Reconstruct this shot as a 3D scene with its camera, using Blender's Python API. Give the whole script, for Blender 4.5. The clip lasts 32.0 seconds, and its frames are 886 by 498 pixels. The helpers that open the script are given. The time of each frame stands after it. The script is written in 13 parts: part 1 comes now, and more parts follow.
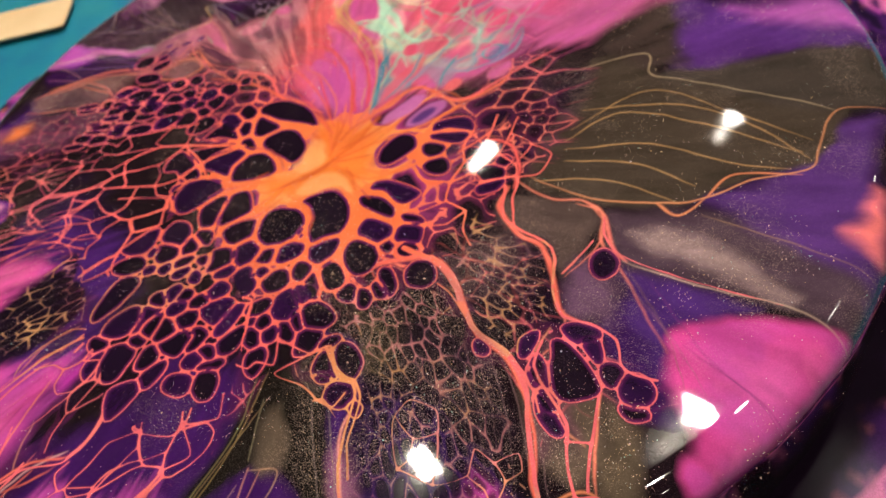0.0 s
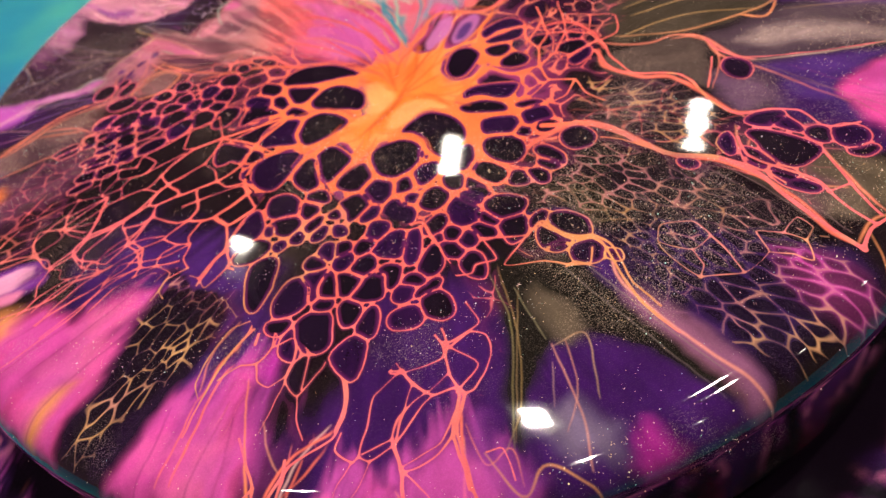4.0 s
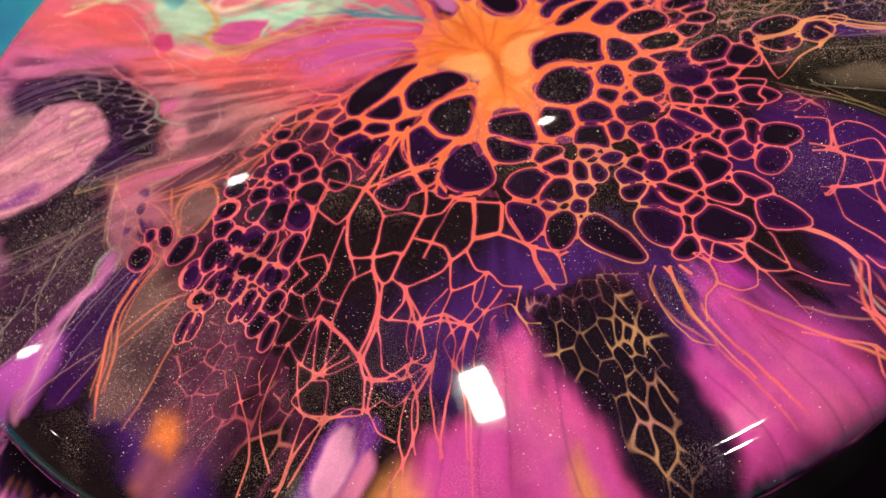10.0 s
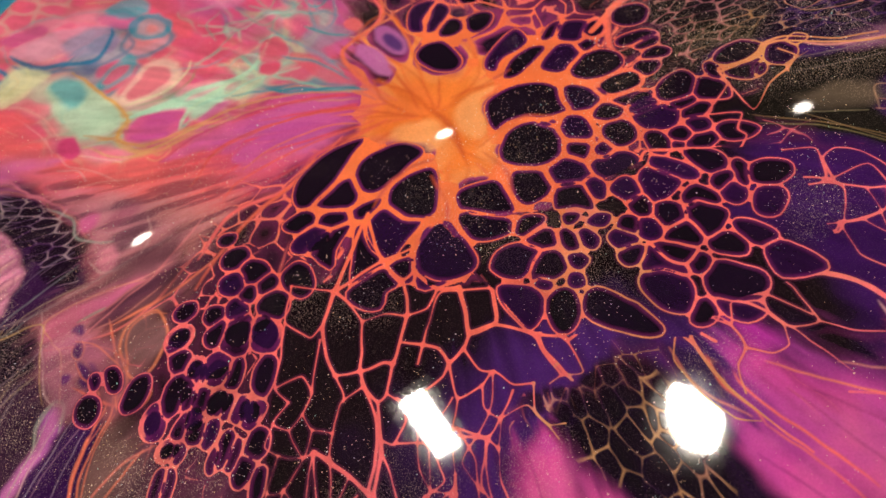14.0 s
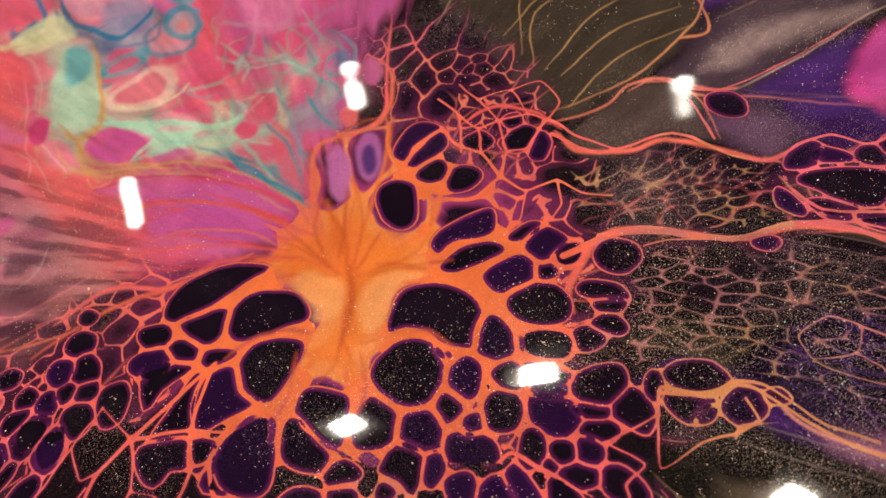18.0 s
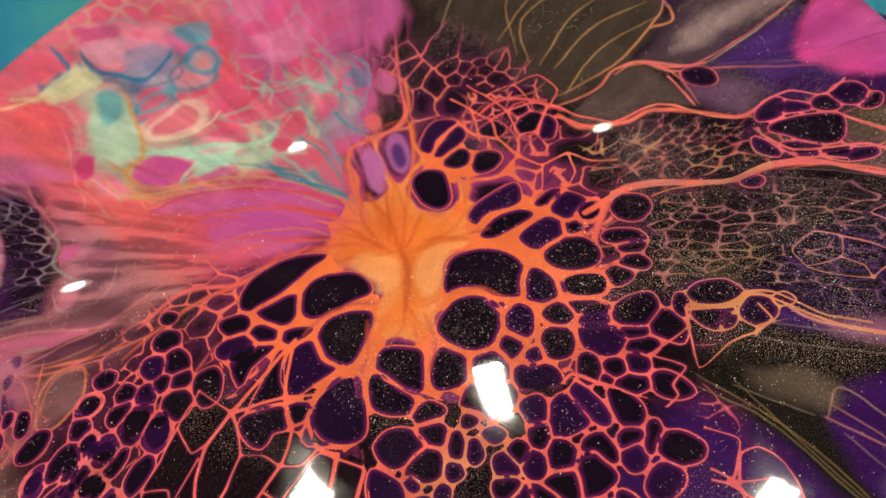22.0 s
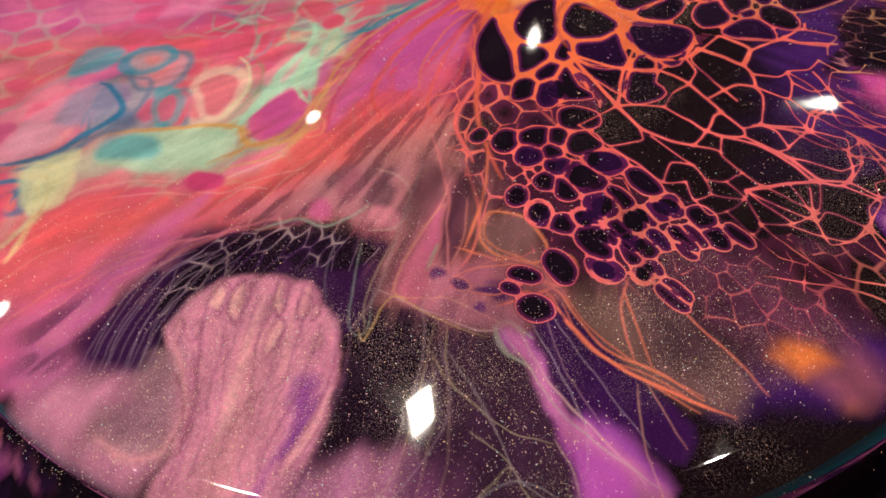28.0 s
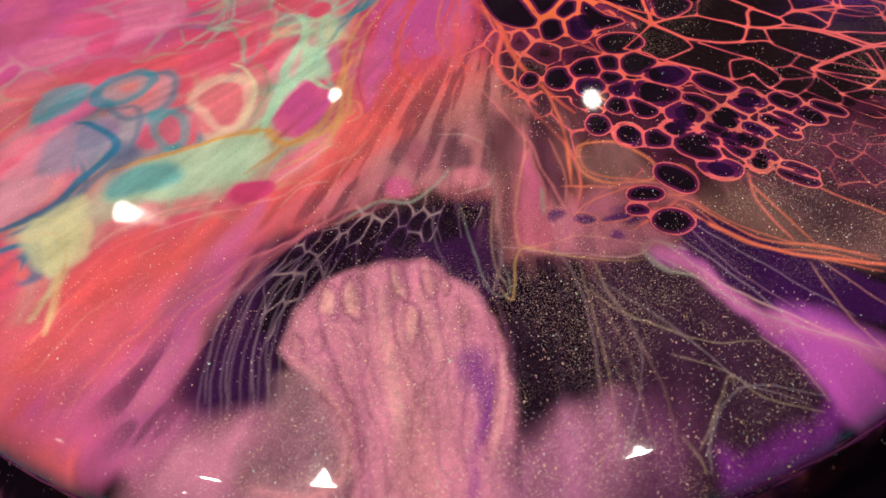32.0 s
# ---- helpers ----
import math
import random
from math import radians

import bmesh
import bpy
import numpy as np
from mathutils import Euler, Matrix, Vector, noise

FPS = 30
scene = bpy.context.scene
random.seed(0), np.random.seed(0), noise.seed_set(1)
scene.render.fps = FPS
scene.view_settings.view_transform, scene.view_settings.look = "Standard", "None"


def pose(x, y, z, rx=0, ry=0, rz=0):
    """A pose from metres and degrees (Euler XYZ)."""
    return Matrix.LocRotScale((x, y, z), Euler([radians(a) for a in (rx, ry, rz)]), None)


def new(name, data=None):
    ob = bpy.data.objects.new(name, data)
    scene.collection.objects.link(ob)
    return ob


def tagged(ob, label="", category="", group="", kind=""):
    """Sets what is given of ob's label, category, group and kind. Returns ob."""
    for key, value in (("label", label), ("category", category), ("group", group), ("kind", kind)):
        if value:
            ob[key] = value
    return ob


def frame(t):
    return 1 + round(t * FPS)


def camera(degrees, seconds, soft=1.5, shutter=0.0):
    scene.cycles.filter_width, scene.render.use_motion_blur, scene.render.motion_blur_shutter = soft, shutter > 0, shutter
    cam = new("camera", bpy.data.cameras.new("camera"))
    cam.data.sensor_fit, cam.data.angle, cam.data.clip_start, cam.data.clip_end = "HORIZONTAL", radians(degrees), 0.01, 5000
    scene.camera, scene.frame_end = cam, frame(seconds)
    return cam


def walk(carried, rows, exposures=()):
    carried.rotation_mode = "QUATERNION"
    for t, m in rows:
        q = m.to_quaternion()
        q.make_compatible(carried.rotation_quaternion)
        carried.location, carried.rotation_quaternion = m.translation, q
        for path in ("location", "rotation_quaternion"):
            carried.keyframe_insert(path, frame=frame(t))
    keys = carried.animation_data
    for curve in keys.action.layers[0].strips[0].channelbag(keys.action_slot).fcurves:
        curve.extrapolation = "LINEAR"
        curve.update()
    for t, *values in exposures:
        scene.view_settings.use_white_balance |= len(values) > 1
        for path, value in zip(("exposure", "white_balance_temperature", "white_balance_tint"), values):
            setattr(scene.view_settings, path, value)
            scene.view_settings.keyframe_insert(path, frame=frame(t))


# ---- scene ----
cam = camera(55.76, 32.0)
cam.data.dof.use_dof = True
cam.data.dof.focus_distance = 0.162
cam.data.dof.aperture_fstop = 22.0
# seconds, eye in metres, turn in degrees
ROWS = [
    (0.0, 0.0562, -0.1891, 0.2533, 40.62, 11.88, 0.65),
    (0.5, 0.0545, -0.2016, 0.2416, 41.32, 11.84, 0.31),
    (1.0, 0.0408, -0.2034, 0.2340, 40.81, 11.59, -4.45),
    (1.5, 0.0169, -0.2101, 0.2256, 40.57, 11.31, -10.85),
    (2.0, -0.0066, -0.2112, 0.2270, 40.82, 11.14, -14.49),
    (2.5, -0.0243, -0.2097, 0.2273, 41.04, 11.19, -17.51),
    (3.0, -0.0373, -0.2070, 0.2282, 41.47, 11.44, -20.58),
    (3.5, -0.0493, -0.2006, 0.2330, 41.41, 11.73, -24.52),
    (5.5, -0.0769, -0.1751, 0.2410, 39.09, 13.51, -34.48),
    (6.0, -0.1085, -0.1556, 0.2417, 37.92, 13.30, -43.83),
    (6.5, -0.1328, -0.1485, 0.2309, 37.49, 12.85, -50.19),
    (7.0, -0.1357, -0.1428, 0.2322, 36.98, 12.53, -53.22),
    (7.5, -0.1346, -0.1398, 0.2317, 37.07, 12.29, -54.92),
    (8.0, -0.1368, -0.1359, 0.2320, 37.15, 12.14, -56.09),
    (8.5, -0.1360, -0.1304, 0.2332, 36.98, 12.41, -58.25),
    (9.0, -0.1450, -0.1170, 0.2354, 36.69, 12.05, -61.86),
    (9.5, -0.1570, -0.0981, 0.2394, 36.81, 11.67, -67.16),
    (10.0, -0.1660, -0.0798, 0.2378, 36.92, 11.64, -73.97),
    (10.5, -0.1673, -0.0660, 0.2402, 36.65, 11.42, -79.22),
    (11.0, -0.1682, -0.0558, 0.2415, 36.73, 11.14, -80.83),
    (11.5, -0.1672, -0.0576, 0.2414, 36.89, 11.44, -81.65),
    (12.0, -0.1734, -0.0460, 0.2416, 37.09, 11.34, -85.41),
    (12.5, -0.1800, -0.0327, 0.2402, 37.06, 10.90, -88.93),
    (13.0, -0.1802, -0.0209, 0.2400, 37.07, 10.87, -91.55),
    (13.5, -0.1622, -0.0330, 0.2388, 35.89, 10.45, -90.91),
    (14.0, -0.1455, -0.0600, 0.2364, 35.55, 11.98, -84.91),
    (14.5, -0.1378, -0.0864, 0.2309, 35.88, 13.23, -77.68),
    (16.5, -0.0917, -0.1246, 0.2387, 36.32, 11.34, -54.01),
    (17.0, -0.0657, -0.1042, 0.2419, 35.14, 10.64, -55.06),
    (17.5, -0.0583, -0.1000, 0.2342, 33.86, 10.07, -56.72),
    (18.0, -0.0620, -0.1003, 0.2368, 33.65, 9.81, -57.69),
    (18.5, -0.0663, -0.0988, 0.2394, 33.86, 9.85, -58.64),
    (19.0, -0.0664, -0.0994, 0.2419, 34.22, 10.28, -59.00),
    (19.5, -0.0686, -0.1033, 0.2480, 34.71, 10.39, -58.50),
    (20.0, -0.0747, -0.1011, 0.2513, 35.50, 10.17, -58.39),
    (20.5, -0.0725, -0.1027, 0.2512, 35.82, 10.25, -59.19),
    (21.0, -0.0783, -0.1026, 0.2487, 36.01, 10.24, -61.00),
    (21.5, -0.0876, -0.1022, 0.2500, 35.70, 10.03, -63.02),
    (22.0, -0.0955, -0.0962, 0.2517, 35.56, 10.04, -65.46),
    (22.5, -0.0961, -0.0891, 0.2520, 35.49, 10.06, -67.56),
    (23.0, -0.1003, -0.0840, 0.2504, 35.22, 9.87, -69.99),
    (23.5, -0.1169, -0.0762, 0.2480, 35.31, 9.50, -73.71),
    (24.0, -0.1321, -0.0623, 0.2499, 35.35, 9.55, -78.79),
    (24.5, -0.1510, -0.0390, 0.2521, 35.70, 8.56, -88.63),
    (25.0, -0.1631, -0.0216, 0.2496, 36.11, 8.07, -91.74),
    (25.5, -0.1648, -0.0155, 0.2424, 35.98, 8.05, -91.88),
    (26.0, -0.1644, -0.0073, 0.2385, 35.66, 7.78, -95.43),
    (26.5, -0.1677, 0.0365, 0.2386, 36.33, 6.74, -104.83),
    (28.5, -0.1334, 0.1096, 0.2370, 33.94, 5.75, -133.25),
    (29.0, -0.1253, 0.1227, 0.2258, 34.34, 5.53, -135.93),
    (29.5, -0.1228, 0.1262, 0.2149, 34.51, 5.45, -137.21),
    (30.0, -0.1192, 0.1271, 0.2143, 34.71, 5.20, -138.39),
    (30.5, -0.1202, 0.1266, 0.2171, 34.97, 5.05, -139.10),
    (31.0, -0.1207, 0.1297, 0.2196, 35.39, 5.06, -140.61),
    (31.5, -0.1157, 0.1357, 0.2203, 35.93, 4.74, -143.79),
    (32.0, -0.1087, 0.1425, 0.2199, 36.65, 4.77, -147.03),
]
walk(cam, [(t, pose(x, y, z, rx, ry, rz)) for t, x, y, z, rx, ry, rz in ROWS],
     exposures=[(0.0, 0.38), (2.0, 0.68), (3.0, 0.70), (6.0, 0.50), (9.0, 0.40), (12.0, 0.20), (14.0, 0.08), (19.0, 0.02), (32.0, 0.05)])

# ---- world, lamps, exposure ----
world = bpy.data.worlds.new("room_air")
scene.world = world
world.use_nodes = True
world.node_tree.nodes["Background"].inputs[0].default_value = (1.0, 0.86, 0.74, 1)
world.node_tree.nodes["Background"].inputs[1].default_value = 0.10

LAMP_HEIGHT = 1.55
LAMP_GLOW = 590.0
# lamp copies added round the disc for highlights: azimuth in degrees and distance from the middle
LAMP_PLACES = ((121, 0.71), (71, 0.69), (35, 0.66), (-17, 0.56), (-87, 0.53))
# spots added at azimuths where small highlights are wanted
SPOT_PLACES = ((97, 1.57), (73, 1.60), (49, 1.58), (17, 1.40), (-19, 1.43), (-42, 1.60), (-69, 1.48))

TOP = 0.100          # height of the painted face
TABLE = 0.050        # height of the table's cover
RADIUS = 0.142       # of the painted disc
ROUND = 0.009        # rounding of its edge
SIDE = 0.022         # straight part of the side


# ---- materials ----
def srgb(r, g, b):
    return tuple(((c / 255 + 0.055) / 1.055) ** 2.4 if c > 10 else c / 255 / 12.92 for c in (r, g, b))


def material(name, rough=0.5, metal=0.0, coat=0.0, colour=(0.5, 0.5, 0.5)):
    m = bpy.data.materials.new(name)
    m.use_nodes = True
    nt = m.node_tree
    b = nt.nodes["Principled BSDF"]
    b.inputs["Base Color"].default_value = (*colour, 1)
    b.inputs["Roughness"].default_value = rough
    b.inputs["Metallic"].default_value = metal
    b.inputs["Coat Weight"].default_value = coat
    b.inputs["Coat Roughness"].default_value = 0.02
    return m, nt, b


def noise_node(nt, scale, detail=4.0, coords="Object"):
    tc = nt.nodes.new("ShaderNodeTexCoord")
    n = nt.nodes.new("ShaderNodeTexNoise")
    n.inputs["Scale"].default_value = scale
    n.inputs["Detail"].default_value = detail
    nt.links.new(tc.outputs[coords], n.inputs["Vector"])
    return n


def ramp_node(nt, source, stops):
    r = nt.nodes.new("ShaderNodeValToRGB")
    while len(r.color_ramp.elements) < len(stops):
        r.color_ramp.elements.new(0.5)
    for e, (p, c) in zip(r.color_ramp.elements, stops):
        e.position, e.color = p, (*c, 1)
    nt.links.new(source, r.inputs["Fac"])
    return r


def mottled(name, stops, scale, rough=0.5, bump=0.0, coat=0.0, metal=0.0, fine=900.0):
    """Two scales of variation in colour, with fine relief."""
    m, nt, b = material(name, rough, metal, coat)
    n = noise_node(nt, scale, 6.0)
    r = ramp_node(nt, n.outputs["Fac"], stops)
    nt.links.new(r.outputs["Color"], b.inputs["Base Color"])
    f = noise_node(nt, fine, 3.0)
    mr = nt.nodes.new("ShaderNodeMapRange")
    mr.inputs["To Min"].default_value, mr.inputs["To Max"].default_value = rough * 0.75, min(1.0, rough * 1.3)
    nt.links.new(f.outputs["Fac"], mr.inputs["Value"])
    nt.links.new(mr.outputs["Result"], b.inputs["Roughness"])
    if bump:
        bp = nt.nodes.new("ShaderNodeBump")
        bp.inputs["Strength"].default_value, bp.inputs["Distance"].default_value = bump, 0.001
        nt.links.new(f.outputs["Fac"], bp.inputs["Height"])
        nt.links.new(bp.outputs["Normal"], b.inputs["Normal"])
    return m


def poured_paint(name, rough, coat, grain, veined=False):
    """Pigment carried by the mesh, with fine pearl grain under a clear glossy skin."""
    m, nt, b = material(name, rough, 0.0, coat)
    at = nt.nodes.new("ShaderNodeAttribute")
    at.attribute_name = "pigment"
    n = noise_node(nt, 2600.0, 2.0)
    mr = nt.nodes.new("ShaderNodeMapRange")
    mr.inputs["From Min"].default_value, mr.inputs["From Max"].default_value = 0.3, 0.7
    mr.inputs["To Min"].default_value, mr.inputs["To Max"].default_value = 1 - grain, 1 + grain
    nt.links.new(n.outputs["Fac"], mr.inputs["Value"])
    mx = nt.nodes.new("ShaderNodeVectorMath")
    mx.operation = "SCALE"
    source = at.outputs["Color"]
    if veined:
        # veins lie over the ground with an edge of their own
        vein_at, edge_at = (nt.nodes.new("ShaderNodeAttribute") for _ in range(2))
        vein_at.attribute_name, edge_at.attribute_name = "vein", "vein_edge"
        inside = nt.nodes.new("ShaderNodeMapRange")
        inside.interpolation_type = "SMOOTHSTEP"
        inside.inputs["From Min"].default_value, inside.inputs["From Max"].default_value = 0.011, -0.007
        nt.links.new(edge_at.outputs["Fac"], inside.inputs["Value"])
        cover = nt.nodes.new("ShaderNodeMath")
        cover.operation = "MULTIPLY"
        nt.links.new(inside.outputs["Result"], cover.inputs[0])
        nt.links.new(vein_at.outputs["Alpha"], cover.inputs[1])
        over = nt.nodes.new("ShaderNodeMix")
        over.data_type = "RGBA"
        nt.links.new(cover.outputs["Value"], over.inputs["Factor"])
        nt.links.new(at.outputs["Color"], over.inputs["A"])
        nt.links.new(vein_at.outputs["Color"], over.inputs["B"])
        source = over.outputs["Result"]
    nt.links.new(source, mx.inputs[0])
    nt.links.new(mr.outputs["Result"], mx.inputs["Scale"])
    b.inputs["Coat IOR"].default_value = 1.5
    b.inputs["Specular IOR Level"].default_value = 0.0
    # pearl sand: specks of pale mica where the pour carries it
    sand = nt.nodes.new("ShaderNodeAttribute")
    sand.attribute_name = "mica"
    sp = noise_node(nt, 5200.0, 1.0)
    st = nt.nodes.new("ShaderNodeMapRange")
    st.inputs["From Min"].default_value, st.inputs["From Max"].default_value = 0.60, 0.70
    nt.links.new(sp.outputs["Fac"], st.inputs["Value"])
    am = nt.nodes.new("ShaderNodeMath")
    am.operation = "MULTIPLY"
    nt.links.new(st.outputs["Result"], am.inputs[0])
    nt.links.new(sand.outputs["Fac"], am.inputs[1])
    mixer = nt.nodes.new("ShaderNodeMix")
    mixer.data_type = "RGBA"
    nt.links.new(am.outputs["Value"], mixer.inputs["Factor"])
    nt.links.new(mx.outputs["Vector"], mixer.inputs["A"])
    mixer.inputs["B"].default_value = (*srgb(226, 196, 178), 1)
    nt.links.new(mixer.outputs["Result"], b.inputs["Base Color"])
    return m


PAINT = poured_paint("poured_paint", 0.5, 1.0, 0.07, True)
SPILL = poured_paint("spilled_paint", 0.6, 0.06, 0.2)
SPILL.node_tree.nodes["Principled BSDF"].inputs["Coat Roughness"].default_value = 0.18
COVER = mottled("blue_sheet", [(0.3, srgb(8, 84, 140)), (0.5, srgb(20, 124, 150)), (0.7, srgb(60, 152, 146))], 16.0, 0.45, 0.2)
TAPE = mottled("cream_card", [(0.3, srgb(214, 180, 130)), (0.7, srgb(232, 204, 160))], 25.0, 0.7, 0.3)
WOOD = mottled("raw_wood", [(0.35, srgb(120, 86, 56)), (0.65, srgb(164, 124, 84))], 18.0, 0.6, 0.3)
PLASTER = mottled("warm_plaster", [(0.35, srgb(150, 126, 108)), (0.65, srgb(164, 140, 122))], 2.0, 0.9, 0.2, fine=120.0)
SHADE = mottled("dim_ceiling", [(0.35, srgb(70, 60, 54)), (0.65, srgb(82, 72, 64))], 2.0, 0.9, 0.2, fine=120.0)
FLOORING = mottled("dark_floor", [(0.35, srgb(70, 58, 48)), (0.65, srgb(92, 76, 62))], 4.0, 0.6, 0.2, fine=200.0)
CUP = mottled("clear_grey_plastic", [(0.3, srgb(120, 116, 112)), (0.7, srgb(150, 146, 140))], 30.0, 0.35)
HOUSING = mottled("white_lacquer", [(0.3, srgb(214, 210, 202)), (0.7, srgb(228, 224, 216))], 20.0, 0.4)
GLOW = bpy.data.materials.new("lamp_glow")
GLOW.use_nodes = True
glow_nodes = GLOW.node_tree
glow_nodes.nodes.clear()
glow_out = glow_nodes.nodes.new("ShaderNodeOutputMaterial")
glow_em = glow_nodes.nodes.new("ShaderNodeEmission")
glow_em.inputs["Color"].default_value = (0.97, 0.87, 0.77, 1)
glow_em.inputs["Strength"].default_value = LAMP_GLOW
glow_nodes.links.new(glow_em.outputs[0], glow_out.inputs["Surface"])
BULB = GLOW.copy()
BULB.name = "bulb_glow"
BULB.node_tree.nodes["Emission"].inputs["Strength"].default_value = 60.0


# ---- meshes ----
def part(name, bm, mat, parent=None, label=""):
    me = bpy.data.meshes.new(name)
    bm.to_mesh(me)
    bm.free()
    me.materials.append(mat)
    ob = new(name, me)
    if parent:
        ob.parent = parent
    if label:
        tagged(ob, label)
    return ob


def box(sx, sy, sz, at=(0, 0, 0), bevel=0.0, turn=0.0):
    bm = bmesh.new()
    bmesh.ops.create_cube(bm, size=1.0)
    bmesh.ops.scale(bm, vec=(sx, sy, sz), verts=bm.verts)
    if bevel:
        bmesh.ops.bevel(bm, geom=bm.edges[:], offset=bevel, segments=2, profile=0.6, affect="EDGES")
    bmesh.ops.rotate(bm, cent=(0, 0, 0), matrix=Matrix.Rotation(turn, 3, "Z"), verts=bm.verts)
    bmesh.ops.translate(bm, vec=at, verts=bm.verts)
    return bm


def lathe(profile, steps=48, at=(0, 0, 0)):
    """A turned shape from (radius, height) pairs."""
    bm = bmesh.new()
    rings = []
    for r, z in profile:
        rings.append([bm.verts.new((at[0] + r * math.cos(2 * math.pi * k / steps), at[1] + r * math.sin(2 * math.pi * k / steps), at[2] + z)) for k in range(steps)])
    for a, b in zip(rings, rings[1:]):
        for k in range(steps):
            bm.faces.new((a[k], a[(k + 1) % steps], b[(k + 1) % steps], b[k])).smooth = True
    bm.faces.new(rings[0][::-1])
    bm.faces.new(rings[-1])
    return bm


# ---- the room ----
ROOM, FLOOR_Z, CEILING_Z = 2.6, -0.70, 1.75
tagged(part("floor", box(2 * ROOM, 2 * ROOM, 0.1, (0, 0, FLOOR_Z - 0.05)), FLOORING), "dark plain floor below the work table", "floor", kind="structure")
tagged(part("ceiling", box(2 * ROOM, 2 * ROOM, 0.1, (0, 0, CEILING_Z + 0.05)), SHADE), "dim brown-grey ceiling above the table", "ceiling", kind="structure")
for side, (x, y) in {"north": (0, 1), "south": (0, -1), "east": (1, 0), "west": (-1, 0)}.items():
    wide = (2 * ROOM + 0.2, 0.1) if y else (0.1, 2 * ROOM)
    tagged(part("wall_" + side, box(*wide, CEILING_Z - FLOOR_Z, (x * (ROOM + 0.05), y * (ROOM + 0.05), (CEILING_Z + FLOOR_Z) / 2)), PLASTER),
           "warm off-white plaster wall of the workroom", "wall", kind="structure")

# ---- the table and its cover ----
table = tagged(new("work_table"), "plain wooden work table under a blue sheet", "table")
table.location = (0, 0, FLOOR_Z)
part("tabletop", box(1.5, 1.1, 0.03, (0, 0, TABLE - 0.003 - 0.015 - FLOOR_Z), 0.004), WOOD, table)
for sx in (-1, 1):
    for sy in (-1, 1):
        part("leg", box(0.06, 0.06, TABLE - 0.033 - FLOOR_Z, (sx * 0.66, sy * 0.46, (TABLE - 0.033 - FLOOR_Z) / 2), 0.004), WOOD, table)

bm = bmesh.new()
bmesh.ops.create_grid(bm, x_segments=90, y_segments=70, size=0.5)
for v in bm.verts:
    v.co.x *= 1.44
    v.co.y *= 1.04
    v.co.z = 0.0012 * noise.noise(Vector((v.co.x * 9, v.co.y * 9, 0.3)))
    v.co.z *= min(1.0, max(0.0, (Vector((v.co.x, v.co.y)).length - 0.24) * 8))
bmesh.ops.solidify(bm, geom=bm.faces[:], thickness=0.0015)
for f_ in bm.faces:
    f_.smooth = True
cover = tagged(part("table_cover", bm, COVER), "blue and teal plastic sheet spread over the table", "sheet")
cover.location = (0, 0, TABLE - 0.0012)

bm = box(0.30, 0.027, 0.0012, (0, 0, 0), 0.0004)
card = tagged(part("card_strip", bm, TAPE), "cream cardboard strip lying on the blue sheet", "card")
card.matrix_world = pose(-0.335, 0.166, TABLE + 0.0024, 0, 0, 5)

# ---- lamps ----
# unseen copies of one lamp, spread so each view gets its highlight
for az, reach in LAMP_PLACES:
    a = math.radians(az)
    lamp = tagged(new("highlight_lamp"), "small square white lamp, an added copy that sets a highlight on the paint", "lamp", "ceiling lamps over the table")
    lamp.location = (reach * math.cos(a), reach * math.sin(a), LAMP_HEIGHT)
    lamp.rotation_euler = (0, 0, a)
    part("housing", box(0.15, 0.13, 0.03, (0, 0, 0.018), 0.004), HOUSING, lamp)
    part("rod", lathe([(0.006, 0.0), (0.006, CEILING_Z - LAMP_HEIGHT - 0.033)], 12, (0, 0, 0.033)), HOUSING, lamp)
    part("glowing_panel", box(0.062, 0.056, 0.004, (0, 0, 0.0), 0.001), GLOW, lamp, "bright warm-white glowing panel")
# unseen spots, repeated for the small highlights from each side
for az, reach in SPOT_PLACES:
    a = math.radians(az)
    spot = tagged(new("highlight_spot"), "small round white spot lamp, an added copy that sets a small highlight", "lamp", "small spots round the table")
    spot.location = (reach * math.cos(a), reach * math.sin(a), LAMP_HEIGHT)
    part("housing", lathe([(0.0, 0.05), (0.03, 0.05), (0.044, 0.01), (0.044, -0.004), (0.036, -0.004)], 20), HOUSING, spot)
    part("rod", lathe([(0.005, 0.05), (0.005, CEILING_Z - LAMP_HEIGHT - 0.002)], 12), HOUSING, spot)
    part("bulb", lathe([(0.003, -0.022), (0.014, -0.018), (0.022, -0.004), (0.02, 0.01)], 20), BULB, spot, "glowing warm-white bulb")


# ---- the pour: a field of pigment over the disc, laid down in layers ----
# x, y in centimetres from the disc's middle; past the rim the field runs on down the side
GRID = 1850
HALF = 17.8
axis_cm = np.linspace(-HALF, HALF, GRID, dtype=np.float32)
XX, YY = np.meshgrid(axis_cm, axis_cm)
STEP = float(axis_cm[1] - axis_cm[0])
HEART = (-1.2, -1.9)          # the orange heart from which the cells spread
RR = np.hypot(XX - HEART[0], YY - HEART[1])
AZ = np.degrees(np.arctan2(YY - HEART[1], XX - HEART[0]))


def smooth(a, b, v):
    t = np.clip((v - a) / (b - a), 0, 1)
    return t * t * (3 - 2 * t)


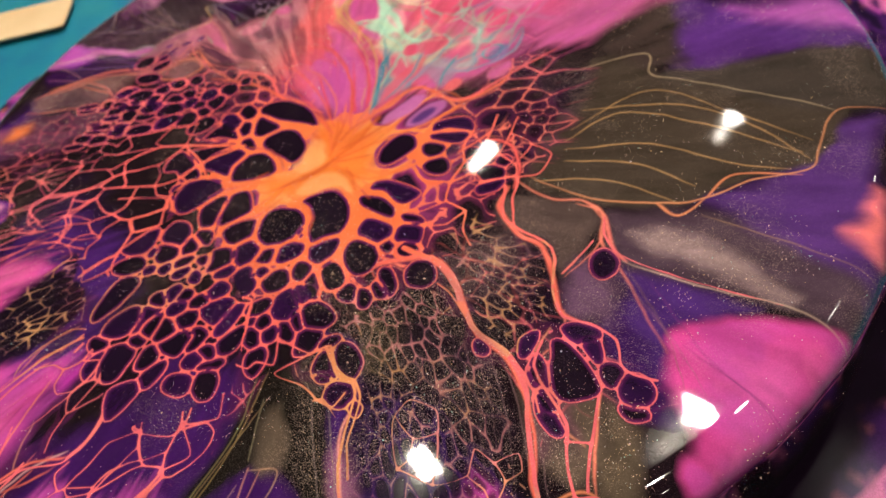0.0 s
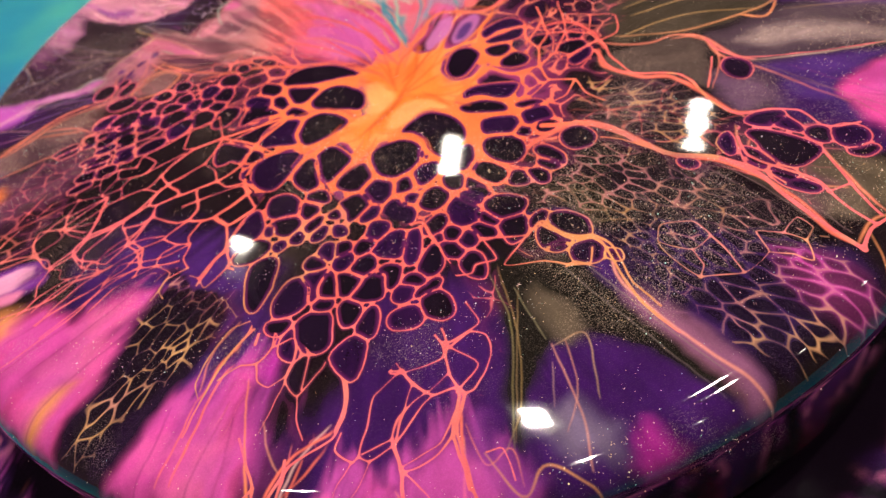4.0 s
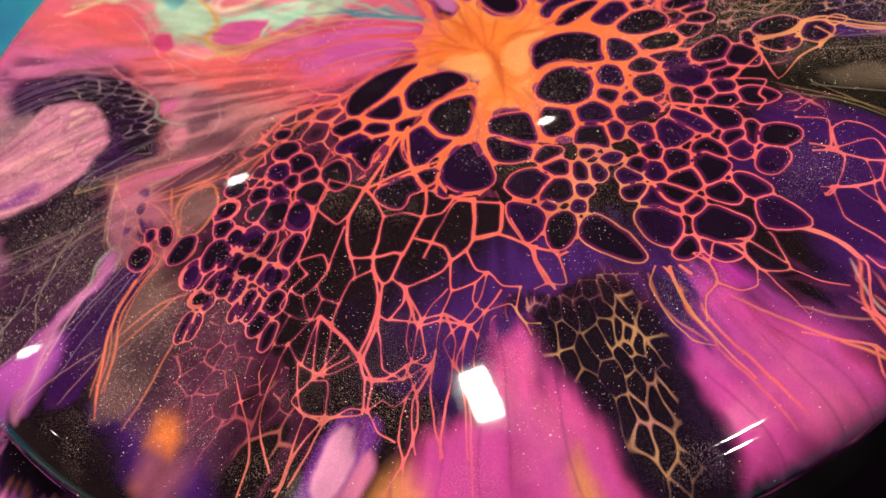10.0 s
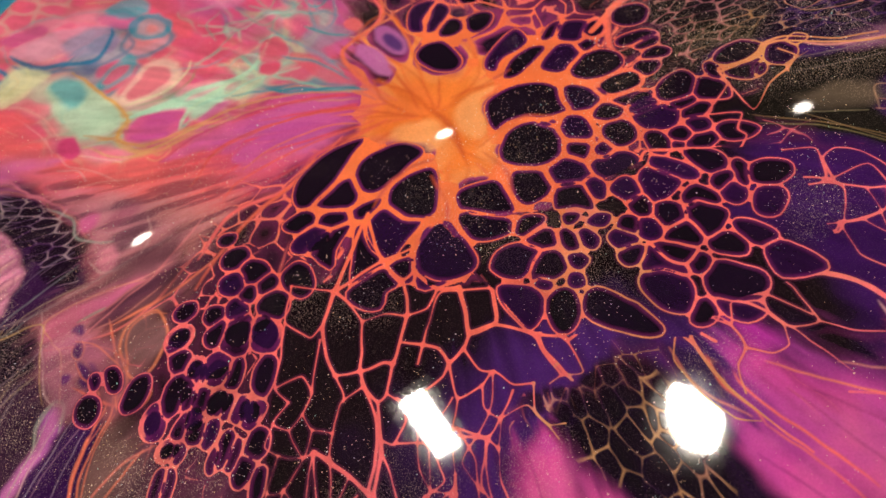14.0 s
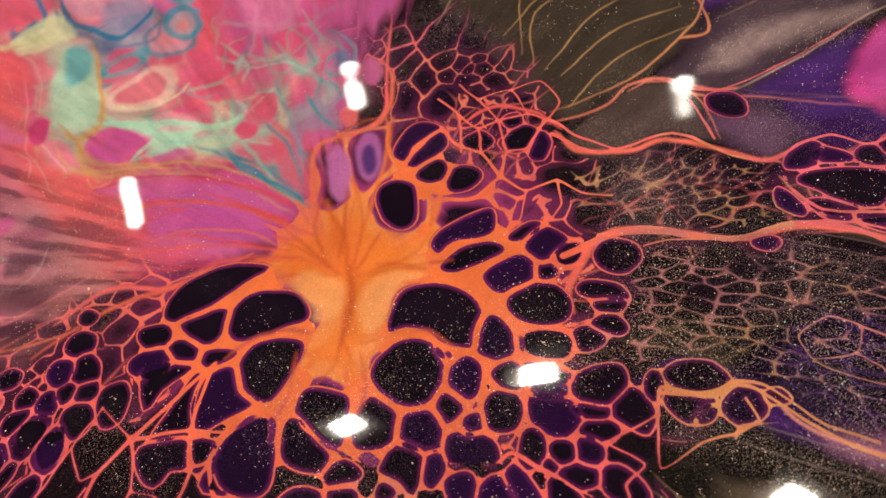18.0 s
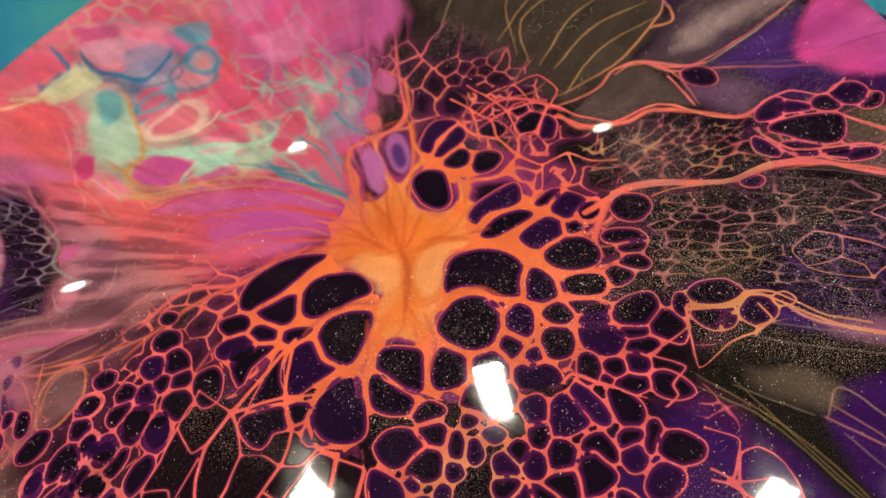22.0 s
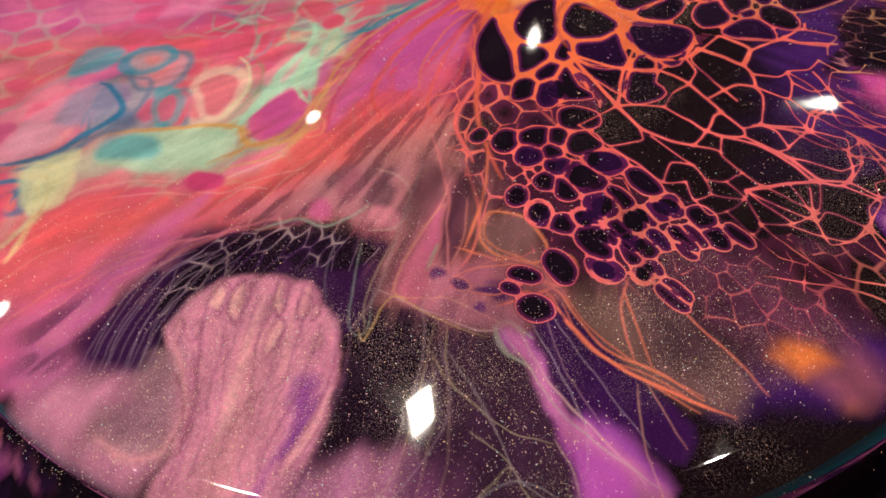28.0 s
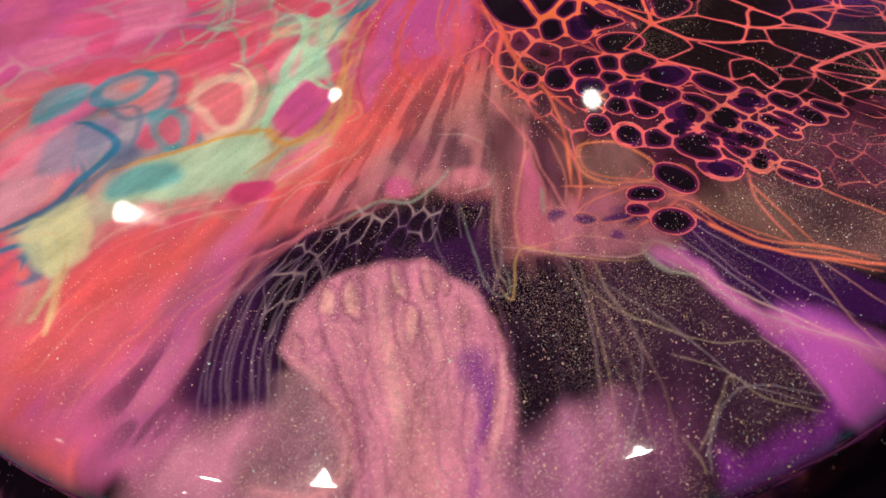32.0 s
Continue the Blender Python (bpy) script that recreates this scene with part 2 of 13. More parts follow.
def cloud(size, seed, octaves=3, at=None):
    """Soft random field from -1 to 1 with bumps of about `size` centimetres."""
    rs = np.random.RandomState(seed)
    px, py = (XX, YY) if at is None else at
    total, amp, out = 0.0, 1.0, np.zeros_like(px)
    for _ in range(octaves):
        n = int(2 * HALF / size) + 6
        g = rs.uniform(-1, 1, (n, n)).astype(np.float32)
        fx, fy = np.clip((px + HALF) / size + 1, 0, n - 2.001), np.clip((py + HALF) / size + 1, 0, n - 2.001)
        ix, iy = fx.astype(np.int32), fy.astype(np.int32)
        tx, ty = fx - ix, fy - iy
        tx, ty = tx * tx * (3 - 2 * tx), ty * ty * (3 - 2 * ty)
        out += amp * ((g[iy, ix] * (1 - tx) + g[iy, ix + 1] * tx) * (1 - ty) + (g[iy + 1, ix] * (1 - tx) + g[iy + 1, ix + 1] * tx) * ty)
        total += amp * 0.6
        amp *= 0.5
        size *= 0.5
    return out / total


WX, WY = cloud(2.2, 11), cloud(2.2, 12)
FX, FY = cloud(0.5, 13, 2), cloud(0.5, 14, 2)
# drawn-out streaks that run away from the heart
COMB = cloud(0.16, 15, 3, (AZ * 0.09, RR * 0.10))
COMB_X, COMB_Y = COMB * (XX - HEART[0]) / (RR + 0.5), COMB * (YY - HEART[1]) / (RR + 0.5)
COLOUR = np.zeros((GRID, GRID, 3), np.float32)
# the veins lie in a layer of their own: colour, cover, and distance from the vein's edge (cm, negative inside)
VEIN = np.zeros((GRID, GRID, 3), np.float32)
VEIN_COVER = np.zeros((GRID, GRID), np.float32)
VEIN_EDGE = np.full((GRID, GRID), 0.5, np.float32)
ZONE = np.zeros((GRID, GRID), np.int8)
ZONES = {0: ("cell_field", "dark foam of cells with thin coral veins")}


def lay(mask, colour, amount=1.0):
    """Lays a colour (0-255, as seen) over the field where the mask is; a mask is a window of the field and its values."""
    s, m = mask if isinstance(mask, tuple) else (slice(None), mask)
    c = colour if isinstance(colour, np.ndarray) else np.array(srgb(*colour), np.float32)
    COLOUR[s] += (c - COLOUR[s]) * (amount * m)[..., None]
    VEIN_COVER[s] *= 1 - amount * m


def window(xs, ys, m):
    i0, i1 = np.searchsorted(axis_cm, (min(xs) - m, max(xs) + m))
    j0, j1 = np.searchsorted(axis_cm, (min(ys) - m, max(ys) + m))
    return slice(j0, j1), slice(i0, i1)


def patch(points, soft=0.3, warp=0.25, comb=0.1):
    """Soft mask of a region with a wandering outline."""
    s = window([p[0] for p in points], [p[1] for p in points], soft + warp + comb)
    x, y = XX[s] + warp * WX[s] + 0.05 * FX[s] + comb * COMB_X[s], YY[s] + warp * WY[s] + 0.05 * FY[s] + comb * COMB_Y[s]
    inside = np.zeros_like(x, bool)
    near = np.full_like(x, 1e9)
    n = len(points)
    for k in range(n):
        (x0, y0), (x1, y1) = points[k], points[(k + 1) % n]
        dx, dy = x1 - x0, y1 - y0
        px, py = x - np.float32(x0), y - np.float32(y0)
        t = np.clip((px * dx + py * dy) * np.float32(1 / (dx * dx + dy * dy + 1e-9)), 0, 1)
        np.minimum(near, (px - t * dx) ** 2 + (py - t * dy) ** 2, near)
        if y1 != y0:
            inside ^= ((y0 > y) != (y1 > y)) & (px < py * np.float32(dx / dy))
    d = np.sqrt(near)
    return s, smooth(-soft, soft, np.where(inside, d, -d))


def region(name, label, mask):
    """Notes that a patch of the skin is a part of its own."""
    number = len(ZONES)
    ZONES[number] = (name, label)
    s, m = mask
    ZONE[s][m > 0.5] = number
    return mask


def whole(*masks):
    """Several windows joined into one mask over the whole field."""
    out = np.zeros_like(XX)
    for s, m in masks:
        out[s] = np.maximum(out[s], m)
    return out


def spline(points, steps=8, slack=0.5):
    p = [np.array(q, float) for q in points]
    p = [2 * p[0] - p[1]] + p + [2 * p[-1] - p[-2]]
    out = []
    for a, b, c, d in zip(p, p[1:], p[2:], p[3:]):
        for t in np.linspace(0, 1, steps, endpoint=False):
            u, v = slack * (c - a), slack * (d - b)
            out.append(b + u * t + (3 * (c - b) - 2 * u - v) * t * t + (2 * (b - c) + u + v) * t ** 3)
    return out + [p[-2]]


def loop(points, steps=3):
    """Rounds a closed outline."""
    p = [np.array(q, float) for q in points]
    n = len(p)
    out = []
    for k in range(n):
        a, b, c, d = p[k - 1], p[k], p[(k + 1) % n], p[(k + 2) % n]
        for t in np.linspace(0, 1, steps, endpoint=False):
            q = 0.5 * (2 * b + (c - a) * t + (2 * a - 5 * b + 4 * c - d) * t * t + (3 * b - a - 3 * c + d) * t ** 3)
            out.append((float(q[0]), float(q[1])))
    return out


def stroke(points, w0, w1=None, soft=0.03, wander=0.02):
    """Mask of a vein along a curve, w0 wide where it starts and w1 where it ends (cm)."""
    w1 = w0 if w1 is None else w1
    line = spline(points)
    n = len(line) - 1
    win = window([p[0] for p in line], [p[1] for p in line], max(w0, w1) + soft + 0.15)
    out = np.zeros_like(XX[win])
    for k, (a, b) in enumerate(zip(line, line[1:])):
        wa, wb = (w0 + (w1 - w0) * j / n for j in (k, k + 1))
        wa, wb = wa * min(1.0, 0.25 + 5 * min(k, n - k) / n), wb * min(1.0, 0.25 + 5 * min(k + 1, n - k - 1) / n)
        s = window((a[0], b[0]), (a[1], b[1]), max(wa, wb) / 2 + soft + 0.1)
        o = (slice(s[0].start - win[0].start, s[0].stop - win[0].start), slice(s[1].start - win[1].start, s[1].stop - win[1].start))
        x, y = XX[s] + wander * FX[s], YY[s] + wander * FY[s]
        dx, dy = b - a
        t = np.clip(((x - a[0]) * dx + (y - a[1]) * dy) / (dx * dx + dy * dy + 1e-9), 0, 1)
        d = np.hypot(x - a[0] - t * dx, y - a[1] - t * dy)
        half = (wa + (wb - wa) * t) / 2
        out[o] = np.maximum(out[o], smooth(half + soft, half - soft, d))
    return win, out


class Cells:
    """Foam of cells: each a centre, a size and a stretch along a direction."""

    def __init__(self):
        self.x, self.y, self.a, self.k, self.t = [], [], [], [], []

    def add(self, x, y, a, k=1.0, t=None):
        self.x.append(x), self.y.append(y), self.a.append(a), self.k.append(k)
        self.t.append(math.atan2(y - HEART[1], x - HEART[0]) if t is None else math.radians(t))

    def scatter(self, seed, tries, size, stretch, where, gap=0.8):
        """Fills free ground with cells whose size and stretch follow two functions of the place."""
        rs = np.random.RandomState(seed)
        n = len(self.x)
        X, Y, A_, K, T = (np.concatenate([np.array(q, float), np.zeros(tries)]) for q in (self.x, self.y, self.a, self.k, self.t))
        for x, y, pick in zip(rs.uniform(-HALF, HALF, tries), rs.uniform(-HALF, HALF, tries), rs.uniform(0, 1, tries)):
            i, j = int((x + HALF) / STEP), int((y + HALF) / STEP)
            if not (0 <= i < GRID and 0 <= j < GRID) or where[j, i] < pick:
                continue
            a = size(x, y) * (0.75 + 0.55 * pick)
            k = stretch(x, y)
            ang = math.atan2(y - HEART[1], x - HEART[0])
            if self.x:
                ox, oy, oa, ok, ot = x - X[:n], y - Y[:n], A_[:n], K[:n], T[:n]
                near = (np.abs(ox) < 4) & (np.abs(oy) < 4)
                ox, oy, oa, ok, ot = ox[near], oy[near], oa[near], ok[near], ot[near]
                far = np.hypot((ox * np.cos(ot) + oy * np.sin(ot)) / ok, -ox * np.sin(ot) + oy * np.cos(ot))
                u, v = ox * math.cos(ang) + oy * math.sin(ang), -ox * math.sin(ang) + oy * math.cos(ang)
                if (np.minimum(far - oa * gap, np.hypot(u / k, v) - oa * 0.6) < a * gap).any():
                    continue
            self.add(x, y, a, k)
            if n < len(X):
                X[n], Y[n], A_[n], K[n], T[n] = x, y, a, k, ang
            n += 1

    def field(self, bend=0.05, sway=0.0):
        """Distance from the nearest cell wall (cm), the cell's number, and the depth inside its own outline, over the field."""
        f1, f2, f3 = (np.full((GRID, GRID), 9.0, np.float32) for _ in range(3))
        who, next_to = np.full((GRID, GRID), -1, np.int32), np.full((GRID, GRID), -1, np.int32)
        bend_x, bend_y = XX + bend * FX + sway * WX, YY + bend * FY + sway * WY
        for n, (x, y, a, k, t) in enumerate(zip(self.x, self.y, self.a, self.k, self.t)):
            s = window((x,), (y,), (2.2 * a + 0.5) * max(k, 1.0))
            dx, dy = bend_x[s] - np.float32(x), bend_y[s] - np.float32(y)
            c_, s_ = math.cos(t), math.sin(t)
            d = np.hypot((dx * c_ + dy * s_) * np.float32(1 / k), dy * c_ - dx * s_) - np.float32(a)
            g1, g2, g3 = f1[s], f2[s], f3[s]
            first = d < g1
            f3[s] = np.minimum(g3, np.maximum(g2, d))
            f2[s] = np.minimum(g2, np.maximum(g1, d))
            f1[s] = np.minimum(g1, d)
            next_to[s] = np.where(first, who[s], np.where(d < g2, n, next_to[s]))
            who[s] = np.where(first, n, who[s])
        self.next_to = next_to
        e2, e3 = f2 - f1, f3 - f1
        wall = e2 * e3 / (e2 + e3 + 1e-6) * 1.3
        wall = np.where(f2 > 8.0, 4.0, wall)
        return np.minimum(wall, np.where(f2 > 8.0, 9.0, e2)) * 0.5, who, -f1


# ---- the ground colours of the pour ----
lay(np.ones_like(XX), (25, 13, 20))
# deep violet ground at the south and south-west
lay(patch([(-3.17, -8.15), (-2.60, -10.42), (-3.75, -13.14), (-5.55, -13.81), (-7.82, -12.31), (-7.82, -11.12), (-6.40, -10.48), (-5.39, -9.49)], 0.5, 0.5, 0.1), (54, 18, 76))
lay(patch([(-7.15, -4.54), (-6.35, -5.46), (-6.97, -6.76), (-8.89, -7.98), (-9.20, -7.43), (-8.80, -6.15)], 0.3, 0.3, 0.1), (54, 18, 76))
lay(patch([(-9.73, -2.14), (-8.08, -4.03), (-8.84, -4.99), (-9.71, -4.51), (-11.24, -3.87), (-11.70, -3.32)], 0.5, 0.5, 0.1), (46, 18, 70))
lay(patch([(-4.24, -7.53), (-2.25, -8.08), (-2.21, -9.29), (-3.37, -12.13), (-4.41, -13.62), (-7.81, -12.18), (-7.56, -9.68), (-5.77, -9.81), (-4.52, -9.11)], 0.6, 0.5, 0.1), (54, 18, 76))
lay(patch([(-2.66, -10.50), (-1.17, -11.12), (-0.55, -11.38), (0.52, -14.43), (-0.61, -15.18), (-3.67, -14.10), (-3.71, -12.98), (-2.94, -11.51)], 0.35, 0.3, 0.1), (54, 18, 76))
lay(patch([(-10.58, -1.88), (-8.09, -1.92), (-6.29, -5.46), (-7.10, -8.01), (-9.70, -9.69)], 0.8, 0.6, 0.1), (66, 28, 92))
lay(patch([(-0.78, -7.27), (0.30, -8.17), (0.30, -9.58), (0.11, -11.07), (0.72, -12.97), (0.79, -13.97), (0.39, -14.50), (0.11, -12.20), (-0.05, -10.39), (-0.47, -9.23)], 0.3, 0.3, 0.1), (60, 24, 86))
lay(patch([(0.71, -9.43), (2.24, -9.96), (3.37, -11.28), (3.71, -12.03), (3.69, -13.66), (1.49, -14.24), (0.72, -12.97), (0.47, -10.62)], 0.4, 0.5, 0.1), (50, 22, 72))
lay(patch(loop([(6.06, -7.77), (7.14, -8.67), (7.04, -10.68), (6.57, -10.88), (5.92, -9.91)]), 0.2, 0.2, 0.1), (54, 18, 76))
lay(patch([(6.56, -6.72), (7.59, -7.36), (9.14, -8.50), (7.39, -8.56), (6.98, -9.63), (6.50, -8.14)], 0.3, 0.3, 0.1), (70, 36, 100))
# violet and mauve east rim
lay(patch([(9.03, 3.23), (14.68, 1.50), (13.88, -1.08), (11.52, 0.03), (8.92, -0.28), (8.31, 1.72)], 0.5, 0.4, 0.1), (82, 40, 110))
lay(patch([(11.55, -3.18), (13.23, -3.15), (11.46, -8.82), (9.35, -6.50), (8.46, -5.29), (10.62, -4.77)], 0.4, 0.3, 0.1), (78, 42, 102))
lay(patch([(10.52, 2.48), (13.48, 1.86), (14.53, 1.00), (14.23, 0.04), (12.10, 1.18)], 0.5, 0.3, 0.1), (176, 84, 160), 0.8)
lay(patch([(11.39, -6.51), (12.50, -5.50), (11.90, -7.41)], 0.3, 0.2, 0.1), (226, 110, 110))
# olive-brown wings of the east
lay(region("olive_wing", "olive-brown veined wing", patch(loop([(4.40, -3.35), (5.46, -1.13), (6.43, 0.88), (8.04, 0.98), (8.19, -0.10), (11.35, -1.84), (12.36, -2.63), (11.37, -4.35), (9.76, -4.60), (7.95, -5.20), (5.89, -4.44)]), 0.15, 0.15, 0.1)), (62, 50, 43))
lay(patch([(6.56, 3.99), (9.03, 3.23), (8.86, 0.24), (7.90, -0.02), (6.64, 1.36)], 0.4, 0.3, 0.1), (58, 44, 42))
lay(patch(loop([(8.16, -0.34), (10.30, -0.14), (14.05, -0.53), (13.36, -2.75), (12.24, -2.60), (11.04, -1.99)]), 0.2, 0.2, 0.1), (60, 50, 46))
lay(patch(loop([(3.87, -3.86), (5.62, -4.39), (6.10, -5.05), (5.45, -6.20), (5.01, -6.81), (4.69, -5.72), (3.90, -4.84)]), 0.2, 0.2, 0.1), (78, 60, 58))
lay(region("smoky_wing", "smoky brown wing with a pale glitter streak", patch([(6.26, -4.89), (8.41, -5.55), (10.16, -6.64), (11.63, -8.27), (11.14, -9.87), (9.90, -8.61), (8.15, -7.61), (6.56, -6.72), (6.27, -5.98)], 0.3, 0.25, 0.1)), (72, 52, 64))
lay(patch([(6.82, -5.72), (7.60, -5.77), (8.92, -6.76), (10.01, -8.18), (9.74, -8.37), (8.24, -7.14), (7.13, -6.30)], 0.25, 0.15, 0.1), (150, 120, 120), 0.75)
lay(patch([(5.44, -6.37), (6.23, -6.32), (6.34, -7.50), (6.12, -8.24), (5.17, -7.95), (5.03, -7.30)], 0.3, 0.25, 0.1), (96, 64, 90))
# magenta petal of the south-east rim
lay(region("magenta_petal", "glossy magenta petal with thin dark seams", patch(loop([(7.38, -8.63), (8.44, -8.55), (10.70, -9.28), (11.06, -9.86), (9.84, -11.21), (8.24, -12.43), (7.06, -12.34), (7.11, -11.18), (6.89, -9.89)]), 0.2, 0.2, 0.1)), (202, 64, 136))
lay(patch([(7.69, -9.45), (9.21, -9.63), (9.80, -10.22), (8.54, -11.55), (7.55, -11.91)], 0.7, 0.4, 0.1), (190, 88, 150), 0.6)
# south: dark folds, mauve wash, speckled foam
lay(region("dark_fold", "dark olive folded tongue", patch(loop([(-2.07, -8.16), (-0.51, -9.38), (-0.10, -10.98), (0.43, -13.83), (-0.05, -13.41), (-0.45, -11.84), (-1.33, -10.83), (-2.04, -10.90), (-2.84, -11.55), (-3.60, -12.54), (-3.26, -11.39), (-2.56, -9.94)]), 0.15, 0.15, 0.1)), (30, 24, 22))
lay(patch(loop([(-1.73, -9.34), (-1.19, -10.21), (-1.29, -10.92), (-1.93, -10.80)]), 0.2, 0.2, 0.1), (96, 78, 66), 0.8)
lay(patch([(-2.96, -12.29), (-2.29, -12.17), (-1.87, -13.19), (-2.18, -13.66), (-2.94, -13.38)], 0.35, 0.3, 0.1), (120, 100, 124), 0.7)
lay(patch(loop([(-0.02, -10.71), (0.49, -10.94), (0.80, -12.74), (0.76, -14.30), (0.43, -14.40), (0.16, -12.75)]), 0.2, 0.2, 0.1), (150, 88, 118), 0.7)
lay(patch([(2.96, -11.70), (3.42, -12.19), (3.67, -13.90), (2.96, -14.10), (2.54, -13.19)], 0.35, 0.3, 0.1), (196, 70, 150), 0.9)
lay(patch([(-0.05, -6.41), (1.28, -7.48), (1.11, -8.91), (0.31, -9.07), (0.16, -7.72)], 0.3, 0.3, 0.1), (84, 70, 50), 0.8)
lay(patch([(1.79, -7.53), (3.59, -9.00), (3.91, -10.56), (3.64, -11.70), (2.19, -10.10), (1.11, -8.91)], 0.4, 0.4, 0.1), (52, 32, 48))
lay(patch([(4.84, -8.46), (5.72, -9.29), (5.50, -11.61), (4.87, -11.95), (4.18, -11.01), (4.19, -9.65)], 0.25, 0.2, 0.1), (92, 74, 64))
lay(patch([(5.82, -10.08), (6.29, -11.00), (6.08, -12.77), (5.24, -12.11)], 0.25, 0.2, 0.1), (84, 68, 56))
lay(patch([(3.14, -4.65), (4.55, -5.91), (4.19, -7.51), (2.94, -7.29), (2.31, -5.87)], 0.5, 0.4, 0.1), (120, 82, 92), 0.7)
# thin upright threads in the dark south
lay(stroke([(1.06, -8.64), (1.19, -9.52), (1.28, -10.87), (1.23, -11.85)], 0.014, 0.009, 0.02, 0.02), (150, 110, 116), 0.6)
lay(stroke([(1.35, -8.55), (1.49, -9.55), (1.59, -10.90), (1.56, -11.87)], 0.014, 0.009, 0.02, 0.02), (150, 110, 116), 0.6)
lay(stroke([(1.63, -8.47), (1.79, -9.59), (1.90, -10.93), (1.88, -11.90)], 0.013, 0.009, 0.02, 0.02), (150, 110, 116), 0.6)
lay(stroke([(1.91, -8.38), (2.09, -9.62), (2.21, -10.95), (2.20, -11.92)], 0.013, 0.009, 0.02, 0.02), (150, 110, 116), 0.6)
lay(stroke([(2.20, -8.29), (2.39, -9.65), (2.52, -10.98), (2.52, -11.95)], 0.013, 0.009, 0.02, 0.02), (150, 110, 116), 0.6)
lay(stroke([(2.48, -8.21), (2.69, -9.69), (2.82, -11.01), (2.84, -11.97)], 0.013, 0.009, 0.02, 0.02), (150, 110, 116), 0.6)
lay(stroke([(2.77, -8.37), (2.98, -9.72), (3.12, -11.04), (3.15, -12.00)], 0.013, 0.009, 0.02, 0.02), (150, 110, 116), 0.6)
lay(stroke([(3.05, -8.52), (3.27, -9.75), (3.42, -11.07), (3.46, -12.02)], 0.013, 0.009, 0.02, 0.02), (150, 110, 116), 0.6)
lay(stroke([(3.32, -8.68), (3.56, -9.78), (3.72, -11.10), (3.77, -12.05)], 0.013, 0.009, 0.02, 0.02), (150, 110, 116), 0.6)
lay(stroke([(3.59, -8.83), (3.85, -9.82), (4.01, -11.12), (4.07, -12.07)], 0.013, 0.009, 0.02, 0.02), (150, 110, 116), 0.6)
lay(stroke([(3.86, -8.98), (4.13, -9.85), (4.30, -11.15), (4.37, -12.10)], 0.013, 0.009, 0.02, 0.02), (150, 110, 116), 0.6)
# magenta at the south rim
lay(patch([(-9.14, -7.81), (-7.48, -8.02), (-7.68, -9.63), (-8.34, -10.48), (-9.63, -10.26), (-9.80, -8.79)], 0.6, 0.4, 0.8), (176, 62, 150), 0.7)
lay(patch([(-8.40, -11.36), (-6.73, -11.36), (-5.87, -12.18), (-4.19, -11.68), (-3.85, -12.45), (-4.43, -13.73), (-6.22, -13.00), (-8.16, -11.70)], 0.4, 0.35, 0.8), (186, 70, 150), 0.7)
lay(patch([(-2.01, -13.83), (-1.37, -13.27), (-1.07, -14.07), (-1.41, -14.59), (-2.13, -14.33)], 0.25, 0.2, 0.1), (150, 34, 120))
# magenta petals of the south-west rim
lay(region("magenta_petal", "broad magenta petal with an ochre streak", patch([(-11.74, -3.01), (-11.12, -4.08), (-9.94, -4.08), (-9.09, -3.95), (-8.80, -4.49), (-9.70, -5.58), (-11.03, -6.99), (-11.99, -7.80), (-13.15, -5.96), (-13.67, -3.47), (-12.76, -2.74)], 0.4, 0.35, 0.35)), (202, 64, 136))
lay(patch([(-10.14, -4.27), (-9.27, -4.75), (-10.68, -6.27), (-12.10, -7.23), (-12.54, -6.52)], 0.6, 0.4, 0.1), (210, 96, 152), 0.6)
lay(region("magenta_petal", "narrow magenta petal", patch([(-9.18, -7.47), (-8.89, -7.98), (-9.42, -8.84), (-10.49, -9.80), (-11.22, -8.81)], 0.35, 0.3, 0.35)), (206, 70, 150))
lay(region("magenta_petal", "magenta petal edged with orange lace", patch([(-7.91, -8.01), (-7.58, -8.11), (-8.12, -9.31), (-8.66, -10.53), (-8.85, -11.36), (-9.50, -11.22), (-10.39, -9.96), (-9.37, -8.93)], 0.4, 0.35, 0.35)), (202, 64, 136))
lay(patch([(-8.33, -8.48), (-8.32, -9.20), (-9.02, -10.52), (-9.81, -10.35), (-9.74, -9.53)], 0.5, 0.3, 0.1), (212, 98, 152), 0.6)
lay(patch([(-6.66, -7.63), (-6.64, -7.95), (-7.24, -8.46), (-7.40, -8.18)], 0.25, 0.2, 0.1), (170, 40, 140), 0.9)
lay(region("magenta_petal", "pink magenta petal beside violet cells", patch([(-6.27, -11.88), (-5.86, -12.39), (-4.89, -12.75), (-4.08, -13.27), (-5.55, -13.81), (-6.53, -13.13), (-7.51, -12.45)], 0.4, 0.35, 0.35)), (202, 64, 136))
lay(patch([(-3.92, -11.75), (-4.15, -12.65), (-3.86, -13.19), (-4.73, -13.51), (-4.89, -12.75)], 0.5, 0.4, 0.1), (150, 60, 150), 0.8)
lay(patch(loop([(-7.17, -11.40), (-7.02, -11.55), (-7.25, -11.80), (-7.50, -11.72), (-7.45, -11.56)]), 0.12, 0.05, 0.1), (220, 84, 160))
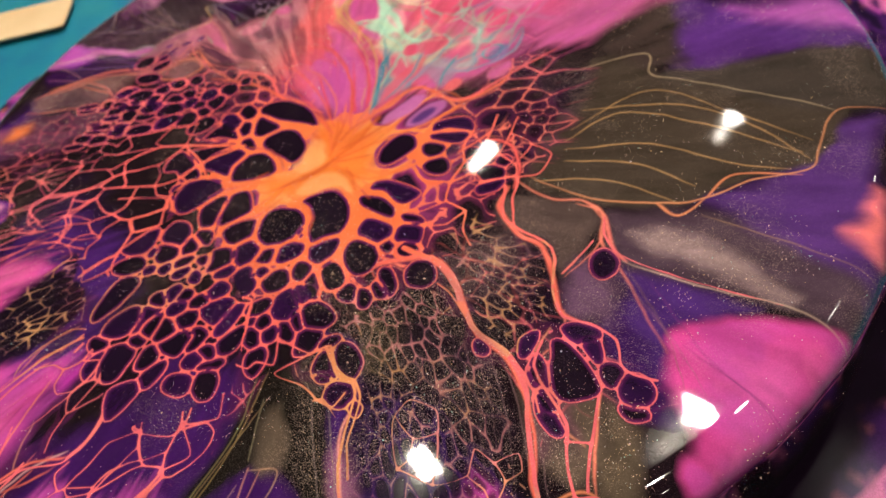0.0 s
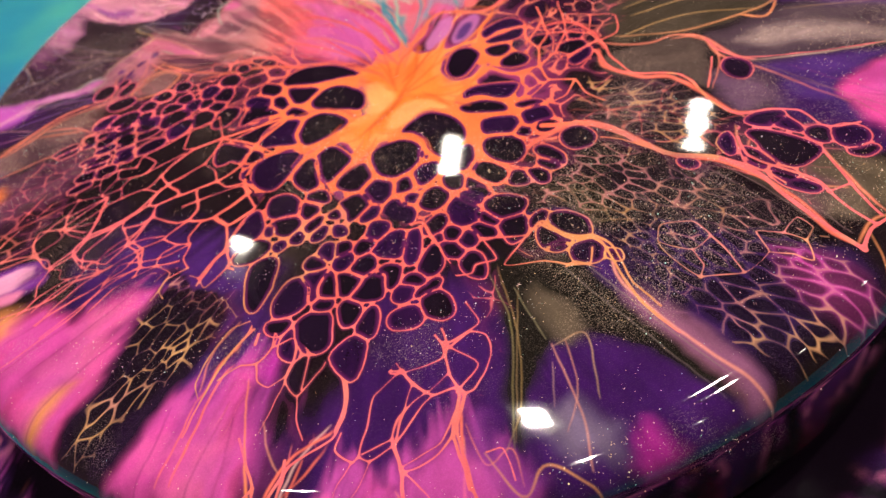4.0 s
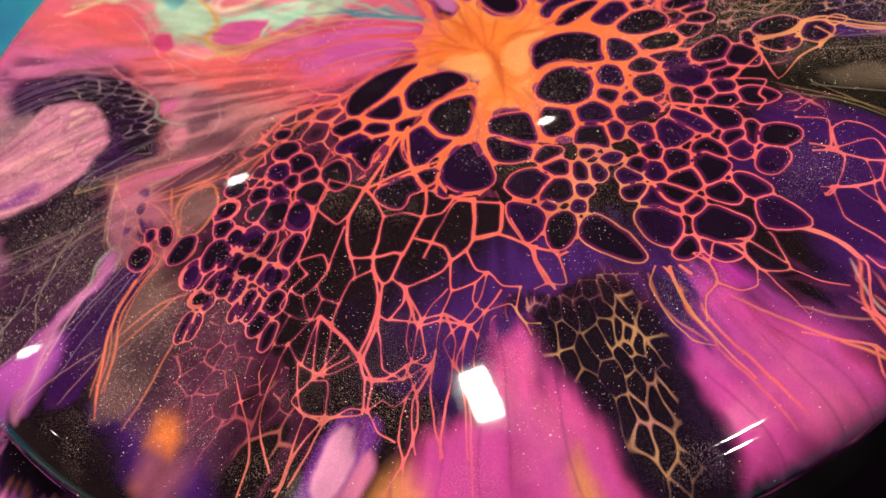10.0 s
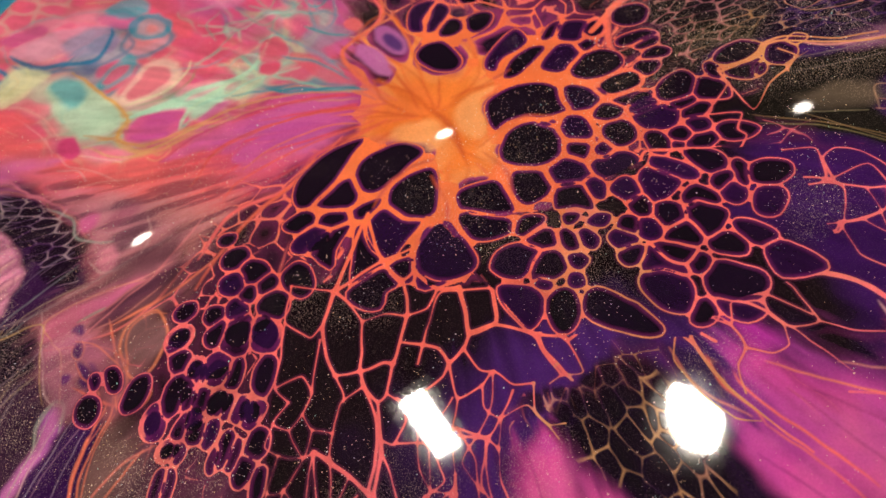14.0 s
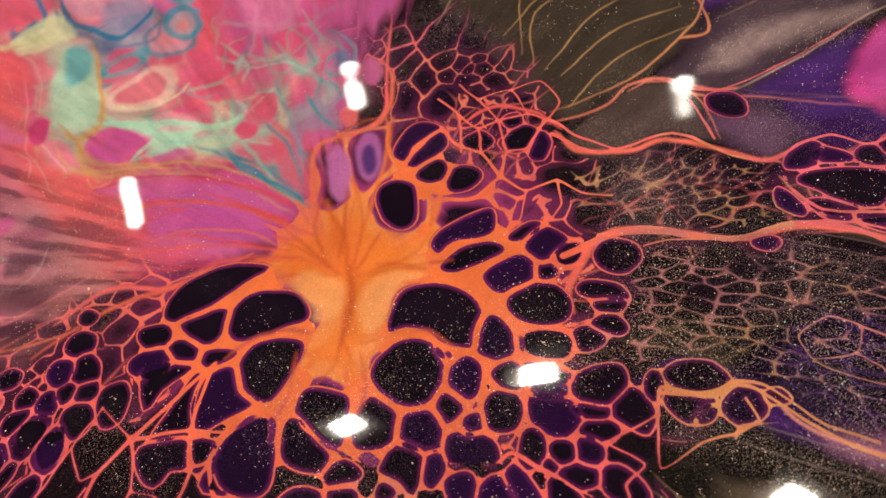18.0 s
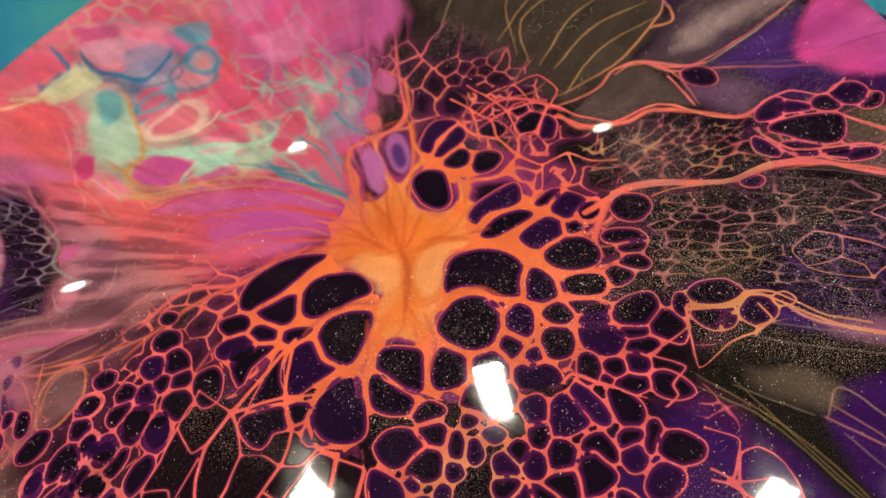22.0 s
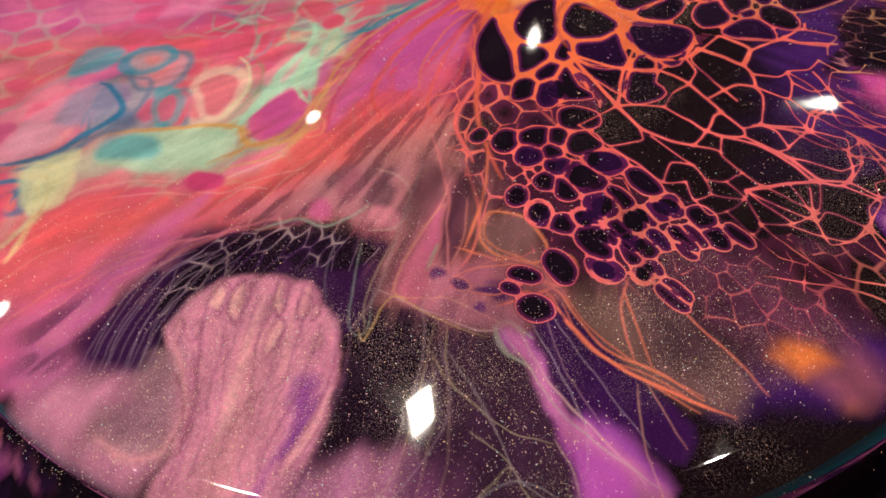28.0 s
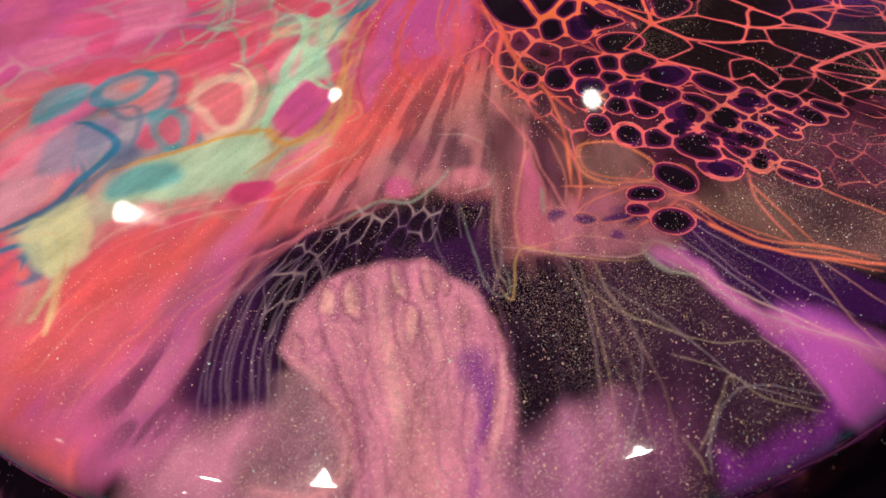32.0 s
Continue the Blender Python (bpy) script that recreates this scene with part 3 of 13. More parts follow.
# ochre tongues and lilac ovals on the west rim
lay(patch([(-12.48, -6.61), (-11.36, -6.01), (-10.85, -5.98), (-11.74, -6.63), (-12.47, -7.01)], 0.25, 0.2, 0.1), (222, 136, 70), 0.9)
lay(patch([(-14.20, -1.72), (-13.29, -2.08), (-12.14, -2.57), (-12.38, -3.37), (-13.75, -3.56), (-14.11, -2.75)], 0.3, 0.25, 0.1), (204, 124, 72), 0.8)
lay(patch(loop([(-13.93, -0.74), (-12.83, -1.11), (-11.44, -1.38), (-11.34, -1.84), (-11.78, -2.15), (-13.12, -1.87), (-14.05, -1.51)]), 0.2, 0.15, 0.1), (120, 40, 140))
lay(region("lilac_oval", "pale lilac oval with a violet rim", patch(loop([(-13.28, -1.59), (-12.32, -1.46), (-11.49, -1.44), (-11.44, -1.80), (-11.84, -2.04), (-12.91, -1.99)]), 0.1, 0.08, 0.1)), (226, 150, 190))
lay(patch([(-13.36, 2.10), (-12.26, 2.28), (-11.59, 2.03), (-11.42, 1.36), (-12.53, 1.20), (-13.58, 1.31)], 0.3, 0.25, 0.1), (222, 120, 70), 0.9)
lay(patch([(-12.19, 3.88), (-11.67, 2.17), (-10.81, 1.92), (-11.52, 1.22), (-13.47, 0.56), (-14.06, 1.05)], 0.4, 0.3, 0.1), (70, 24, 100), 0.7)
# dark strand of gold lace between the petals
lay(region("lace_strand", "dark strand of gold lace", patch(loop([(-8.47, -4.52), (-7.40, -6.23), (-9.15, -7.52), (-11.15, -8.75), (-11.94, -7.88), (-10.57, -6.46), (-9.36, -5.14)]), 0.2, 0.2, 0.1)), (34, 16, 40))
# west: smoky brown lobe and dark fan
lay(region("smoky_lobe", "smoky brown glittering lobe", patch([(-8.70, 4.36), (-8.55, 3.51), (-9.60, 2.72), (-11.05, 2.85), (-12.37, 2.98), (-12.30, 3.73), (-10.87, 4.34)], 0.25, 0.2, 0.1)), (112, 74, 80))
lay(patch([(-9.63, 2.48), (-10.00, 0.65), (-11.33, 0.36), (-12.60, 0.70), (-12.39, 2.76), (-10.84, 2.64)], 0.4, 0.4, 0.1), (92, 48, 72), 0.8)
lay(patch([(-11.89, 2.26), (-11.72, 1.84), (-12.18, 1.51), (-12.51, 1.61), (-12.44, 2.24)], 0.25, 0.2, 0.1), (220, 110, 50), 0.9)
lay(patch(loop([(-11.63, -1.28), (-11.33, -1.51), (-11.43, -1.96), (-12.04, -2.08), (-12.85, -1.93), (-12.78, -1.17)]), 0.12, 0.08, 0.1), (110, 30, 130))
lay(patch(loop([(-11.70, -1.39), (-11.48, -1.65), (-11.65, -1.90), (-12.23, -1.97), (-12.84, -1.81), (-12.79, -1.31)]), 0.08, 0.06, 0.1), (222, 140, 180))
lay(patch(loop([(-12.04, -2.08), (-11.95, -2.24), (-12.28, -2.37), (-12.88, -2.21), (-12.85, -1.93)]), 0.1, 0.06, 0.1), (206, 110, 150))
# coral and pink lobe of the north
lay(region("coral_lobe", "coral red and pink lobe", patch([(10.77, 13.79), (1.75, 5.08), (-2.76, 1.91), (-3.82, 3.22), (-4.23, 4.07), (-5.24, 5.60), (-3.30, 7.41), (-2.36, 8.78), (-2.00, 10.31), (-2.11, 11.83), (-1.93, 13.05), (-2.65, 17.30), (3.13, 17.22)], 0.5, 0.5, 0.5)), (214, 92, 108))
lay(patch([(15.18, 8.71), (5.44, 4.18), (4.65, 2.83), (3.40, 1.44), (2.35, 0.41), (1.86, 0.69), (1.12, 0.77), (0.42, 0.45), (0.55, 1.62), (-1.24, 5.04), (-2.09, 17.37), (2.46, 17.33)], 0.4, 0.4, 0.5), (214, 92, 108))
lay(patch([(6.21, 2.19), (4.87, 2.28), (4.30, 1.18), (2.76, 0.72), (1.86, 0.69), (1.25, 0.87), (1.98, 2.48), (2.73, 4.40), (10.89, 13.70), (16.50, 5.82)], 0.5, 0.5, 0.5), (196, 88, 140), 0.85)
lay(region("pink_stripes", "pink stripes running out of the heart", patch([(0.42, 0.45), (-0.82, -0.30), (-1.47, 0.08), (-3.13, 3.05), (-3.20, 4.47), (-2.03, 5.19), (-0.63, 3.75), (0.30, 1.42)], 0.35, 0.3, 0.1)), (206, 76, 126))
lay(patch(loop([(-0.87, 0.12), (-1.75, 0.95), (-2.35, 2.77), (-2.02, 2.75), (-1.15, 1.49)]), 0.2, 0.15, 0.1), (196, 96, 150), 0.9)
lay(patch(loop([(-0.36, 0.38), (-0.98, 1.31), (-1.46, 3.30), (-1.11, 3.28), (-0.41, 1.82)]), 0.2, 0.15, 0.1), (200, 96, 150), 0.8)
lay(patch([(-2.76, 7.48), (-1.97, 5.45), (-2.73, 2.57), (-3.83, 3.21), (-5.49, 4.09)], 0.5, 0.4, 0.5), (196, 110, 122), 0.8)
lay(patch([(-0.69, 12.95), (-0.94, 11.74), (-1.50, 9.92), (-2.27, 8.84), (-2.48, 9.93), (-2.72, 11.34), (-3.15, 12.33), (-3.09, 13.37), (-2.12, 13.80)], 0.5, 0.4, 0.5), (196, 86, 140), 0.85)
# bright red tongues
lay(patch([(0.04, 12.51), (0.07, 10.31), (-0.90, 9.06), (-0.84, 9.94), (-0.63, 11.53), (-1.13, 12.88), (-1.19, 13.25)], 0.4, 0.4, 0.5), (222, 88, 104), 0.5)
lay(patch([(0.34, 12.09), (0.62, 10.53), (-1.35, 8.45), (-1.77, 5.76), (-1.66, 3.91), (-3.14, 2.94), (-3.51, 3.54), (-2.98, 5.26), (-1.88, 7.69), (-0.65, 10.41), (-0.70, 11.49)], 0.4, 0.4, 0.5), (228, 88, 88), 0.5)
lay(patch([(0.10, 13.04), (-0.34, 10.13), (-1.36, 7.59), (-1.59, 4.72), (-1.73, 1.39), (-3.44, 2.80), (-4.82, 3.28), (-3.07, 5.46), (-1.66, 9.15), (-1.36, 12.57)], 0.35, 0.3, 0.5), (232, 92, 86), 0.45)
# teal and blue marbling
lay(region("teal_marbling", "pale teal and cream marbling", patch([(1.26, 11.25), (2.67, 11.01), (2.00, 9.16), (0.74, 6.80), (1.01, 4.87), (1.27, 3.30), (0.69, 2.49), (0.34, 1.16), (-0.11, 2.87), (-0.39, 4.69), (-1.56, 5.37), (-1.48, 7.20), (-0.16, 8.68)], 0.4, 0.45, 0.1)), (160, 186, 164), 0.5)
lay(region("teal_marbling", "pale teal and cream marbling", patch([(0.60, 12.18), (1.63, 10.81), (1.18, 9.94), (0.30, 8.54), (-0.61, 7.12), (-1.29, 5.45), (-0.54, 4.56), (-0.20, 3.71), (1.02, 4.57), (-0.24, 5.41), (0.07, 6.84), (0.86, 8.40), (1.31, 9.85), (1.93, 11.38)], 0.4, 0.35, 0.1)), (176, 190, 170), 0.55)
lay(patch([(0.18, 5.23), (1.89, 3.83), (3.92, 3.44), (4.39, 2.54), (2.37, 1.36), (0.93, 1.31), (-0.00, 0.32), (0.20, 2.34)], 0.4, 0.4, 0.1), (120, 170, 160), 0.6)
lay(patch([(2.06, 11.31), (2.43, 10.70), (3.49, 8.94), (3.02, 7.97), (1.70, 7.01), (0.87, 7.23), (1.17, 8.44), (2.10, 9.31), (1.91, 10.11), (1.87, 11.17)], 0.3, 0.3, 0.1), (90, 160, 168), 0.7)
lay(patch(loop([(2.02, 8.67), (2.05, 8.30), (1.65, 8.30), (1.54, 8.81)]), 0.15, 0.1, 0.1), (6, 110, 140))
lay(patch([(3.90, 11.84), (4.42, 10.68), (4.16, 7.66), (3.20, 6.18), (2.27, 6.72), (1.79, 8.32), (1.97, 10.47)], 0.3, 0.3, 0.1), (110, 160, 168), 0.6)
# pink windows in the marbling
lay(patch(loop([(3.15, 11.45), (3.91, 9.65), (3.66, 8.21), (2.47, 8.63), (2.20, 10.39)]), 0.12, 0.1, 0.1), (226, 120, 150))
lay(patch(loop([(-0.46, 6.30), (-0.01, 5.15), (-0.58, 4.62), (-0.93, 5.94)]), 0.12, 0.1, 0.1), (216, 84, 136))
lay(patch(loop([(3.19, 7.63), (3.55, 7.04), (3.08, 6.50), (2.61, 6.86)]), 0.12, 0.1, 0.1), (150, 140, 160))
lay(patch(loop([(1.16, 6.98), (1.83, 6.37), (1.20, 5.78), (0.75, 6.46)]), 0.12, 0.1, 0.1), (230, 80, 110))
lay(patch(loop([(0.80, 5.12), (1.23, 4.61), (0.83, 4.30), (0.40, 4.81)]), 0.12, 0.1, 0.1), (226, 84, 120))
lay(patch(loop([(1.88, 4.33), (2.32, 3.80), (1.68, 3.76)]), 0.12, 0.1, 0.1), (214, 84, 130))
lay(patch(loop([(-1.14, 8.13), (-0.93, 7.88), (-1.30, 7.54), (-1.48, 7.88)]), 0.12, 0.1, 0.1), (222, 74, 110))
# blue, teal and ochre strands of the marbling
lay(stroke([(1.92, 12.99), (1.71, 11.68), (1.73, 10.73), (2.21, 10.01), (2.01, 8.42), (1.81, 7.25)], 0.126, 0.084, 0.08, 0.1), (14, 116, 146), 0.85)
lay(stroke([(1.96, 10.85), (3.15, 11.85), (4.16, 11.16), (4.28, 8.47), (3.91, 7.19), (2.72, 7.08), (3.66, 8.02)], 0.088, 0.066, 0.08, 0.1), (40, 140, 150), 0.85)
lay(stroke([(2.72, 7.08), (2.96, 6.28), (3.43, 6.36), (3.55, 7.04), (3.07, 7.31)], 0.103, 0.083, 0.08, 0.1), (14, 116, 146), 0.85)
lay(stroke([(1.34, 8.57), (0.51, 7.58), (-0.08, 6.63), (-0.67, 6.55), (-1.00, 7.25)], 0.083, 0.055, 0.08, 0.1), (214, 150, 70), 0.85)
lay(stroke([(0.45, 12.15), (0.60, 11.09), (1.39, 10.56), (2.67, 10.82)], 0.144, 0.082, 0.08, 0.1), (190, 200, 150), 0.85)
lay(stroke([(0.38, 2.71), (0.14, 1.41), (0.10, 0.20)], 0.085, 0.034, 0.08, 0.1), (14, 116, 146), 0.85)
lay(stroke([(-1.19, 5.35), (-0.37, 4.37), (0.47, 3.05), (1.28, 2.98), (2.35, 2.32)], 0.079, 0.053, 0.08, 0.1), (124, 196, 172), 0.85)
lay(stroke([(0.47, 8.45), (1.36, 7.77), (1.61, 6.63), (1.01, 4.87), (1.06, 3.56)], 0.078, 0.059, 0.08, 0.1), (124, 196, 172), 0.85)
lay(stroke([(-1.80, 6.40), (-1.56, 5.37), (-0.95, 4.48), (-0.30, 2.81), (-0.27, 0.11)], 0.069, 0.034, 0.08, 0.1), (200, 150, 90), 0.85)
lay(stroke([(3.91, 6.27), (2.75, 5.14), (2.99, 4.18), (3.92, 3.44)], 0.059, 0.039, 0.08, 0.1), (124, 196, 172), 0.85)
lay(stroke([(1.86, 5.00), (1.25, 3.95), (1.90, 3.17), (3.23, 3.23), (3.69, 2.69)], 0.056, 0.037, 0.08, 0.1), (130, 180, 160), 0.85)
lay(stroke([(1.57, 2.14), (1.01, 1.01), (0.62, 0.38)], 0.087, 0.036, 0.08, 0.1), (30, 130, 140), 0.85)
lay(stroke([(0.34, 2.83), (0.36, 1.64), (0.39, 0.51)], 0.065, 0.029, 0.08, 0.1), (14, 116, 146), 0.85)
lay(stroke([(2.54, 2.06), (2.21, 1.13), (2.10, 0.55), (2.55, 0.57)], 0.059, 0.037, 0.08, 0.1), (60, 130, 140), 0.85)
lay(stroke([(3.69, 2.62), (3.86, 2.22), (3.41, 1.88), (3.24, 2.27), (3.48, 2.63)], 0.056, 0.040, 0.08, 0.1), (90, 120, 140), 0.85)
lay(stroke([(1.27, 8.37), (0.04, 6.83), (-0.81, 6.53), (-1.00, 5.30), (-0.51, 3.87)], 0.074, 0.041, 0.08, 0.1), (200, 150, 90), 0.85)
# fine cells and veils of the lobe
lobe = whole(patch([(10.53, 13.98), (5.37, 3.16), (3.02, 1.20), (0.36, 0.86), (-0.30, 2.81), (-1.69, 4.52), (-1.68, 7.45), (0.60, 11.09), (3.64, 17.12)], 0.6, 0.4))
# pink stripes that run out of the heart
lay(stroke([(-0.43, -0.46), (-0.59, 1.16), (-0.81, 3.02), (-1.48, 4.79)], 0.117, 0.044, 0.06, 0.02), (222, 70, 84), 0.9)
lay(stroke([(-0.73, -0.47), (-1.10, 1.21), (-1.40, 3.00), (-2.12, 4.31)], 0.115, 0.043, 0.06, 0.02), (222, 70, 84), 0.9)
lay(stroke([(-0.98, -0.59), (-1.43, 0.92), (-2.02, 2.75), (-2.71, 3.49)], 0.111, 0.042, 0.06, 0.02), (222, 70, 84), 0.9)
lay(stroke([(-1.19, -0.76), (-1.69, 0.52), (-2.59, 1.84), (-3.45, 3.07)], 0.106, 0.040, 0.06, 0.02), (222, 70, 84), 0.9)
lay(stroke([(-0.17, -0.02), (-0.12, 1.23), (-0.34, 2.57), (-0.87, 3.88)], 0.117, 0.044, 0.06, 0.02), (222, 70, 84), 0.9)
# brown-pink veil along the edge of the lobe
lay(patch([(-2.88, 7.32), (-2.93, 5.18), (-3.51, 3.36), (-3.24, 2.81), (-4.75, 2.73), (-6.27, 3.71), (-6.19, 5.06), (-8.14, 5.32), (-7.70, 6.30), (-6.07, 6.73), (-4.92, 5.51)], 0.4, 0.3, 0.5), (172, 104, 104), 0.85)
lay(patch([(-2.96, 7.66), (-2.96, 5.56), (-3.96, 4.08), (-5.24, 5.60), (-4.68, 6.19)], 0.4, 0.3, 0.1), (150, 92, 106), 0.85)
lay(patch([(-3.95, 3.90), (-4.83, 3.44), (-5.95, 4.22), (-6.66, 5.16), (-6.72, 6.19), (-6.27, 6.54), (-5.47, 5.26)], 0.35, 0.3, 0.5), (120, 66, 80), 0.8)
lay(patch([(-5.48, 5.58), (-5.38, 4.65), (-6.19, 5.52), (-7.16, 5.84), (-7.70, 4.98), (-8.49, 4.51), (-8.51, 5.37), (-7.44, 6.21), (-6.34, 6.63)], 0.4, 0.25, 0.1), (190, 104, 122), 0.65)
lay(patch(loop([(-6.03, 3.99), (-6.67, 3.51), (-7.67, 3.76), (-7.65, 4.25), (-6.82, 4.56)]), 0.2, 0.15, 0.1), (150, 100, 92), 0.9)
lay(patch([(-6.03, 5.16), (-6.97, 4.61), (-8.02, 4.12), (-8.79, 4.14), (-7.78, 4.77), (-6.88, 5.46)], 0.35, 0.3, 0.1), (196, 104, 110), 0.45)
lay(patch(loop([(-8.39, 3.84), (-9.13, 3.27), (-10.46, 3.85), (-10.91, 4.17), (-10.27, 4.41), (-9.05, 4.38)]), 0.2, 0.15, 0.1), (106, 72, 72))
lay(patch([(-9.20, 3.22), (-9.66, 2.56), (-11.19, 2.72), (-11.57, 3.52), (-10.81, 3.98)], 0.5, 0.3, 0.1), (58, 34, 48), 0.8)
# dark violet arch and pink column of the north-west
lay(region("violet_arch", "dark violet arch with pale threads", patch([(-2.36, 8.78), (-3.30, 7.41), (-5.24, 5.92), (-6.04, 6.71), (-6.70, 7.35), (-6.56, 7.75), (-5.06, 7.77), (-3.89, 8.53), (-3.64, 9.62), (-3.86, 10.44), (-4.67, 11.35), (-4.32, 11.76), (-3.59, 12.10), (-2.93, 11.72), (-2.31, 10.67), (-2.11, 9.76)], 0.22, 0.2, 0.03)), (52, 17, 60))
lay(patch([(-2.65, 17.30), (-3.18, 13.43), (-3.23, 12.39), (-3.95, 11.81), (-4.67, 11.35), (-6.00, 11.23), (-8.52, 15.28), (-5.89, 16.48), (-2.94, 17.25)], 0.4, 0.3, 0.03), (196, 116, 150))
lay(patch([(-1.83, 12.33), (-1.78, 10.64), (-2.67, 11.65), (-3.44, 12.10), (-3.36, 12.92), (-2.55, 13.45)], 0.4, 0.3, 0.1), (176, 88, 140), 0.8)
lay(region("pink_column", "pale pink glittering column", patch([(-3.93, 10.38), (-3.64, 9.62), (-3.75, 8.94), (-4.36, 8.17), (-5.21, 7.66), (-6.12, 7.67), (-6.87, 8.04), (-7.68, 8.91), (-8.07, 9.75), (-8.68, 10.56), (-8.52, 15.28), (-6.26, 11.47), (-4.87, 10.94)], 0.12, 0.12, 0.03)), (206, 122, 152))
lay(patch([(-4.27, 10.91), (-4.56, 10.55), (-5.37, 10.78), (-6.06, 11.41), (-5.87, 12.02), (-5.21, 12.45), (-4.71, 12.17), (-5.11, 11.72), (-4.60, 11.41)], 0.3, 0.25, 0.1), (172, 124, 132), 0.8)
lay(patch([(-4.84, 11.94), (-5.10, 11.37), (-5.46, 11.44), (-5.33, 12.01), (-4.99, 12.17)], 0.35, 0.25, 0.1), (104, 70, 88), 0.7)
lay(patch([(-5.29, 10.60), (-5.43, 10.24), (-7.15, 11.84), (-6.84, 12.10), (-6.26, 11.24)], 0.25, 0.15, 0.1), (150, 82, 110), 0.7)
lay(patch(loop([(-6.68, 8.97), (-7.03, 8.69), (-7.53, 9.51), (-7.69, 10.07), (-8.25, 10.92), (-8.07, 11.07), (-7.45, 9.81)]), 0.2, 0.15, 0.1), (140, 56, 140), 0.8)
lay(region("dark_fan", "black glittering fan with thin gold threads", patch(loop([(-6.34, 6.92), (-7.23, 6.23), (-7.70, 6.56), (-9.01, 8.30), (-8.48, 8.96), (-8.14, 9.58), (-7.55, 8.77), (-6.84, 7.79)]), 0.12, 0.12, 0.03)), (36, 18, 36))
lay(region("dark_fan", "dark plum glittering fan with gold threads", patch(loop([(-7.51, 6.30), (-8.96, 5.57), (-10.41, 5.98), (-11.66, 6.59), (-12.01, 6.93), (-10.99, 8.41), (-10.03, 7.92), (-9.18, 8.39)]), 0.2, 0.2, 0.1)), (56, 28, 52))
lay(patch([(-8.07, 9.75), (-8.50, 8.72), (-9.01, 8.30), (-12.70, 12.04), (-11.11, 13.52)], 0.4, 0.3, 0.1), (170, 100, 138))
lay(patch([(-9.18, 8.39), (-9.97, 7.97), (-13.51, 11.12), (-12.70, 12.04)], 0.5, 0.3, 0.1), (110, 56, 96), 0.9)
lay(patch([(-10.86, 8.20), (-11.74, 6.74), (-12.13, 6.84), (-14.38, 9.97), (-13.74, 10.83)], 0.3, 0.3, 0.1), (130, 40, 140))
lay(region("violet_ribbon", "bright violet ribbon", patch([(-8.23, 5.59), (-8.72, 5.20), (-9.97, 5.57), (-11.09, 5.55), (-16.10, 6.87), (-15.86, 7.40), (-12.03, 6.81), (-11.66, 6.59), (-10.41, 5.98), (-9.16, 5.55), (-8.56, 5.75)], 0.15, 0.12, 0.03)), (176, 76, 166))
lay(region("indigo_tongue", "deep indigo tongue", patch(loop([(-7.98, 4.91), (-8.64, 4.40), (-9.96, 4.37), (-10.89, 4.32), (-11.93, 4.27), (-12.26, 4.97), (-11.36, 5.21), (-10.62, 5.69), (-9.49, 5.43), (-8.60, 5.02)]), 0.12, 0.12, 0.03)), (50, 14, 64))
lay(patch(loop([(-10.50, 5.65), (-11.23, 5.31), (-12.45, 5.38), (-12.05, 5.71), (-11.23, 5.80)]), 0.2, 0.1, 0.1), (160, 70, 160), 0.8)
# pale cells in the top of the column
lay(patch(loop([(-4.15, 9.07), (-4.34, 9.31), (-4.33, 9.47), (-4.14, 9.47), (-3.87, 9.29), (-3.68, 9.05), (-3.68, 8.88), (-3.88, 8.89)]), 0.05, 0.03, 0.1), (150, 78, 114))
lay(patch(loop([(-4.11, 9.10), (-4.26, 9.29), (-4.27, 9.42), (-4.12, 9.40), (-3.91, 9.26), (-3.75, 9.07), (-3.75, 8.94), (-3.90, 8.96)]), 0.1, 0.03, 0.1), (218, 140, 154))
lay(patch(loop([(-4.57, 8.82), (-4.77, 9.10), (-4.77, 9.28), (-4.56, 9.27), (-4.26, 9.06), (-4.04, 8.77), (-4.04, 8.58), (-4.26, 8.60)]), 0.05, 0.03, 0.1), (150, 78, 114))
lay(patch(loop([(-4.52, 8.85), (-4.69, 9.07), (-4.70, 9.21), (-4.54, 9.19), (-4.30, 9.02), (-4.12, 8.80), (-4.12, 8.66), (-4.28, 8.68)]), 0.1, 0.03, 0.1), (218, 140, 154))
lay(patch(loop([(-5.07, 8.28), (-5.24, 8.49), (-5.27, 8.61), (-5.14, 8.57), (-4.92, 8.39), (-4.75, 8.18), (-4.72, 8.05), (-4.86, 8.09)]), 0.05, 0.03, 0.1), (150, 78, 114))
lay(patch(loop([(-5.05, 8.29), (-5.19, 8.46), (-5.21, 8.55), (-5.11, 8.52), (-4.94, 8.38), (-4.80, 8.21), (-4.78, 8.11), (-4.88, 8.15)]), 0.1, 0.03, 0.1), (218, 140, 154))
lay(patch(loop([(-5.49, 7.88), (-5.65, 8.14), (-5.63, 8.31), (-5.44, 8.30), (-5.19, 8.12), (-5.01, 7.86), (-5.03, 7.68), (-5.23, 7.69)]), 0.05, 0.03, 0.1), (150, 78, 114))
lay(patch(loop([(-5.44, 7.91), (-5.58, 8.12), (-5.57, 8.25), (-5.43, 8.23), (-5.23, 8.08), (-5.09, 7.88), (-5.09, 7.74), (-5.24, 7.76)]), 0.1, 0.03, 0.1), (218, 140, 154))
lay(patch(loop([(-5.74, 7.89), (-5.84, 8.04), (-5.84, 8.13), (-5.75, 8.11), (-5.61, 8.00), (-5.51, 7.85), (-5.51, 7.76), (-5.60, 7.78)]), 0.05, 0.03, 0.1), (150, 78, 114))
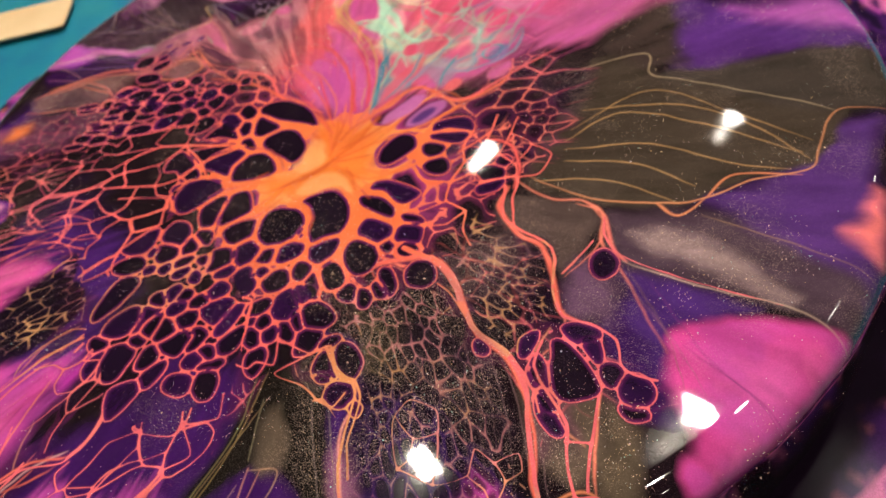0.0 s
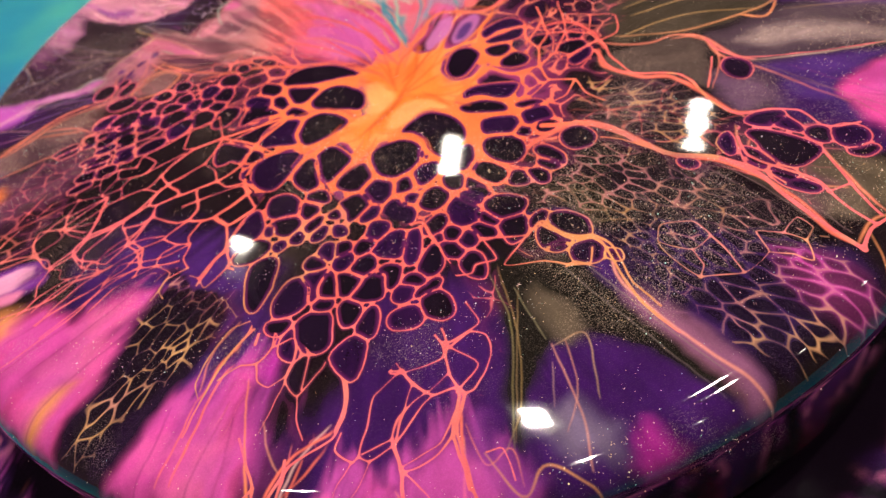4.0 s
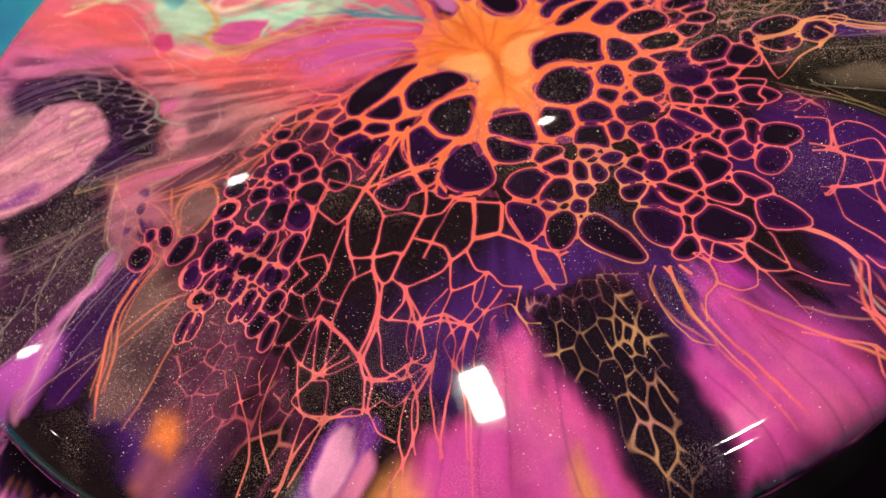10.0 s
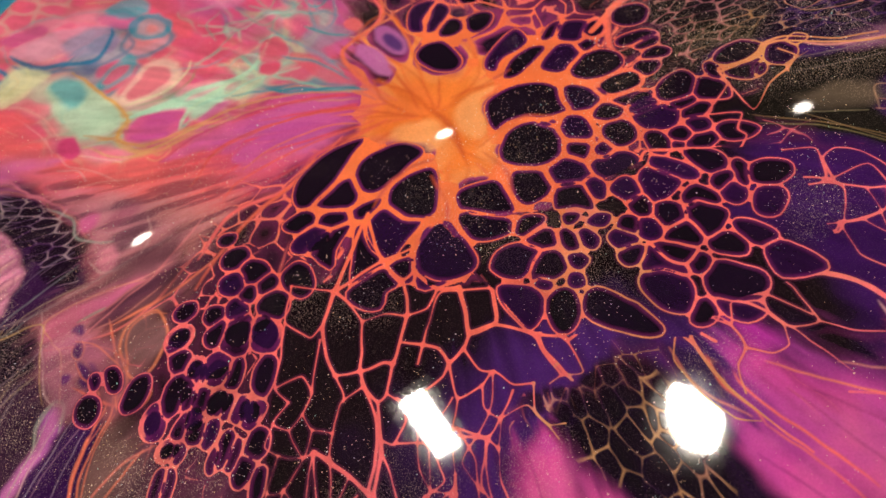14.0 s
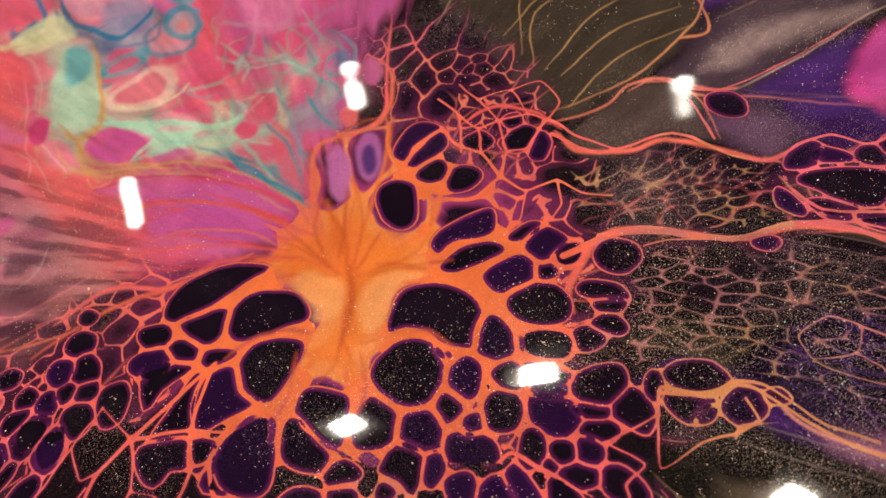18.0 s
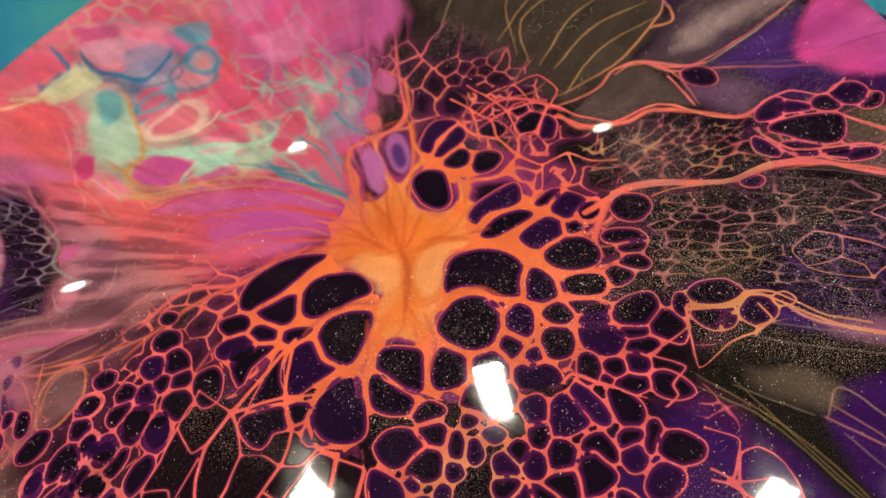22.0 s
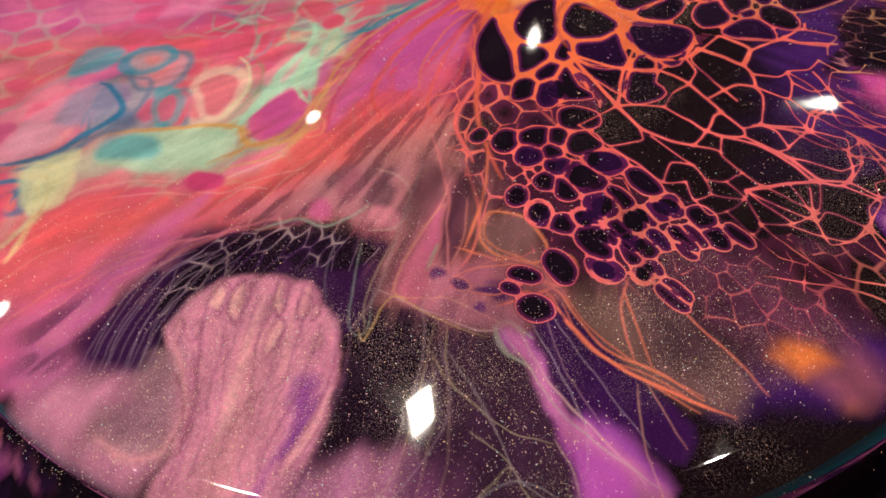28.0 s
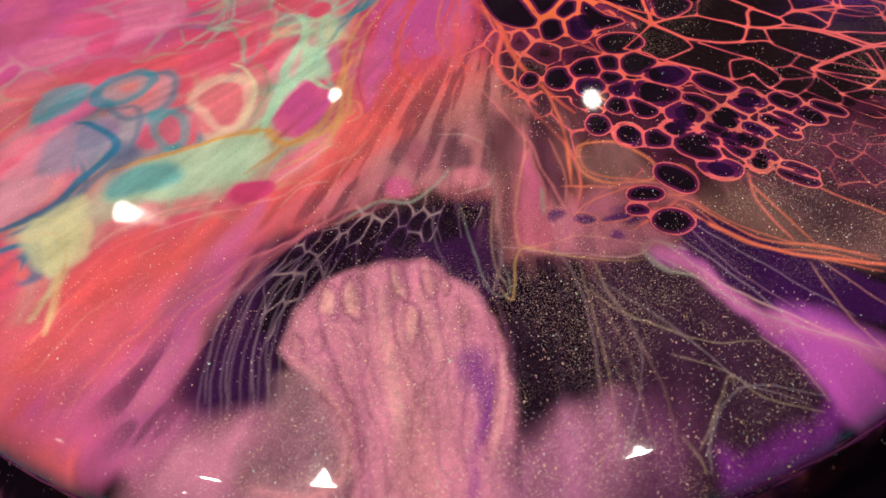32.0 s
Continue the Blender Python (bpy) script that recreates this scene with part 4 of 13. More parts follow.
lay(patch(loop([(-5.72, 7.91), (-5.80, 8.02), (-5.81, 8.09), (-5.74, 8.08), (-5.63, 7.98), (-5.55, 7.87), (-5.54, 7.80), (-5.62, 7.82)]), 0.1, 0.03, 0.1), (218, 140, 154))
lay(patch(loop([(-5.59, 8.78), (-5.78, 9.02), (-5.80, 9.15), (-5.66, 9.11), (-5.42, 8.92), (-5.23, 8.68), (-5.20, 8.54), (-5.35, 8.58)]), 0.05, 0.03, 0.1), (150, 78, 114))
lay(patch(loop([(-5.57, 8.80), (-5.72, 8.99), (-5.74, 9.09), (-5.63, 9.06), (-5.44, 8.90), (-5.29, 8.71), (-5.26, 8.60), (-5.38, 8.64)]), 0.1, 0.03, 0.1), (218, 140, 154))
lay(patch(loop([(-4.52, 9.91), (-4.61, 10.03), (-4.61, 10.11), (-4.52, 10.10), (-4.38, 10.02), (-4.29, 9.90), (-4.29, 9.82), (-4.38, 9.82)]), 0.05, 0.03, 0.1), (150, 78, 114))
lay(patch(loop([(-4.50, 9.92), (-4.58, 10.02), (-4.58, 10.08), (-4.51, 10.07), (-4.40, 10.00), (-4.32, 9.91), (-4.32, 9.85), (-4.39, 9.85)]), 0.1, 0.03, 0.1), (218, 140, 154))
lay(patch(loop([(-4.26, 10.12), (-4.42, 10.31), (-4.43, 10.44), (-4.28, 10.43), (-4.05, 10.28), (-3.88, 10.08), (-3.87, 9.95), (-4.03, 9.97)]), 0.05, 0.03, 0.1), (150, 78, 114))
lay(patch(loop([(-4.23, 10.14), (-4.36, 10.29), (-4.38, 10.39), (-4.26, 10.38), (-4.08, 10.26), (-3.94, 10.10), (-3.93, 10.00), (-4.05, 10.02)]), 0.1, 0.03, 0.1), (218, 140, 154))
lay(patch(loop([(-6.34, 8.19), (-6.42, 8.32), (-6.41, 8.41), (-6.32, 8.40), (-6.19, 8.31), (-6.11, 8.18), (-6.12, 8.09), (-6.22, 8.09)]), 0.05, 0.03, 0.1), (150, 78, 114))
lay(patch(loop([(-6.32, 8.21), (-6.38, 8.31), (-6.38, 8.37), (-6.31, 8.37), (-6.21, 8.29), (-6.15, 8.19), (-6.15, 8.12), (-6.22, 8.13)]), 0.1, 0.03, 0.1), (218, 140, 154))
# bright middle of the column
lay(patch([(-5.34, 9.53), (-5.40, 8.94), (-6.40, 9.70), (-7.83, 11.27), (-7.43, 11.61), (-6.40, 10.43)], 0.3, 0.15, 0.1), (228, 142, 156), 0.5)
lay(patch(loop([(-6.34, 8.19), (-6.93, 8.25), (-7.70, 9.13), (-7.95, 9.86), (-7.28, 8.99)]), 0.2, 0.1, 0.1), (168, 92, 128), 0.5)
lay(patch(loop([(-4.17, 10.46), (-4.14, 9.94), (-4.99, 10.33), (-5.93, 10.82), (-5.72, 10.98), (-4.93, 10.63)]), 0.2, 0.1, 0.1), (176, 98, 134), 0.5)
# folds of the column
lay(stroke([(-4.29, 8.37), (-5.41, 9.47), (-6.46, 10.38), (-7.51, 11.52)], 0.022, 0.016, 0.035, 0.1), (140, 70, 106), 0.6)
lay(stroke([(-4.76, 8.30), (-5.62, 9.30), (-6.40, 9.95), (-6.92, 10.71)], 0.023, 0.016, 0.035, 0.1), (140, 70, 106), 0.6)
lay(stroke([(-5.46, 8.33), (-6.26, 9.31), (-6.93, 10.24), (-7.82, 11.26)], 0.022, 0.015, 0.035, 0.1), (140, 70, 106), 0.6)
lay(stroke([(-4.66, 9.52), (-5.42, 9.98), (-5.99, 10.76), (-6.89, 11.82)], 0.031, 0.022, 0.035, 0.1), (140, 70, 106), 0.6)
lay(stroke([(-6.55, 8.02), (-7.33, 8.70), (-7.83, 9.73), (-8.37, 10.80)], 0.034, 0.024, 0.035, 0.1), (140, 70, 106), 0.6)
lay(stroke([(-4.71, 10.56), (-5.44, 10.73), (-6.10, 11.15), (-6.46, 11.76)], 0.035, 0.025, 0.035, 0.1), (140, 70, 106), 0.6)
lay(stroke([(-5.84, 9.64), (-5.77, 9.18), (-5.84, 8.86), (-5.61, 8.49)], 0.020, 0.014, 0.035, 0.1), (140, 70, 106), 0.6)
lay(stroke([(-6.27, 8.78), (-6.68, 9.48), (-7.32, 9.91), (-8.01, 10.89)], 0.017, 0.012, 0.035, 0.1), (140, 70, 106), 0.6)
# thin folds
lay(stroke([(-3.71, 9.56), (-4.52, 10.18), (-5.60, 10.84), (-6.85, 11.86)], 0.010, 0.007, 0.03, 0.1), (226, 152, 168), 0.6)
lay(stroke([(-4.08, 9.47), (-4.75, 9.99), (-5.67, 10.79), (-6.97, 11.76)], 0.010, 0.007, 0.03, 0.1), (156, 82, 120), 0.6)
lay(stroke([(-4.32, 9.48), (-4.95, 9.83), (-5.76, 10.71), (-7.10, 11.65)], 0.010, 0.007, 0.03, 0.1), (226, 152, 168), 0.6)
lay(stroke([(-4.68, 9.40), (-5.12, 9.70), (-6.03, 10.49), (-7.23, 11.54)], 0.010, 0.007, 0.03, 0.1), (156, 82, 120), 0.6)
lay(stroke([(-4.58, 8.88), (-5.28, 9.57), (-6.24, 10.33), (-7.35, 11.44)], 0.010, 0.007, 0.03, 0.1), (226, 152, 168), 0.6)
lay(stroke([(-4.82, 8.89), (-5.47, 9.42), (-6.28, 10.29), (-7.48, 11.33)], 0.010, 0.007, 0.03, 0.1), (156, 82, 120), 0.6)
lay(stroke([(-5.17, 8.81), (-5.69, 9.25), (-6.43, 10.17), (-7.60, 11.23)], 0.010, 0.007, 0.03, 0.1), (226, 152, 168), 0.6)
lay(stroke([(-5.51, 8.74), (-5.91, 9.07), (-6.71, 9.94), (-7.73, 11.12)], 0.010, 0.007, 0.03, 0.1), (156, 82, 120), 0.6)
lay(stroke([(-5.31, 8.31), (-6.12, 8.90), (-6.85, 9.83), (-7.86, 11.02)], 0.010, 0.007, 0.03, 0.1), (226, 152, 168), 0.6)
lay(stroke([(-5.66, 8.23), (-6.29, 8.77), (-6.89, 9.79), (-7.98, 10.92)], 0.010, 0.007, 0.03, 0.1), (156, 82, 120), 0.6)
lay(stroke([(-6.00, 8.16), (-6.44, 8.64), (-7.10, 9.62), (-8.10, 10.81)], 0.010, 0.007, 0.03, 0.1), (226, 152, 168), 0.6)
lay(stroke([(-6.22, 8.18), (-6.62, 8.50), (-7.36, 9.41), (-8.23, 10.71)], 0.010, 0.007, 0.03, 0.1), (156, 82, 120), 0.6)
lay(stroke([(-6.15, 7.64), (-6.82, 8.34), (-7.44, 9.35), (-8.35, 10.61)], 0.010, 0.007, 0.03, 0.1), (226, 152, 168), 0.6)
# hair-fine streaks where the lobe thins out
hair = whole(patch([(-2.07, 8.26), (-2.52, 5.23), (-3.04, 2.82), (-2.57, 2.25), (-4.75, 2.73), (-6.27, 3.71), (-6.52, 5.02), (-8.04, 5.98), (-6.55, 6.78), (-4.81, 6.09), (-3.43, 7.52)], 0.5, 0.3), patch([(-3.32, 6.78), (-2.37, 4.81), (-2.67, 2.45), (-3.53, 2.63), (-6.00, 3.45)], 0.5, 0.3), patch([(-1.67, 12.45), (-1.95, 9.89), (-2.87, 7.57), (-3.96, 4.08), (-5.26, 3.31), (-6.73, 5.11), (-6.57, 6.60), (-5.32, 5.70), (-3.39, 7.50), (-2.47, 9.01), (-2.90, 11.47), (-3.28, 12.97)], 0.5, 0.3))
lay(hair * smooth(0.02, 0.3, COMB), (190, 112, 122), 0.35)
lay(hair * smooth(-0.05, -0.3, COMB), (96, 46, 72), 0.6)


# ---- the nets of veins ----
# where the coral net lies
net_zone = whole(patch([(-0.45, -1.47), (-3.05, 1.54), (-4.74, 2.76), (-7.08, 4.43), (-8.65, 3.98), (-10.30, 1.66), (-12.44, 0.44), (-13.77, -0.51), (-12.65, -0.88), (-11.57, -1.15), (-11.11, -1.96), (-10.27, -2.34), (-9.48, -2.61), (-8.43, -3.35), (-7.79, -4.27), (-7.39, -5.04), (-6.65, -5.53), (-6.79, -6.50), (-8.15, -7.33), (-8.59, -8.03), (-7.20, -7.46), (-6.67, -7.90), (-6.30, -8.31), (-7.93, -9.65), (-7.59, -10.68), (-8.14, -11.39), (-7.82, -12.31), (-6.66, -11.86), (-5.45, -12.21), (-5.55, -13.81), (-4.73, -13.51), (-4.12, -11.63), (-2.82, -9.94), (-1.44, -8.41), (0.36, -7.08), (1.21, -5.91)], 0.3, 0.3))
net_zone = np.maximum(net_zone, whole(patch([(-1.72, 0.53), (-4.23, 2.50), (-7.22, 3.55), (-9.98, 3.03), (-11.50, 1.39), (-11.22, -1.46), (-9.87, -3.06), (-7.24, -3.51), (-5.39, -5.40), (-6.84, -7.00), (-8.52, -8.44), (-8.10, -10.27), (-6.33, -10.43), (-5.70, -8.76), (-3.45, -10.42), (-2.50, -9.11), (-1.44, -8.94), (-0.06, -9.38), (0.07, -7.90), (0.84, -7.03), (2.48, -7.58), (3.24, -8.90), (4.18, -9.85), (4.33, -11.15), (4.99, -11.21), (5.79, -10.03), (6.89, -10.91), (6.81, -10.01), (6.07, -8.68), (4.92, -7.92), (4.70, -5.54), (3.77, -4.63), (3.97, -3.05), (5.68, -2.10), (6.38, 0.37), (6.48, 3.10), (4.73, 2.73), (2.78, 0.24), (0.77, -0.04)], 0.3, 0.3)))
net_zone = np.maximum(net_zone, whole(patch([(-1.64, 0.64), (-2.79, 2.62), (-4.43, 3.20), (-5.43, 4.24), (-6.57, 4.18), (-8.10, 3.79), (-9.51, 3.55), (-8.84, -1.22), (-8.32, -4.95), (-7.98, -7.37), (-6.70, -7.35), (-6.83, -9.72), (-6.32, -10.37), (-5.15, -8.84), (-3.51, -7.28), (-2.04, -7.82), (0.65, -6.57), (1.95, -7.17), (2.70, -5.81), (3.93, -3.58), (5.30, -2.81), (5.36, 1.77), (0.96, 0.40)], 0.3, 0.3)))
net_zone = np.maximum(net_zone, whole(patch([(-2.42, 1.10), (-3.63, 2.79), (-5.98, 3.46), (-7.61, 3.09), (-8.43, 3.40), (-9.60, 2.72), (-10.28, 1.32), (-11.30, 0.67), (-12.67, -0.10), (-12.54, -1.00), (-11.50, -1.09), (-10.93, -1.97), (-10.09, -2.80), (-8.93, -3.52), (-7.93, -5.02), (-7.48, -6.55), (-8.87, -8.11), (-5.18, -9.33), (-0.87, -3.02)], 0.25, 0.25)))
net_zone = np.maximum(net_zone, whole(patch([(-0.98, 0.02), (-0.06, 0.07), (1.38, 0.97), (2.08, 0.22), (3.09, -0.01), (3.61, -1.19), (2.78, -3.13), (-0.58, -5.13), (-3.31, -3.76), (-4.12, -2.31), (-3.04, -0.51), (-1.84, 0.23)], 0.15, 0.1)))
# thin veins down to the rim
net_zone = np.maximum(net_zone, whole(patch([(-8.48, 3.03), (-8.36, 0.15), (-8.60, -3.13), (-10.37, -3.07), (-11.47, -2.70), (-11.29, -1.21), (-12.76, -0.98), (-12.56, 1.10), (-11.10, 2.41)], 0.3, 0.2)))
net_zone = np.maximum(net_zone, whole(patch([(-11.02, 1.61), (-9.48, -0.89), (-8.33, -3.21), (-9.24, -3.77), (-10.89, -4.15), (-11.66, -3.48), (-11.87, -2.39), (-11.80, -0.71), (-12.94, 0.17)], 0.3, 0.2)))
heart_core = whole(patch([(-1.68, 0.25), (-0.31, -0.34), (0.39, 0.32), (1.41, 1.14), (2.38, 0.68), (2.81, -0.15), (2.11, -1.66), (0.96, -2.78), (0.67, -4.15), (0.38, -5.06), (-0.67, -4.89), (-2.06, -3.96), (-3.75, -4.05), (-4.61, -2.86), (-3.79, -1.55), (-3.53, -0.47), (-2.23, 0.44)], 0.2, 0.1))
heart_zone = whole(patch([(-1.18, 0.01), (-0.45, -0.45), (0.39, 0.32), (1.51, 0.89), (2.16, 0.53), (2.62, -0.12), (1.87, -1.51), (0.74, -2.64), (0.35, -3.94), (-0.44, -4.52), (-2.05, -3.44), (-3.15, -3.32), (-3.62, -2.39), (-2.76, -1.47), (-1.60, -0.90), (-1.72, 0.06)], 0.25, 0.15))
trunk = whole(stroke([(-1.97, -2.05), (-2.92, -2.03), (-3.97, -2.09), (-4.75, -2.73), (-5.26, -3.09), (-5.75, -3.31), (-5.84, -4.23), (-5.71, -4.77), (-5.90, -5.34), (-6.35, -6.01), (-6.99, -6.76)], 0.40, 0.24, 0.12))
trunk = np.maximum(trunk, whole(stroke([(-5.26, -3.09), (-4.83, -3.63), (-4.70, -3.97)], 0.27, 0.22, 0.12)))
trunk = np.maximum(trunk, whole(stroke([(-1.90, -0.55), (-2.60, -0.05), (-3.37, -0.28), (-4.11, -0.52), (-5.03, -1.00), (-5.39, -0.52), (-5.73, -0.04)], 0.29, 0.27, 0.12)))
trunk = np.maximum(trunk, whole(stroke([(-5.73, -0.04), (-6.43, -0.66), (-7.62, -0.96)], 0.26, 0.24, 0.12)))
trunk = np.maximum(trunk, whole(stroke([(-5.73, -0.04), (-6.64, 0.08), (-7.25, -0.03), (-7.91, -0.51)], 0.26, 0.23, 0.12)))
trunk = np.maximum(trunk, whole(stroke([(-5.73, -0.04), (-5.77, 0.59), (-5.58, 1.43)], 0.23, 0.20, 0.12)))
trunk = np.maximum(trunk, whole(stroke([(-5.73, -0.04), (-5.00, -0.23), (-4.11, -0.52)], 0.23, 0.22, 0.12)))
trunk = np.maximum(trunk, whole(stroke([(-5.03, -1.00), (-4.66, -1.54), (-4.13, -1.94)], 0.24, 0.26, 0.12)))
trunk = np.maximum(trunk, whole(stroke([(-5.03, -1.00), (-5.55, -1.49), (-6.70, -1.56), (-7.53, -1.64), (-8.51, -1.92)], 0.22, 0.22, 0.12)))
trunk = np.maximum(trunk, whole(stroke([(-3.21, -0.31), (-3.48, 0.17), (-3.45, 0.72), (-3.50, 1.33)], 0.26, 0.21, 0.12)))
trunk = np.maximum(trunk, whole(stroke([(-0.18, -3.77), (-0.05, -4.55), (-0.38, -4.97), (-0.09, -6.22), (0.38, -6.32), (0.89, -5.78), (1.72, -5.47)], 0.29, 0.34, 0.12)))
trunk = np.maximum(trunk, whole(stroke([(-0.15, -4.43), (-1.23, -4.67), (-1.42, -4.30), (-1.48, -3.28), (-2.39, -2.90)], 0.27, 0.29, 0.12)))
trunk = np.maximum(trunk, whole(stroke([(-1.31, -4.67), (-0.79, -5.26), (-0.57, -6.24)], 0.26, 0.24, 0.12)))
trunk = np.maximum(trunk, whole(stroke([(-2.39, -2.90), (-2.91, -4.22), (-2.82, -5.30), (-2.82, -6.24), (-3.09, -6.48)], 0.30, 0.27, 0.12)))
trunk = np.maximum(trunk, whole(stroke([(-1.23, -6.03), (-2.16, -6.14), (-2.89, -6.30)], 0.24, 0.26, 0.12)))
trunk = np.maximum(trunk, whole(stroke([(-2.25, -4.89), (-2.13, -5.48), (-2.75, -6.23)], 0.22, 0.22, 0.12)))
trunk = np.maximum(trunk, whole(stroke([(-5.75, -3.31), (-6.46, -3.64), (-6.98, -4.21), (-7.82, -4.59)], 0.23, 0.21, 0.12)))
trunk = np.maximum(trunk, whole(stroke([(-5.81, -2.74), (-6.67, -2.89), (-7.43, -3.36)], 0.24, 0.20, 0.12)))
trunk = np.maximum(trunk, whole(stroke([(-5.86, -2.28), (-5.27, -1.67), (-4.67, -1.48)], 0.24, 0.23, 0.12)))
trunk = np.maximum(trunk, whole(stroke([(-4.93, -6.24), (-5.37, -6.80), (-5.92, -7.18), (-6.51, -7.09)], 0.24, 0.29, 0.12)))
trunk = np.maximum(trunk, whole(stroke([(-5.92, -7.18), (-6.26, -7.74), (-6.29, -8.42), (-5.94, -8.55), (-5.51, -7.93), (-5.21, -7.32), (-4.93, -6.24)], 0.26, 0.23, 0.12)))
trunk = np.maximum(trunk, whole(stroke([(-5.94, -8.55), (-5.89, -9.40), (-6.36, -10.02), (-6.75, -10.34)], 0.26, 0.27, 0.12)))
trunk = np.maximum(trunk, whole(stroke([(-4.20, -4.26), (-4.12, -5.06), (-3.92, -6.52), (-4.37, -7.30), (-5.29, -7.52)], 0.23, 0.22, 0.12)))
# where the small round cells of the west lie
small_zone = whole(patch([(-3.69, 2.50), (-3.61, 1.10), (-5.41, 1.10), (-7.57, 1.47), (-8.83, 0.63), (-10.39, 0.44), (-10.52, 1.32), (-9.30, 2.97), (-7.85, 3.45), (-5.35, 3.24)], 0.3, 0.2))
small_zone = np.maximum(small_zone, whole(patch([(-7.50, 5.27), (-6.13, 4.05), (-5.42, 2.33), (-5.93, 0.88), (-7.91, -0.04), (-8.78, 0.12), (-10.13, 0.04), (-11.14, 1.16), (-10.01, 3.10)], 0.3, 0.2)))
small_zone = np.maximum(small_zone, whole(patch([(-8.20, -3.80), (-7.62, -4.60), (-7.51, -6.31), (-9.15, -7.52), (-10.44, -7.97), (-11.56, -8.46), (-11.98, -7.79), (-10.51, -6.55), (-9.36, -5.14)], 0.15, 0.1)))
small_zone = np.maximum(small_zone, whole(patch([(-2.56, 2.04), (-3.71, 1.24), (-5.85, 2.32), (-7.67, 1.36), (-9.87, -0.07), (-11.29, 2.92), (-9.20, 3.22), (-7.97, 3.69), (-5.70, 3.89), (-4.10, 3.21)], 0.3, 0.2)))
small_zone = np.maximum(small_zone, whole(patch([(-12.06, 2.93), (-7.22, 3.55), (-3.49, 1.48), (-3.23, -0.15), (-5.85, 0.17), (-8.08, -0.62), (-10.59, -1.10), (-12.28, 0.23)], 0.4, 0.2)))
small_zone = np.maximum(small_zone, whole(patch([(4.87, 2.28), (5.20, 1.48), (4.57, 0.06), (5.90, -2.17), (4.61, -3.44), (3.40, -3.04), (3.71, -1.42), (3.48, -0.05), (3.74, 1.11)], 0.3, 0.2)))
# gold lace of the east and south, speckled foam, lace strand of the south-west
marble_zone = whole(patch([(2.97, 6.10), (4.40, 3.58), (3.92, 2.08), (1.74, 1.20), (0.00, 0.18), (-0.10, 2.57), (-0.37, 4.37), (-1.74, 5.29), (-1.22, 5.99), (1.00, 5.20)], 0.4, 0.3))
lace_zone = whole(patch([(2.43, -3.74), (3.78, -4.93), (4.53, -7.19), (4.18, -8.62), (3.19, -7.75), (2.31, -5.68), (1.81, -6.39), (2.53, -7.81), (1.78, -8.64), (0.66, -8.81), (0.00, -7.60), (0.17, -6.55), (1.18, -6.48), (2.00, -5.36)], 0.3, 0.3))
lace_zone = np.maximum(lace_zone, whole(patch([(2.18, -4.73), (4.68, -5.89), (4.79, -7.90), (3.74, -8.96), (2.88, -7.64), (2.34, -6.22)], 0.3, 0.3)))
lace_zone = np.maximum(lace_zone, whole(patch([(-0.33, -6.52), (1.92, -6.33), (2.87, -7.95), (1.96, -8.29), (1.01, -7.70), (0.41, -8.71), (-0.07, -7.88)], 0.25, 0.25)))
lace_zone = np.maximum(lace_zone, whole(patch([(0.92, -9.52), (2.19, -10.10), (3.27, -11.23), (3.68, -12.59), (3.95, -13.76), (2.87, -14.30), (1.49, -14.24), (1.00, -13.08), (0.91, -11.41), (0.66, -10.39)], 0.25, 0.25)))
lace_zone = np.maximum(lace_zone, whole(patch([(0.37, -8.25), (1.41, -7.60), (2.74, -8.24), (3.70, -9.80), (4.16, -12.10), (2.04, -11.93), (0.63, -11.56), (0.51, -10.00)], 0.3, 0.3)))
lace_zone = np.maximum(lace_zone, whole(patch([(-8.20, -3.80), (-7.62, -4.60), (-7.57, -6.21), (-8.82, -7.14), (-10.02, -7.39), (-11.40, -8.34), (-11.72, -7.83), (-10.46, -6.65), (-9.36, -5.14)], 0.2, 0.2)))
lace_zone = np.maximum(lace_zone, whole(patch([(-4.36, -3.99), (-3.67, -5.08), (-4.48, -6.49), (-5.31, -6.19), (-6.51, -6.44), (-5.63, -5.53), (-5.20, -4.61)], 0.15, 0.15)))
lace_zone = np.maximum(lace_zone, whole(patch([(-2.64, 8.88), (-3.30, 7.41), (-4.68, 6.19), (-5.49, 6.21), (-5.19, 7.06), (-4.43, 7.96), (-3.59, 9.06), (-3.61, 10.35), (-3.11, 10.18)], 0.15, 0.15)))
lace_zone = np.maximum(lace_zone, whole(patch([(-3.22, 8.69), (-2.80, 7.74), (-4.22, 6.26), (-4.71, 6.34), (-3.87, 8.03)], 0.2, 0.2)))
# where the veins turn to gold
gold_zone = whole(patch([(1.87, -5.67), (2.96, -7.85), (2.37, -10.67), (-0.21, -11.49), (-1.72, -8.89), (-0.60, -7.37), (0.48, -6.16)], 0.8, 0.5))
gold_zone = np.maximum(gold_zone, whole(patch([(-4.22, -3.88), (-3.36, -5.78), (-4.97, -6.53), (-7.09, -7.12), (-5.40, -5.66)], 0.3, 0.3)))
gold_zone = np.maximum(gold_zone, whole(patch([(-8.77, -3.65), (-7.40, -6.23), (-11.21, -9.04), (-12.05, -7.71), (-9.36, -5.14)], 0.4, 0.3)))
gold_zone = np.maximum(gold_zone, whole(patch([(-0.51, -6.14), (2.48, -6.25), (3.13, -8.29), (-0.06, -9.38)], 0.4, 0.3)))
gold_zone = np.maximum(gold_zone, whole(patch([(-5.87, -4.15), (-3.91, -4.87), (-4.55, -6.26), (-8.38, -7.14), (-9.85, -5.88), (-6.74, -5.20)], 0.4, 0.3)))
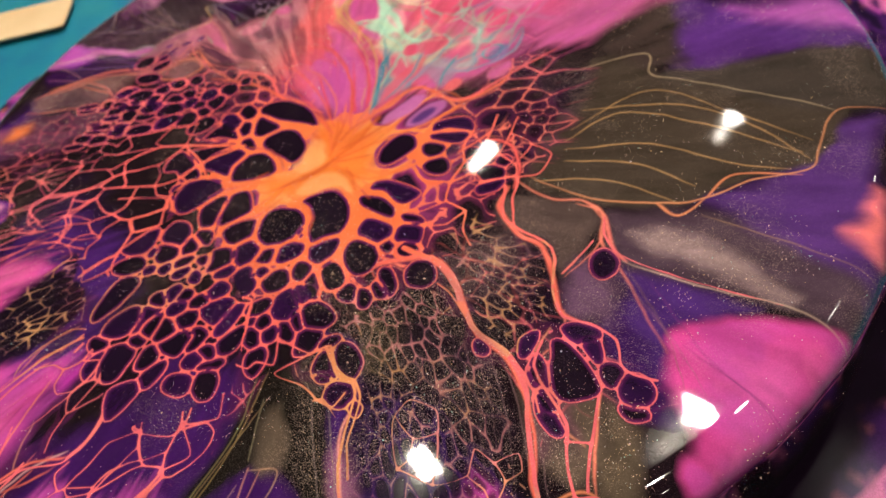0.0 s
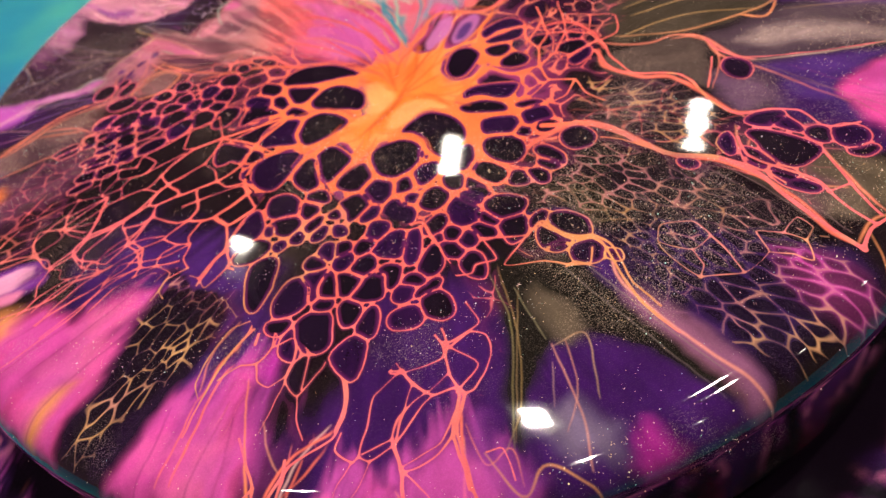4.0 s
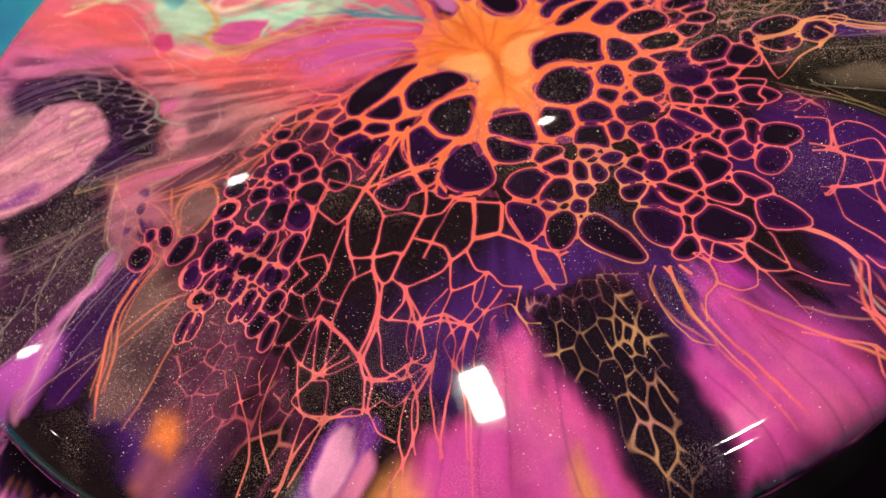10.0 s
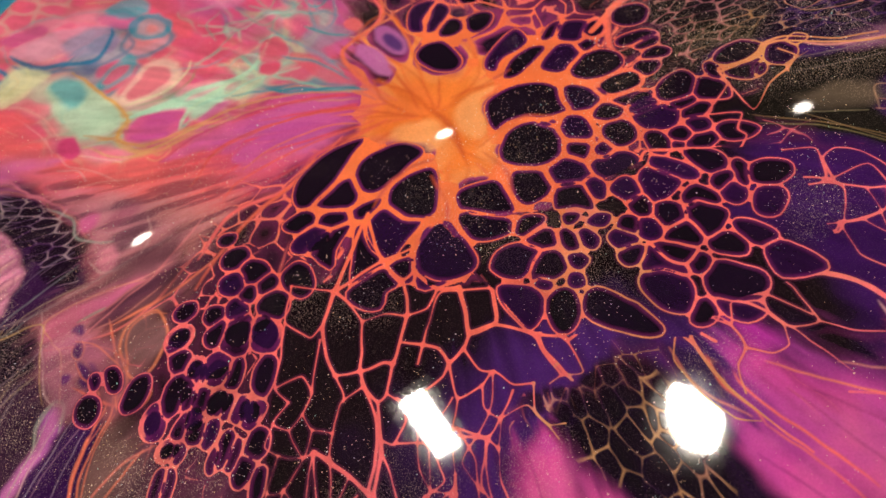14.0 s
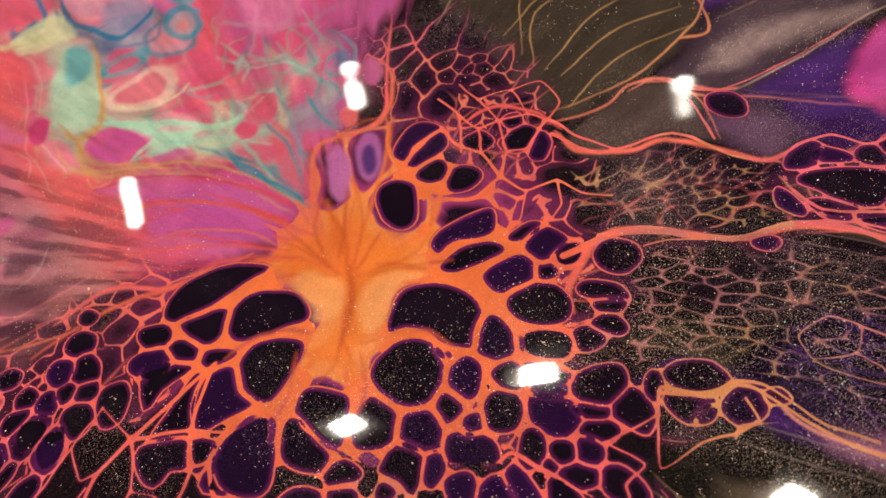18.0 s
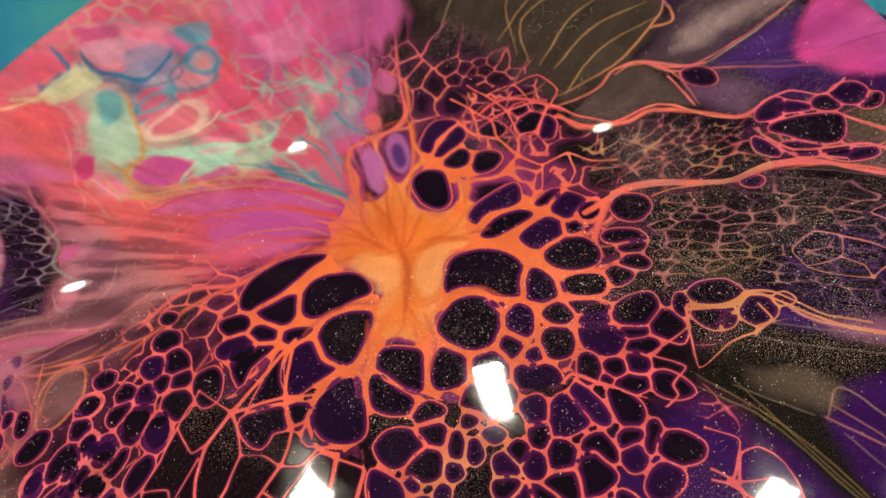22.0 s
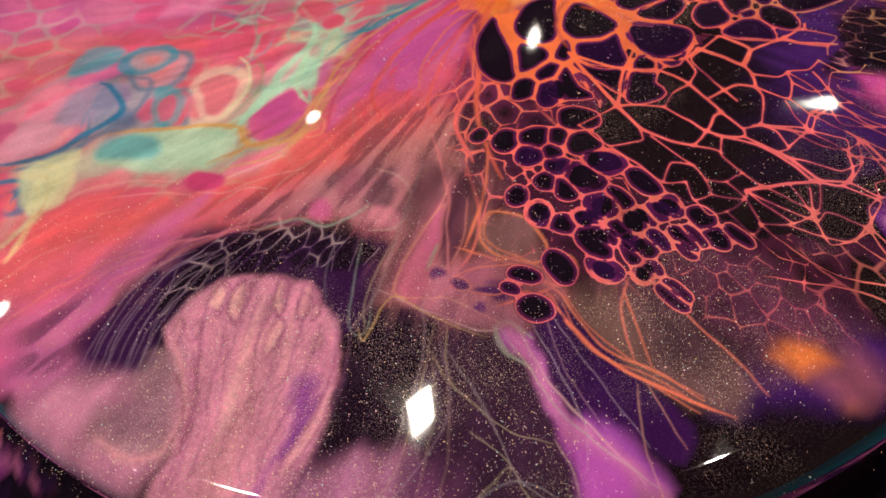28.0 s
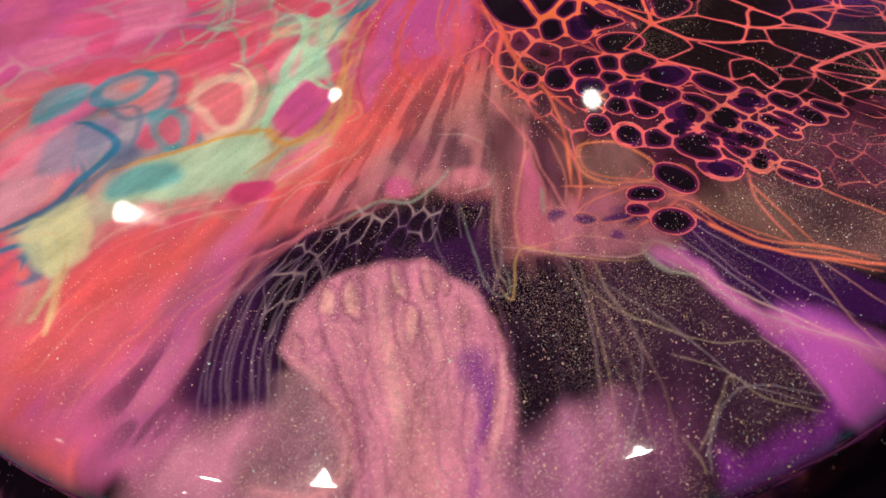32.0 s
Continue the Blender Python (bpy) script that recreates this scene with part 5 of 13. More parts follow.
gold_zone = np.maximum(gold_zone, whole(patch([(-5.10, -5.01), (-8.36, -8.28), (-10.74, -7.50), (-8.69, -5.39)], 0.4, 0.3)))
glitter_zone = whole(patch([(-5.21, 12.56), (-4.10, 10.52), (-3.98, 8.62), (-5.59, 7.50), (-7.37, 6.12), (-10.21, 5.64), (-11.94, 6.79), (-11.08, 8.55), (-6.90, 12.05)], 0.5, 0.4))
glitter_zone = np.maximum(glitter_zone, whole(patch([(3.56, -4.79), (4.62, -7.71), (3.87, -10.19), (-0.21, -11.49), (-1.54, -8.81), (-0.12, -6.92), (-4.21, -4.19), (-5.12, -2.62), (-2.35, -0.21), (-1.48, -2.42), (-0.37, -4.53), (0.99, -6.12)], 0.5, 0.4)))
glitter_zone = np.maximum(glitter_zone, whole(patch([(0.30, -7.28), (1.97, -8.75), (2.04, -11.67), (0.20, -9.41)], 0.4, 0.3)))
glitter_zone = np.maximum(glitter_zone, whole(patch([(4.50, -8.47), (5.89, -9.22), (6.39, -12.04), (4.50, -11.88)], 0.4, 0.3)))
glitter_zone = np.maximum(glitter_zone, whole(patch([(6.59, -5.50), (8.42, -6.17), (9.97, -8.33), (8.64, -8.14)], 0.3, 0.3)))
glitter_zone = np.maximum(glitter_zone, whole(patch([(-8.70, 4.36), (-9.10, 2.51), (-10.37, 0.66), (-12.37, 0.69), (-12.27, 3.84)], 0.4, 0.3)))
foam = Cells()
# cells: chain
for x, y, a, k, t in [
    (6.02, -9.07, 0.23, 1.44, 83), (6.46, -10.13, 0.29, 1.17, 179), (6.00, -9.72, 0.16, 1.51, 83), (6.73, -10.67, 0.17, 1.13, -175), (5.41, -8.62, 0.17, 1.11, 165),
    (4.34, -10.07, 0.21, 1.88, 87), (4.70, -10.65, 0.16, 1.91, 86), (5.13, -8.40, 0.15, 1.17, 165)]:
    foam.add(x, y, a, k, t)
# cells: inner ring
for x, y, a, k, t in [
    (0.91, -1.61, 0.48, 1.23, 52), (2.51, -1.04, 0.40, 1.18, 76), (2.19, -1.86, 0.42, 1.15, 76), (1.59, -0.25, 0.33, 1.98, 38), (0.98, 0.22, 0.35, 2.35, 38),
    (1.95, -2.55, 0.33, 1.48, 108), (1.24, -3.23, 0.37, 1.54, 110), (0.40, -3.89, 0.40, 1.88, 113), (0.11, -5.38, 0.38, 1.31, 113), (1.44, -4.70, 0.33, 1.58, 113),
    (1.37, -5.35, 0.22, 1.04, 46), (-0.88, -3.75, 0.50, 1.56, 112), (-0.81, -5.03, 0.32, 1.43, 31), (-2.23, -4.00, 0.57, 1.15, 99), (-0.59, -5.86, 0.26, 1.45, 115),
    (-2.47, -0.90, 0.48, 1.56, 107), (-3.50, -1.47, 0.47, 1.33, 54), (-3.63, -3.00, 0.45, 1.19, 59), (-3.34, -4.02, 0.40, 1.49, 38), (-2.74, 0.73, 0.45, 1.92, 110)]:
    foam.add(x, y, a, k, t)
# cells: inner ring
for x, y, a, k, t in [
    (-4.29, -1.09, 0.45, 1.28, 64), (-5.21, -2.18, 0.44, 1.71, 45), (-1.75, -4.95, 0.27, 1.18, 38), (-1.53, -5.65, 0.24, 1.33, 30), (-1.03, -5.97, 0.18, 1.47, 116),
    (-2.89, -4.78, 0.34, 1.34, 36), (-2.24, -5.93, 0.28, 1.44, 30), (-1.77, -6.74, 0.35, 1.07, 22), (-3.15, -5.86, 0.33, 1.19, 113), (-0.80, -7.09, 0.28, 1.32, 119),
    (1.78, -6.24, 0.30, 1.05, 20), (-3.63, -0.55, 0.13, 1.63, 108), (-3.29, 0.19, 0.32, 1.42, 100), (-4.39, 0.17, 0.27, 1.70, 108), (-4.07, 0.69, 0.18, 1.76, 108),
    (-4.59, 0.78, 0.20, 1.38, 66), (-4.30, 2.55, 0.26, 2.12, 110), (3.20, -2.18, 0.27, 1.23, 98), (3.54, -1.77, 0.23, 1.23, 47), (2.73, -2.78, 0.21, 1.31, 38)]:
    foam.add(x, y, a, k, t)
# cells: inner ring
for x, y, a, k, t in [
    (-0.96, -7.85, 0.31, 1.12, 10), (0.03, -8.52, 0.22, 2.11, 118), (-0.47, -8.51, 0.29, 1.18, 131), (-0.10, -9.31, 0.31, 1.14, -12), (-4.37, -2.75, 0.14, 3.31, 38),
    (-5.52, -1.40, 0.34, 1.25, 74), (-5.23, -0.27, 0.33, 1.31, 72), (-5.16, 0.88, 0.27, 1.42, 97), (3.77, -0.88, 0.33, 1.22, 53), (4.08, -0.22, 0.21, 1.57, 39),
    (3.54, -0.08, 0.16, 1.82, 37)]:
    foam.add(x, y, a, k, t)
# cells: long cells
for x, y, a, k, t in [
    (-6.70, -0.46, 0.48, 1.68, 175), (-6.40, -1.28, 0.34, 1.06, -160), (-7.14, -1.32, 0.29, 1.21, 176), (-7.08, -1.86, 0.27, 3.05, 170), (-6.38, -2.62, 0.32, 1.80, 169),
    (-6.35, -3.37, 0.31, 1.55, 167), (-5.33, -3.74, 0.37, 1.42, -101), (-6.44, -4.03, 0.37, 1.07, 151), (-8.38, -0.21, 0.37, 1.81, 175), (-8.91, -1.12, 0.44, 1.73, 172),
    (-8.70, -2.01, 0.21, 2.55, 169), (-9.57, -2.08, 0.42, 1.29, 166), (-7.87, 0.51, 0.20, 1.67, 178), (-6.60, 0.69, 0.33, 1.90, 178), (-6.07, 1.20, 0.26, 3.44, 177),
    (-4.87, 0.46, 0.42, 1.52, -179), (-10.02, -0.30, 0.36, 1.38, 175), (-6.40, 1.73, 0.19, 3.01, 179), (-4.36, 1.20, 0.25, 1.57, -177), (-4.23, 1.83, 0.26, 1.19, -148)]:
    foam.add(x, y, a, k, t)
# cells: long cells
for x, y, a, k, t in [
    (-7.14, -3.62, 0.24, 1.71, 166), (-7.79, -2.05, 0.15, 1.88, 170), (-8.19, -0.67, 0.11, 3.00, 173), (-7.42, -0.04, 0.11, 2.83, 174)]:
    foam.add(x, y, a, k, t)
# cells: branch
for x, y, a, k, t in [
    (5.26, -0.98, 0.13, 1.22, 48), (4.96, -1.28, 0.17, 1.19, 53), (4.79, -1.73, 0.21, 1.16, 57), (5.09, -2.09, 0.14, 1.19, 81), (4.38, -2.63, 0.22, 1.28, 93),
    (4.75, -3.02, 0.19, 1.54, 25), (4.82, -2.46, 0.12, 1.57, 99), (3.30, -2.95, 0.15, 1.38, 29), (2.95, -3.44, 0.14, 1.76, 24), (3.29, -3.65, 0.18, 1.18, 35),
    (2.20, -4.06, 0.17, 1.11, 83), (2.17, -4.50, 0.19, 1.26, 100), (2.29, -3.69, 0.16, 1.54, 102), (4.39, -5.82, 0.26, 1.38, 103), (5.84, -5.39, 0.18, 1.83, 103),
    (6.22, -6.70, 0.22, 1.83, 103), (5.64, -8.84, 0.16, 1.14, 115), (4.91, -9.35, 0.42, 1.56, 108), (4.43, -8.70, 0.15, 1.57, 108), (2.41, -8.14, 0.14, 2.59, 107)]:
    foam.add(x, y, a, k, t)
# cells: branch
for x, y, a, k, t in [
    (0.76, -5.18, 0.16, 1.12, 98), (0.97, -6.07, 0.17, 1.73, 107), (4.22, -9.32, 0.08, 2.68, 106), (3.12, -8.59, 0.14, 1.23, 113), (4.81, -0.96, 0.10, 1.29, 40),
    (4.37, -2.11, 0.11, 1.27, 36), (4.23, -1.80, 0.12, 1.18, 78), (4.06, -1.38, 0.11, 1.17, 58), (3.81, -2.55, 0.11, 1.25, 35), (3.78, -2.20, 0.11, 1.41, 30)]:
    foam.add(x, y, a, k, t)
# cells: heart ring
for x, y, a, k, t in [
    (-4.58, -3.21, 0.38, 1.18, 91), (-4.49, -4.06, 0.33, 1.18, 97), (-2.28, -6.51, 0.28, 1.36, 19)]:
    foam.add(x, y, a, k, t)
# cells: fan
for x, y, a, k, t in [
    (-3.90, 0.19, 0.21, 1.37, 80), (-5.55, 1.60, 0.24, 2.36, 102), (-1.26, -6.17, 0.25, 1.78, 103), (-3.30, -6.50, 0.32, 1.41, 102), (-1.55, -7.25, 0.22, 1.39, 102),
    (-2.53, -7.65, 0.27, 1.04, 66), (-3.40, -7.77, 0.25, 1.11, 99), (-3.97, -5.81, 0.28, 1.21, 94), (-3.72, -4.97, 0.22, 1.16, 79), (-6.39, -5.74, 0.50, 1.41, 31),
    (-5.92, -6.46, 0.45, 1.38, 28), (-4.76, -7.08, 0.38, 1.09, 40), (-5.33, -7.94, 0.38, 1.29, 107), (-6.46, -4.68, 0.32, 1.84, 31), (-8.44, -1.68, 0.19, 3.03, 36),
    (-7.72, -2.83, 0.37, 1.24, 75), (-8.70, -2.29, 0.29, 1.62, 42), (-10.29, -1.04, 0.31, 2.06, 43), (-7.64, -3.97, 0.19, 1.21, 84), (-7.30, -4.52, 0.16, 2.06, 31)]:
    foam.add(x, y, a, k, t)
# cells: fan
for x, y, a, k, t in [
    (-7.20, -5.19, 0.27, 1.32, 37), (-6.37, -9.40, 0.51, 1.32, 114), (-4.66, -8.39, 0.29, 1.26, 20), (-4.97, -9.05, 0.27, 1.47, 110), (-3.89, -8.69, 0.28, 1.24, 18),
    (-4.37, -9.13, 0.25, 1.11, 12), (-3.80, -9.33, 0.28, 1.18, 112), (-2.89, -9.40, 0.33, 1.23, 110), (-3.41, -10.14, 0.29, 1.39, 12), (-4.20, -10.04, 0.28, 1.35, 12),
    (-4.97, -10.61, 0.44, 1.38, 10), (-5.91, -10.47, 0.27, 2.16, 15), (-6.02, -11.01, 0.24, 2.24, 13), (-4.85, -9.81, 0.32, 1.08, -2), (-4.35, -11.15, 0.44, 1.31, 6),
    (-3.64, -10.77, 0.28, 1.29, 7), (-5.39, -11.59, 0.34, 1.21, -4), (-2.71, -8.54, 0.28, 1.66, 107), (-3.32, -8.63, 0.21, 1.25, 107), (-2.56, -9.96, 0.27, 1.64, 109)]:
    foam.add(x, y, a, k, t)
# cells: fan
for x, y, a, k, t in [
    (-7.84, -7.07, 0.23, 3.89, 24), (-7.04, -7.81, 0.34, 1.23, 24), (-4.09, -7.60, 0.31, 1.15, 27), (-3.60, -7.12, 0.25, 1.21, 101), (-4.25, -6.38, 0.27, 1.08, 69),
    (-3.27, -8.20, 0.16, 1.37, 20), (-8.53, -3.05, 0.30, 1.41, 45), (-8.20, -3.55, 0.25, 1.26, 52)]:
    foam.add(x, y, a, k, t)
# cells: north west
for x, y, a, k, t in [
    (-4.93, 1.50, 0.35, 1.22, 125), (-4.90, 2.40, 0.26, 1.34, 127), (-5.20, 1.77, 0.24, 1.35, -144), (-5.46, 2.32, 0.28, 1.06, 120), (-7.77, 1.01, 0.32, 1.26, -133),
    (-5.56, 2.82, 0.16, 1.14, 124), (-5.51, 3.17, 0.20, 1.78, 126), (-5.91, 2.88, 0.12, 1.07, 117), (-5.96, 2.65, 0.08, 1.25, 123), (-5.98, 2.38, 0.13, 1.03, -104),
    (-6.29, 2.52, 0.17, 1.04, 85), (-6.18, 3.16, 0.18, 1.17, 121), (-6.32, 2.88, 0.13, 1.19, -139), (-6.85, 2.29, 0.32, 1.10, -127), (-7.31, 2.20, 0.19, 1.29, 115),
    (-7.66, 2.12, 0.21, 1.16, -127), (-6.84, 3.20, 0.22, 1.18, -137), (-7.51, 2.58, 0.14, 1.17, -130), (-7.32, 3.01, 0.18, 1.35, -139), (-7.90, 2.70, 0.16, 1.70, -140)]:
    foam.add(x, y, a, k, t)
# cells: north west
for x, y, a, k, t in [
    (-7.84, 3.15, 0.21, 1.57, -140), (-8.26, 2.92, 0.14, 1.35, -136), (-8.71, 3.13, 0.19, 1.60, -138), (-8.27, 1.84, 0.23, 1.28, -132), (-8.36, 2.28, 0.17, 1.51, -138),
    (-8.88, 2.60, 0.12, 1.41, 112), (-9.21, 2.68, 0.16, 1.17, -115), (-9.26, 2.39, 0.14, 1.37, -133), (-8.95, 2.02, 0.13, 1.46, -136), (-8.29, 0.76, 0.17, 1.39, -136),
    (-8.83, 0.42, 0.24, 1.25, -127), (-8.68, 1.06, 0.19, 1.18, 94), (-9.14, 1.02, 0.18, 1.33, -131), (-9.43, 1.23, 0.16, 1.39, -133), (-9.15, 1.52, 0.19, 1.18, -115),
    (-9.40, 0.54, 0.18, 1.47, -135), (-9.19, -0.46, 0.16, 1.83, -140), (-9.54, 0.03, 0.18, 1.80, -139), (-8.04, 3.68, 0.28, 1.11, 99)]:
    foam.add(x, y, a, k, t)
# cells: round the heart
for x, y, a, k, t in [
    (-3.82, 1.03, 0.31, 1.22, 58)]:
    foam.add(x, y, a, k, t)
# cells: below the heart
for x, y, a, k, t in [
    (-5.87, -1.88, 0.33, 1.28, 21), (-7.36, 0.37, 0.29, 1.25, 77)]:
    foam.add(x, y, a, k, t)
# cells: east of south
for x, y, a, k, t in [
    (-2.61, -5.58, 0.21, 2.05, 94), (-2.94, -7.47, 0.23, 1.59, 97), (-1.01, -8.40, 0.25, 1.39, 98), (-3.60, -5.92, 0.17, 1.37, 97), (-3.48, -5.35, 0.20, 1.17, 95)]:
    foam.add(x, y, a, k, t)
# cells: south west
for x, y, a, k, t in [
    (-5.81, -4.99, 0.15, 1.12, 3), (-5.23, -6.04, 0.19, 1.05, -25), (-5.28, -6.69, 0.24, 1.31, 102), (-5.56, -7.25, 0.15, 1.22, 107), (-5.98, -7.86, 0.34, 1.60, 101),
    (-4.65, -6.23, 0.28, 1.16, 103), (-4.64, -7.57, 0.20, 1.48, 100), (-4.29, -5.40, 0.15, 1.69, 96), (-4.42, -4.82, 0.17, 1.31, 95), (-6.53, -7.36, 0.16, 1.42, -5)]:
    foam.add(x, y, a, k, t)
# cells: south
for x, y, a, k, t in [
    (-5.62, -0.82, 0.32, 1.82, 155), (-2.33, -4.89, 0.22, 1.67, 159), (-4.13, -5.18, 0.36, 1.47, 128), (-7.02, -3.96, 0.34, 1.74, 154), (-4.00, -7.03, 0.35, 1.43, 139),
    (-1.20, -7.07, 0.29, 1.36, 120), (-5.79, -0.10, 0.33, 2.00, 158), (2.02, -4.21, 0.31, 1.24, 120), (-0.46, -6.67, 0.28, 1.28, 137)]:
    foam.add(x, y, a, k, t)
# cells: south rim
for x, y, a, k, t in [
    (0.85, -6.35, 0.20, 1.81, 99), (-0.19, -6.40, 0.18, 1.36, 152), (0.23, -6.70, 0.17, 2.08, 98), (-2.19, -7.07, 0.16, 1.35, 137), (-1.97, -7.52, 0.19, 1.55, 112),
    (-1.92, -8.13, 0.14, 1.33, 134), (-3.41, -9.38, 0.24, 1.73, 112)]:
    foam.add(x, y, a, k, t)
# cells: east
for x, y, a, k, t in [
    (3.93, -2.80, 0.25, 1.12, 83), (4.09, -3.13, 0.16, 1.11, 60), (2.80, -3.26, 0.14, 1.92, 33), (1.88, -3.67, 0.17, 1.37, 110), (4.53, -1.09, 0.14, 1.44, 105),
    (3.48, -4.29, 0.16, 1.14, 104)]:
    foam.add(x, y, a, k, t)
# cells: west
for x, y, a, k, t in [
    (-7.78, -1.15, 0.26, 1.24, -175), (-9.85, -2.84, 0.42, 1.62, 171)]:
    foam.add(x, y, a, k, t)
# cells: heart
for x, y, a, k, t in [
    (1.02, -5.65, 0.17, 1.09, 111)]:
    foam.add(x, y, a, k, t)
# cells: near
for x, y, a, k, t in [
    (-0.87, -6.44, 0.26, 1.46, 119), (-0.35, -7.61, 0.23, 1.12, 14), (-2.29, -7.32, 0.23, 1.56, 121), (-2.79, -6.45, 0.21, 1.12, 117), (-4.42, -0.41, 0.26, 1.40, 62),
    (4.15, -1.59, 0.27, 1.18, 57), (3.54, -2.40, 0.23, 1.14, 63), (2.23, -5.24, 0.23, 1.03, 62), (-3.43, -0.49, 0.21, 1.19, 68), (-3.08, -5.34, 0.35, 1.01, 95)]:
    foam.add(x, y, a, k, t)
# cells: south west
for x, y, a, k, t in [
    (-6.96, -2.28, 0.36, 1.83, 49), (-6.78, -7.11, 0.20, 1.51, 39), (-1.83, -5.49, 0.33, 1.29, 46), (0.42, -6.04, 0.40, 1.27, 98), (-3.04, -8.85, 0.37, 1.15, 34),
    (-7.07, -10.93, 0.19, 3.42, 27), (-6.97, -11.32, 0.31, 2.09, 26), (-5.11, -9.45, 0.35, 1.36, 29), (-2.27, -8.57, 0.29, 1.10, 102)]:
    foam.add(x, y, a, k, t)
def at(field):
    return lambda x, y: float(field[min(GRID - 1, max(0, int((y + HALF) / STEP))), min(GRID - 1, max(0, int((x + HALF) / STEP)))])


small_at, zone_r = at(small_zone), at(RR)
foam.scatter(3, 26000, lambda x, y: 0.17 if small_at(x, y) > 0.5 else min(0.46, 0.27 + 0.025 * zone_r(x, y)),
             lambda x, y: 1.35 if small_at(x, y) > 0.5 else 1.2 + 0.10 * max(0.0, zone_r(x, y) - 2), net_zone * (RR > 2.5) * (1 - heart_core), 1.0)
wall, who, inner = foam.field()
# round the heart the cells are holes with broad orange between them
wall = np.minimum(wall, 0.20 + inner + 0.3 * smooth(2.0, 3.0, RR) + 2.0 * smooth(2.5, 3.3, RR))
rs = np.random.RandomState(5)
tone = rs.uniform(0, 1, len(foam.x) + 1).astype(np.float32)[who]
tint = rs.uniform(0, 1, len(foam.x) + 1).astype(np.float32)[who]
heart = smooth(5.2, 1.8, RR + 0.5 * WX)
vary = 0.65 + 0.55 * (cloud(1.1, 21, 2) * 0.5 + 0.5)
width = (0.013 + 0.015 * smooth(9.5, 4.0, RR) + 0.022 * heart) * vary
share = (np.minimum(who, foam.next_to) * 7919 + np.maximum(who, foam.next_to) * 104729) % 1009 / 1009.0
width *= (0.42 + 1.15 * share ** 2).astype(np.float32) + 0.35 * heart
width *= 1 + 1.5 * trunk
width *= 1 - 0.52 * smooth(3.0, 5.5, RR)
width *= 1 - 0.6 * gold_zone
width *= 1 + 0.6 * small_zone
GROUND = COLOUR.copy()
# cell floors: brown-black to violet, each its own shade, faintly reddened among the small western cells
floor_mask = net_zone * smooth(width - 0.01, width + 0.05, wall)
lay(floor_mask * 0.55 * smooth(0.45, 1.0, tone), (38, 12, 44))
lay(floor_mask * 0.5 * smooth(0.35, 0.0, tone), (30, 22, 20))
lay(floor_mask * heart * 0.7 * smooth(0.2, 1.0, tint + 0.5 * cloud(0.8, 31)), (78, 34, 84))
lay(net_zone * 0.9 * smooth(width + 0.15, width, wall) * smooth(5.5, 2.5, RR), (176, 60, 118))
lay(net_zone * 0.36 * smooth(width + 0.13, width, wall) * smooth(2.5, 4.5, RR), (100, 32, 76))
lay(net_zone * small_zone * smooth(-2.0, -5.0, XX) * 0.12, (104, 46, 60))
# vein colours
hue = np.stack([np.full_like(XX, v) for v in srgb(234, 104, 96)], -1)
gold = np.array(srgb(196, 138, 82), np.float32)
rose = np.array(srgb(216, 98, 122), np.float32)
flame = np.array(srgb(240, 118, 60), np.float32)
hue += (rose - hue) * (0.6 * smooth(4.5, 9.0, RR + 1.0 * WY))[..., None]
hue += (gold - hue) * (0.85 * gold_zone + 0.25 * smooth(0.2, 0.8, cloud(1.6, 23)))[..., None].clip(0, 1)
hue += (flame - hue) * (smooth(4.2, 1.6, RR + 0.4 * WX))[..., None]
fade = 0.72 + 0.3 * smooth(11.0, 5.0, RR) + 0.25 * cloud(0.7, 25, 2)
VEIN[:] = hue
VEIN_COVER[:] = np.clip(net_zone * fade, 0, 1)
VEIN_EDGE[:] = np.where(net_zone > 0.02, wall - width, 0.5)
# thin threads that cross the larger cells
threads = Cells()
threads.scatter(8, 5200, lambda x, y: 0.24, lambda x, y: 2.3, net_zone * (RR > 3.2) * 0.8, 0.85)
twall, twho, _ = threads.field()
lay(net_zone * smooth(3.0, 4.5, RR) * smooth(0.0, 0.5, cloud(1.5, 27)) * smooth(0.022, 0.008, twall) * 0.5, hue)
# lace of tiny cells
lace = Cells()
lace.scatter(9, 20000, lambda x, y: 0.095, lambda x, y: 1.35 + 0.09 * zone_r(x, y), lace_zone, 0.85)
lwall, lwho, _ = lace.field()
ltone = rs.uniform(0, 1, len(lace.x) + 1).astype(np.float32)[lwho]
lay(lace_zone * smooth(0.0, 0.04, lwall) * 0.8, (22, 12, 20))
gold_lace, rose_lace = np.array(srgb(206, 146, 100), np.float32), np.array(srgb(196, 120, 122), np.float32)
lace_hue = gold_lace + (rose_lace - gold_lace) * np.maximum(smooth(-0.3, 0.4, cloud(2.0, 29)), smooth(2.0, 5.0, YY))[..., None]
lace_hue += (np.array(srgb(168, 140, 140), np.float32) - lace_hue) * smooth(4.0, 6.0, YY)[..., None]
lace_edge = lwall - 0.006 - 0.007 * FX
finer = (lace_zone > 0.3) & (lace_edge < VEIN_EDGE)
VEIN[finer] = lace_hue[finer]
VEIN_COVER[finer] = (lace_zone * (0.4 + 0.45 * ltone))[finer]
VEIN_EDGE[finer] = lace_edge[finer]
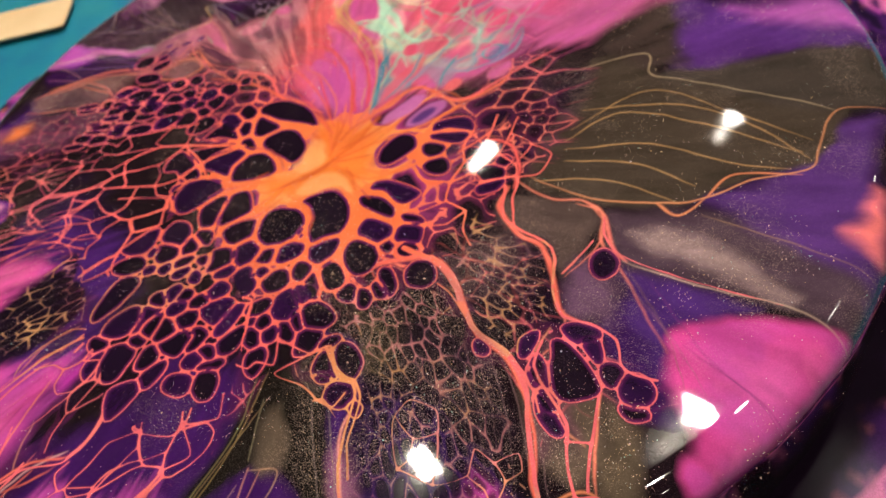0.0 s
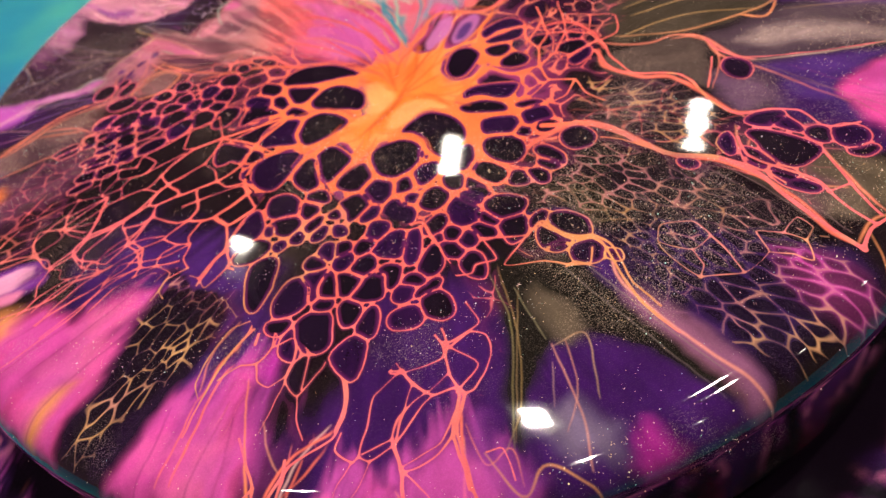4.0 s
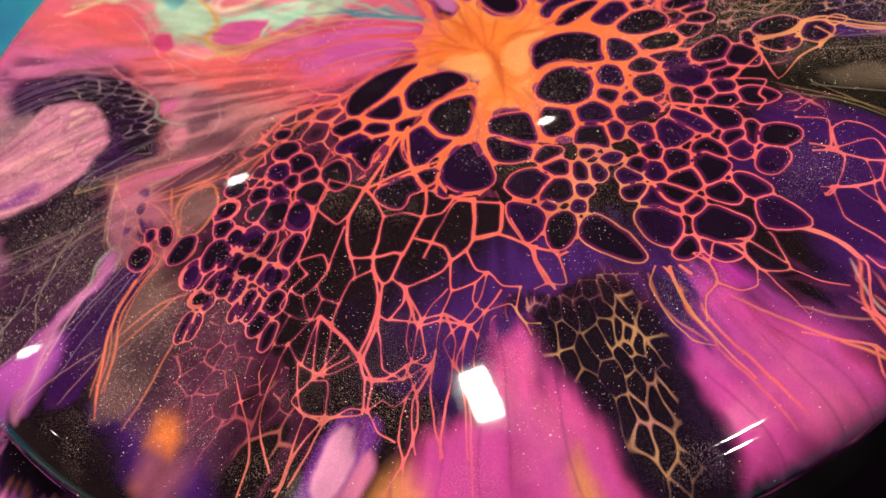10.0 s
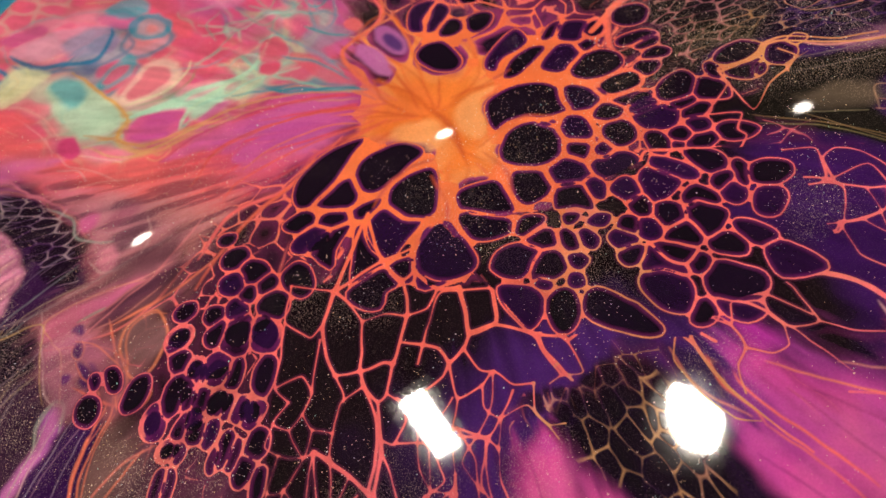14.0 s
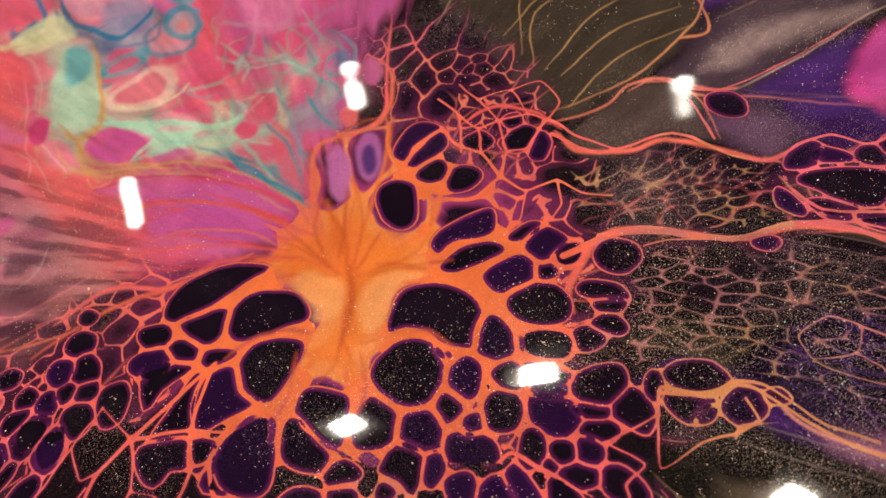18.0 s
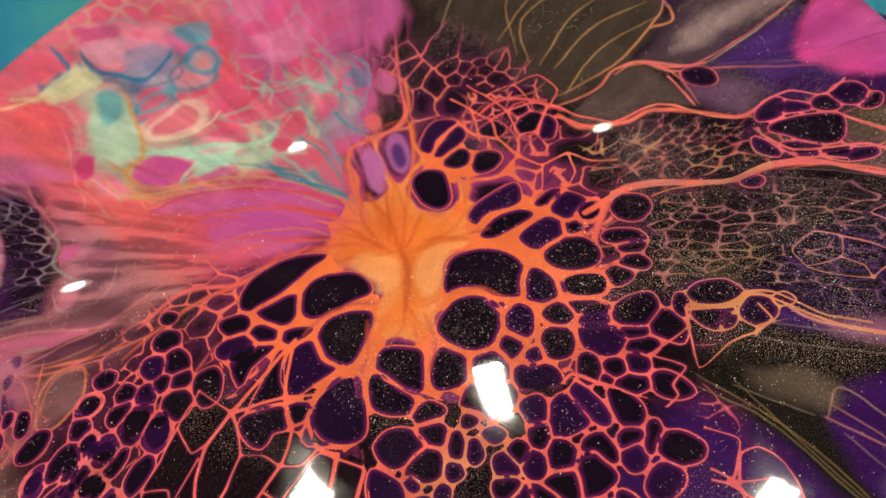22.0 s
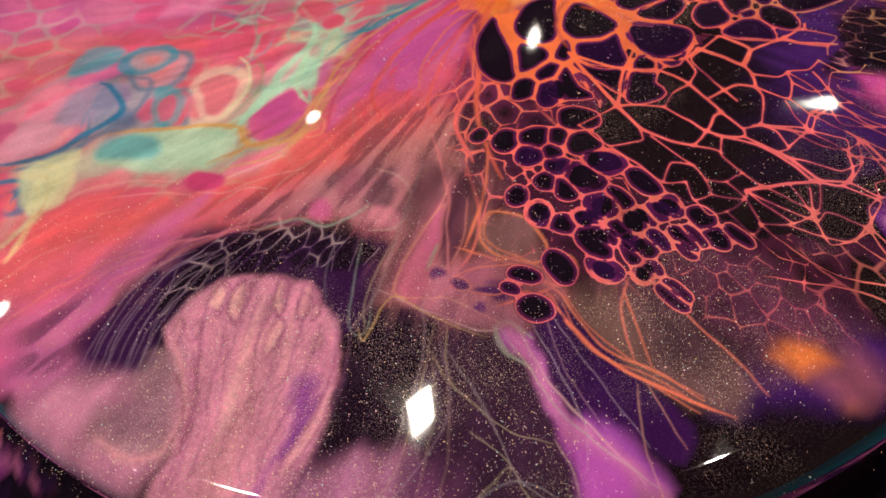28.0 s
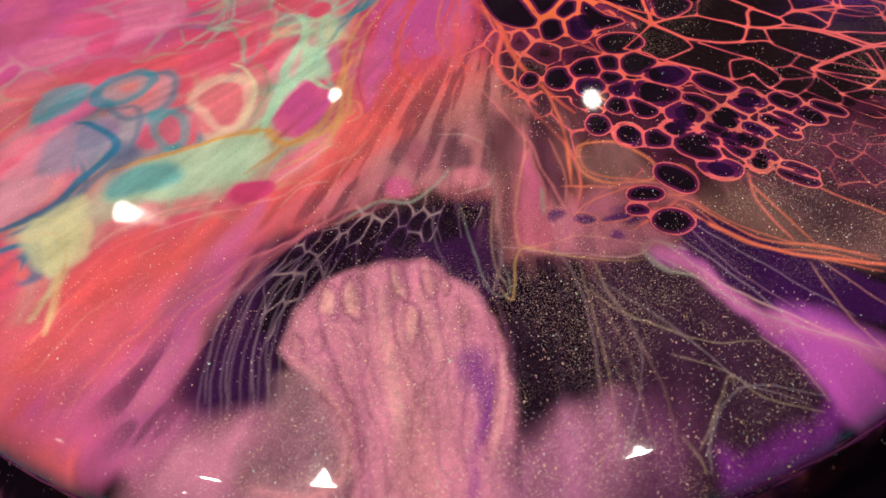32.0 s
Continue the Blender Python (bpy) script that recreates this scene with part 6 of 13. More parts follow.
# veins of the marbled lobe
veil = Cells()
veil.scatter(10, 6000, lambda x, y: 0.30, lambda x, y: 1.5, lobe, 0.85)
vwall, vwho, _ = veil.field()
vtone = rs.uniform(0, 1, len(veil.x) + 1).astype(np.float32)[vwho]
lay(lobe * 0.45 * smooth(0.3, 0.9, vtone) * smooth(0.02, 0.12, vwall), (216, 66, 112))
lay(lobe * 0.35 * smooth(0.6, 0.0, vtone) * smooth(0.02, 0.12, vwall), (206, 130, 150))
lay(lobe * 0.3 * smooth(0.09, 0.0, vwall) * smooth(-0.4, 0.3, cloud(2.4, 33)), (130, 186, 166))
# broad cells of the marbling, outlined in teal, blue and cream
marble = Cells()
marble.scatter(12, 4000, lambda x, y: 0.30 + 0.35 * abs(math.sin(3.1 * x) * math.cos(2.3 * y)), lambda x, y: 1.5, marble_zone, 0.85)
mwall, mwho, _ = marble.field(0.08, 0.35)
mtone = rs.uniform(0, 1, len(marble.x) + 1).astype(np.float32)[mwho]
edge = 0.07 * (1 + 0.7 * cloud(1.2, 35))
lay(marble_zone * smooth(edge - 0.05, edge + 0.16, mwall) * smooth(0.25, 0.6, mtone) * 0.8, (222, 74, 110))
lay(marble_zone * smooth(edge - 0.05, edge + 0.16, mwall) * smooth(0.35, 0.0, mtone) * 0.7, (196, 130, 156))
rim_hue = np.array(srgb(134, 194, 172), np.float32) + (np.array(srgb(20, 122, 146), np.float32) - np.array(srgb(134, 194, 172), np.float32)) * smooth(0.0, 0.35, cloud(2.2, 37))[..., None]
rim_hue = rim_hue + (np.array(srgb(214, 190, 150), np.float32) - rim_hue) * smooth(0.2, 0.6, cloud(1.8, 38))[..., None]
lay(marble_zone * smooth(edge + 0.05, edge - 0.05, mwall) * 0.5, rim_hue)

# ---- the orange heart ----
body = heart_zone * smooth(width + 0.03, width - 0.01, wall)
lay(body, (234, 120, 52))
lay(body * smooth(0.28, 0.05, np.abs(inner + 0.22)), (240, 146, 88), 0.55)
lay(body * smooth(0.0, 0.5, cloud(0.8, 46)), (238, 112, 40), 0.6)

# main strands
lay(stroke([(-0.69, -2.77), (0.04, -3.96), (0.13, -5.14)], 0.231, 0.124, 0.028, 0.02), (240, 112, 70))
lay(stroke([(0.20, -6.07), (0.76, -5.71), (2.05, -5.82), (2.61, -6.78), (3.00, -8.05), (3.74, -8.96), (4.15, -10.38), (4.16, -12.10)], 0.184, 0.071, 0.028, 0.02), (234, 104, 88))
lay(stroke([(3.95, -3.67), (3.70, -4.42), (4.16, -5.36), (4.68, -5.89), (4.87, -6.95), (4.99, -7.85), (5.75, -8.34)], 0.131, 0.085, 0.028, 0.02), (234, 104, 88))
lay(stroke([(5.81, -4.55), (6.19, -5.02), (6.07, -5.95), (6.44, -6.98), (7.08, -9.16)], 0.093, 0.020, 0.028, 0.02), (226, 118, 98))
lay(stroke([(4.10, -3.46), (5.00, -4.31), (5.81, -4.55), (6.21, -5.26)], 0.055, 0.041, 0.028, 0.02), (226, 118, 98))
lay(stroke([(5.03, -7.76), (5.01, -8.52), (4.47, -8.92), (4.36, -9.56)], 0.039, 0.033, 0.028, 0.02), (226, 118, 98))
lay(stroke([(1.97, 0.45), (2.84, 0.13), (4.20, 0.94), (5.70, 1.83)], 0.111, 0.040, 0.028, 0.02), (232, 92, 96))
lay(stroke([(3.30, -1.69), (4.02, -2.11), (4.28, -3.08), (4.06, -3.75)], 0.083, 0.069, 0.028, 0.02), (234, 90, 86))
lay(stroke([(-4.03, -10.96), (-4.28, -11.60), (-4.78, -12.71), (-5.25, -13.70)], 0.041, 0.051, 0.028, 0.02), (234, 104, 88))
lay(stroke([(-5.97, -7.15), (-5.94, -7.83), (-5.95, -8.56), (-5.85, -9.23), (-6.11, -9.93), (-6.59, -10.47), (-7.13, -10.77), (-7.83, -11.01)], 0.070, 0.043, 0.028, 0.02), (234, 104, 88))
lay(stroke([(-6.03, -7.17), (-7.02, -7.12), (-7.87, -7.31), (-8.42, -7.83), (-8.71, -8.00)], 0.056, 0.033, 0.028, 0.02), (234, 104, 88))
lay(stroke([(-8.71, -8.00), (-9.33, -8.73), (-10.01, -9.39)], 0.034, 0.025, 0.028, 0.02), (234, 104, 88))
lay(stroke([(-5.77, -5.13), (-6.06, -5.84), (-6.70, -6.50), (-6.98, -6.87)], 0.121, 0.048, 0.028, 0.02), (216, 112, 104))
lay(stroke([(-7.23, -6.56), (-8.01, -6.97), (-8.56, -7.78)], 0.023, 0.023, 0.028, 0.02), (226, 118, 98))
lay(stroke([(-7.49, -7.99), (-7.81, -8.76), (-8.14, -9.69), (-8.36, -10.53), (-8.53, -11.39)], 0.020, 0.060, 0.028, 0.02), (228, 120, 80))
lay(stroke([(-6.42, -10.12), (-7.25, -10.47), (-7.76, -10.90), (-8.46, -11.54)], 0.048, 0.038, 0.028, 0.02), (206, 150, 150))
lay(stroke([(-7.60, -9.30), (-7.70, -9.93), (-7.70, -10.51)], 0.020, 0.020, 0.028, 0.02), (214, 130, 110))
lay(stroke([(-8.29, 4.35), (-9.09, 4.50), (-10.13, 4.49), (-10.88, 4.25), (-11.60, 3.97), (-12.30, 3.68)], 0.064, 0.053, 0.028, 0.02), (228, 108, 84))
lay(stroke([(-9.61, 2.60), (-10.34, 2.77), (-11.28, 2.82), (-12.38, 2.92)], 0.034, 0.028, 0.028, 0.02), (222, 112, 96))
lay(stroke([(-10.42, 4.16), (-9.60, 3.66), (-9.10, 2.99)], 0.031, 0.025, 0.028, 0.02), (222, 112, 96))
lay(stroke([(-4.82, 3.28), (-3.63, 2.79), (-2.93, 1.52), (-1.51, 0.51)], 0.101, 0.118, 0.028, 0.02), (228, 96, 96))
lay(stroke([(-6.07, 6.73), (-8.06, 5.85), (-8.43, 5.28), (-9.74, 5.57), (-12.11, 5.63)], 0.027, 0.034, 0.028, 0.02), (196, 150, 150))
lay(stroke([(-5.57, -8.00), (-5.81, -9.19), (-6.26, -10.20), (-7.31, -10.34), (-8.09, -10.84), (-8.34, -11.45)], 0.051, 0.051, 0.028, 0.02), (234, 104, 88))
lay(stroke([(-9.71, -9.54), (-8.83, -8.57), (-8.00, -7.71), (-7.23, -7.53)], 0.052, 0.037, 0.028, 0.02), (234, 104, 88))
lay(stroke([(-7.19, -10.52), (-7.85, -11.19), (-7.94, -11.66)], 0.042, 0.024, 0.028, 0.02), (234, 104, 88))
lay(stroke([(-4.31, -11.77), (-4.72, -12.60), (-5.01, -13.43)], 0.039, 0.028, 0.028, 0.02), (226, 118, 98))
lay(stroke([(-5.87, -12.06), (-5.81, -13.15)], 0.027, 0.021, 0.028, 0.02), (226, 118, 98))
lay(stroke([(-4.05, -10.93), (-4.30, -11.64), (-4.70, -12.37)], 0.035, 0.035, 0.028, 0.02), (234, 104, 88))
lay(stroke([(0.09, -8.97), (0.39, -9.45), (0.05, -10.44), (0.30, -12.28), (0.70, -13.93), (0.74, -14.63)], 0.057, 0.068, 0.028, 0.02), (206, 124, 116))
lay(stroke([(-0.70, -7.50), (-0.32, -8.61), (0.38, -9.28)], 0.043, 0.071, 0.028, 0.02), (234, 104, 88))
lay(stroke([(-4.15, -12.27), (-3.97, -13.34), (-3.31, -13.07), (-2.83, -13.87), (-2.79, -14.41)], 0.021, 0.032, 0.028, 0.02), (222, 140, 90))
lay(stroke([(-1.93, -10.95), (-2.26, -12.56), (-2.68, -13.59)], 0.014, 0.022, 0.028, 0.02), (206, 130, 110))
lay(stroke([(4.08, -10.97), (4.09, -11.82), (4.23, -12.40)], 0.071, 0.083, 0.028, 0.02), (234, 104, 88))
lay(stroke([(4.21, -12.39), (4.81, -12.07), (5.30, -12.21), (5.73, -13.19)], 0.052, 0.035, 0.028, 0.02), (226, 130, 90))
lay(stroke([(5.67, -9.64), (5.40, -10.92), (5.28, -12.13)], 0.063, 0.050, 0.028, 0.02), (226, 118, 98))
lay(stroke([(4.70, -8.19), (4.18, -9.10), (4.50, -10.32), (5.17, -11.14)], 0.058, 0.045, 0.028, 0.02), (216, 130, 100))
lay(stroke([(5.47, -12.50), (5.14, -13.21), (4.97, -13.80)], 0.022, 0.016, 0.028, 0.02), (222, 130, 90))
lay(stroke([(4.60, -12.27), (4.14, -13.59), (4.26, -13.76)], 0.021, 0.016, 0.028, 0.02), (216, 130, 90))
lay(stroke([(-8.68, 4.30), (-9.56, 4.55), (-10.79, 4.30), (-11.82, 4.04)], 0.014, 0.019, 0.028, 0.02), (222, 110, 86))
lay(stroke([(-7.90, 5.27), (-8.22, 4.43), (-8.33, 3.57)], 0.042, 0.053, 0.028, 0.02), (226, 104, 86))
lay(stroke([(-3.55, 3.42), (-4.49, 3.88), (-5.29, 4.37), (-5.55, 5.19), (-5.96, 6.01), (-6.38, 6.60)], 0.069, 0.046, 0.028, 0.02), (206, 110, 116))
lay(stroke([(-5.33, 4.51), (-6.03, 5.16), (-6.57, 6.00)], 0.034, 0.023, 0.028, 0.02), (216, 120, 110))
lay(stroke([(-4.83, 3.44), (-5.95, 4.05), (-6.58, 4.74), (-6.80, 5.36)], 0.078, 0.034, 0.028, 0.02), (214, 100, 96))
# the blue-ringed pools and cream seams of the lobe
lay(patch([(2.28, 11.17), (1.96, 10.51), (1.63, 9.83), (1.33, 8.85), (0.87, 8.06), (-0.05, 7.12), (-0.95, 6.90), (-0.85, 7.61), (-0.47, 8.44), (0.34, 8.93), (0.57, 9.40), (0.94, 10.04), (0.69, 10.90), (0.62, 11.52), (1.22, 11.31), (2.01, 11.33)], 0.3, 0.25, 0.1), (186, 196, 170), 0.7)
lay(patch(loop([(-0.49, 6.34), (0.14, 5.56), (0.44, 4.90), (0.69, 4.33), (0.06, 3.89), (-0.57, 4.47), (-0.23, 4.86), (-0.15, 5.56), (-0.56, 6.15)]), 0.15, 0.15, 0.1), (170, 206, 182), 0.85)
lay(patch([(3.02, 8.90), (3.21, 8.20), (2.52, 7.70), (1.49, 6.67), (0.73, 7.23), (1.08, 8.08), (1.60, 8.66), (2.09, 9.16)], 0.25, 0.2, 0.1), (140, 150, 168), 0.7)
lay(patch(loop([(2.37, 10.88), (2.90, 10.27), (3.52, 9.47), (3.46, 9.08), (3.04, 8.91), (2.38, 9.30), (2.01, 9.99), (2.05, 10.58)]), 0.09, 0.08, 0.05), (210, 120, 146), 0.95)
lay(patch(loop([(2.52, 10.41), (2.81, 10.07), (3.15, 9.63), (3.11, 9.43), (2.88, 9.33), (2.53, 9.54), (2.32, 9.92), (2.34, 10.25)]), 0.19, 0.12, 0.05), (232, 156, 156), 0.8)
lay(patch(loop([(3.98, 10.15), (3.80, 9.72), (3.24, 9.81), (2.73, 10.47), (2.46, 10.98), (2.55, 11.01)]), 0.09, 0.08, 0.05), (220, 84, 112), 0.95)
lay(patch(loop([(3.59, 10.25), (3.48, 10.01), (3.18, 10.06), (2.90, 10.42), (2.75, 10.71), (2.80, 10.73)]), 0.19, 0.12, 0.05), (230, 110, 120), 0.8)
lay(patch(loop([(3.00, 7.80), (3.56, 7.24), (3.41, 6.54), (2.92, 6.07), (2.31, 6.31), (2.02, 7.02), (2.37, 7.68)]), 0.1, 0.08, 0.03), (24, 124, 150), 0.9)
lay(patch(loop([(2.95, 7.60), (3.38, 7.17), (3.26, 6.64), (2.89, 6.28), (2.42, 6.46), (2.20, 7.01), (2.47, 7.52)]), 0.09, 0.08, 0.05), (200, 140, 154), 0.95)
lay(patch(loop([(2.88, 7.32), (3.11, 7.08), (3.05, 6.78), (2.85, 6.59), (2.59, 6.69), (2.46, 6.99), (2.61, 7.27)]), 0.19, 0.12, 0.05), (228, 124, 132), 0.8)
lay(patch(loop([(4.06, 9.21), (4.15, 8.31), (3.86, 7.58), (3.50, 7.19), (3.25, 7.66), (3.49, 8.64)]), 0.1, 0.08, 0.03), (24, 124, 150), 0.9)
lay(patch(loop([(4.01, 9.06), (4.09, 8.28), (3.84, 7.66), (3.53, 7.31), (3.32, 7.72), (3.52, 8.57)]), 0.09, 0.08, 0.05), (186, 96, 150), 0.95)
lay(patch(loop([(3.88, 8.64), (3.92, 8.20), (3.79, 7.86), (3.62, 7.67), (3.50, 7.90), (3.61, 8.36)]), 0.19, 0.12, 0.05), (206, 96, 140), 0.8)
lay(patch(loop([(3.03, 8.80), (3.20, 8.40), (2.93, 7.92), (2.48, 7.98), (2.37, 8.40), (2.66, 8.84)]), 0.09, 0.08, 0.05), (124, 124, 162), 0.95)
lay(patch(loop([(2.92, 8.62), (3.01, 8.40), (2.86, 8.13), (2.61, 8.16), (2.55, 8.39), (2.71, 8.64)]), 0.19, 0.12, 0.05), (140, 120, 160), 0.8)
lay(patch(loop([(1.84, 8.10), (2.01, 7.68), (1.88, 7.40), (1.51, 7.66), (1.42, 8.10)]), 0.09, 0.08, 0.05), (206, 96, 134), 0.95)
lay(patch(loop([(1.79, 7.96), (1.88, 7.73), (1.81, 7.58), (1.61, 7.72), (1.56, 7.96)]), 0.19, 0.12, 0.05), (216, 90, 120), 0.8)
lay(patch(loop([(1.20, 7.91), (1.89, 7.23), (1.68, 6.67), (1.02, 6.92), (0.62, 7.49), (0.79, 7.90)]), 0.1, 0.08, 0.03), (24, 124, 150), 0.9)
lay(patch(loop([(1.19, 7.73), (1.65, 7.28), (1.51, 6.91), (1.08, 7.07), (0.82, 7.45), (0.93, 7.72)]), 0.09, 0.08, 0.05), (222, 84, 108), 0.95)
lay(patch(loop([(1.19, 7.56), (1.44, 7.31), (1.36, 7.11), (1.13, 7.20), (0.98, 7.41), (1.05, 7.56)]), 0.19, 0.12, 0.05), (232, 80, 104), 0.8)
lay(patch(loop([(1.62, 8.22), (1.54, 8.39), (1.65, 8.57), (1.89, 8.66), (2.13, 8.59), (2.22, 8.42), (2.11, 8.24), (1.86, 8.16)]), 0.15, 0.03, 0.02), (6, 112, 150))
lay(patch(loop([(0.63, 7.28), (1.53, 6.58), (1.62, 5.92), (1.27, 5.49), (0.67, 5.65), (0.31, 6.10), (0.22, 6.69), (0.40, 7.15)]), 0.09, 0.08, 0.05), (222, 170, 156), 0.95)
lay(patch(loop([(0.71, 6.88), (1.21, 6.49), (1.26, 6.13), (1.07, 5.90), (0.74, 5.98), (0.54, 6.22), (0.49, 6.55), (0.59, 6.80)]), 0.19, 0.12, 0.05), (226, 96, 124), 0.8)
lay(patch(loop([(0.72, 7.08), (1.32, 6.55), (1.27, 6.01), (0.93, 5.77), (0.55, 5.99), (0.41, 6.58), (0.49, 6.98)]), 0.15, 0.08, 0.05), (224, 104, 126), 0.95)
lay(patch(loop([(0.76, 6.79), (1.09, 6.49), (1.06, 6.20), (0.88, 6.07), (0.67, 6.19), (0.59, 6.51), (0.63, 6.73)]), 0.19, 0.12, 0.05), (230, 90, 116), 0.8)
lay(patch(loop([(-0.57, 6.27), (-0.16, 5.76), (-0.16, 5.02), (-0.56, 4.87), (-0.93, 5.07), (-1.18, 5.67), (-1.01, 6.11)]), 0.09, 0.08, 0.05), (206, 86, 140), 0.95)
lay(patch(loop([(-0.61, 5.95), (-0.38, 5.66), (-0.39, 5.26), (-0.60, 5.18), (-0.80, 5.28), (-0.95, 5.61), (-0.85, 5.86)]), 0.19, 0.12, 0.05), (226, 90, 150), 0.8)
lay(patch(loop([(0.06, 3.89), (-0.17, 3.73), (-0.61, 4.23), (-0.51, 4.38)]), 0.09, 0.08, 0.05), (206, 104, 150), 0.95)
lay(patch(loop([(-0.57, 7.44), (-0.31, 7.15), (-0.53, 6.85), (-0.81, 6.98), (-0.84, 7.29)]), 0.09, 0.08, 0.05), (222, 196, 180), 0.95)
lay(patch(loop([(0.12, 8.33), (0.41, 7.93), (0.19, 7.52), (-0.21, 7.58), (-0.44, 8.04), (-0.25, 8.40)]), 0.09, 0.08, 0.05), (214, 176, 170), 0.95)
lay(patch(loop([(0.05, 8.17), (0.21, 7.95), (0.09, 7.72), (-0.13, 7.75), (-0.26, 8.01), (-0.15, 8.21)]), 0.19, 0.12, 0.05), (222, 150, 156), 0.8)
lay(patch(loop([(0.54, 8.76), (0.88, 8.41), (0.67, 8.13), (0.36, 8.26), (0.15, 8.70)]), 0.09, 0.08, 0.05), (110, 176, 178), 0.95)
lay(patch(loop([(0.53, 8.63), (0.72, 8.43), (0.60, 8.28), (0.43, 8.35), (0.32, 8.59)]), 0.19, 0.12, 0.05), (190, 160, 166), 0.8)
lay(patch(loop([(-1.30, 7.49), (-1.13, 7.05), (-1.35, 6.25), (-1.55, 5.98), (-1.73, 6.30), (-1.62, 7.01), (-1.45, 7.43)]), 0.09, 0.08, 0.05), (224, 124, 144), 0.95)
lay(patch(loop([(-1.37, 7.18), (-1.27, 6.93), (-1.39, 6.50), (-1.50, 6.35), (-1.60, 6.52), (-1.54, 6.91), (-1.45, 7.14)]), 0.19, 0.12, 0.05), (226, 106, 132), 0.8)
lay(patch(loop([(-0.95, 8.29), (-0.77, 8.00), (-1.00, 7.64), (-1.40, 7.56), (-1.54, 7.74), (-1.36, 8.04)]), 0.09, 0.08, 0.05), (214, 66, 112), 0.95)
lay(patch(loop([(-1.05, 8.11), (-0.95, 7.95), (-1.08, 7.75), (-1.30, 7.70), (-1.38, 7.80), (-1.28, 7.97)]), 0.19, 0.12, 0.05), (216, 56, 106), 0.8)
lay(patch(loop([(0.76, 10.38), (0.82, 9.85), (0.52, 9.34), (0.23, 9.12), (0.11, 9.39), (0.40, 9.97), (0.56, 10.37)]), 0.09, 0.08, 0.05), (224, 136, 144), 0.95)
lay(patch(loop([(0.64, 10.11), (0.67, 9.82), (0.51, 9.54), (0.35, 9.42), (0.28, 9.57), (0.44, 9.88), (0.53, 10.10)]), 0.19, 0.12, 0.05), (226, 104, 118), 0.8)
lay(patch(loop([(1.37, 10.61), (1.20, 10.14), (0.80, 10.29), (0.60, 10.70), (0.67, 11.06), (1.02, 10.92)]), 0.09, 0.08, 0.05), (218, 204, 164), 0.95)
lay(patch(loop([(1.67, 11.54), (1.75, 11.15), (1.46, 11.05), (1.06, 11.30), (0.88, 11.52), (1.18, 11.83)]), 0.09, 0.08, 0.05), (14, 104, 144), 0.95)
lay(patch(loop([(1.27, 11.48), (1.18, 11.60), (1.24, 11.72), (1.41, 11.78), (1.59, 11.73), (1.69, 11.61), (1.63, 11.49), (1.46, 11.43)]), 0.08, 0.03, 0.02), (226, 110, 112))
lay(patch(loop([(1.52, 10.98), (1.27, 10.79), (0.90, 10.95), (0.70, 11.22), (0.81, 11.42)]), 0.09, 0.08, 0.05), (192, 206, 172), 0.95)
lay(stroke([(2.32, 11.15), (1.96, 10.60), (1.85, 9.96), (2.01, 9.38), (2.78, 8.93)], 0.119, 0.092, 0.05, 0.03), (18, 120, 150), 0.85)
lay(stroke([(2.40, 9.32), (2.81, 8.95), (2.78, 8.59)], 0.071, 0.057, 0.05, 0.03), (24, 124, 150), 0.85)
lay(stroke([(4.82, 9.65), (4.77, 9.11), (4.67, 8.30), (4.29, 7.65)], 0.054, 0.031, 0.05, 0.03), (206, 150, 120), 0.85)
lay(stroke([(4.19, 10.03), (3.91, 9.27), (3.63, 8.50)], 0.051, 0.037, 0.05, 0.03), (200, 150, 130), 0.85)
lay(stroke([(3.52, 9.47), (3.08, 9.89), (2.68, 10.49), (2.42, 10.92)], 0.040, 0.027, 0.05, 0.03), (190, 130, 150), 0.85)
lay(stroke([(1.86, 10.92), (1.56, 10.63), (1.11, 10.76), (0.68, 11.11), (0.54, 11.45), (0.13, 11.99)], 0.054, 0.036, 0.05, 0.03), (214, 140, 76), 0.85)
lay(stroke([(1.27, 8.52), (0.96, 7.99), (0.52, 7.45), (0.04, 6.85), (-0.37, 6.49), (-0.83, 6.61), (-0.96, 6.96), (-0.86, 7.42)], 0.068, 0.061, 0.05, 0.03), (216, 142, 82), 0.85)
lay(stroke([(-0.83, 6.65), (-1.25, 6.26), (-1.45, 5.72), (-1.20, 5.15), (-0.88, 4.61), (-0.46, 3.67)], 0.076, 0.062, 0.05, 0.03), (208, 150, 92), 0.85)
lay(stroke([(1.50, 5.05), (0.92, 5.10), (0.45, 5.49), (0.23, 6.04), (0.16, 6.54)], 0.065, 0.051, 0.05, 0.03), (140, 130, 100), 0.85)
lay(stroke([(0.28, 8.70), (-0.12, 8.54), (-0.19, 8.41)], 0.077, 0.051, 0.05, 0.03), (50, 160, 170), 0.85)
lay(stroke([(0.93, 8.68), (0.42, 8.68), (0.20, 8.76)], 0.059, 0.039, 0.05, 0.03), (60, 160, 166), 0.85)
lay(stroke([(-1.13, 5.19), (-1.45, 4.96), (-1.79, 5.25), (-1.72, 5.56)], 0.034, 0.027, 0.05, 0.03), (216, 140, 110), 0.85)
lay(stroke([(0.65, 11.09), (0.51, 10.07), (0.02, 9.17), (-0.83, 8.35)], 0.032, 0.019, 0.05, 0.03), (228, 160, 150), 0.85)
lay(stroke([(0.26, 11.67), (0.25, 10.34), (-0.49, 9.19), (-1.29, 8.36)], 0.025, 0.019, 0.05, 0.03), (226, 150, 150), 0.85)
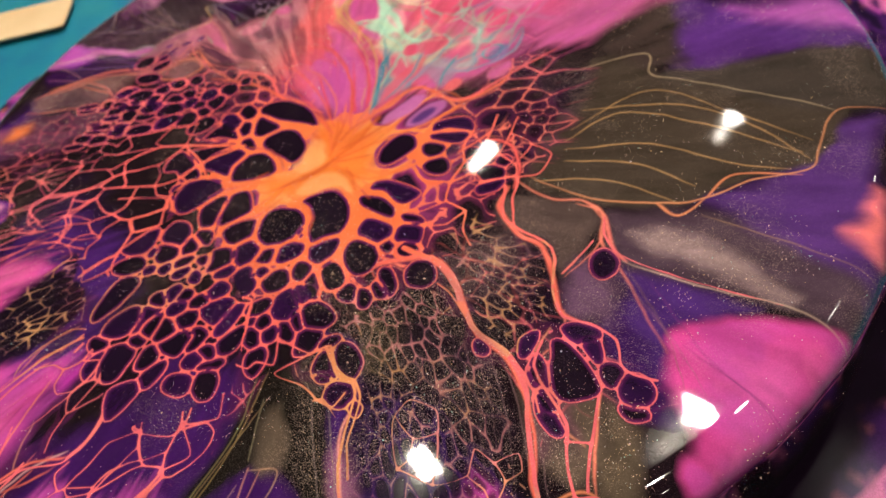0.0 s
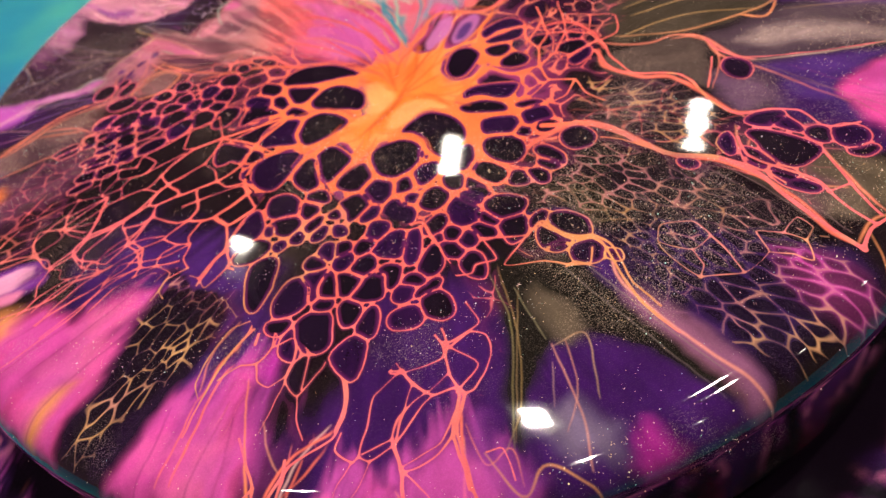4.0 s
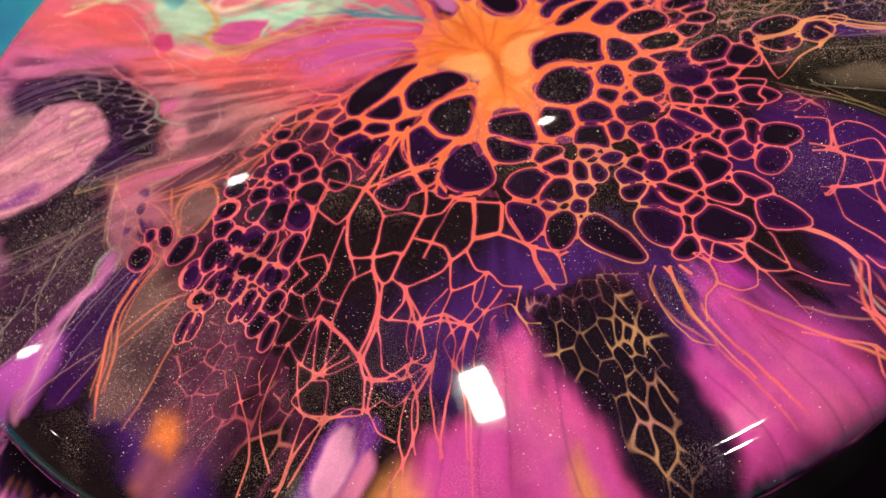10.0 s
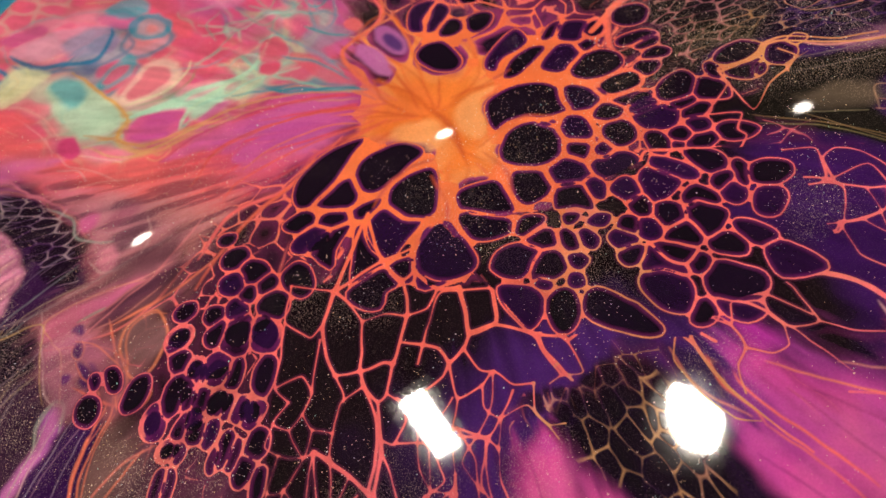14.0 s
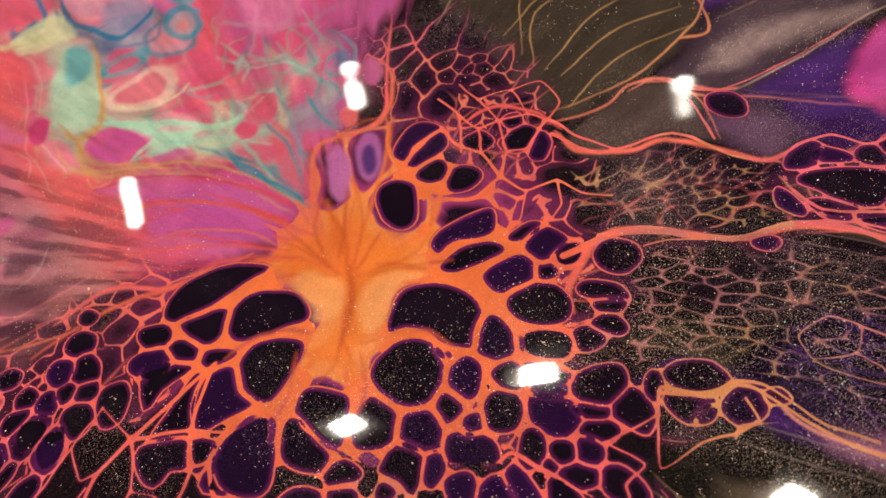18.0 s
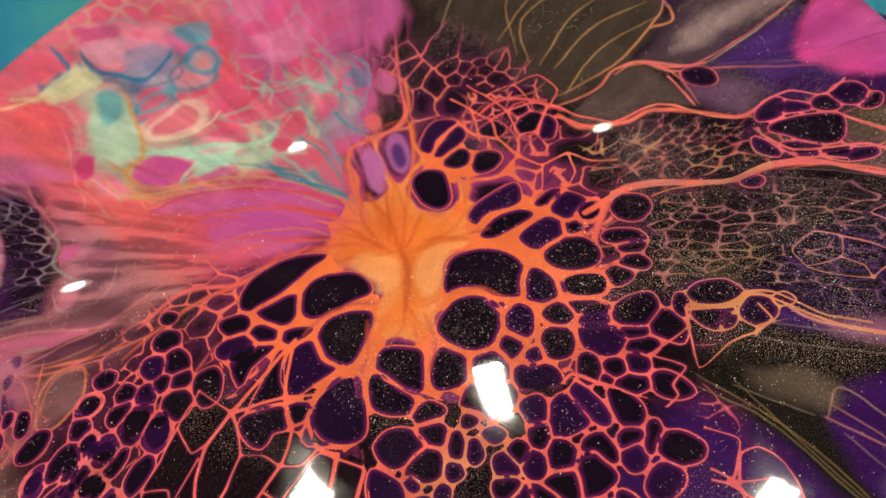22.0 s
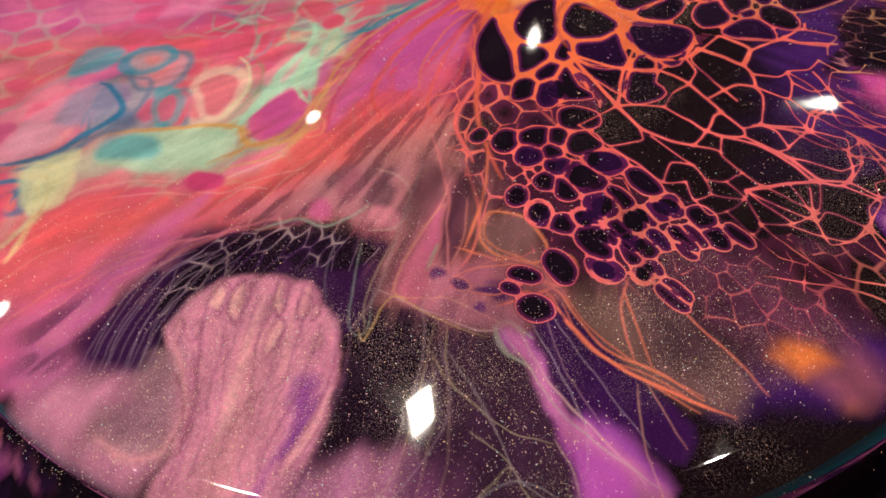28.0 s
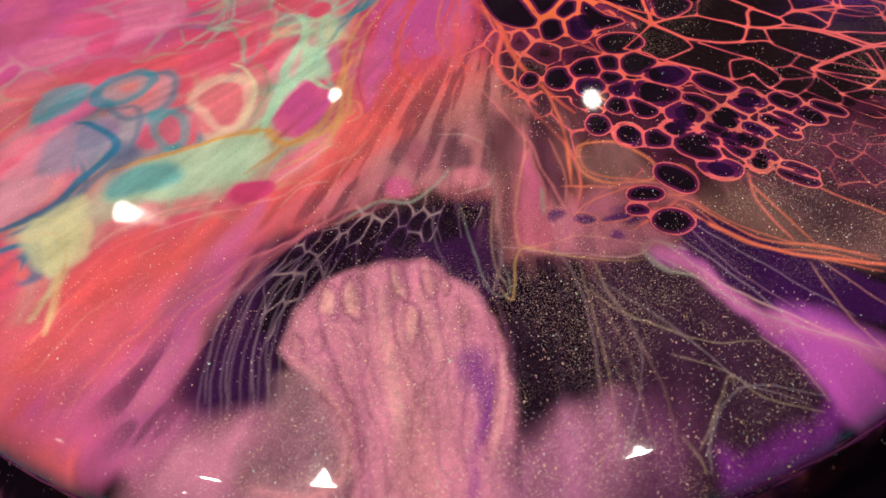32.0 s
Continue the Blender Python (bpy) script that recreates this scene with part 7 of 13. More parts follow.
lay(stroke([(0.02, 12.52), (0.04, 11.07), (-0.52, 9.75)], 0.024, 0.012, 0.05, 0.03), (236, 150, 130), 0.85)
lay(stroke([(-0.55, 12.86), (-0.45, 11.64), (-0.82, 10.40)], 0.023, 0.011, 0.05, 0.03), (230, 140, 130), 0.85)
lay(stroke([(-1.44, 7.53), (-1.61, 6.79), (-1.77, 6.23)], 0.026, 0.019, 0.05, 0.03), (216, 170, 160), 0.85)
lay(stroke([(-1.33, 8.21), (-1.73, 7.79), (-1.96, 7.02), (-2.37, 6.10)], 0.025, 0.019, 0.05, 0.03), (216, 140, 140), 0.85)
lay(stroke([(-1.89, 8.02), (-1.94, 7.40), (-2.28, 7.02)], 0.025, 0.019, 0.05, 0.03), (200, 150, 150), 0.85)
lay(stroke([(-2.57, 7.39), (-2.36, 6.60), (-2.34, 5.75)], 0.025, 0.013, 0.05, 0.03), (216, 140, 130), 0.85)
lay(stroke([(-0.27, 3.66), (-0.98, 4.04), (-1.36, 4.48), (-1.67, 4.53)], 0.035, 0.021, 0.05, 0.03), (196, 110, 110), 0.85)
lay(stroke([(-1.04, 3.41), (-1.71, 4.23), (-2.44, 4.78)], 0.035, 0.021, 0.05, 0.03), (190, 110, 110), 0.85)
lay(stroke([(-1.28, 2.95), (-1.87, 3.83), (-2.53, 4.32)], 0.035, 0.021, 0.05, 0.03), (200, 110, 110), 0.85)
lay(patch([(-1.12, 10.70), (-1.24, 9.42), (-1.48, 8.33), (-1.92, 8.34), (-1.86, 9.38), (-1.94, 10.48)], 0.4, 0.3, 0.5), (186, 104, 150), 0.6)
lay(patch([(-0.45, 12.35), (-0.37, 11.18), (-0.67, 10.30), (-1.13, 11.21), (-1.32, 12.44)], 0.5, 0.3, 0.5), (216, 96, 120), 0.6)
lay(patch(loop([(-0.99, 4.17), (-1.07, 4.30), (-1.05, 4.39), (-0.94, 4.39), (-0.81, 4.31), (-0.73, 4.18), (-0.75, 4.09), (-0.86, 4.09)]), 0.1, 0.03, 0.02), (206, 84, 140), 0.6)
lay(patch(loop([(-1.45, 4.20), (-1.54, 4.36), (-1.51, 4.47), (-1.37, 4.47), (-1.22, 4.37), (-1.12, 4.22), (-1.15, 4.10), (-1.29, 4.10)]), 0.1, 0.03, 0.02), (206, 84, 140), 0.6)
lay(patch(loop([(-1.58, 3.61), (-1.69, 3.80), (-1.65, 3.93), (-1.49, 3.94), (-1.29, 3.81), (-1.19, 3.63), (-1.23, 3.49), (-1.39, 3.48)]), 0.1, 0.03, 0.02), (206, 84, 140), 0.6)
lay(patch(loop([(-0.97, 3.61), (-1.02, 3.72), (-0.98, 3.81), (-0.87, 3.82), (-0.76, 3.76), (-0.70, 3.65), (-0.74, 3.56), (-0.85, 3.54)]), 0.1, 0.03, 0.02), (206, 84, 140), 0.6)
lay(patch(loop([(-1.71, 3.23), (-1.82, 3.41), (-1.81, 3.53), (-1.68, 3.52), (-1.50, 3.38), (-1.38, 3.20), (-1.39, 3.07), (-1.53, 3.09)]), 0.1, 0.03, 0.02), (206, 84, 140), 0.6)
# streaks across the lower lobe
lay(stroke([(-1.59, 13.59), (-1.33, 12.45), (-1.47, 11.02), (-1.91, 9.60)], 0.050, 0.011, 0.06, 0.06), (176, 88, 130), 0.5)
lay(stroke([(-1.67, 13.24), (-1.45, 12.10), (-1.63, 10.67), (-2.13, 9.28)], 0.028, 0.011, 0.06, 0.06), (232, 130, 120), 0.5)
lay(stroke([(-1.75, 12.88), (-1.57, 11.74), (-1.79, 10.32), (-2.34, 8.95)], 0.028, 0.011, 0.06, 0.06), (196, 92, 120), 0.5)
lay(stroke([(-1.84, 12.51), (-1.70, 11.38), (-1.95, 9.96), (-2.56, 8.62)], 0.051, 0.011, 0.06, 0.06), (176, 88, 130), 0.5)
lay(stroke([(-1.92, 12.14), (-1.83, 11.01), (-2.11, 9.60), (-2.77, 8.30)], 0.028, 0.011, 0.06, 0.06), (232, 130, 120), 0.5)
lay(stroke([(-2.01, 11.76), (-1.95, 10.65), (-2.28, 9.24), (-2.99, 7.97)], 0.029, 0.011, 0.06, 0.06), (196, 92, 120), 0.5)
lay(stroke([(-2.10, 11.38), (-2.09, 10.27), (-2.44, 8.87), (-3.21, 7.64)], 0.052, 0.011, 0.06, 0.06), (176, 88, 130), 0.5)
lay(stroke([(-2.19, 10.99), (-2.22, 9.89), (-2.61, 8.51), (-3.43, 7.31)], 0.029, 0.012, 0.06, 0.06), (232, 130, 120), 0.5)
lay(stroke([(-2.28, 10.60), (-2.35, 9.51), (-2.78, 8.13), (-3.65, 6.97)], 0.029, 0.012, 0.06, 0.06), (196, 92, 120), 0.5)
lay(stroke([(-2.37, 10.20), (-2.48, 9.13), (-2.94, 7.76), (-3.87, 6.64)], 0.053, 0.012, 0.06, 0.06), (176, 88, 130), 0.5)
lay(stroke([(-2.47, 9.79), (-2.62, 8.74), (-3.12, 7.38), (-4.09, 6.30)], 0.030, 0.012, 0.06, 0.06), (232, 130, 120), 0.5)
lay(stroke([(-2.56, 9.38), (-2.76, 8.34), (-3.29, 6.99), (-4.31, 5.97)], 0.030, 0.012, 0.06, 0.06), (196, 92, 120), 0.5)
# smoky veil over the arch, curtain folds and the tangle beside them
lay(patch(loop([(-3.89, 6.32), (-3.95, 6.51), (-3.83, 6.70), (-3.60, 6.78), (-3.39, 6.70), (-3.33, 6.50), (-3.45, 6.31), (-3.68, 6.23)]), 0.12, 0.03, 0.02), (196, 86, 122), 0.8)
lay(patch(loop([(-3.70, 5.47), (-3.87, 5.74), (-3.82, 5.94), (-3.60, 5.94), (-3.33, 5.75), (-3.16, 5.46), (-3.20, 5.26), (-3.43, 5.26)]), 0.15, 0.03, 0.02), (140, 70, 92), 0.8)
lay(patch(loop([(-4.44, 5.14), (-4.58, 5.39), (-4.53, 5.56), (-4.34, 5.56), (-4.11, 5.39), (-3.97, 5.14), (-4.01, 4.97), (-4.21, 4.97)]), 0.12, 0.03, 0.02), (104, 62, 76), 0.9)
lay(patch(loop([(-5.03, 5.39), (-5.07, 5.60), (-4.91, 5.81), (-4.65, 5.91), (-4.44, 5.83), (-4.40, 5.62), (-4.56, 5.40), (-4.82, 5.31)]), 0.12, 0.03, 0.02), (200, 112, 132), 0.8)
lay(stroke([(-3.56, 4.94), (-4.07, 4.71), (-4.81, 4.90), (-5.07, 5.56), (-4.80, 6.02)], 0.036, 0.036, 0.05, 0.02), (190, 140, 140), 0.8)
lay(stroke([(-3.11, 7.80), (-3.46, 6.98), (-4.01, 6.67), (-4.23, 6.00), (-4.22, 5.60)], 0.052, 0.041, 0.05, 0.02), (140, 146, 138), 0.8)
lay(patch(loop([(-6.31, 6.51), (-5.56, 5.52), (-5.25, 4.49), (-6.03, 5.16), (-6.76, 6.16)]), 0.12, 0.08, 0.1), (196, 96, 124), 0.9)
lay(patch(loop([(-4.97, 3.71), (-5.36, 3.61), (-6.43, 4.86), (-6.50, 5.44), (-5.67, 4.61)]), 0.15, 0.1, 0.1), (92, 46, 66), 0.85)
lay(patch(loop([(-4.36, 3.97), (-4.76, 3.87), (-5.17, 4.80), (-5.44, 5.45), (-4.71, 4.81)]), 0.15, 0.1, 0.1), (96, 52, 66), 0.8)
lay(stroke([(-5.29, 4.46), (-5.56, 5.36), (-6.31, 6.51), (-6.81, 6.15)], 0.026, 0.021, 0.028, 0.02), (216, 140, 110))
lay(stroke([(-4.15, 4.13), (-4.98, 5.29), (-6.04, 6.71), (-6.41, 7.58)], 0.048, 0.027, 0.06, 0.02), (140, 110, 116), 0.8)
lay(stroke([(-5.99, 5.19), (-6.35, 5.71)], 0.055, 0.033, 0.05, 0.02), (130, 150, 130), 0.8)
lay(patch(loop([(-7.29, 3.64), (-7.34, 4.03), (-7.09, 4.41), (-6.66, 4.55), (-6.31, 4.37), (-6.24, 3.97), (-6.51, 3.58), (-6.94, 3.45)]), 0.1, 0.03, 0.02), (122, 80, 84), 0.9)
lay(patch(loop([(-8.31, 3.59), (-8.37, 3.84), (-8.25, 4.05), (-8.03, 4.10), (-7.83, 3.95), (-7.77, 3.69), (-7.89, 3.48), (-8.11, 3.43)]), 0.08, 0.03, 0.02), (34, 22, 26))
lay(patch(loop([(-6.61, 5.59), (-6.66, 5.70), (-6.64, 5.78), (-6.56, 5.78), (-6.46, 5.70), (-6.41, 5.59), (-6.43, 5.51), (-6.52, 5.51)]), 0.06, 0.03, 0.02), (72, 24, 84), 0.9)
lay(patch(loop([(-7.15, 5.34), (-7.16, 5.45), (-7.07, 5.57), (-6.95, 5.62), (-6.85, 5.58), (-6.83, 5.47), (-6.92, 5.35), (-7.05, 5.30)]), 0.06, 0.03, 0.02), (72, 24, 84), 0.9)
lay(patch(loop([(-7.71, 4.74), (-7.68, 4.83), (-7.56, 4.95), (-7.41, 5.04), (-7.32, 5.04), (-7.35, 4.95), (-7.48, 4.83), (-7.63, 4.74)]), 0.06, 0.03, 0.02), (72, 24, 84), 0.9)
lay(patch(loop([(-7.76, 4.98), (-7.74, 5.08), (-7.61, 5.21), (-7.45, 5.31), (-7.35, 5.30), (-7.37, 5.20), (-7.50, 5.06), (-7.66, 4.97)]), 0.06, 0.03, 0.02), (72, 24, 84), 0.9)
lay(patch(loop([(-7.78, 5.44), (-7.79, 5.52), (-7.73, 5.59), (-7.64, 5.63), (-7.57, 5.60), (-7.56, 5.52), (-7.62, 5.44), (-7.71, 5.41)]), 0.06, 0.03, 0.02), (72, 24, 84), 0.9)
lay(patch(loop([(-7.92, 4.96), (-7.91, 5.03), (-7.84, 5.11), (-7.75, 5.16), (-7.68, 5.14), (-7.69, 5.07), (-7.76, 4.99), (-7.85, 4.95)]), 0.06, 0.03, 0.02), (72, 24, 84), 0.9)
lay(patch(loop([(-6.99, 5.14), (-7.00, 5.20), (-6.96, 5.26), (-6.90, 5.28), (-6.84, 5.26), (-6.83, 5.20), (-6.88, 5.14), (-6.94, 5.11)]), 0.06, 0.03, 0.02), (72, 24, 84), 0.9)
lay(patch(loop([(-7.74, 4.27), (-7.75, 4.40), (-7.64, 4.54), (-7.48, 4.60), (-7.37, 4.56), (-7.36, 4.43), (-7.47, 4.29), (-7.63, 4.22)]), 0.08, 0.03, 0.02), (110, 70, 82), 0.9)
lay(stroke([(-6.19, 4.21), (-6.11, 3.85), (-6.66, 3.49), (-7.49, 3.57), (-7.70, 3.97), (-7.08, 4.44), (-6.51, 4.47), (-6.19, 4.21)], 0.049, 0.049, 0.028, 0.02), (222, 120, 86))
lay(stroke([(-7.74, 3.86), (-7.67, 3.59), (-8.09, 3.44), (-8.43, 3.73), (-8.25, 4.13), (-7.89, 4.06)], 0.054, 0.054, 0.028, 0.02), (222, 112, 80))
lay(stroke([(-8.37, 4.31), (-9.04, 4.53), (-9.96, 4.54), (-10.73, 4.18), (-11.76, 3.92)], 0.014, 0.019, 0.028, 0.02), (222, 112, 86))
lay(stroke([(-8.45, 4.10), (-9.29, 4.26), (-10.35, 4.18), (-11.68, 3.76)], 0.014, 0.019, 0.028, 0.02), (222, 112, 86))
lay(stroke([(-7.68, 4.46), (-8.39, 4.18), (-9.01, 4.29), (-9.95, 4.36), (-10.74, 4.04), (-11.72, 3.82)], 0.029, 0.039, 0.028, 0.02), (222, 112, 86))
lay(stroke([(-9.21, 3.21), (-10.09, 3.71), (-10.68, 4.01)], 0.030, 0.025, 0.028, 0.02), (222, 112, 86))
lay(stroke([(-6.27, 4.98), (-6.97, 4.61), (-7.68, 4.30), (-8.27, 4.16)], 0.043, 0.054, 0.028, 0.02), (222, 112, 86))
lay(stroke([(-7.01, 6.26), (-6.96, 4.93), (-7.36, 4.15)], 0.027, 0.027, 0.028, 0.02), (222, 112, 86))
lay(stroke([(-6.43, 4.86), (-5.70, 3.72), (-4.62, 2.64)], 0.061, 0.048, 0.028, 0.02), (222, 112, 86))
lay(stroke([(-8.83, 5.20), (-8.31, 5.31), (-8.23, 5.59), (-8.76, 5.73), (-9.31, 5.63)], 0.070, 0.040, 0.05, 0.02), (164, 160, 142), 0.85)
lay(patch(loop([(-8.37, 5.48), (-8.79, 5.30), (-9.79, 5.59), (-10.96, 5.65), (-12.49, 5.46), (-12.64, 5.78), (-11.44, 5.86), (-10.29, 5.94), (-9.09, 5.61)]), 0.12, 0.06, 0.1), (196, 112, 156), 0.7)
# smoky hollows of the curtain
lay(patch(loop([(-3.85, 3.75), (-4.71, 4.00), (-5.20, 4.48), (-5.65, 5.50), (-6.08, 6.34), (-5.38, 5.71), (-4.44, 4.68)]), 0.18, 0.12, 0.05), (108, 62, 74), 0.6)
lay(patch(loop([(-5.18, 4.14), (-5.68, 4.12), (-6.23, 4.73), (-6.54, 5.36), (-5.94, 4.95)]), 0.18, 0.12, 0.05), (84, 44, 62), 0.7)
lay(patch(loop([(-4.51, 3.52), (-5.43, 3.53), (-6.06, 3.78), (-5.69, 4.00)]), 0.18, 0.12, 0.05), (70, 40, 48), 0.6)
lay(patch(loop([(-5.08, 4.57), (-5.02, 4.25), (-5.29, 4.53), (-5.62, 5.19), (-5.81, 5.71)]), 0.18, 0.12, 0.05), (96, 54, 66), 0.6)
# tangle of loops beside the curtain
lay(patch([(-6.74, 6.23), (-6.65, 5.70), (-6.76, 5.20), (-6.97, 4.72), (-7.47, 4.65), (-7.41, 5.11), (-7.15, 5.72), (-7.23, 6.25), (-6.98, 6.44)], 0.25, 0.2, 0.1), (176, 96, 124), 0.7)
lay(patch(loop([(-6.86, 4.79), (-7.56, 4.21), (-8.13, 4.15), (-8.50, 4.27), (-8.06, 4.50), (-7.37, 4.83)]), 0.2, 0.15, 0.1), (150, 84, 100), 0.7)
lay(patch(loop([(-7.09, 5.96), (-7.59, 5.37), (-8.18, 5.12), (-8.58, 5.29), (-7.93, 5.84), (-7.33, 6.27)]), 0.2, 0.15, 0.1), (150, 84, 110), 0.7)
lay(patch(loop([(-7.21, 5.32), (-7.20, 5.41), (-7.12, 5.52), (-6.99, 5.58), (-6.90, 5.55), (-6.90, 5.46), (-6.99, 5.35), (-7.12, 5.29)]), 0.07, 0.03, 0.02), (70, 22, 80), 0.9)
lay(patch(loop([(-6.70, 5.50), (-6.72, 5.58), (-6.68, 5.65), (-6.60, 5.67), (-6.53, 5.63), (-6.51, 5.55), (-6.55, 5.48), (-6.63, 5.46)]), 0.07, 0.03, 0.02), (80, 30, 90), 0.9)
lay(patch(loop([(-7.70, 4.99), (-7.67, 5.08), (-7.55, 5.20), (-7.40, 5.28), (-7.31, 5.28), (-7.34, 5.20), (-7.46, 5.08), (-7.61, 4.99)]), 0.07, 0.03, 0.02), (76, 28, 84), 0.9)
lay(patch(loop([(-7.85, 4.67), (-7.83, 4.73), (-7.75, 4.82), (-7.64, 4.88), (-7.57, 4.88), (-7.59, 4.82), (-7.68, 4.73), (-7.79, 4.66)]), 0.07, 0.03, 0.02), (86, 34, 84), 0.9)
lay(patch(loop([(-7.85, 4.25), (-7.85, 4.37), (-7.74, 4.50), (-7.59, 4.57), (-7.49, 4.53), (-7.49, 4.41), (-7.59, 4.28), (-7.74, 4.22)]), 0.07, 0.03, 0.02), (116, 66, 86), 0.9)
lay(patch(loop([(-8.62, 4.50), (-8.62, 4.68), (-8.47, 4.88), (-8.25, 4.97), (-8.09, 4.91), (-8.08, 4.72), (-8.24, 4.52), (-8.46, 4.43)]), 0.07, 0.03, 0.02), (48, 14, 66), 0.9)
lay(patch(loop([(-7.79, 5.42), (-7.81, 5.50), (-7.75, 5.59), (-7.65, 5.62), (-7.58, 5.58), (-7.56, 5.50), (-7.62, 5.41), (-7.72, 5.38)]), 0.07, 0.03, 0.02), (96, 34, 100), 0.9)
lay(patch(loop([(-8.93, 4.53), (-8.94, 4.67), (-8.84, 4.80), (-8.69, 4.86), (-8.58, 4.80), (-8.57, 4.67), (-8.67, 4.54), (-8.82, 4.48)]), 0.07, 0.03, 0.02), (46, 14, 64), 0.9)
lay(stroke([(-6.83, 5.61), (-6.91, 5.08), (-7.22, 4.63), (-7.57, 4.23), (-7.98, 4.26), (-8.38, 4.08)], 0.027, 0.022, 0.025, 0.02), (222, 116, 96), 0.9)
lay(stroke([(-7.30, 5.40), (-7.66, 5.14), (-7.91, 4.73), (-8.33, 4.45), (-8.70, 4.47)], 0.026, 0.021, 0.025, 0.02), (222, 112, 90), 0.9)
lay(stroke([(-6.84, 6.15), (-7.19, 5.78), (-7.75, 5.59), (-8.25, 5.45)], 0.021, 0.015, 0.025, 0.02), (206, 130, 120), 0.9)
lay(stroke([(-6.80, 5.47), (-6.97, 5.32), (-7.24, 5.32), (-7.16, 5.53), (-6.94, 5.63)], 0.021, 0.016, 0.025, 0.02), (216, 116, 100), 0.9)
lay(stroke([(-7.52, 4.61), (-7.57, 4.25), (-7.86, 4.25), (-7.82, 4.48), (-7.57, 4.62)], 0.022, 0.016, 0.025, 0.02), (216, 126, 110), 0.9)
lay(stroke([(-8.07, 4.80), (-8.21, 4.50), (-8.56, 4.47), (-8.66, 4.74), (-8.39, 5.00), (-8.14, 4.90)], 0.025, 0.020, 0.025, 0.02), (214, 116, 110), 0.9)
lay(stroke([(-6.18, 3.63), (-6.16, 4.00), (-6.45, 4.34), (-6.87, 4.36), (-7.39, 4.18), (-7.84, 4.05)], 0.028, 0.028, 0.025, 0.02), (222, 118, 88), 0.9)
lay(stroke([(-5.06, 4.10), (-5.70, 4.69), (-6.34, 5.19), (-6.75, 5.51)], 0.033, 0.022, 0.025, 0.02), (206, 112, 116), 0.9)
lay(stroke([(-5.52, 4.00), (-6.13, 4.58), (-6.55, 5.25)], 0.023, 0.017, 0.025, 0.02), (206, 120, 110), 0.9)
lay(stroke([(-6.54, 6.79), (-6.11, 6.32), (-5.71, 5.57), (-5.22, 4.47), (-4.85, 3.89)], 0.028, 0.023, 0.025, 0.02), (214, 126, 120), 0.9)
# the glittering pocket and the folds of the column
lay(patch([(-5.14, 12.40), (-4.67, 12.08), (-4.67, 11.35), (-4.35, 10.85), (-4.56, 10.55), (-5.30, 10.72), (-5.96, 11.26), (-5.97, 11.88)], 0.3, 0.12, 0.1), (140, 88, 112), 0.75)
lay(stroke([(-5.11, 12.48), (-5.84, 12.21), (-6.13, 11.64), (-5.79, 10.99), (-5.04, 10.61), (-4.24, 10.40)], 0.117, 0.063, 0.12, 0.02), (222, 142, 152), 0.85)
lay(stroke([(-6.39, 11.59), (-6.06, 10.94), (-5.43, 10.48), (-4.77, 10.25)], 0.075, 0.037, 0.1, 0.02), (140, 74, 104), 0.7)
lay(patch(loop([(-6.65, 9.00), (-6.99, 8.72), (-7.43, 9.47), (-7.75, 10.02), (-7.66, 10.09), (-7.30, 9.58)]), 0.15, 0.06, 0.1), (124, 48, 128), 0.5)
lay(stroke([(-7.40, 9.01), (-7.68, 9.62), (-7.96, 10.18)], 0.130, 0.069, 0.1, 0.02), (222, 146, 158), 0.85)
lay(stroke([(-6.56, 7.75), (-7.29, 8.48), (-7.91, 9.44), (-8.56, 10.43)], 0.039, 0.039, 0.06, 0.02), (96, 50, 84), 0.8)
lay(stroke([(-3.51, 12.04), (-2.95, 11.16), (-2.50, 10.07), (-2.57, 9.09)], 0.014, 0.009, 0.02, 0.02), (150, 118, 140), 0.7)
lay(stroke([(-3.72, 11.99), (-3.07, 11.06), (-2.53, 9.89), (-2.68, 9.00)], 0.014, 0.009, 0.02, 0.02), (150, 118, 140), 0.7)
lay(stroke([(-3.93, 11.95), (-3.19, 10.96), (-2.75, 9.87), (-2.80, 8.92)], 0.014, 0.009, 0.02, 0.02), (150, 118, 140), 0.7)
lay(stroke([(-3.90, 11.72), (-3.31, 10.87), (-2.79, 9.69), (-2.91, 8.83)], 0.014, 0.009, 0.02, 0.02), (150, 118, 140), 0.7)
lay(stroke([(-4.11, 11.68), (-3.44, 10.77), (-3.01, 9.67), (-3.02, 8.74)], 0.014, 0.009, 0.02, 0.02), (150, 118, 140), 0.7)
lay(stroke([(-4.32, 11.64), (-3.56, 10.67), (-3.04, 9.50), (-3.14, 8.65)], 0.014, 0.009, 0.02, 0.02), (150, 118, 140), 0.7)
lay(stroke([(-4.29, 11.41), (-3.68, 10.58), (-3.26, 9.48), (-3.25, 8.57)], 0.014, 0.009, 0.02, 0.02), (150, 118, 140), 0.7)
lay(stroke([(-4.49, 11.37), (-3.80, 10.48), (-3.30, 9.30), (-3.36, 8.48)], 0.014, 0.009, 0.02, 0.02), (150, 118, 140), 0.7)
lay(stroke([(-4.70, 11.33), (-3.92, 10.39), (-3.51, 9.28), (-3.48, 8.39)], 0.014, 0.009, 0.02, 0.02), (150, 118, 140), 0.7)
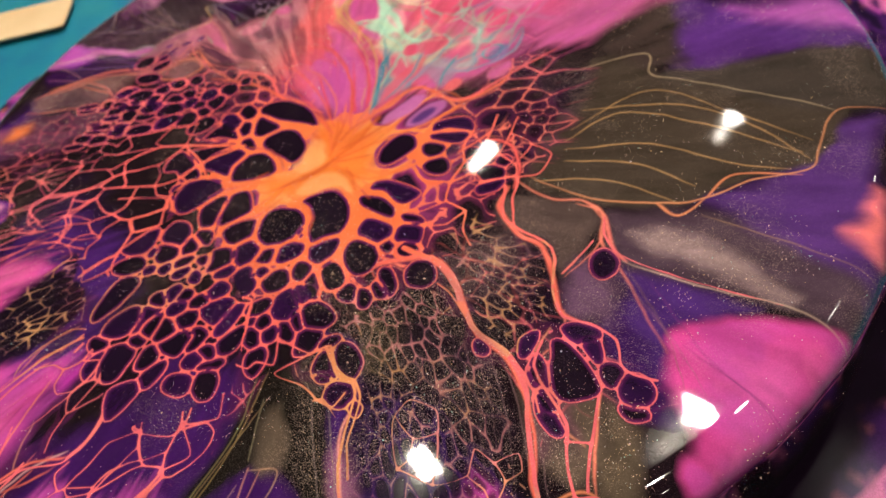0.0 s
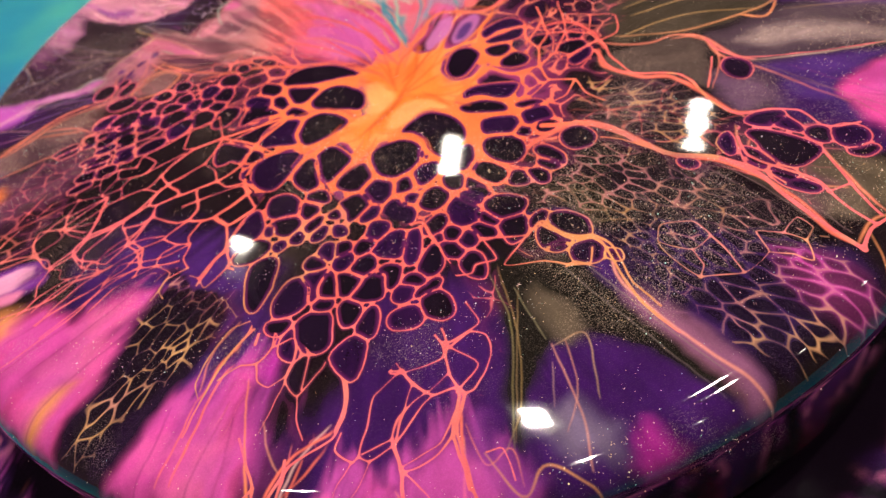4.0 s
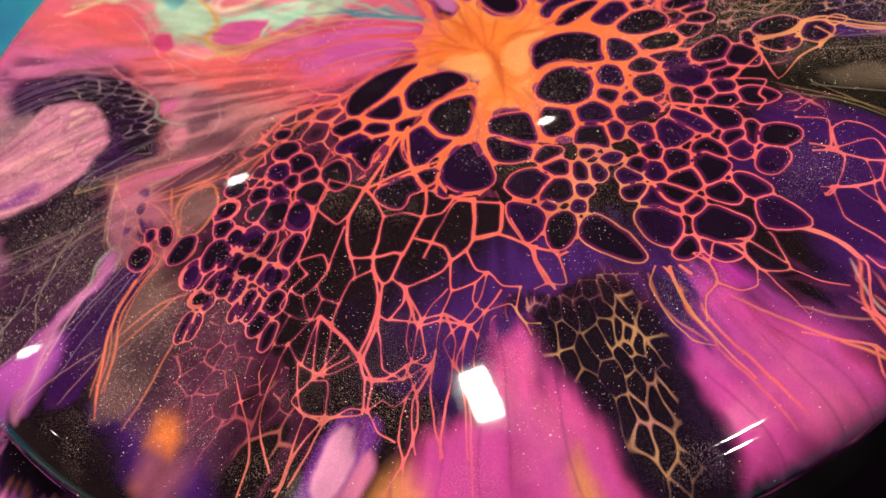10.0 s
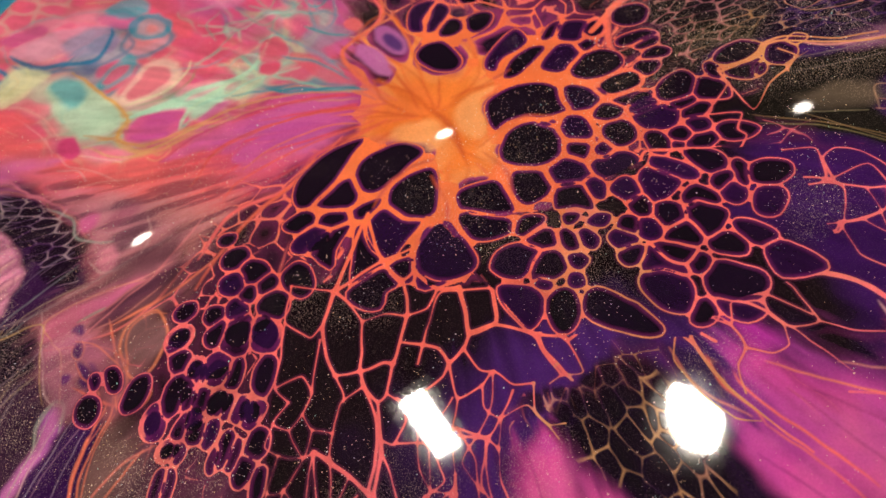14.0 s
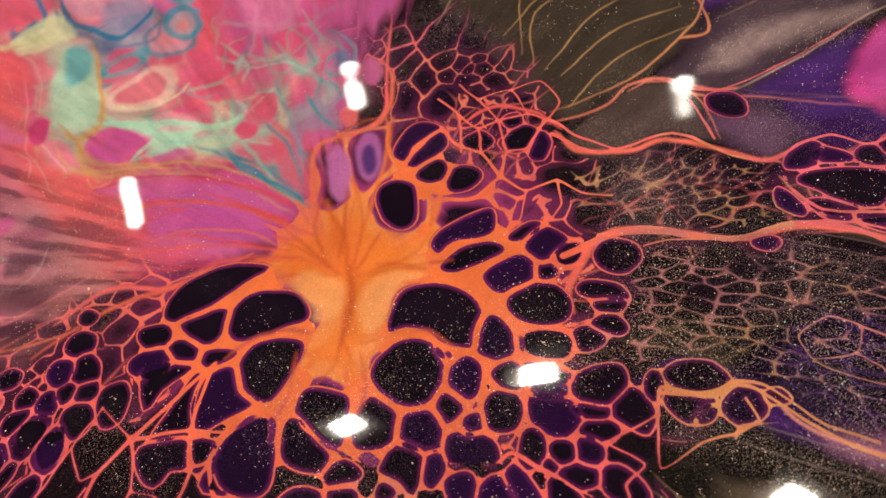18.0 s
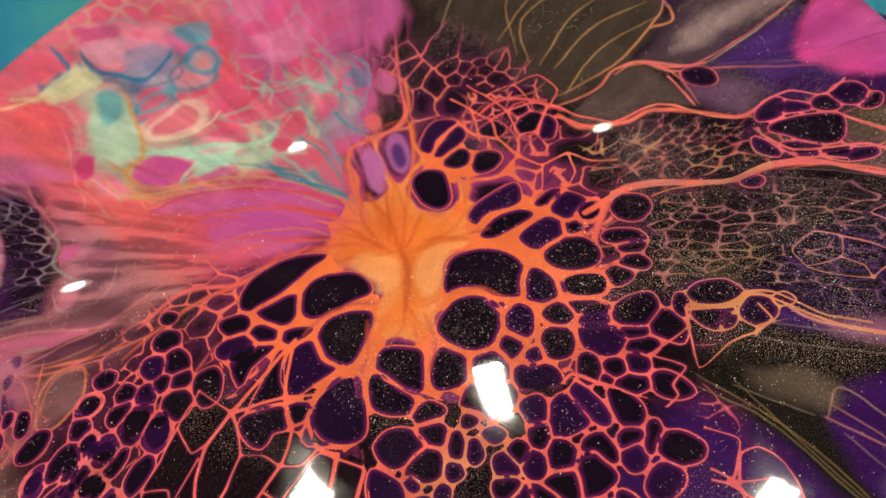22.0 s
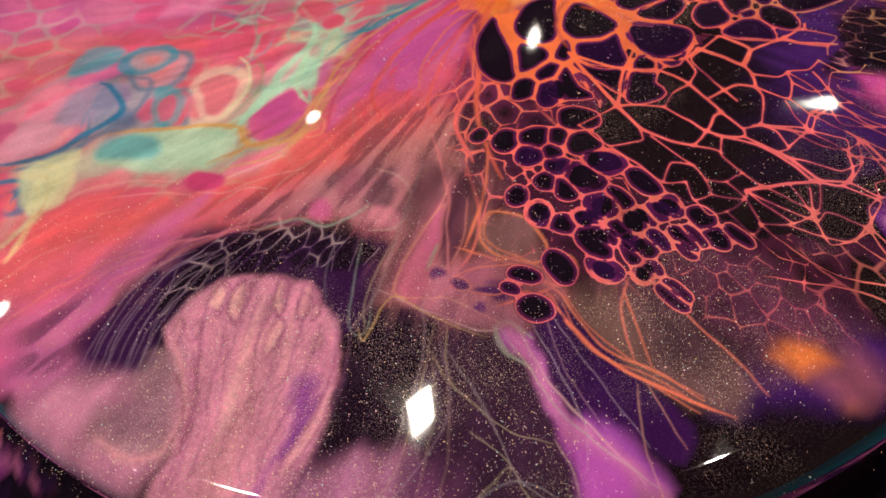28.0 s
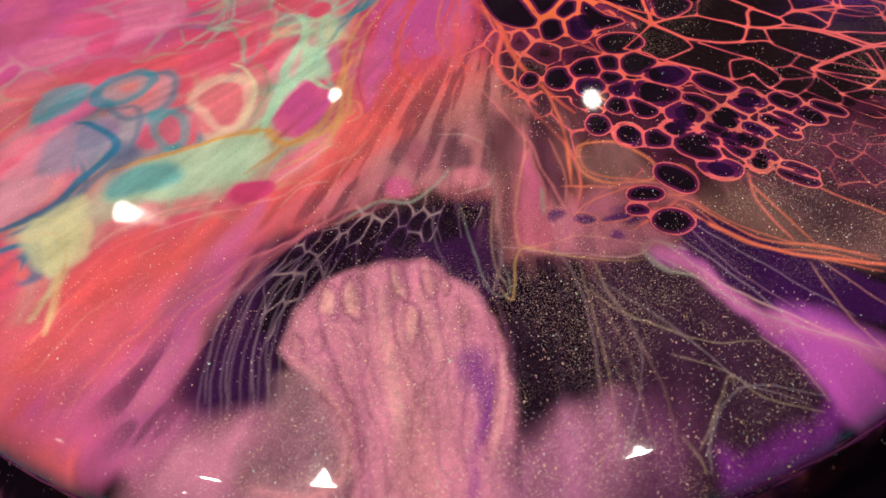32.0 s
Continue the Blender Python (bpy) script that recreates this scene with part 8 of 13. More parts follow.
# threads of the wings, the dark fan and the folds
lay(stroke([(4.40, -3.35), (5.89, -4.44), (7.47, -4.92), (8.65, -4.96), (9.76, -4.60), (11.08, -4.48), (11.52, -3.79), (12.24, -2.60), (13.36, -2.75)], 0.054, 0.032, 0.016, 0.02), (206, 130, 90), 0.9)
lay(stroke([(5.75, 0.53), (8.02, 0.85), (8.05, -0.06), (8.74, -0.48), (11.32, -1.94), (12.24, -2.60)], 0.038, 0.023, 0.016, 0.02), (180, 150, 120), 0.9)
lay(stroke([(5.51, -2.29), (7.09, -1.51), (9.12, -2.43), (11.10, -3.90)], 0.034, 0.021, 0.016, 0.02), (204, 150, 96), 0.9)
lay(stroke([(5.49, -2.61), (7.64, -2.86), (9.50, -3.97), (10.71, -4.41)], 0.032, 0.019, 0.016, 0.02), (204, 150, 96), 0.9)
lay(stroke([(5.45, -3.03), (7.26, -3.51), (8.46, -4.54)], 0.033, 0.020, 0.016, 0.02), (204, 150, 96), 0.9)
lay(stroke([(6.07, -1.16), (8.57, -1.51), (10.19, -2.67), (11.18, -4.12)], 0.034, 0.020, 0.016, 0.02), (204, 150, 96), 0.9)
lay(stroke([(5.70, -1.88), (7.94, -0.77), (9.88, -2.16), (11.45, -3.57)], 0.026, 0.016, 0.016, 0.02), (204, 150, 96), 0.9)
lay(stroke([(4.68, -3.61), (6.50, -3.96), (7.98, -5.02)], 0.033, 0.020, 0.016, 0.02), (204, 150, 96), 0.9)
lay(stroke([(5.60, -4.58), (6.24, -5.07), (6.01, -5.94), (5.14, -6.83)], 0.045, 0.027, 0.016, 0.02), (226, 118, 98), 0.9)
lay(stroke([(6.24, -5.07), (6.31, -6.16), (6.57, -6.63)], 0.104, 0.063, 0.016, 0.02), (226, 110, 100), 0.9)
lay(stroke([(6.45, -6.56), (8.15, -7.61), (9.74, -8.37), (10.98, -9.58)], 0.038, 0.023, 0.016, 0.02), (196, 160, 140), 0.9)
lay(stroke([(8.42, -5.47), (10.16, -6.64), (11.77, -7.85)], 0.028, 0.017, 0.016, 0.02), (150, 110, 80), 0.9)
lay(stroke([(6.54, -6.88), (7.14, -8.67), (7.25, -10.06)], 0.026, 0.016, 0.016, 0.02), (130, 90, 90), 0.9)
lay(stroke([(7.43, -8.99), (8.51, -10.33), (9.25, -11.15)], 0.023, 0.014, 0.016, 0.02), (120, 40, 100), 0.9)
lay(stroke([(6.99, -7.27), (7.91, -9.47), (8.98, -11.00)], 0.024, 0.015, 0.016, 0.02), (120, 50, 110), 0.9)
lay(stroke([(6.29, -6.84), (7.23, -8.83), (7.66, -10.24)], 0.019, 0.012, 0.016, 0.02), (140, 90, 110), 0.9)
lay(stroke([(7.47, -4.92), (7.92, -5.38), (8.65, -4.96)], 0.076, 0.046, 0.016, 0.02), (222, 130, 90), 0.9)
lay(stroke([(8.65, -4.96), (9.43, -4.35), (10.91, -4.64)], 0.063, 0.038, 0.016, 0.02), (222, 130, 90), 0.9)
lay(stroke([(-7.40, 6.38), (-8.17, 7.26), (-9.26, 8.77), (-9.35, 9.78)], 0.012, 0.007, 0.016, 0.02), (186, 150, 130), 0.9)
lay(stroke([(-7.80, 6.76), (-8.62, 6.91), (-9.92, 6.74), (-10.60, 6.30)], 0.013, 0.008, 0.016, 0.02), (196, 168, 136), 0.9)
lay(stroke([(-7.87, 6.78), (-8.83, 7.49), (-9.86, 8.72)], 0.013, 0.008, 0.016, 0.02), (160, 120, 110), 0.9)
lay(stroke([(-8.55, 6.96), (-9.48, 7.69), (-10.27, 8.69)], 0.013, 0.008, 0.016, 0.02), (160, 120, 110), 0.9)
lay(stroke([(-10.55, 6.22), (-11.20, 6.40), (-11.84, 6.76)], 0.013, 0.008, 0.016, 0.02), (196, 168, 136), 0.9)
lay(stroke([(-7.58, 6.24), (-8.30, 6.77), (-8.74, 6.94)], 0.014, 0.009, 0.016, 0.02), (190, 160, 130), 0.9)
lay(stroke([(-10.51, 8.50), (-10.46, 7.57), (-10.45, 7.13), (-11.15, 7.22), (-11.86, 6.96)], 0.013, 0.008, 0.016, 0.02), (190, 164, 136), 0.9)
lay(stroke([(-9.46, 7.23), (-10.34, 7.10), (-10.55, 7.28)], 0.011, 0.006, 0.016, 0.02), (190, 164, 136), 0.9)
lay(stroke([(-10.19, 8.44), (-10.60, 8.63), (-10.79, 8.78)], 0.012, 0.007, 0.016, 0.02), (190, 164, 136), 0.9)
lay(stroke([(-6.49, 7.52), (-6.77, 7.58), (-6.42, 6.86), (-6.49, 6.51), (-7.37, 6.27), (-8.28, 5.83)], 0.032, 0.019, 0.016, 0.02), (196, 150, 96), 0.9)
lay(stroke([(-4.84, 6.23), (-5.89, 7.27), (-6.48, 7.66), (-6.63, 7.41), (-5.97, 6.77)], 0.025, 0.015, 0.016, 0.02), (130, 130, 130), 0.9)
lay(stroke([(-5.32, 5.86), (-6.04, 7.01), (-6.70, 7.49)], 0.021, 0.013, 0.016, 0.02), (170, 140, 120), 0.9)
lay(stroke([(-4.44, 6.53), (-4.96, 7.24), (-5.60, 7.65)], 0.016, 0.010, 0.016, 0.02), (130, 110, 130), 0.9)
lay(stroke([(-3.95, 11.81), (-3.25, 10.91), (-2.80, 9.68), (-3.04, 8.57)], 0.016, 0.010, 0.016, 0.02), (150, 120, 140), 0.9)
lay(stroke([(-4.39, 11.58), (-3.56, 10.67), (-3.13, 9.57), (-3.39, 8.61)], 0.016, 0.010, 0.016, 0.02), (150, 120, 140), 0.9)
lay(stroke([(-3.49, 11.80), (-2.74, 10.76), (-2.45, 9.65)], 0.016, 0.009, 0.016, 0.02), (140, 110, 130), 0.9)
lay(stroke([(-4.44, 11.28), (-3.61, 10.35), (-3.37, 9.39)], 0.015, 0.009, 0.016, 0.02), (140, 110, 130), 0.9)
lay(stroke([(-8.30, 5.54), (-9.22, 5.64), (-10.31, 5.81), (-11.35, 5.70), (-12.29, 5.51)], 0.027, 0.016, 0.016, 0.02), (170, 150, 140), 0.9)
lay(stroke([(-8.29, 5.68), (-8.69, 5.79), (-9.22, 5.64)], 0.039, 0.023, 0.016, 0.02), (150, 150, 140), 0.9)
lay(stroke([(-8.62, 4.71), (-9.76, 5.21), (-11.04, 5.46)], 0.012, 0.007, 0.016, 0.02), (170, 120, 140), 0.9)
lay(stroke([(-10.76, 4.42), (-11.59, 5.15), (-12.57, 5.62)], 0.017, 0.010, 0.016, 0.02), (206, 140, 120), 0.9)
lay(stroke([(-10.78, 4.28), (-12.14, 4.71)], 0.017, 0.010, 0.016, 0.02), (206, 130, 120), 0.9)
lay(stroke([(-6.81, 6.19), (-7.89, 7.06), (-9.06, 8.75)], 0.021, 0.013, 0.016, 0.02), (150, 120, 130), 0.9)
lay(stroke([(-7.68, 6.44), (-9.10, 7.45), (-9.73, 9.86)], 0.020, 0.012, 0.016, 0.02), (140, 110, 130), 0.9)
lay(stroke([(-7.97, 6.52), (-9.58, 6.84), (-10.56, 7.12), (-11.62, 6.99)], 0.019, 0.011, 0.016, 0.02), (150, 130, 140), 0.9)
lay(stroke([(-8.61, 5.00), (-10.49, 5.57), (-11.36, 6.23)], 0.018, 0.011, 0.016, 0.02), (160, 130, 150), 0.9)
lay(stroke([(-10.86, 8.75), (-10.55, 8.22), (-10.67, 7.21), (-11.76, 6.72)], 0.018, 0.011, 0.016, 0.02), (150, 140, 150), 0.9)
lay(stroke([(-8.67, 4.62), (-11.70, 5.13)], 0.014, 0.008, 0.016, 0.02), (160, 130, 150), 0.9)
lay(stroke([(-2.04, -8.35), (-2.34, -10.03), (-3.34, -11.89), (-3.65, -12.52)], 0.029, 0.017, 0.016, 0.02), (120, 104, 70), 0.9)
lay(stroke([(-1.84, -9.29), (-1.96, -10.79)], 0.019, 0.011, 0.016, 0.02), (140, 124, 100), 0.9)
lay(stroke([(-0.29, -9.48), (0.06, -11.63), (0.44, -13.48)], 0.018, 0.011, 0.016, 0.02), (130, 110, 100), 0.9)
lay(stroke([(-0.73, -9.28), (-0.35, -11.46), (0.06, -13.69)], 0.018, 0.011, 0.016, 0.02), (110, 90, 90), 0.9)
lay(stroke([(-1.95, -11.01), (-1.27, -11.08), (-1.61, -12.04), (-1.81, -12.48)], 0.023, 0.014, 0.016, 0.02), (190, 140, 110), 0.9)
lay(stroke([(-2.12, -11.30), (-2.62, -12.17)], 0.017, 0.010, 0.016, 0.02), (170, 120, 120), 0.9)
lay(stroke([(-1.73, -8.17), (-2.33, -10.29), (-3.06, -11.71), (-3.80, -12.51)], 0.020, 0.012, 0.016, 0.02), (150, 116, 76), 0.9)
lay(stroke([(-1.76, -9.32), (-2.77, -11.05), (-3.57, -12.42)], 0.018, 0.011, 0.016, 0.02), (140, 108, 76), 0.9)
lay(stroke([(-1.66, -11.02), (-1.99, -12.01), (-2.68, -12.75)], 0.018, 0.011, 0.016, 0.02), (206, 130, 110), 0.9)
lay(stroke([(-4.17, -11.55), (-4.23, -12.49), (-3.69, -12.47), (-3.86, -13.19)], 0.021, 0.013, 0.016, 0.02), (226, 118, 98), 0.9)
# seams in the petals
lay(stroke([(-9.30, -4.14), (-10.83, -4.60), (-12.22, -5.01)], 0.024, 0.012, 0.05, 0.02), (110, 30, 90), 0.7)
lay(stroke([(-9.36, -5.14), (-11.02, -5.69), (-12.54, -6.52)], 0.023, 0.011, 0.05, 0.02), (110, 30, 90), 0.7)
lay(stroke([(-10.57, -4.03), (-11.83, -4.30), (-12.95, -4.66)], 0.024, 0.012, 0.05, 0.02), (110, 30, 90), 0.7)
lay(stroke([(-11.62, -2.70), (-12.92, -2.93), (-13.80, -3.27)], 0.024, 0.012, 0.05, 0.02), (110, 30, 90), 0.7)
lay(stroke([(-12.40, -2.86), (-13.37, -3.10)], 0.024, 0.012, 0.05, 0.02), (110, 30, 90), 0.7)
lay(stroke([(-10.49, -3.10), (-11.43, -3.55), (-12.71, -3.74)], 0.025, 0.012, 0.05, 0.02), (110, 30, 90), 0.7)
lay(stroke([(-8.09, -8.44), (-9.06, -9.44), (-9.94, -10.33)], 0.020, 0.010, 0.05, 0.02), (110, 30, 90), 0.7)
lay(stroke([(-8.13, -8.84), (-8.77, -9.94), (-9.52, -10.82)], 0.020, 0.010, 0.05, 0.02), (110, 30, 90), 0.7)
lay(stroke([(-9.23, -7.84), (-9.97, -8.74), (-10.74, -9.40)], 0.020, 0.010, 0.05, 0.02), (110, 30, 90), 0.7)
# arms of the heart
lay(patch(loop([(0.10, -0.89), (-0.40, -0.49), (-1.01, -0.01), (-1.57, 0.18), (-1.36, -0.43), (-1.16, -1.18), (-0.86, -1.83)]), 0.15, 0.1, 0.3), (234, 114, 58), 0.9)
lay(stroke([(-1.09, -0.53), (-1.79, 0.48), (-2.89, 1.50), (-4.03, 2.46), (-5.60, 3.14)], 0.147, 0.060, 0.05, 0.02), (232, 100, 74), 0.9)
lay(stroke([(-0.57, -0.46), (-0.64, 0.75), (-0.88, 2.22), (-1.68, 3.81)], 0.088, 0.029, 0.05, 0.02), (226, 92, 70), 0.9)
lay(stroke([(-0.80, -0.32), (-1.30, 1.86), (-1.92, 3.22)], 0.071, 0.028, 0.05, 0.02), (222, 84, 80), 0.9)
lay(stroke([(-1.08, -0.22), (-1.77, 1.46), (-2.62, 2.76), (-3.18, 3.11)], 0.070, 0.035, 0.05, 0.02), (226, 88, 76), 0.9)
lay(stroke([(-0.38, -0.17), (0.08, 0.65), (0.35, 2.02), (-0.02, 3.29)], 0.068, 0.030, 0.05, 0.02), (216, 120, 90), 0.9)
lay(stroke([(-0.47, -0.69), (0.39, 0.32), (1.35, 0.94), (1.91, 0.68), (2.64, 0.05), (3.80, 0.49), (4.33, 1.17)], 0.137, 0.091, 0.05, 0.02), (232, 108, 78), 0.9)
lay(stroke([(-0.02, -0.97), (0.78, -0.57), (1.59, 0.38)], 0.070, 0.056, 0.05, 0.02), (234, 114, 58), 0.9)
lay(stroke([(-0.16, -1.36), (1.12, -0.95), (2.28, -0.42), (2.76, -0.03)], 0.104, 0.074, 0.05, 0.02), (234, 114, 58), 0.9)
lay(stroke([(-0.09, -2.18), (0.69, -2.53), (1.54, -2.29), (1.89, -1.94)], 0.149, 0.095, 0.05, 0.02), (234, 114, 58), 0.9)
lay(stroke([(-0.01, -2.68), (0.62, -3.39), (0.91, -4.02), (1.02, -4.60)], 0.087, 0.062, 0.05, 0.02), (230, 100, 72), 0.9)
lay(stroke([(-0.34, -2.62), (-0.01, -3.63), (-0.02, -4.53), (0.56, -5.45)], 0.130, 0.083, 0.05, 0.02), (234, 114, 58), 0.9)
lay(stroke([(-2.04, -2.64), (-1.55, -3.38), (-1.32, -4.39), (-1.19, -5.18)], 0.091, 0.057, 0.05, 0.02), (234, 114, 58), 0.9)
lay(stroke([(-2.55, -1.61), (-3.12, -0.73), (-3.53, -0.32)], 0.098, 0.055, 0.05, 0.02), (234, 114, 58), 0.9)
lay(stroke([(-2.55, -2.17), (-3.63, -2.13), (-4.20, -2.01)], 0.102, 0.068, 0.05, 0.02), (234, 114, 58), 0.9)
lay(stroke([(-2.65, -2.78), (-3.54, -3.52), (-4.07, -3.89)], 0.086, 0.054, 0.05, 0.02), (232, 106, 74), 0.9)
lay(stroke([(0.27, -0.16), (-0.46, -1.05), (-1.12, -1.90), (-1.91, -2.34), (-2.35, -2.57)], 0.213, 0.188, 0.12, 0.02), (222, 104, 40), 0.7)
lay(stroke([(-1.33, -1.15), (-1.55, -1.63), (-2.15, -1.85)], 0.187, 0.137, 0.15, 0.02), (240, 138, 78), 0.5)
lay(stroke([(-0.67, -2.55), (-1.15, -2.45), (-1.63, -2.63)], 0.172, 0.123, 0.15, 0.02), (240, 138, 78), 0.5)
# blue rings, mint swirls and ochre seam of the marbling
lay(stroke([(0.29, 2.71), (0.21, 1.63), (0.10, 0.73)], 0.074, 0.041, 0.07, 0.04), (20, 130, 150), 0.75)
lay(stroke([(1.47, 5.13), (2.10, 4.39), (1.14, 3.23), (0.50, 1.97), (-0.02, 0.51)], 0.107, 0.071, 0.07, 0.04), (120, 190, 170), 0.75)
lay(stroke([(1.43, 8.77), (0.60, 7.60), (-0.25, 6.75), (-1.04, 6.64), (-1.54, 5.66), (-0.93, 4.24)], 0.108, 0.072, 0.07, 0.04), (214, 158, 90), 0.75)
lay(stroke([(-0.06, 12.25), (0.67, 11.27), (1.65, 10.74)], 0.170, 0.106, 0.07, 0.04), (222, 200, 146), 0.75)
lay(stroke([(4.70, 3.10), (4.28, 1.96), (2.88, 1.40), (2.35, 1.81), (3.53, 2.28)], 0.072, 0.072, 0.07, 0.04), (70, 140, 160), 0.75)
lay(stroke([(3.76, 4.08), (3.33, 3.07), (3.68, 2.54)], 0.057, 0.047, 0.07, 0.04), (110, 170, 160), 0.75)
lay(stroke([(3.19, 5.47), (2.80, 4.26), (1.82, 3.83), (1.66, 2.83)], 0.055, 0.055, 0.07, 0.04), (150, 190, 170), 0.75)
lay(patch(loop([(0.11, 8.58), (0.94, 7.97), (0.35, 6.10), (0.71, 4.06), (1.58, 3.14), (1.22, 2.21), (0.41, 2.96), (-0.20, 5.12), (-0.40, 6.53), (-0.67, 7.53)]), 0.2, 0.15, 0.1), (170, 205, 178), 0.25)
lay(patch(loop([(3.63, 12.16), (4.40, 9.94), (3.68, 8.52), (2.73, 9.35), (2.57, 11.05)]), 0.18, 0.12, 0.1), (222, 110, 140), 0.7)
# pools seen among the swirls
lay(patch(loop([(-1.03, 7.69), (-1.27, 7.54), (-1.44, 7.63), (-1.43, 7.91), (-1.26, 8.22), (-1.01, 8.38), (-0.83, 8.29), (-0.85, 8.00)]), 0.1, 0.03, 0.02), (216, 74, 116), 0.75)
lay(patch(loop([(-0.28, 4.98), (-0.64, 4.94), (-0.96, 5.35), (-1.07, 5.97), (-0.90, 6.45), (-0.54, 6.50), (-0.20, 6.09), (-0.09, 5.45)]), 0.1, 0.03, 0.02), (216, 84, 136), 0.75)
lay(patch(loop([(1.70, 6.84), (1.48, 6.86), (1.27, 7.19), (1.18, 7.64), (1.27, 7.96), (1.49, 7.95), (1.71, 7.61), (1.80, 7.15)]), 0.1, 0.03, 0.02), (226, 84, 112), 0.75)
lay(patch(loop([(1.27, 5.80), (0.90, 5.72), (0.58, 6.08), (0.51, 6.68), (0.72, 7.17), (1.11, 7.26), (1.43, 6.88), (1.50, 6.27)]), 0.1, 0.03, 0.02), (226, 110, 132), 0.75)
lay(patch(loop([(2.03, 2.69), (1.74, 2.58), (1.56, 2.71), (1.57, 3.00), (1.79, 3.28), (2.08, 3.40), (2.27, 3.27), (2.25, 2.97)]), 0.1, 0.03, 0.02), (224, 84, 116), 0.75)
lay(patch(loop([(1.26, 2.65), (1.09, 2.62), (0.96, 2.77), (0.94, 3.00), (1.03, 3.18), (1.20, 3.21), (1.33, 3.06), (1.36, 2.83)]), 0.1, 0.03, 0.02), (222, 74, 112), 0.75)
lay(patch(loop([(2.40, 4.01), (2.20, 3.96), (2.05, 4.11), (2.04, 4.36), (2.17, 4.58), (2.37, 4.64), (2.52, 4.49), (2.53, 4.23)]), 0.1, 0.03, 0.02), (228, 92, 112), 0.75)
lay(patch(loop([(3.41, 5.85), (2.98, 5.58), (2.75, 5.61), (2.84, 5.92), (3.22, 6.34), (3.66, 6.63), (3.91, 6.60), (3.80, 6.27)]), 0.1, 0.03, 0.02), (230, 84, 100), 0.75)
lay(patch(loop([(3.32, 6.68), (3.04, 6.58), (2.84, 6.75), (2.84, 7.11), (3.04, 7.44), (3.33, 7.55), (3.53, 7.37), (3.53, 7.00)]), 0.1, 0.03, 0.02), (214, 160, 150), 0.75)
lay(patch(loop([(1.45, 4.45), (1.27, 4.41), (1.13, 4.55), (1.11, 4.81), (1.22, 5.02), (1.40, 5.06), (1.54, 4.92), (1.56, 4.66)]), 0.1, 0.03, 0.02), (226, 90, 110), 0.75)
lay(patch(loop([(3.48, 8.94), (3.05, 8.90), (2.67, 9.44), (2.56, 10.24), (2.78, 10.86), (3.22, 10.92), (3.61, 10.36), (3.72, 9.54)]), 0.1, 0.03, 0.02), (206, 140, 166), 0.75)
lay(patch(loop([(2.83, 2.42), (2.59, 2.33), (2.44, 2.41), (2.46, 2.63), (2.65, 2.86), (2.90, 2.96), (3.05, 2.87), (3.02, 2.65)]), 0.1, 0.03, 0.02), (222, 96, 120), 0.75)
lay(patch(loop([(3.83, 1.95), (3.62, 1.88), (3.49, 1.96), (3.52, 2.15), (3.68, 2.34), (3.88, 2.41), (4.01, 2.33), (3.99, 2.14)]), 0.1, 0.03, 0.02), (160, 110, 150), 0.75)
lay(patch(loop([(0.18, 7.48), (-0.10, 7.36), (-0.30, 7.54), (-0.32, 7.92), (-0.15, 8.27), (0.13, 8.40), (0.34, 8.21), (0.36, 7.83)]), 0.1, 0.03, 0.02), (170, 190, 176), 0.75)
lay(patch(loop([(0.82, 4.20), (0.59, 4.22), (0.36, 4.55), (0.27, 5.01), (0.36, 5.32), (0.59, 5.30), (0.82, 4.96), (0.92, 4.50)]), 0.1, 0.03, 0.02), (222, 150, 160), 0.75)
lay(stroke([(2.18, 11.05), (1.89, 9.57), (1.99, 8.10), (2.60, 7.38), (3.35, 7.85)], 0.190, 0.114, 0.06, 0.04), (24, 120, 150), 0.75)
lay(stroke([(0.26, 3.71), (0.25, 2.45), (0.12, 1.33), (0.03, 0.29)], 0.088, 0.044, 0.06, 0.04), (24, 134, 150), 0.75)
lay(stroke([(4.65, 3.14), (4.13, 2.24), (3.38, 2.05), (2.88, 1.32)], 0.066, 0.050, 0.06, 0.04), (84, 130, 150), 0.75)
lay(stroke([(2.68, 3.31), (1.93, 2.21), (1.33, 1.42), (0.66, 0.82)], 0.076, 0.046, 0.06, 0.04), (70, 150, 160), 0.75)
lay(stroke([(1.47, 6.34), (1.43, 4.91), (1.95, 4.02)], 0.060, 0.043, 0.06, 0.04), (60, 150, 170), 0.75)
lay(stroke([(0.49, 8.81), (-0.18, 7.24), (-0.06, 5.52), (0.63, 4.79), (0.81, 3.45)], 0.091, 0.066, 0.06, 0.04), (164, 202, 178), 0.75)
lay(stroke([(1.63, 8.74), (0.60, 7.47), (-0.45, 6.55), (-1.18, 6.33)], 0.085, 0.051, 0.06, 0.04), (206, 150, 90), 0.75)
lay(stroke([(-1.15, 7.51), (-1.64, 6.17), (-1.18, 5.04), (-0.37, 3.90)], 0.055, 0.032, 0.06, 0.04), (206, 160, 100), 0.75)
lay(stroke([(1.00, 10.99), (1.49, 10.32), (2.30, 10.70)], 0.139, 0.080, 0.06, 0.04), (214, 200, 150), 0.75)
lay(stroke([(2.75, 5.26), (2.77, 4.12), (3.21, 3.54), (3.32, 2.72)], 0.052, 0.043, 0.06, 0.04), (150, 186, 170), 0.75)
lay(stroke([(1.36, 4.09), (1.88, 3.78), (2.37, 3.07), (2.23, 2.43)], 0.050, 0.041, 0.06, 0.04), (140, 186, 172), 0.75)
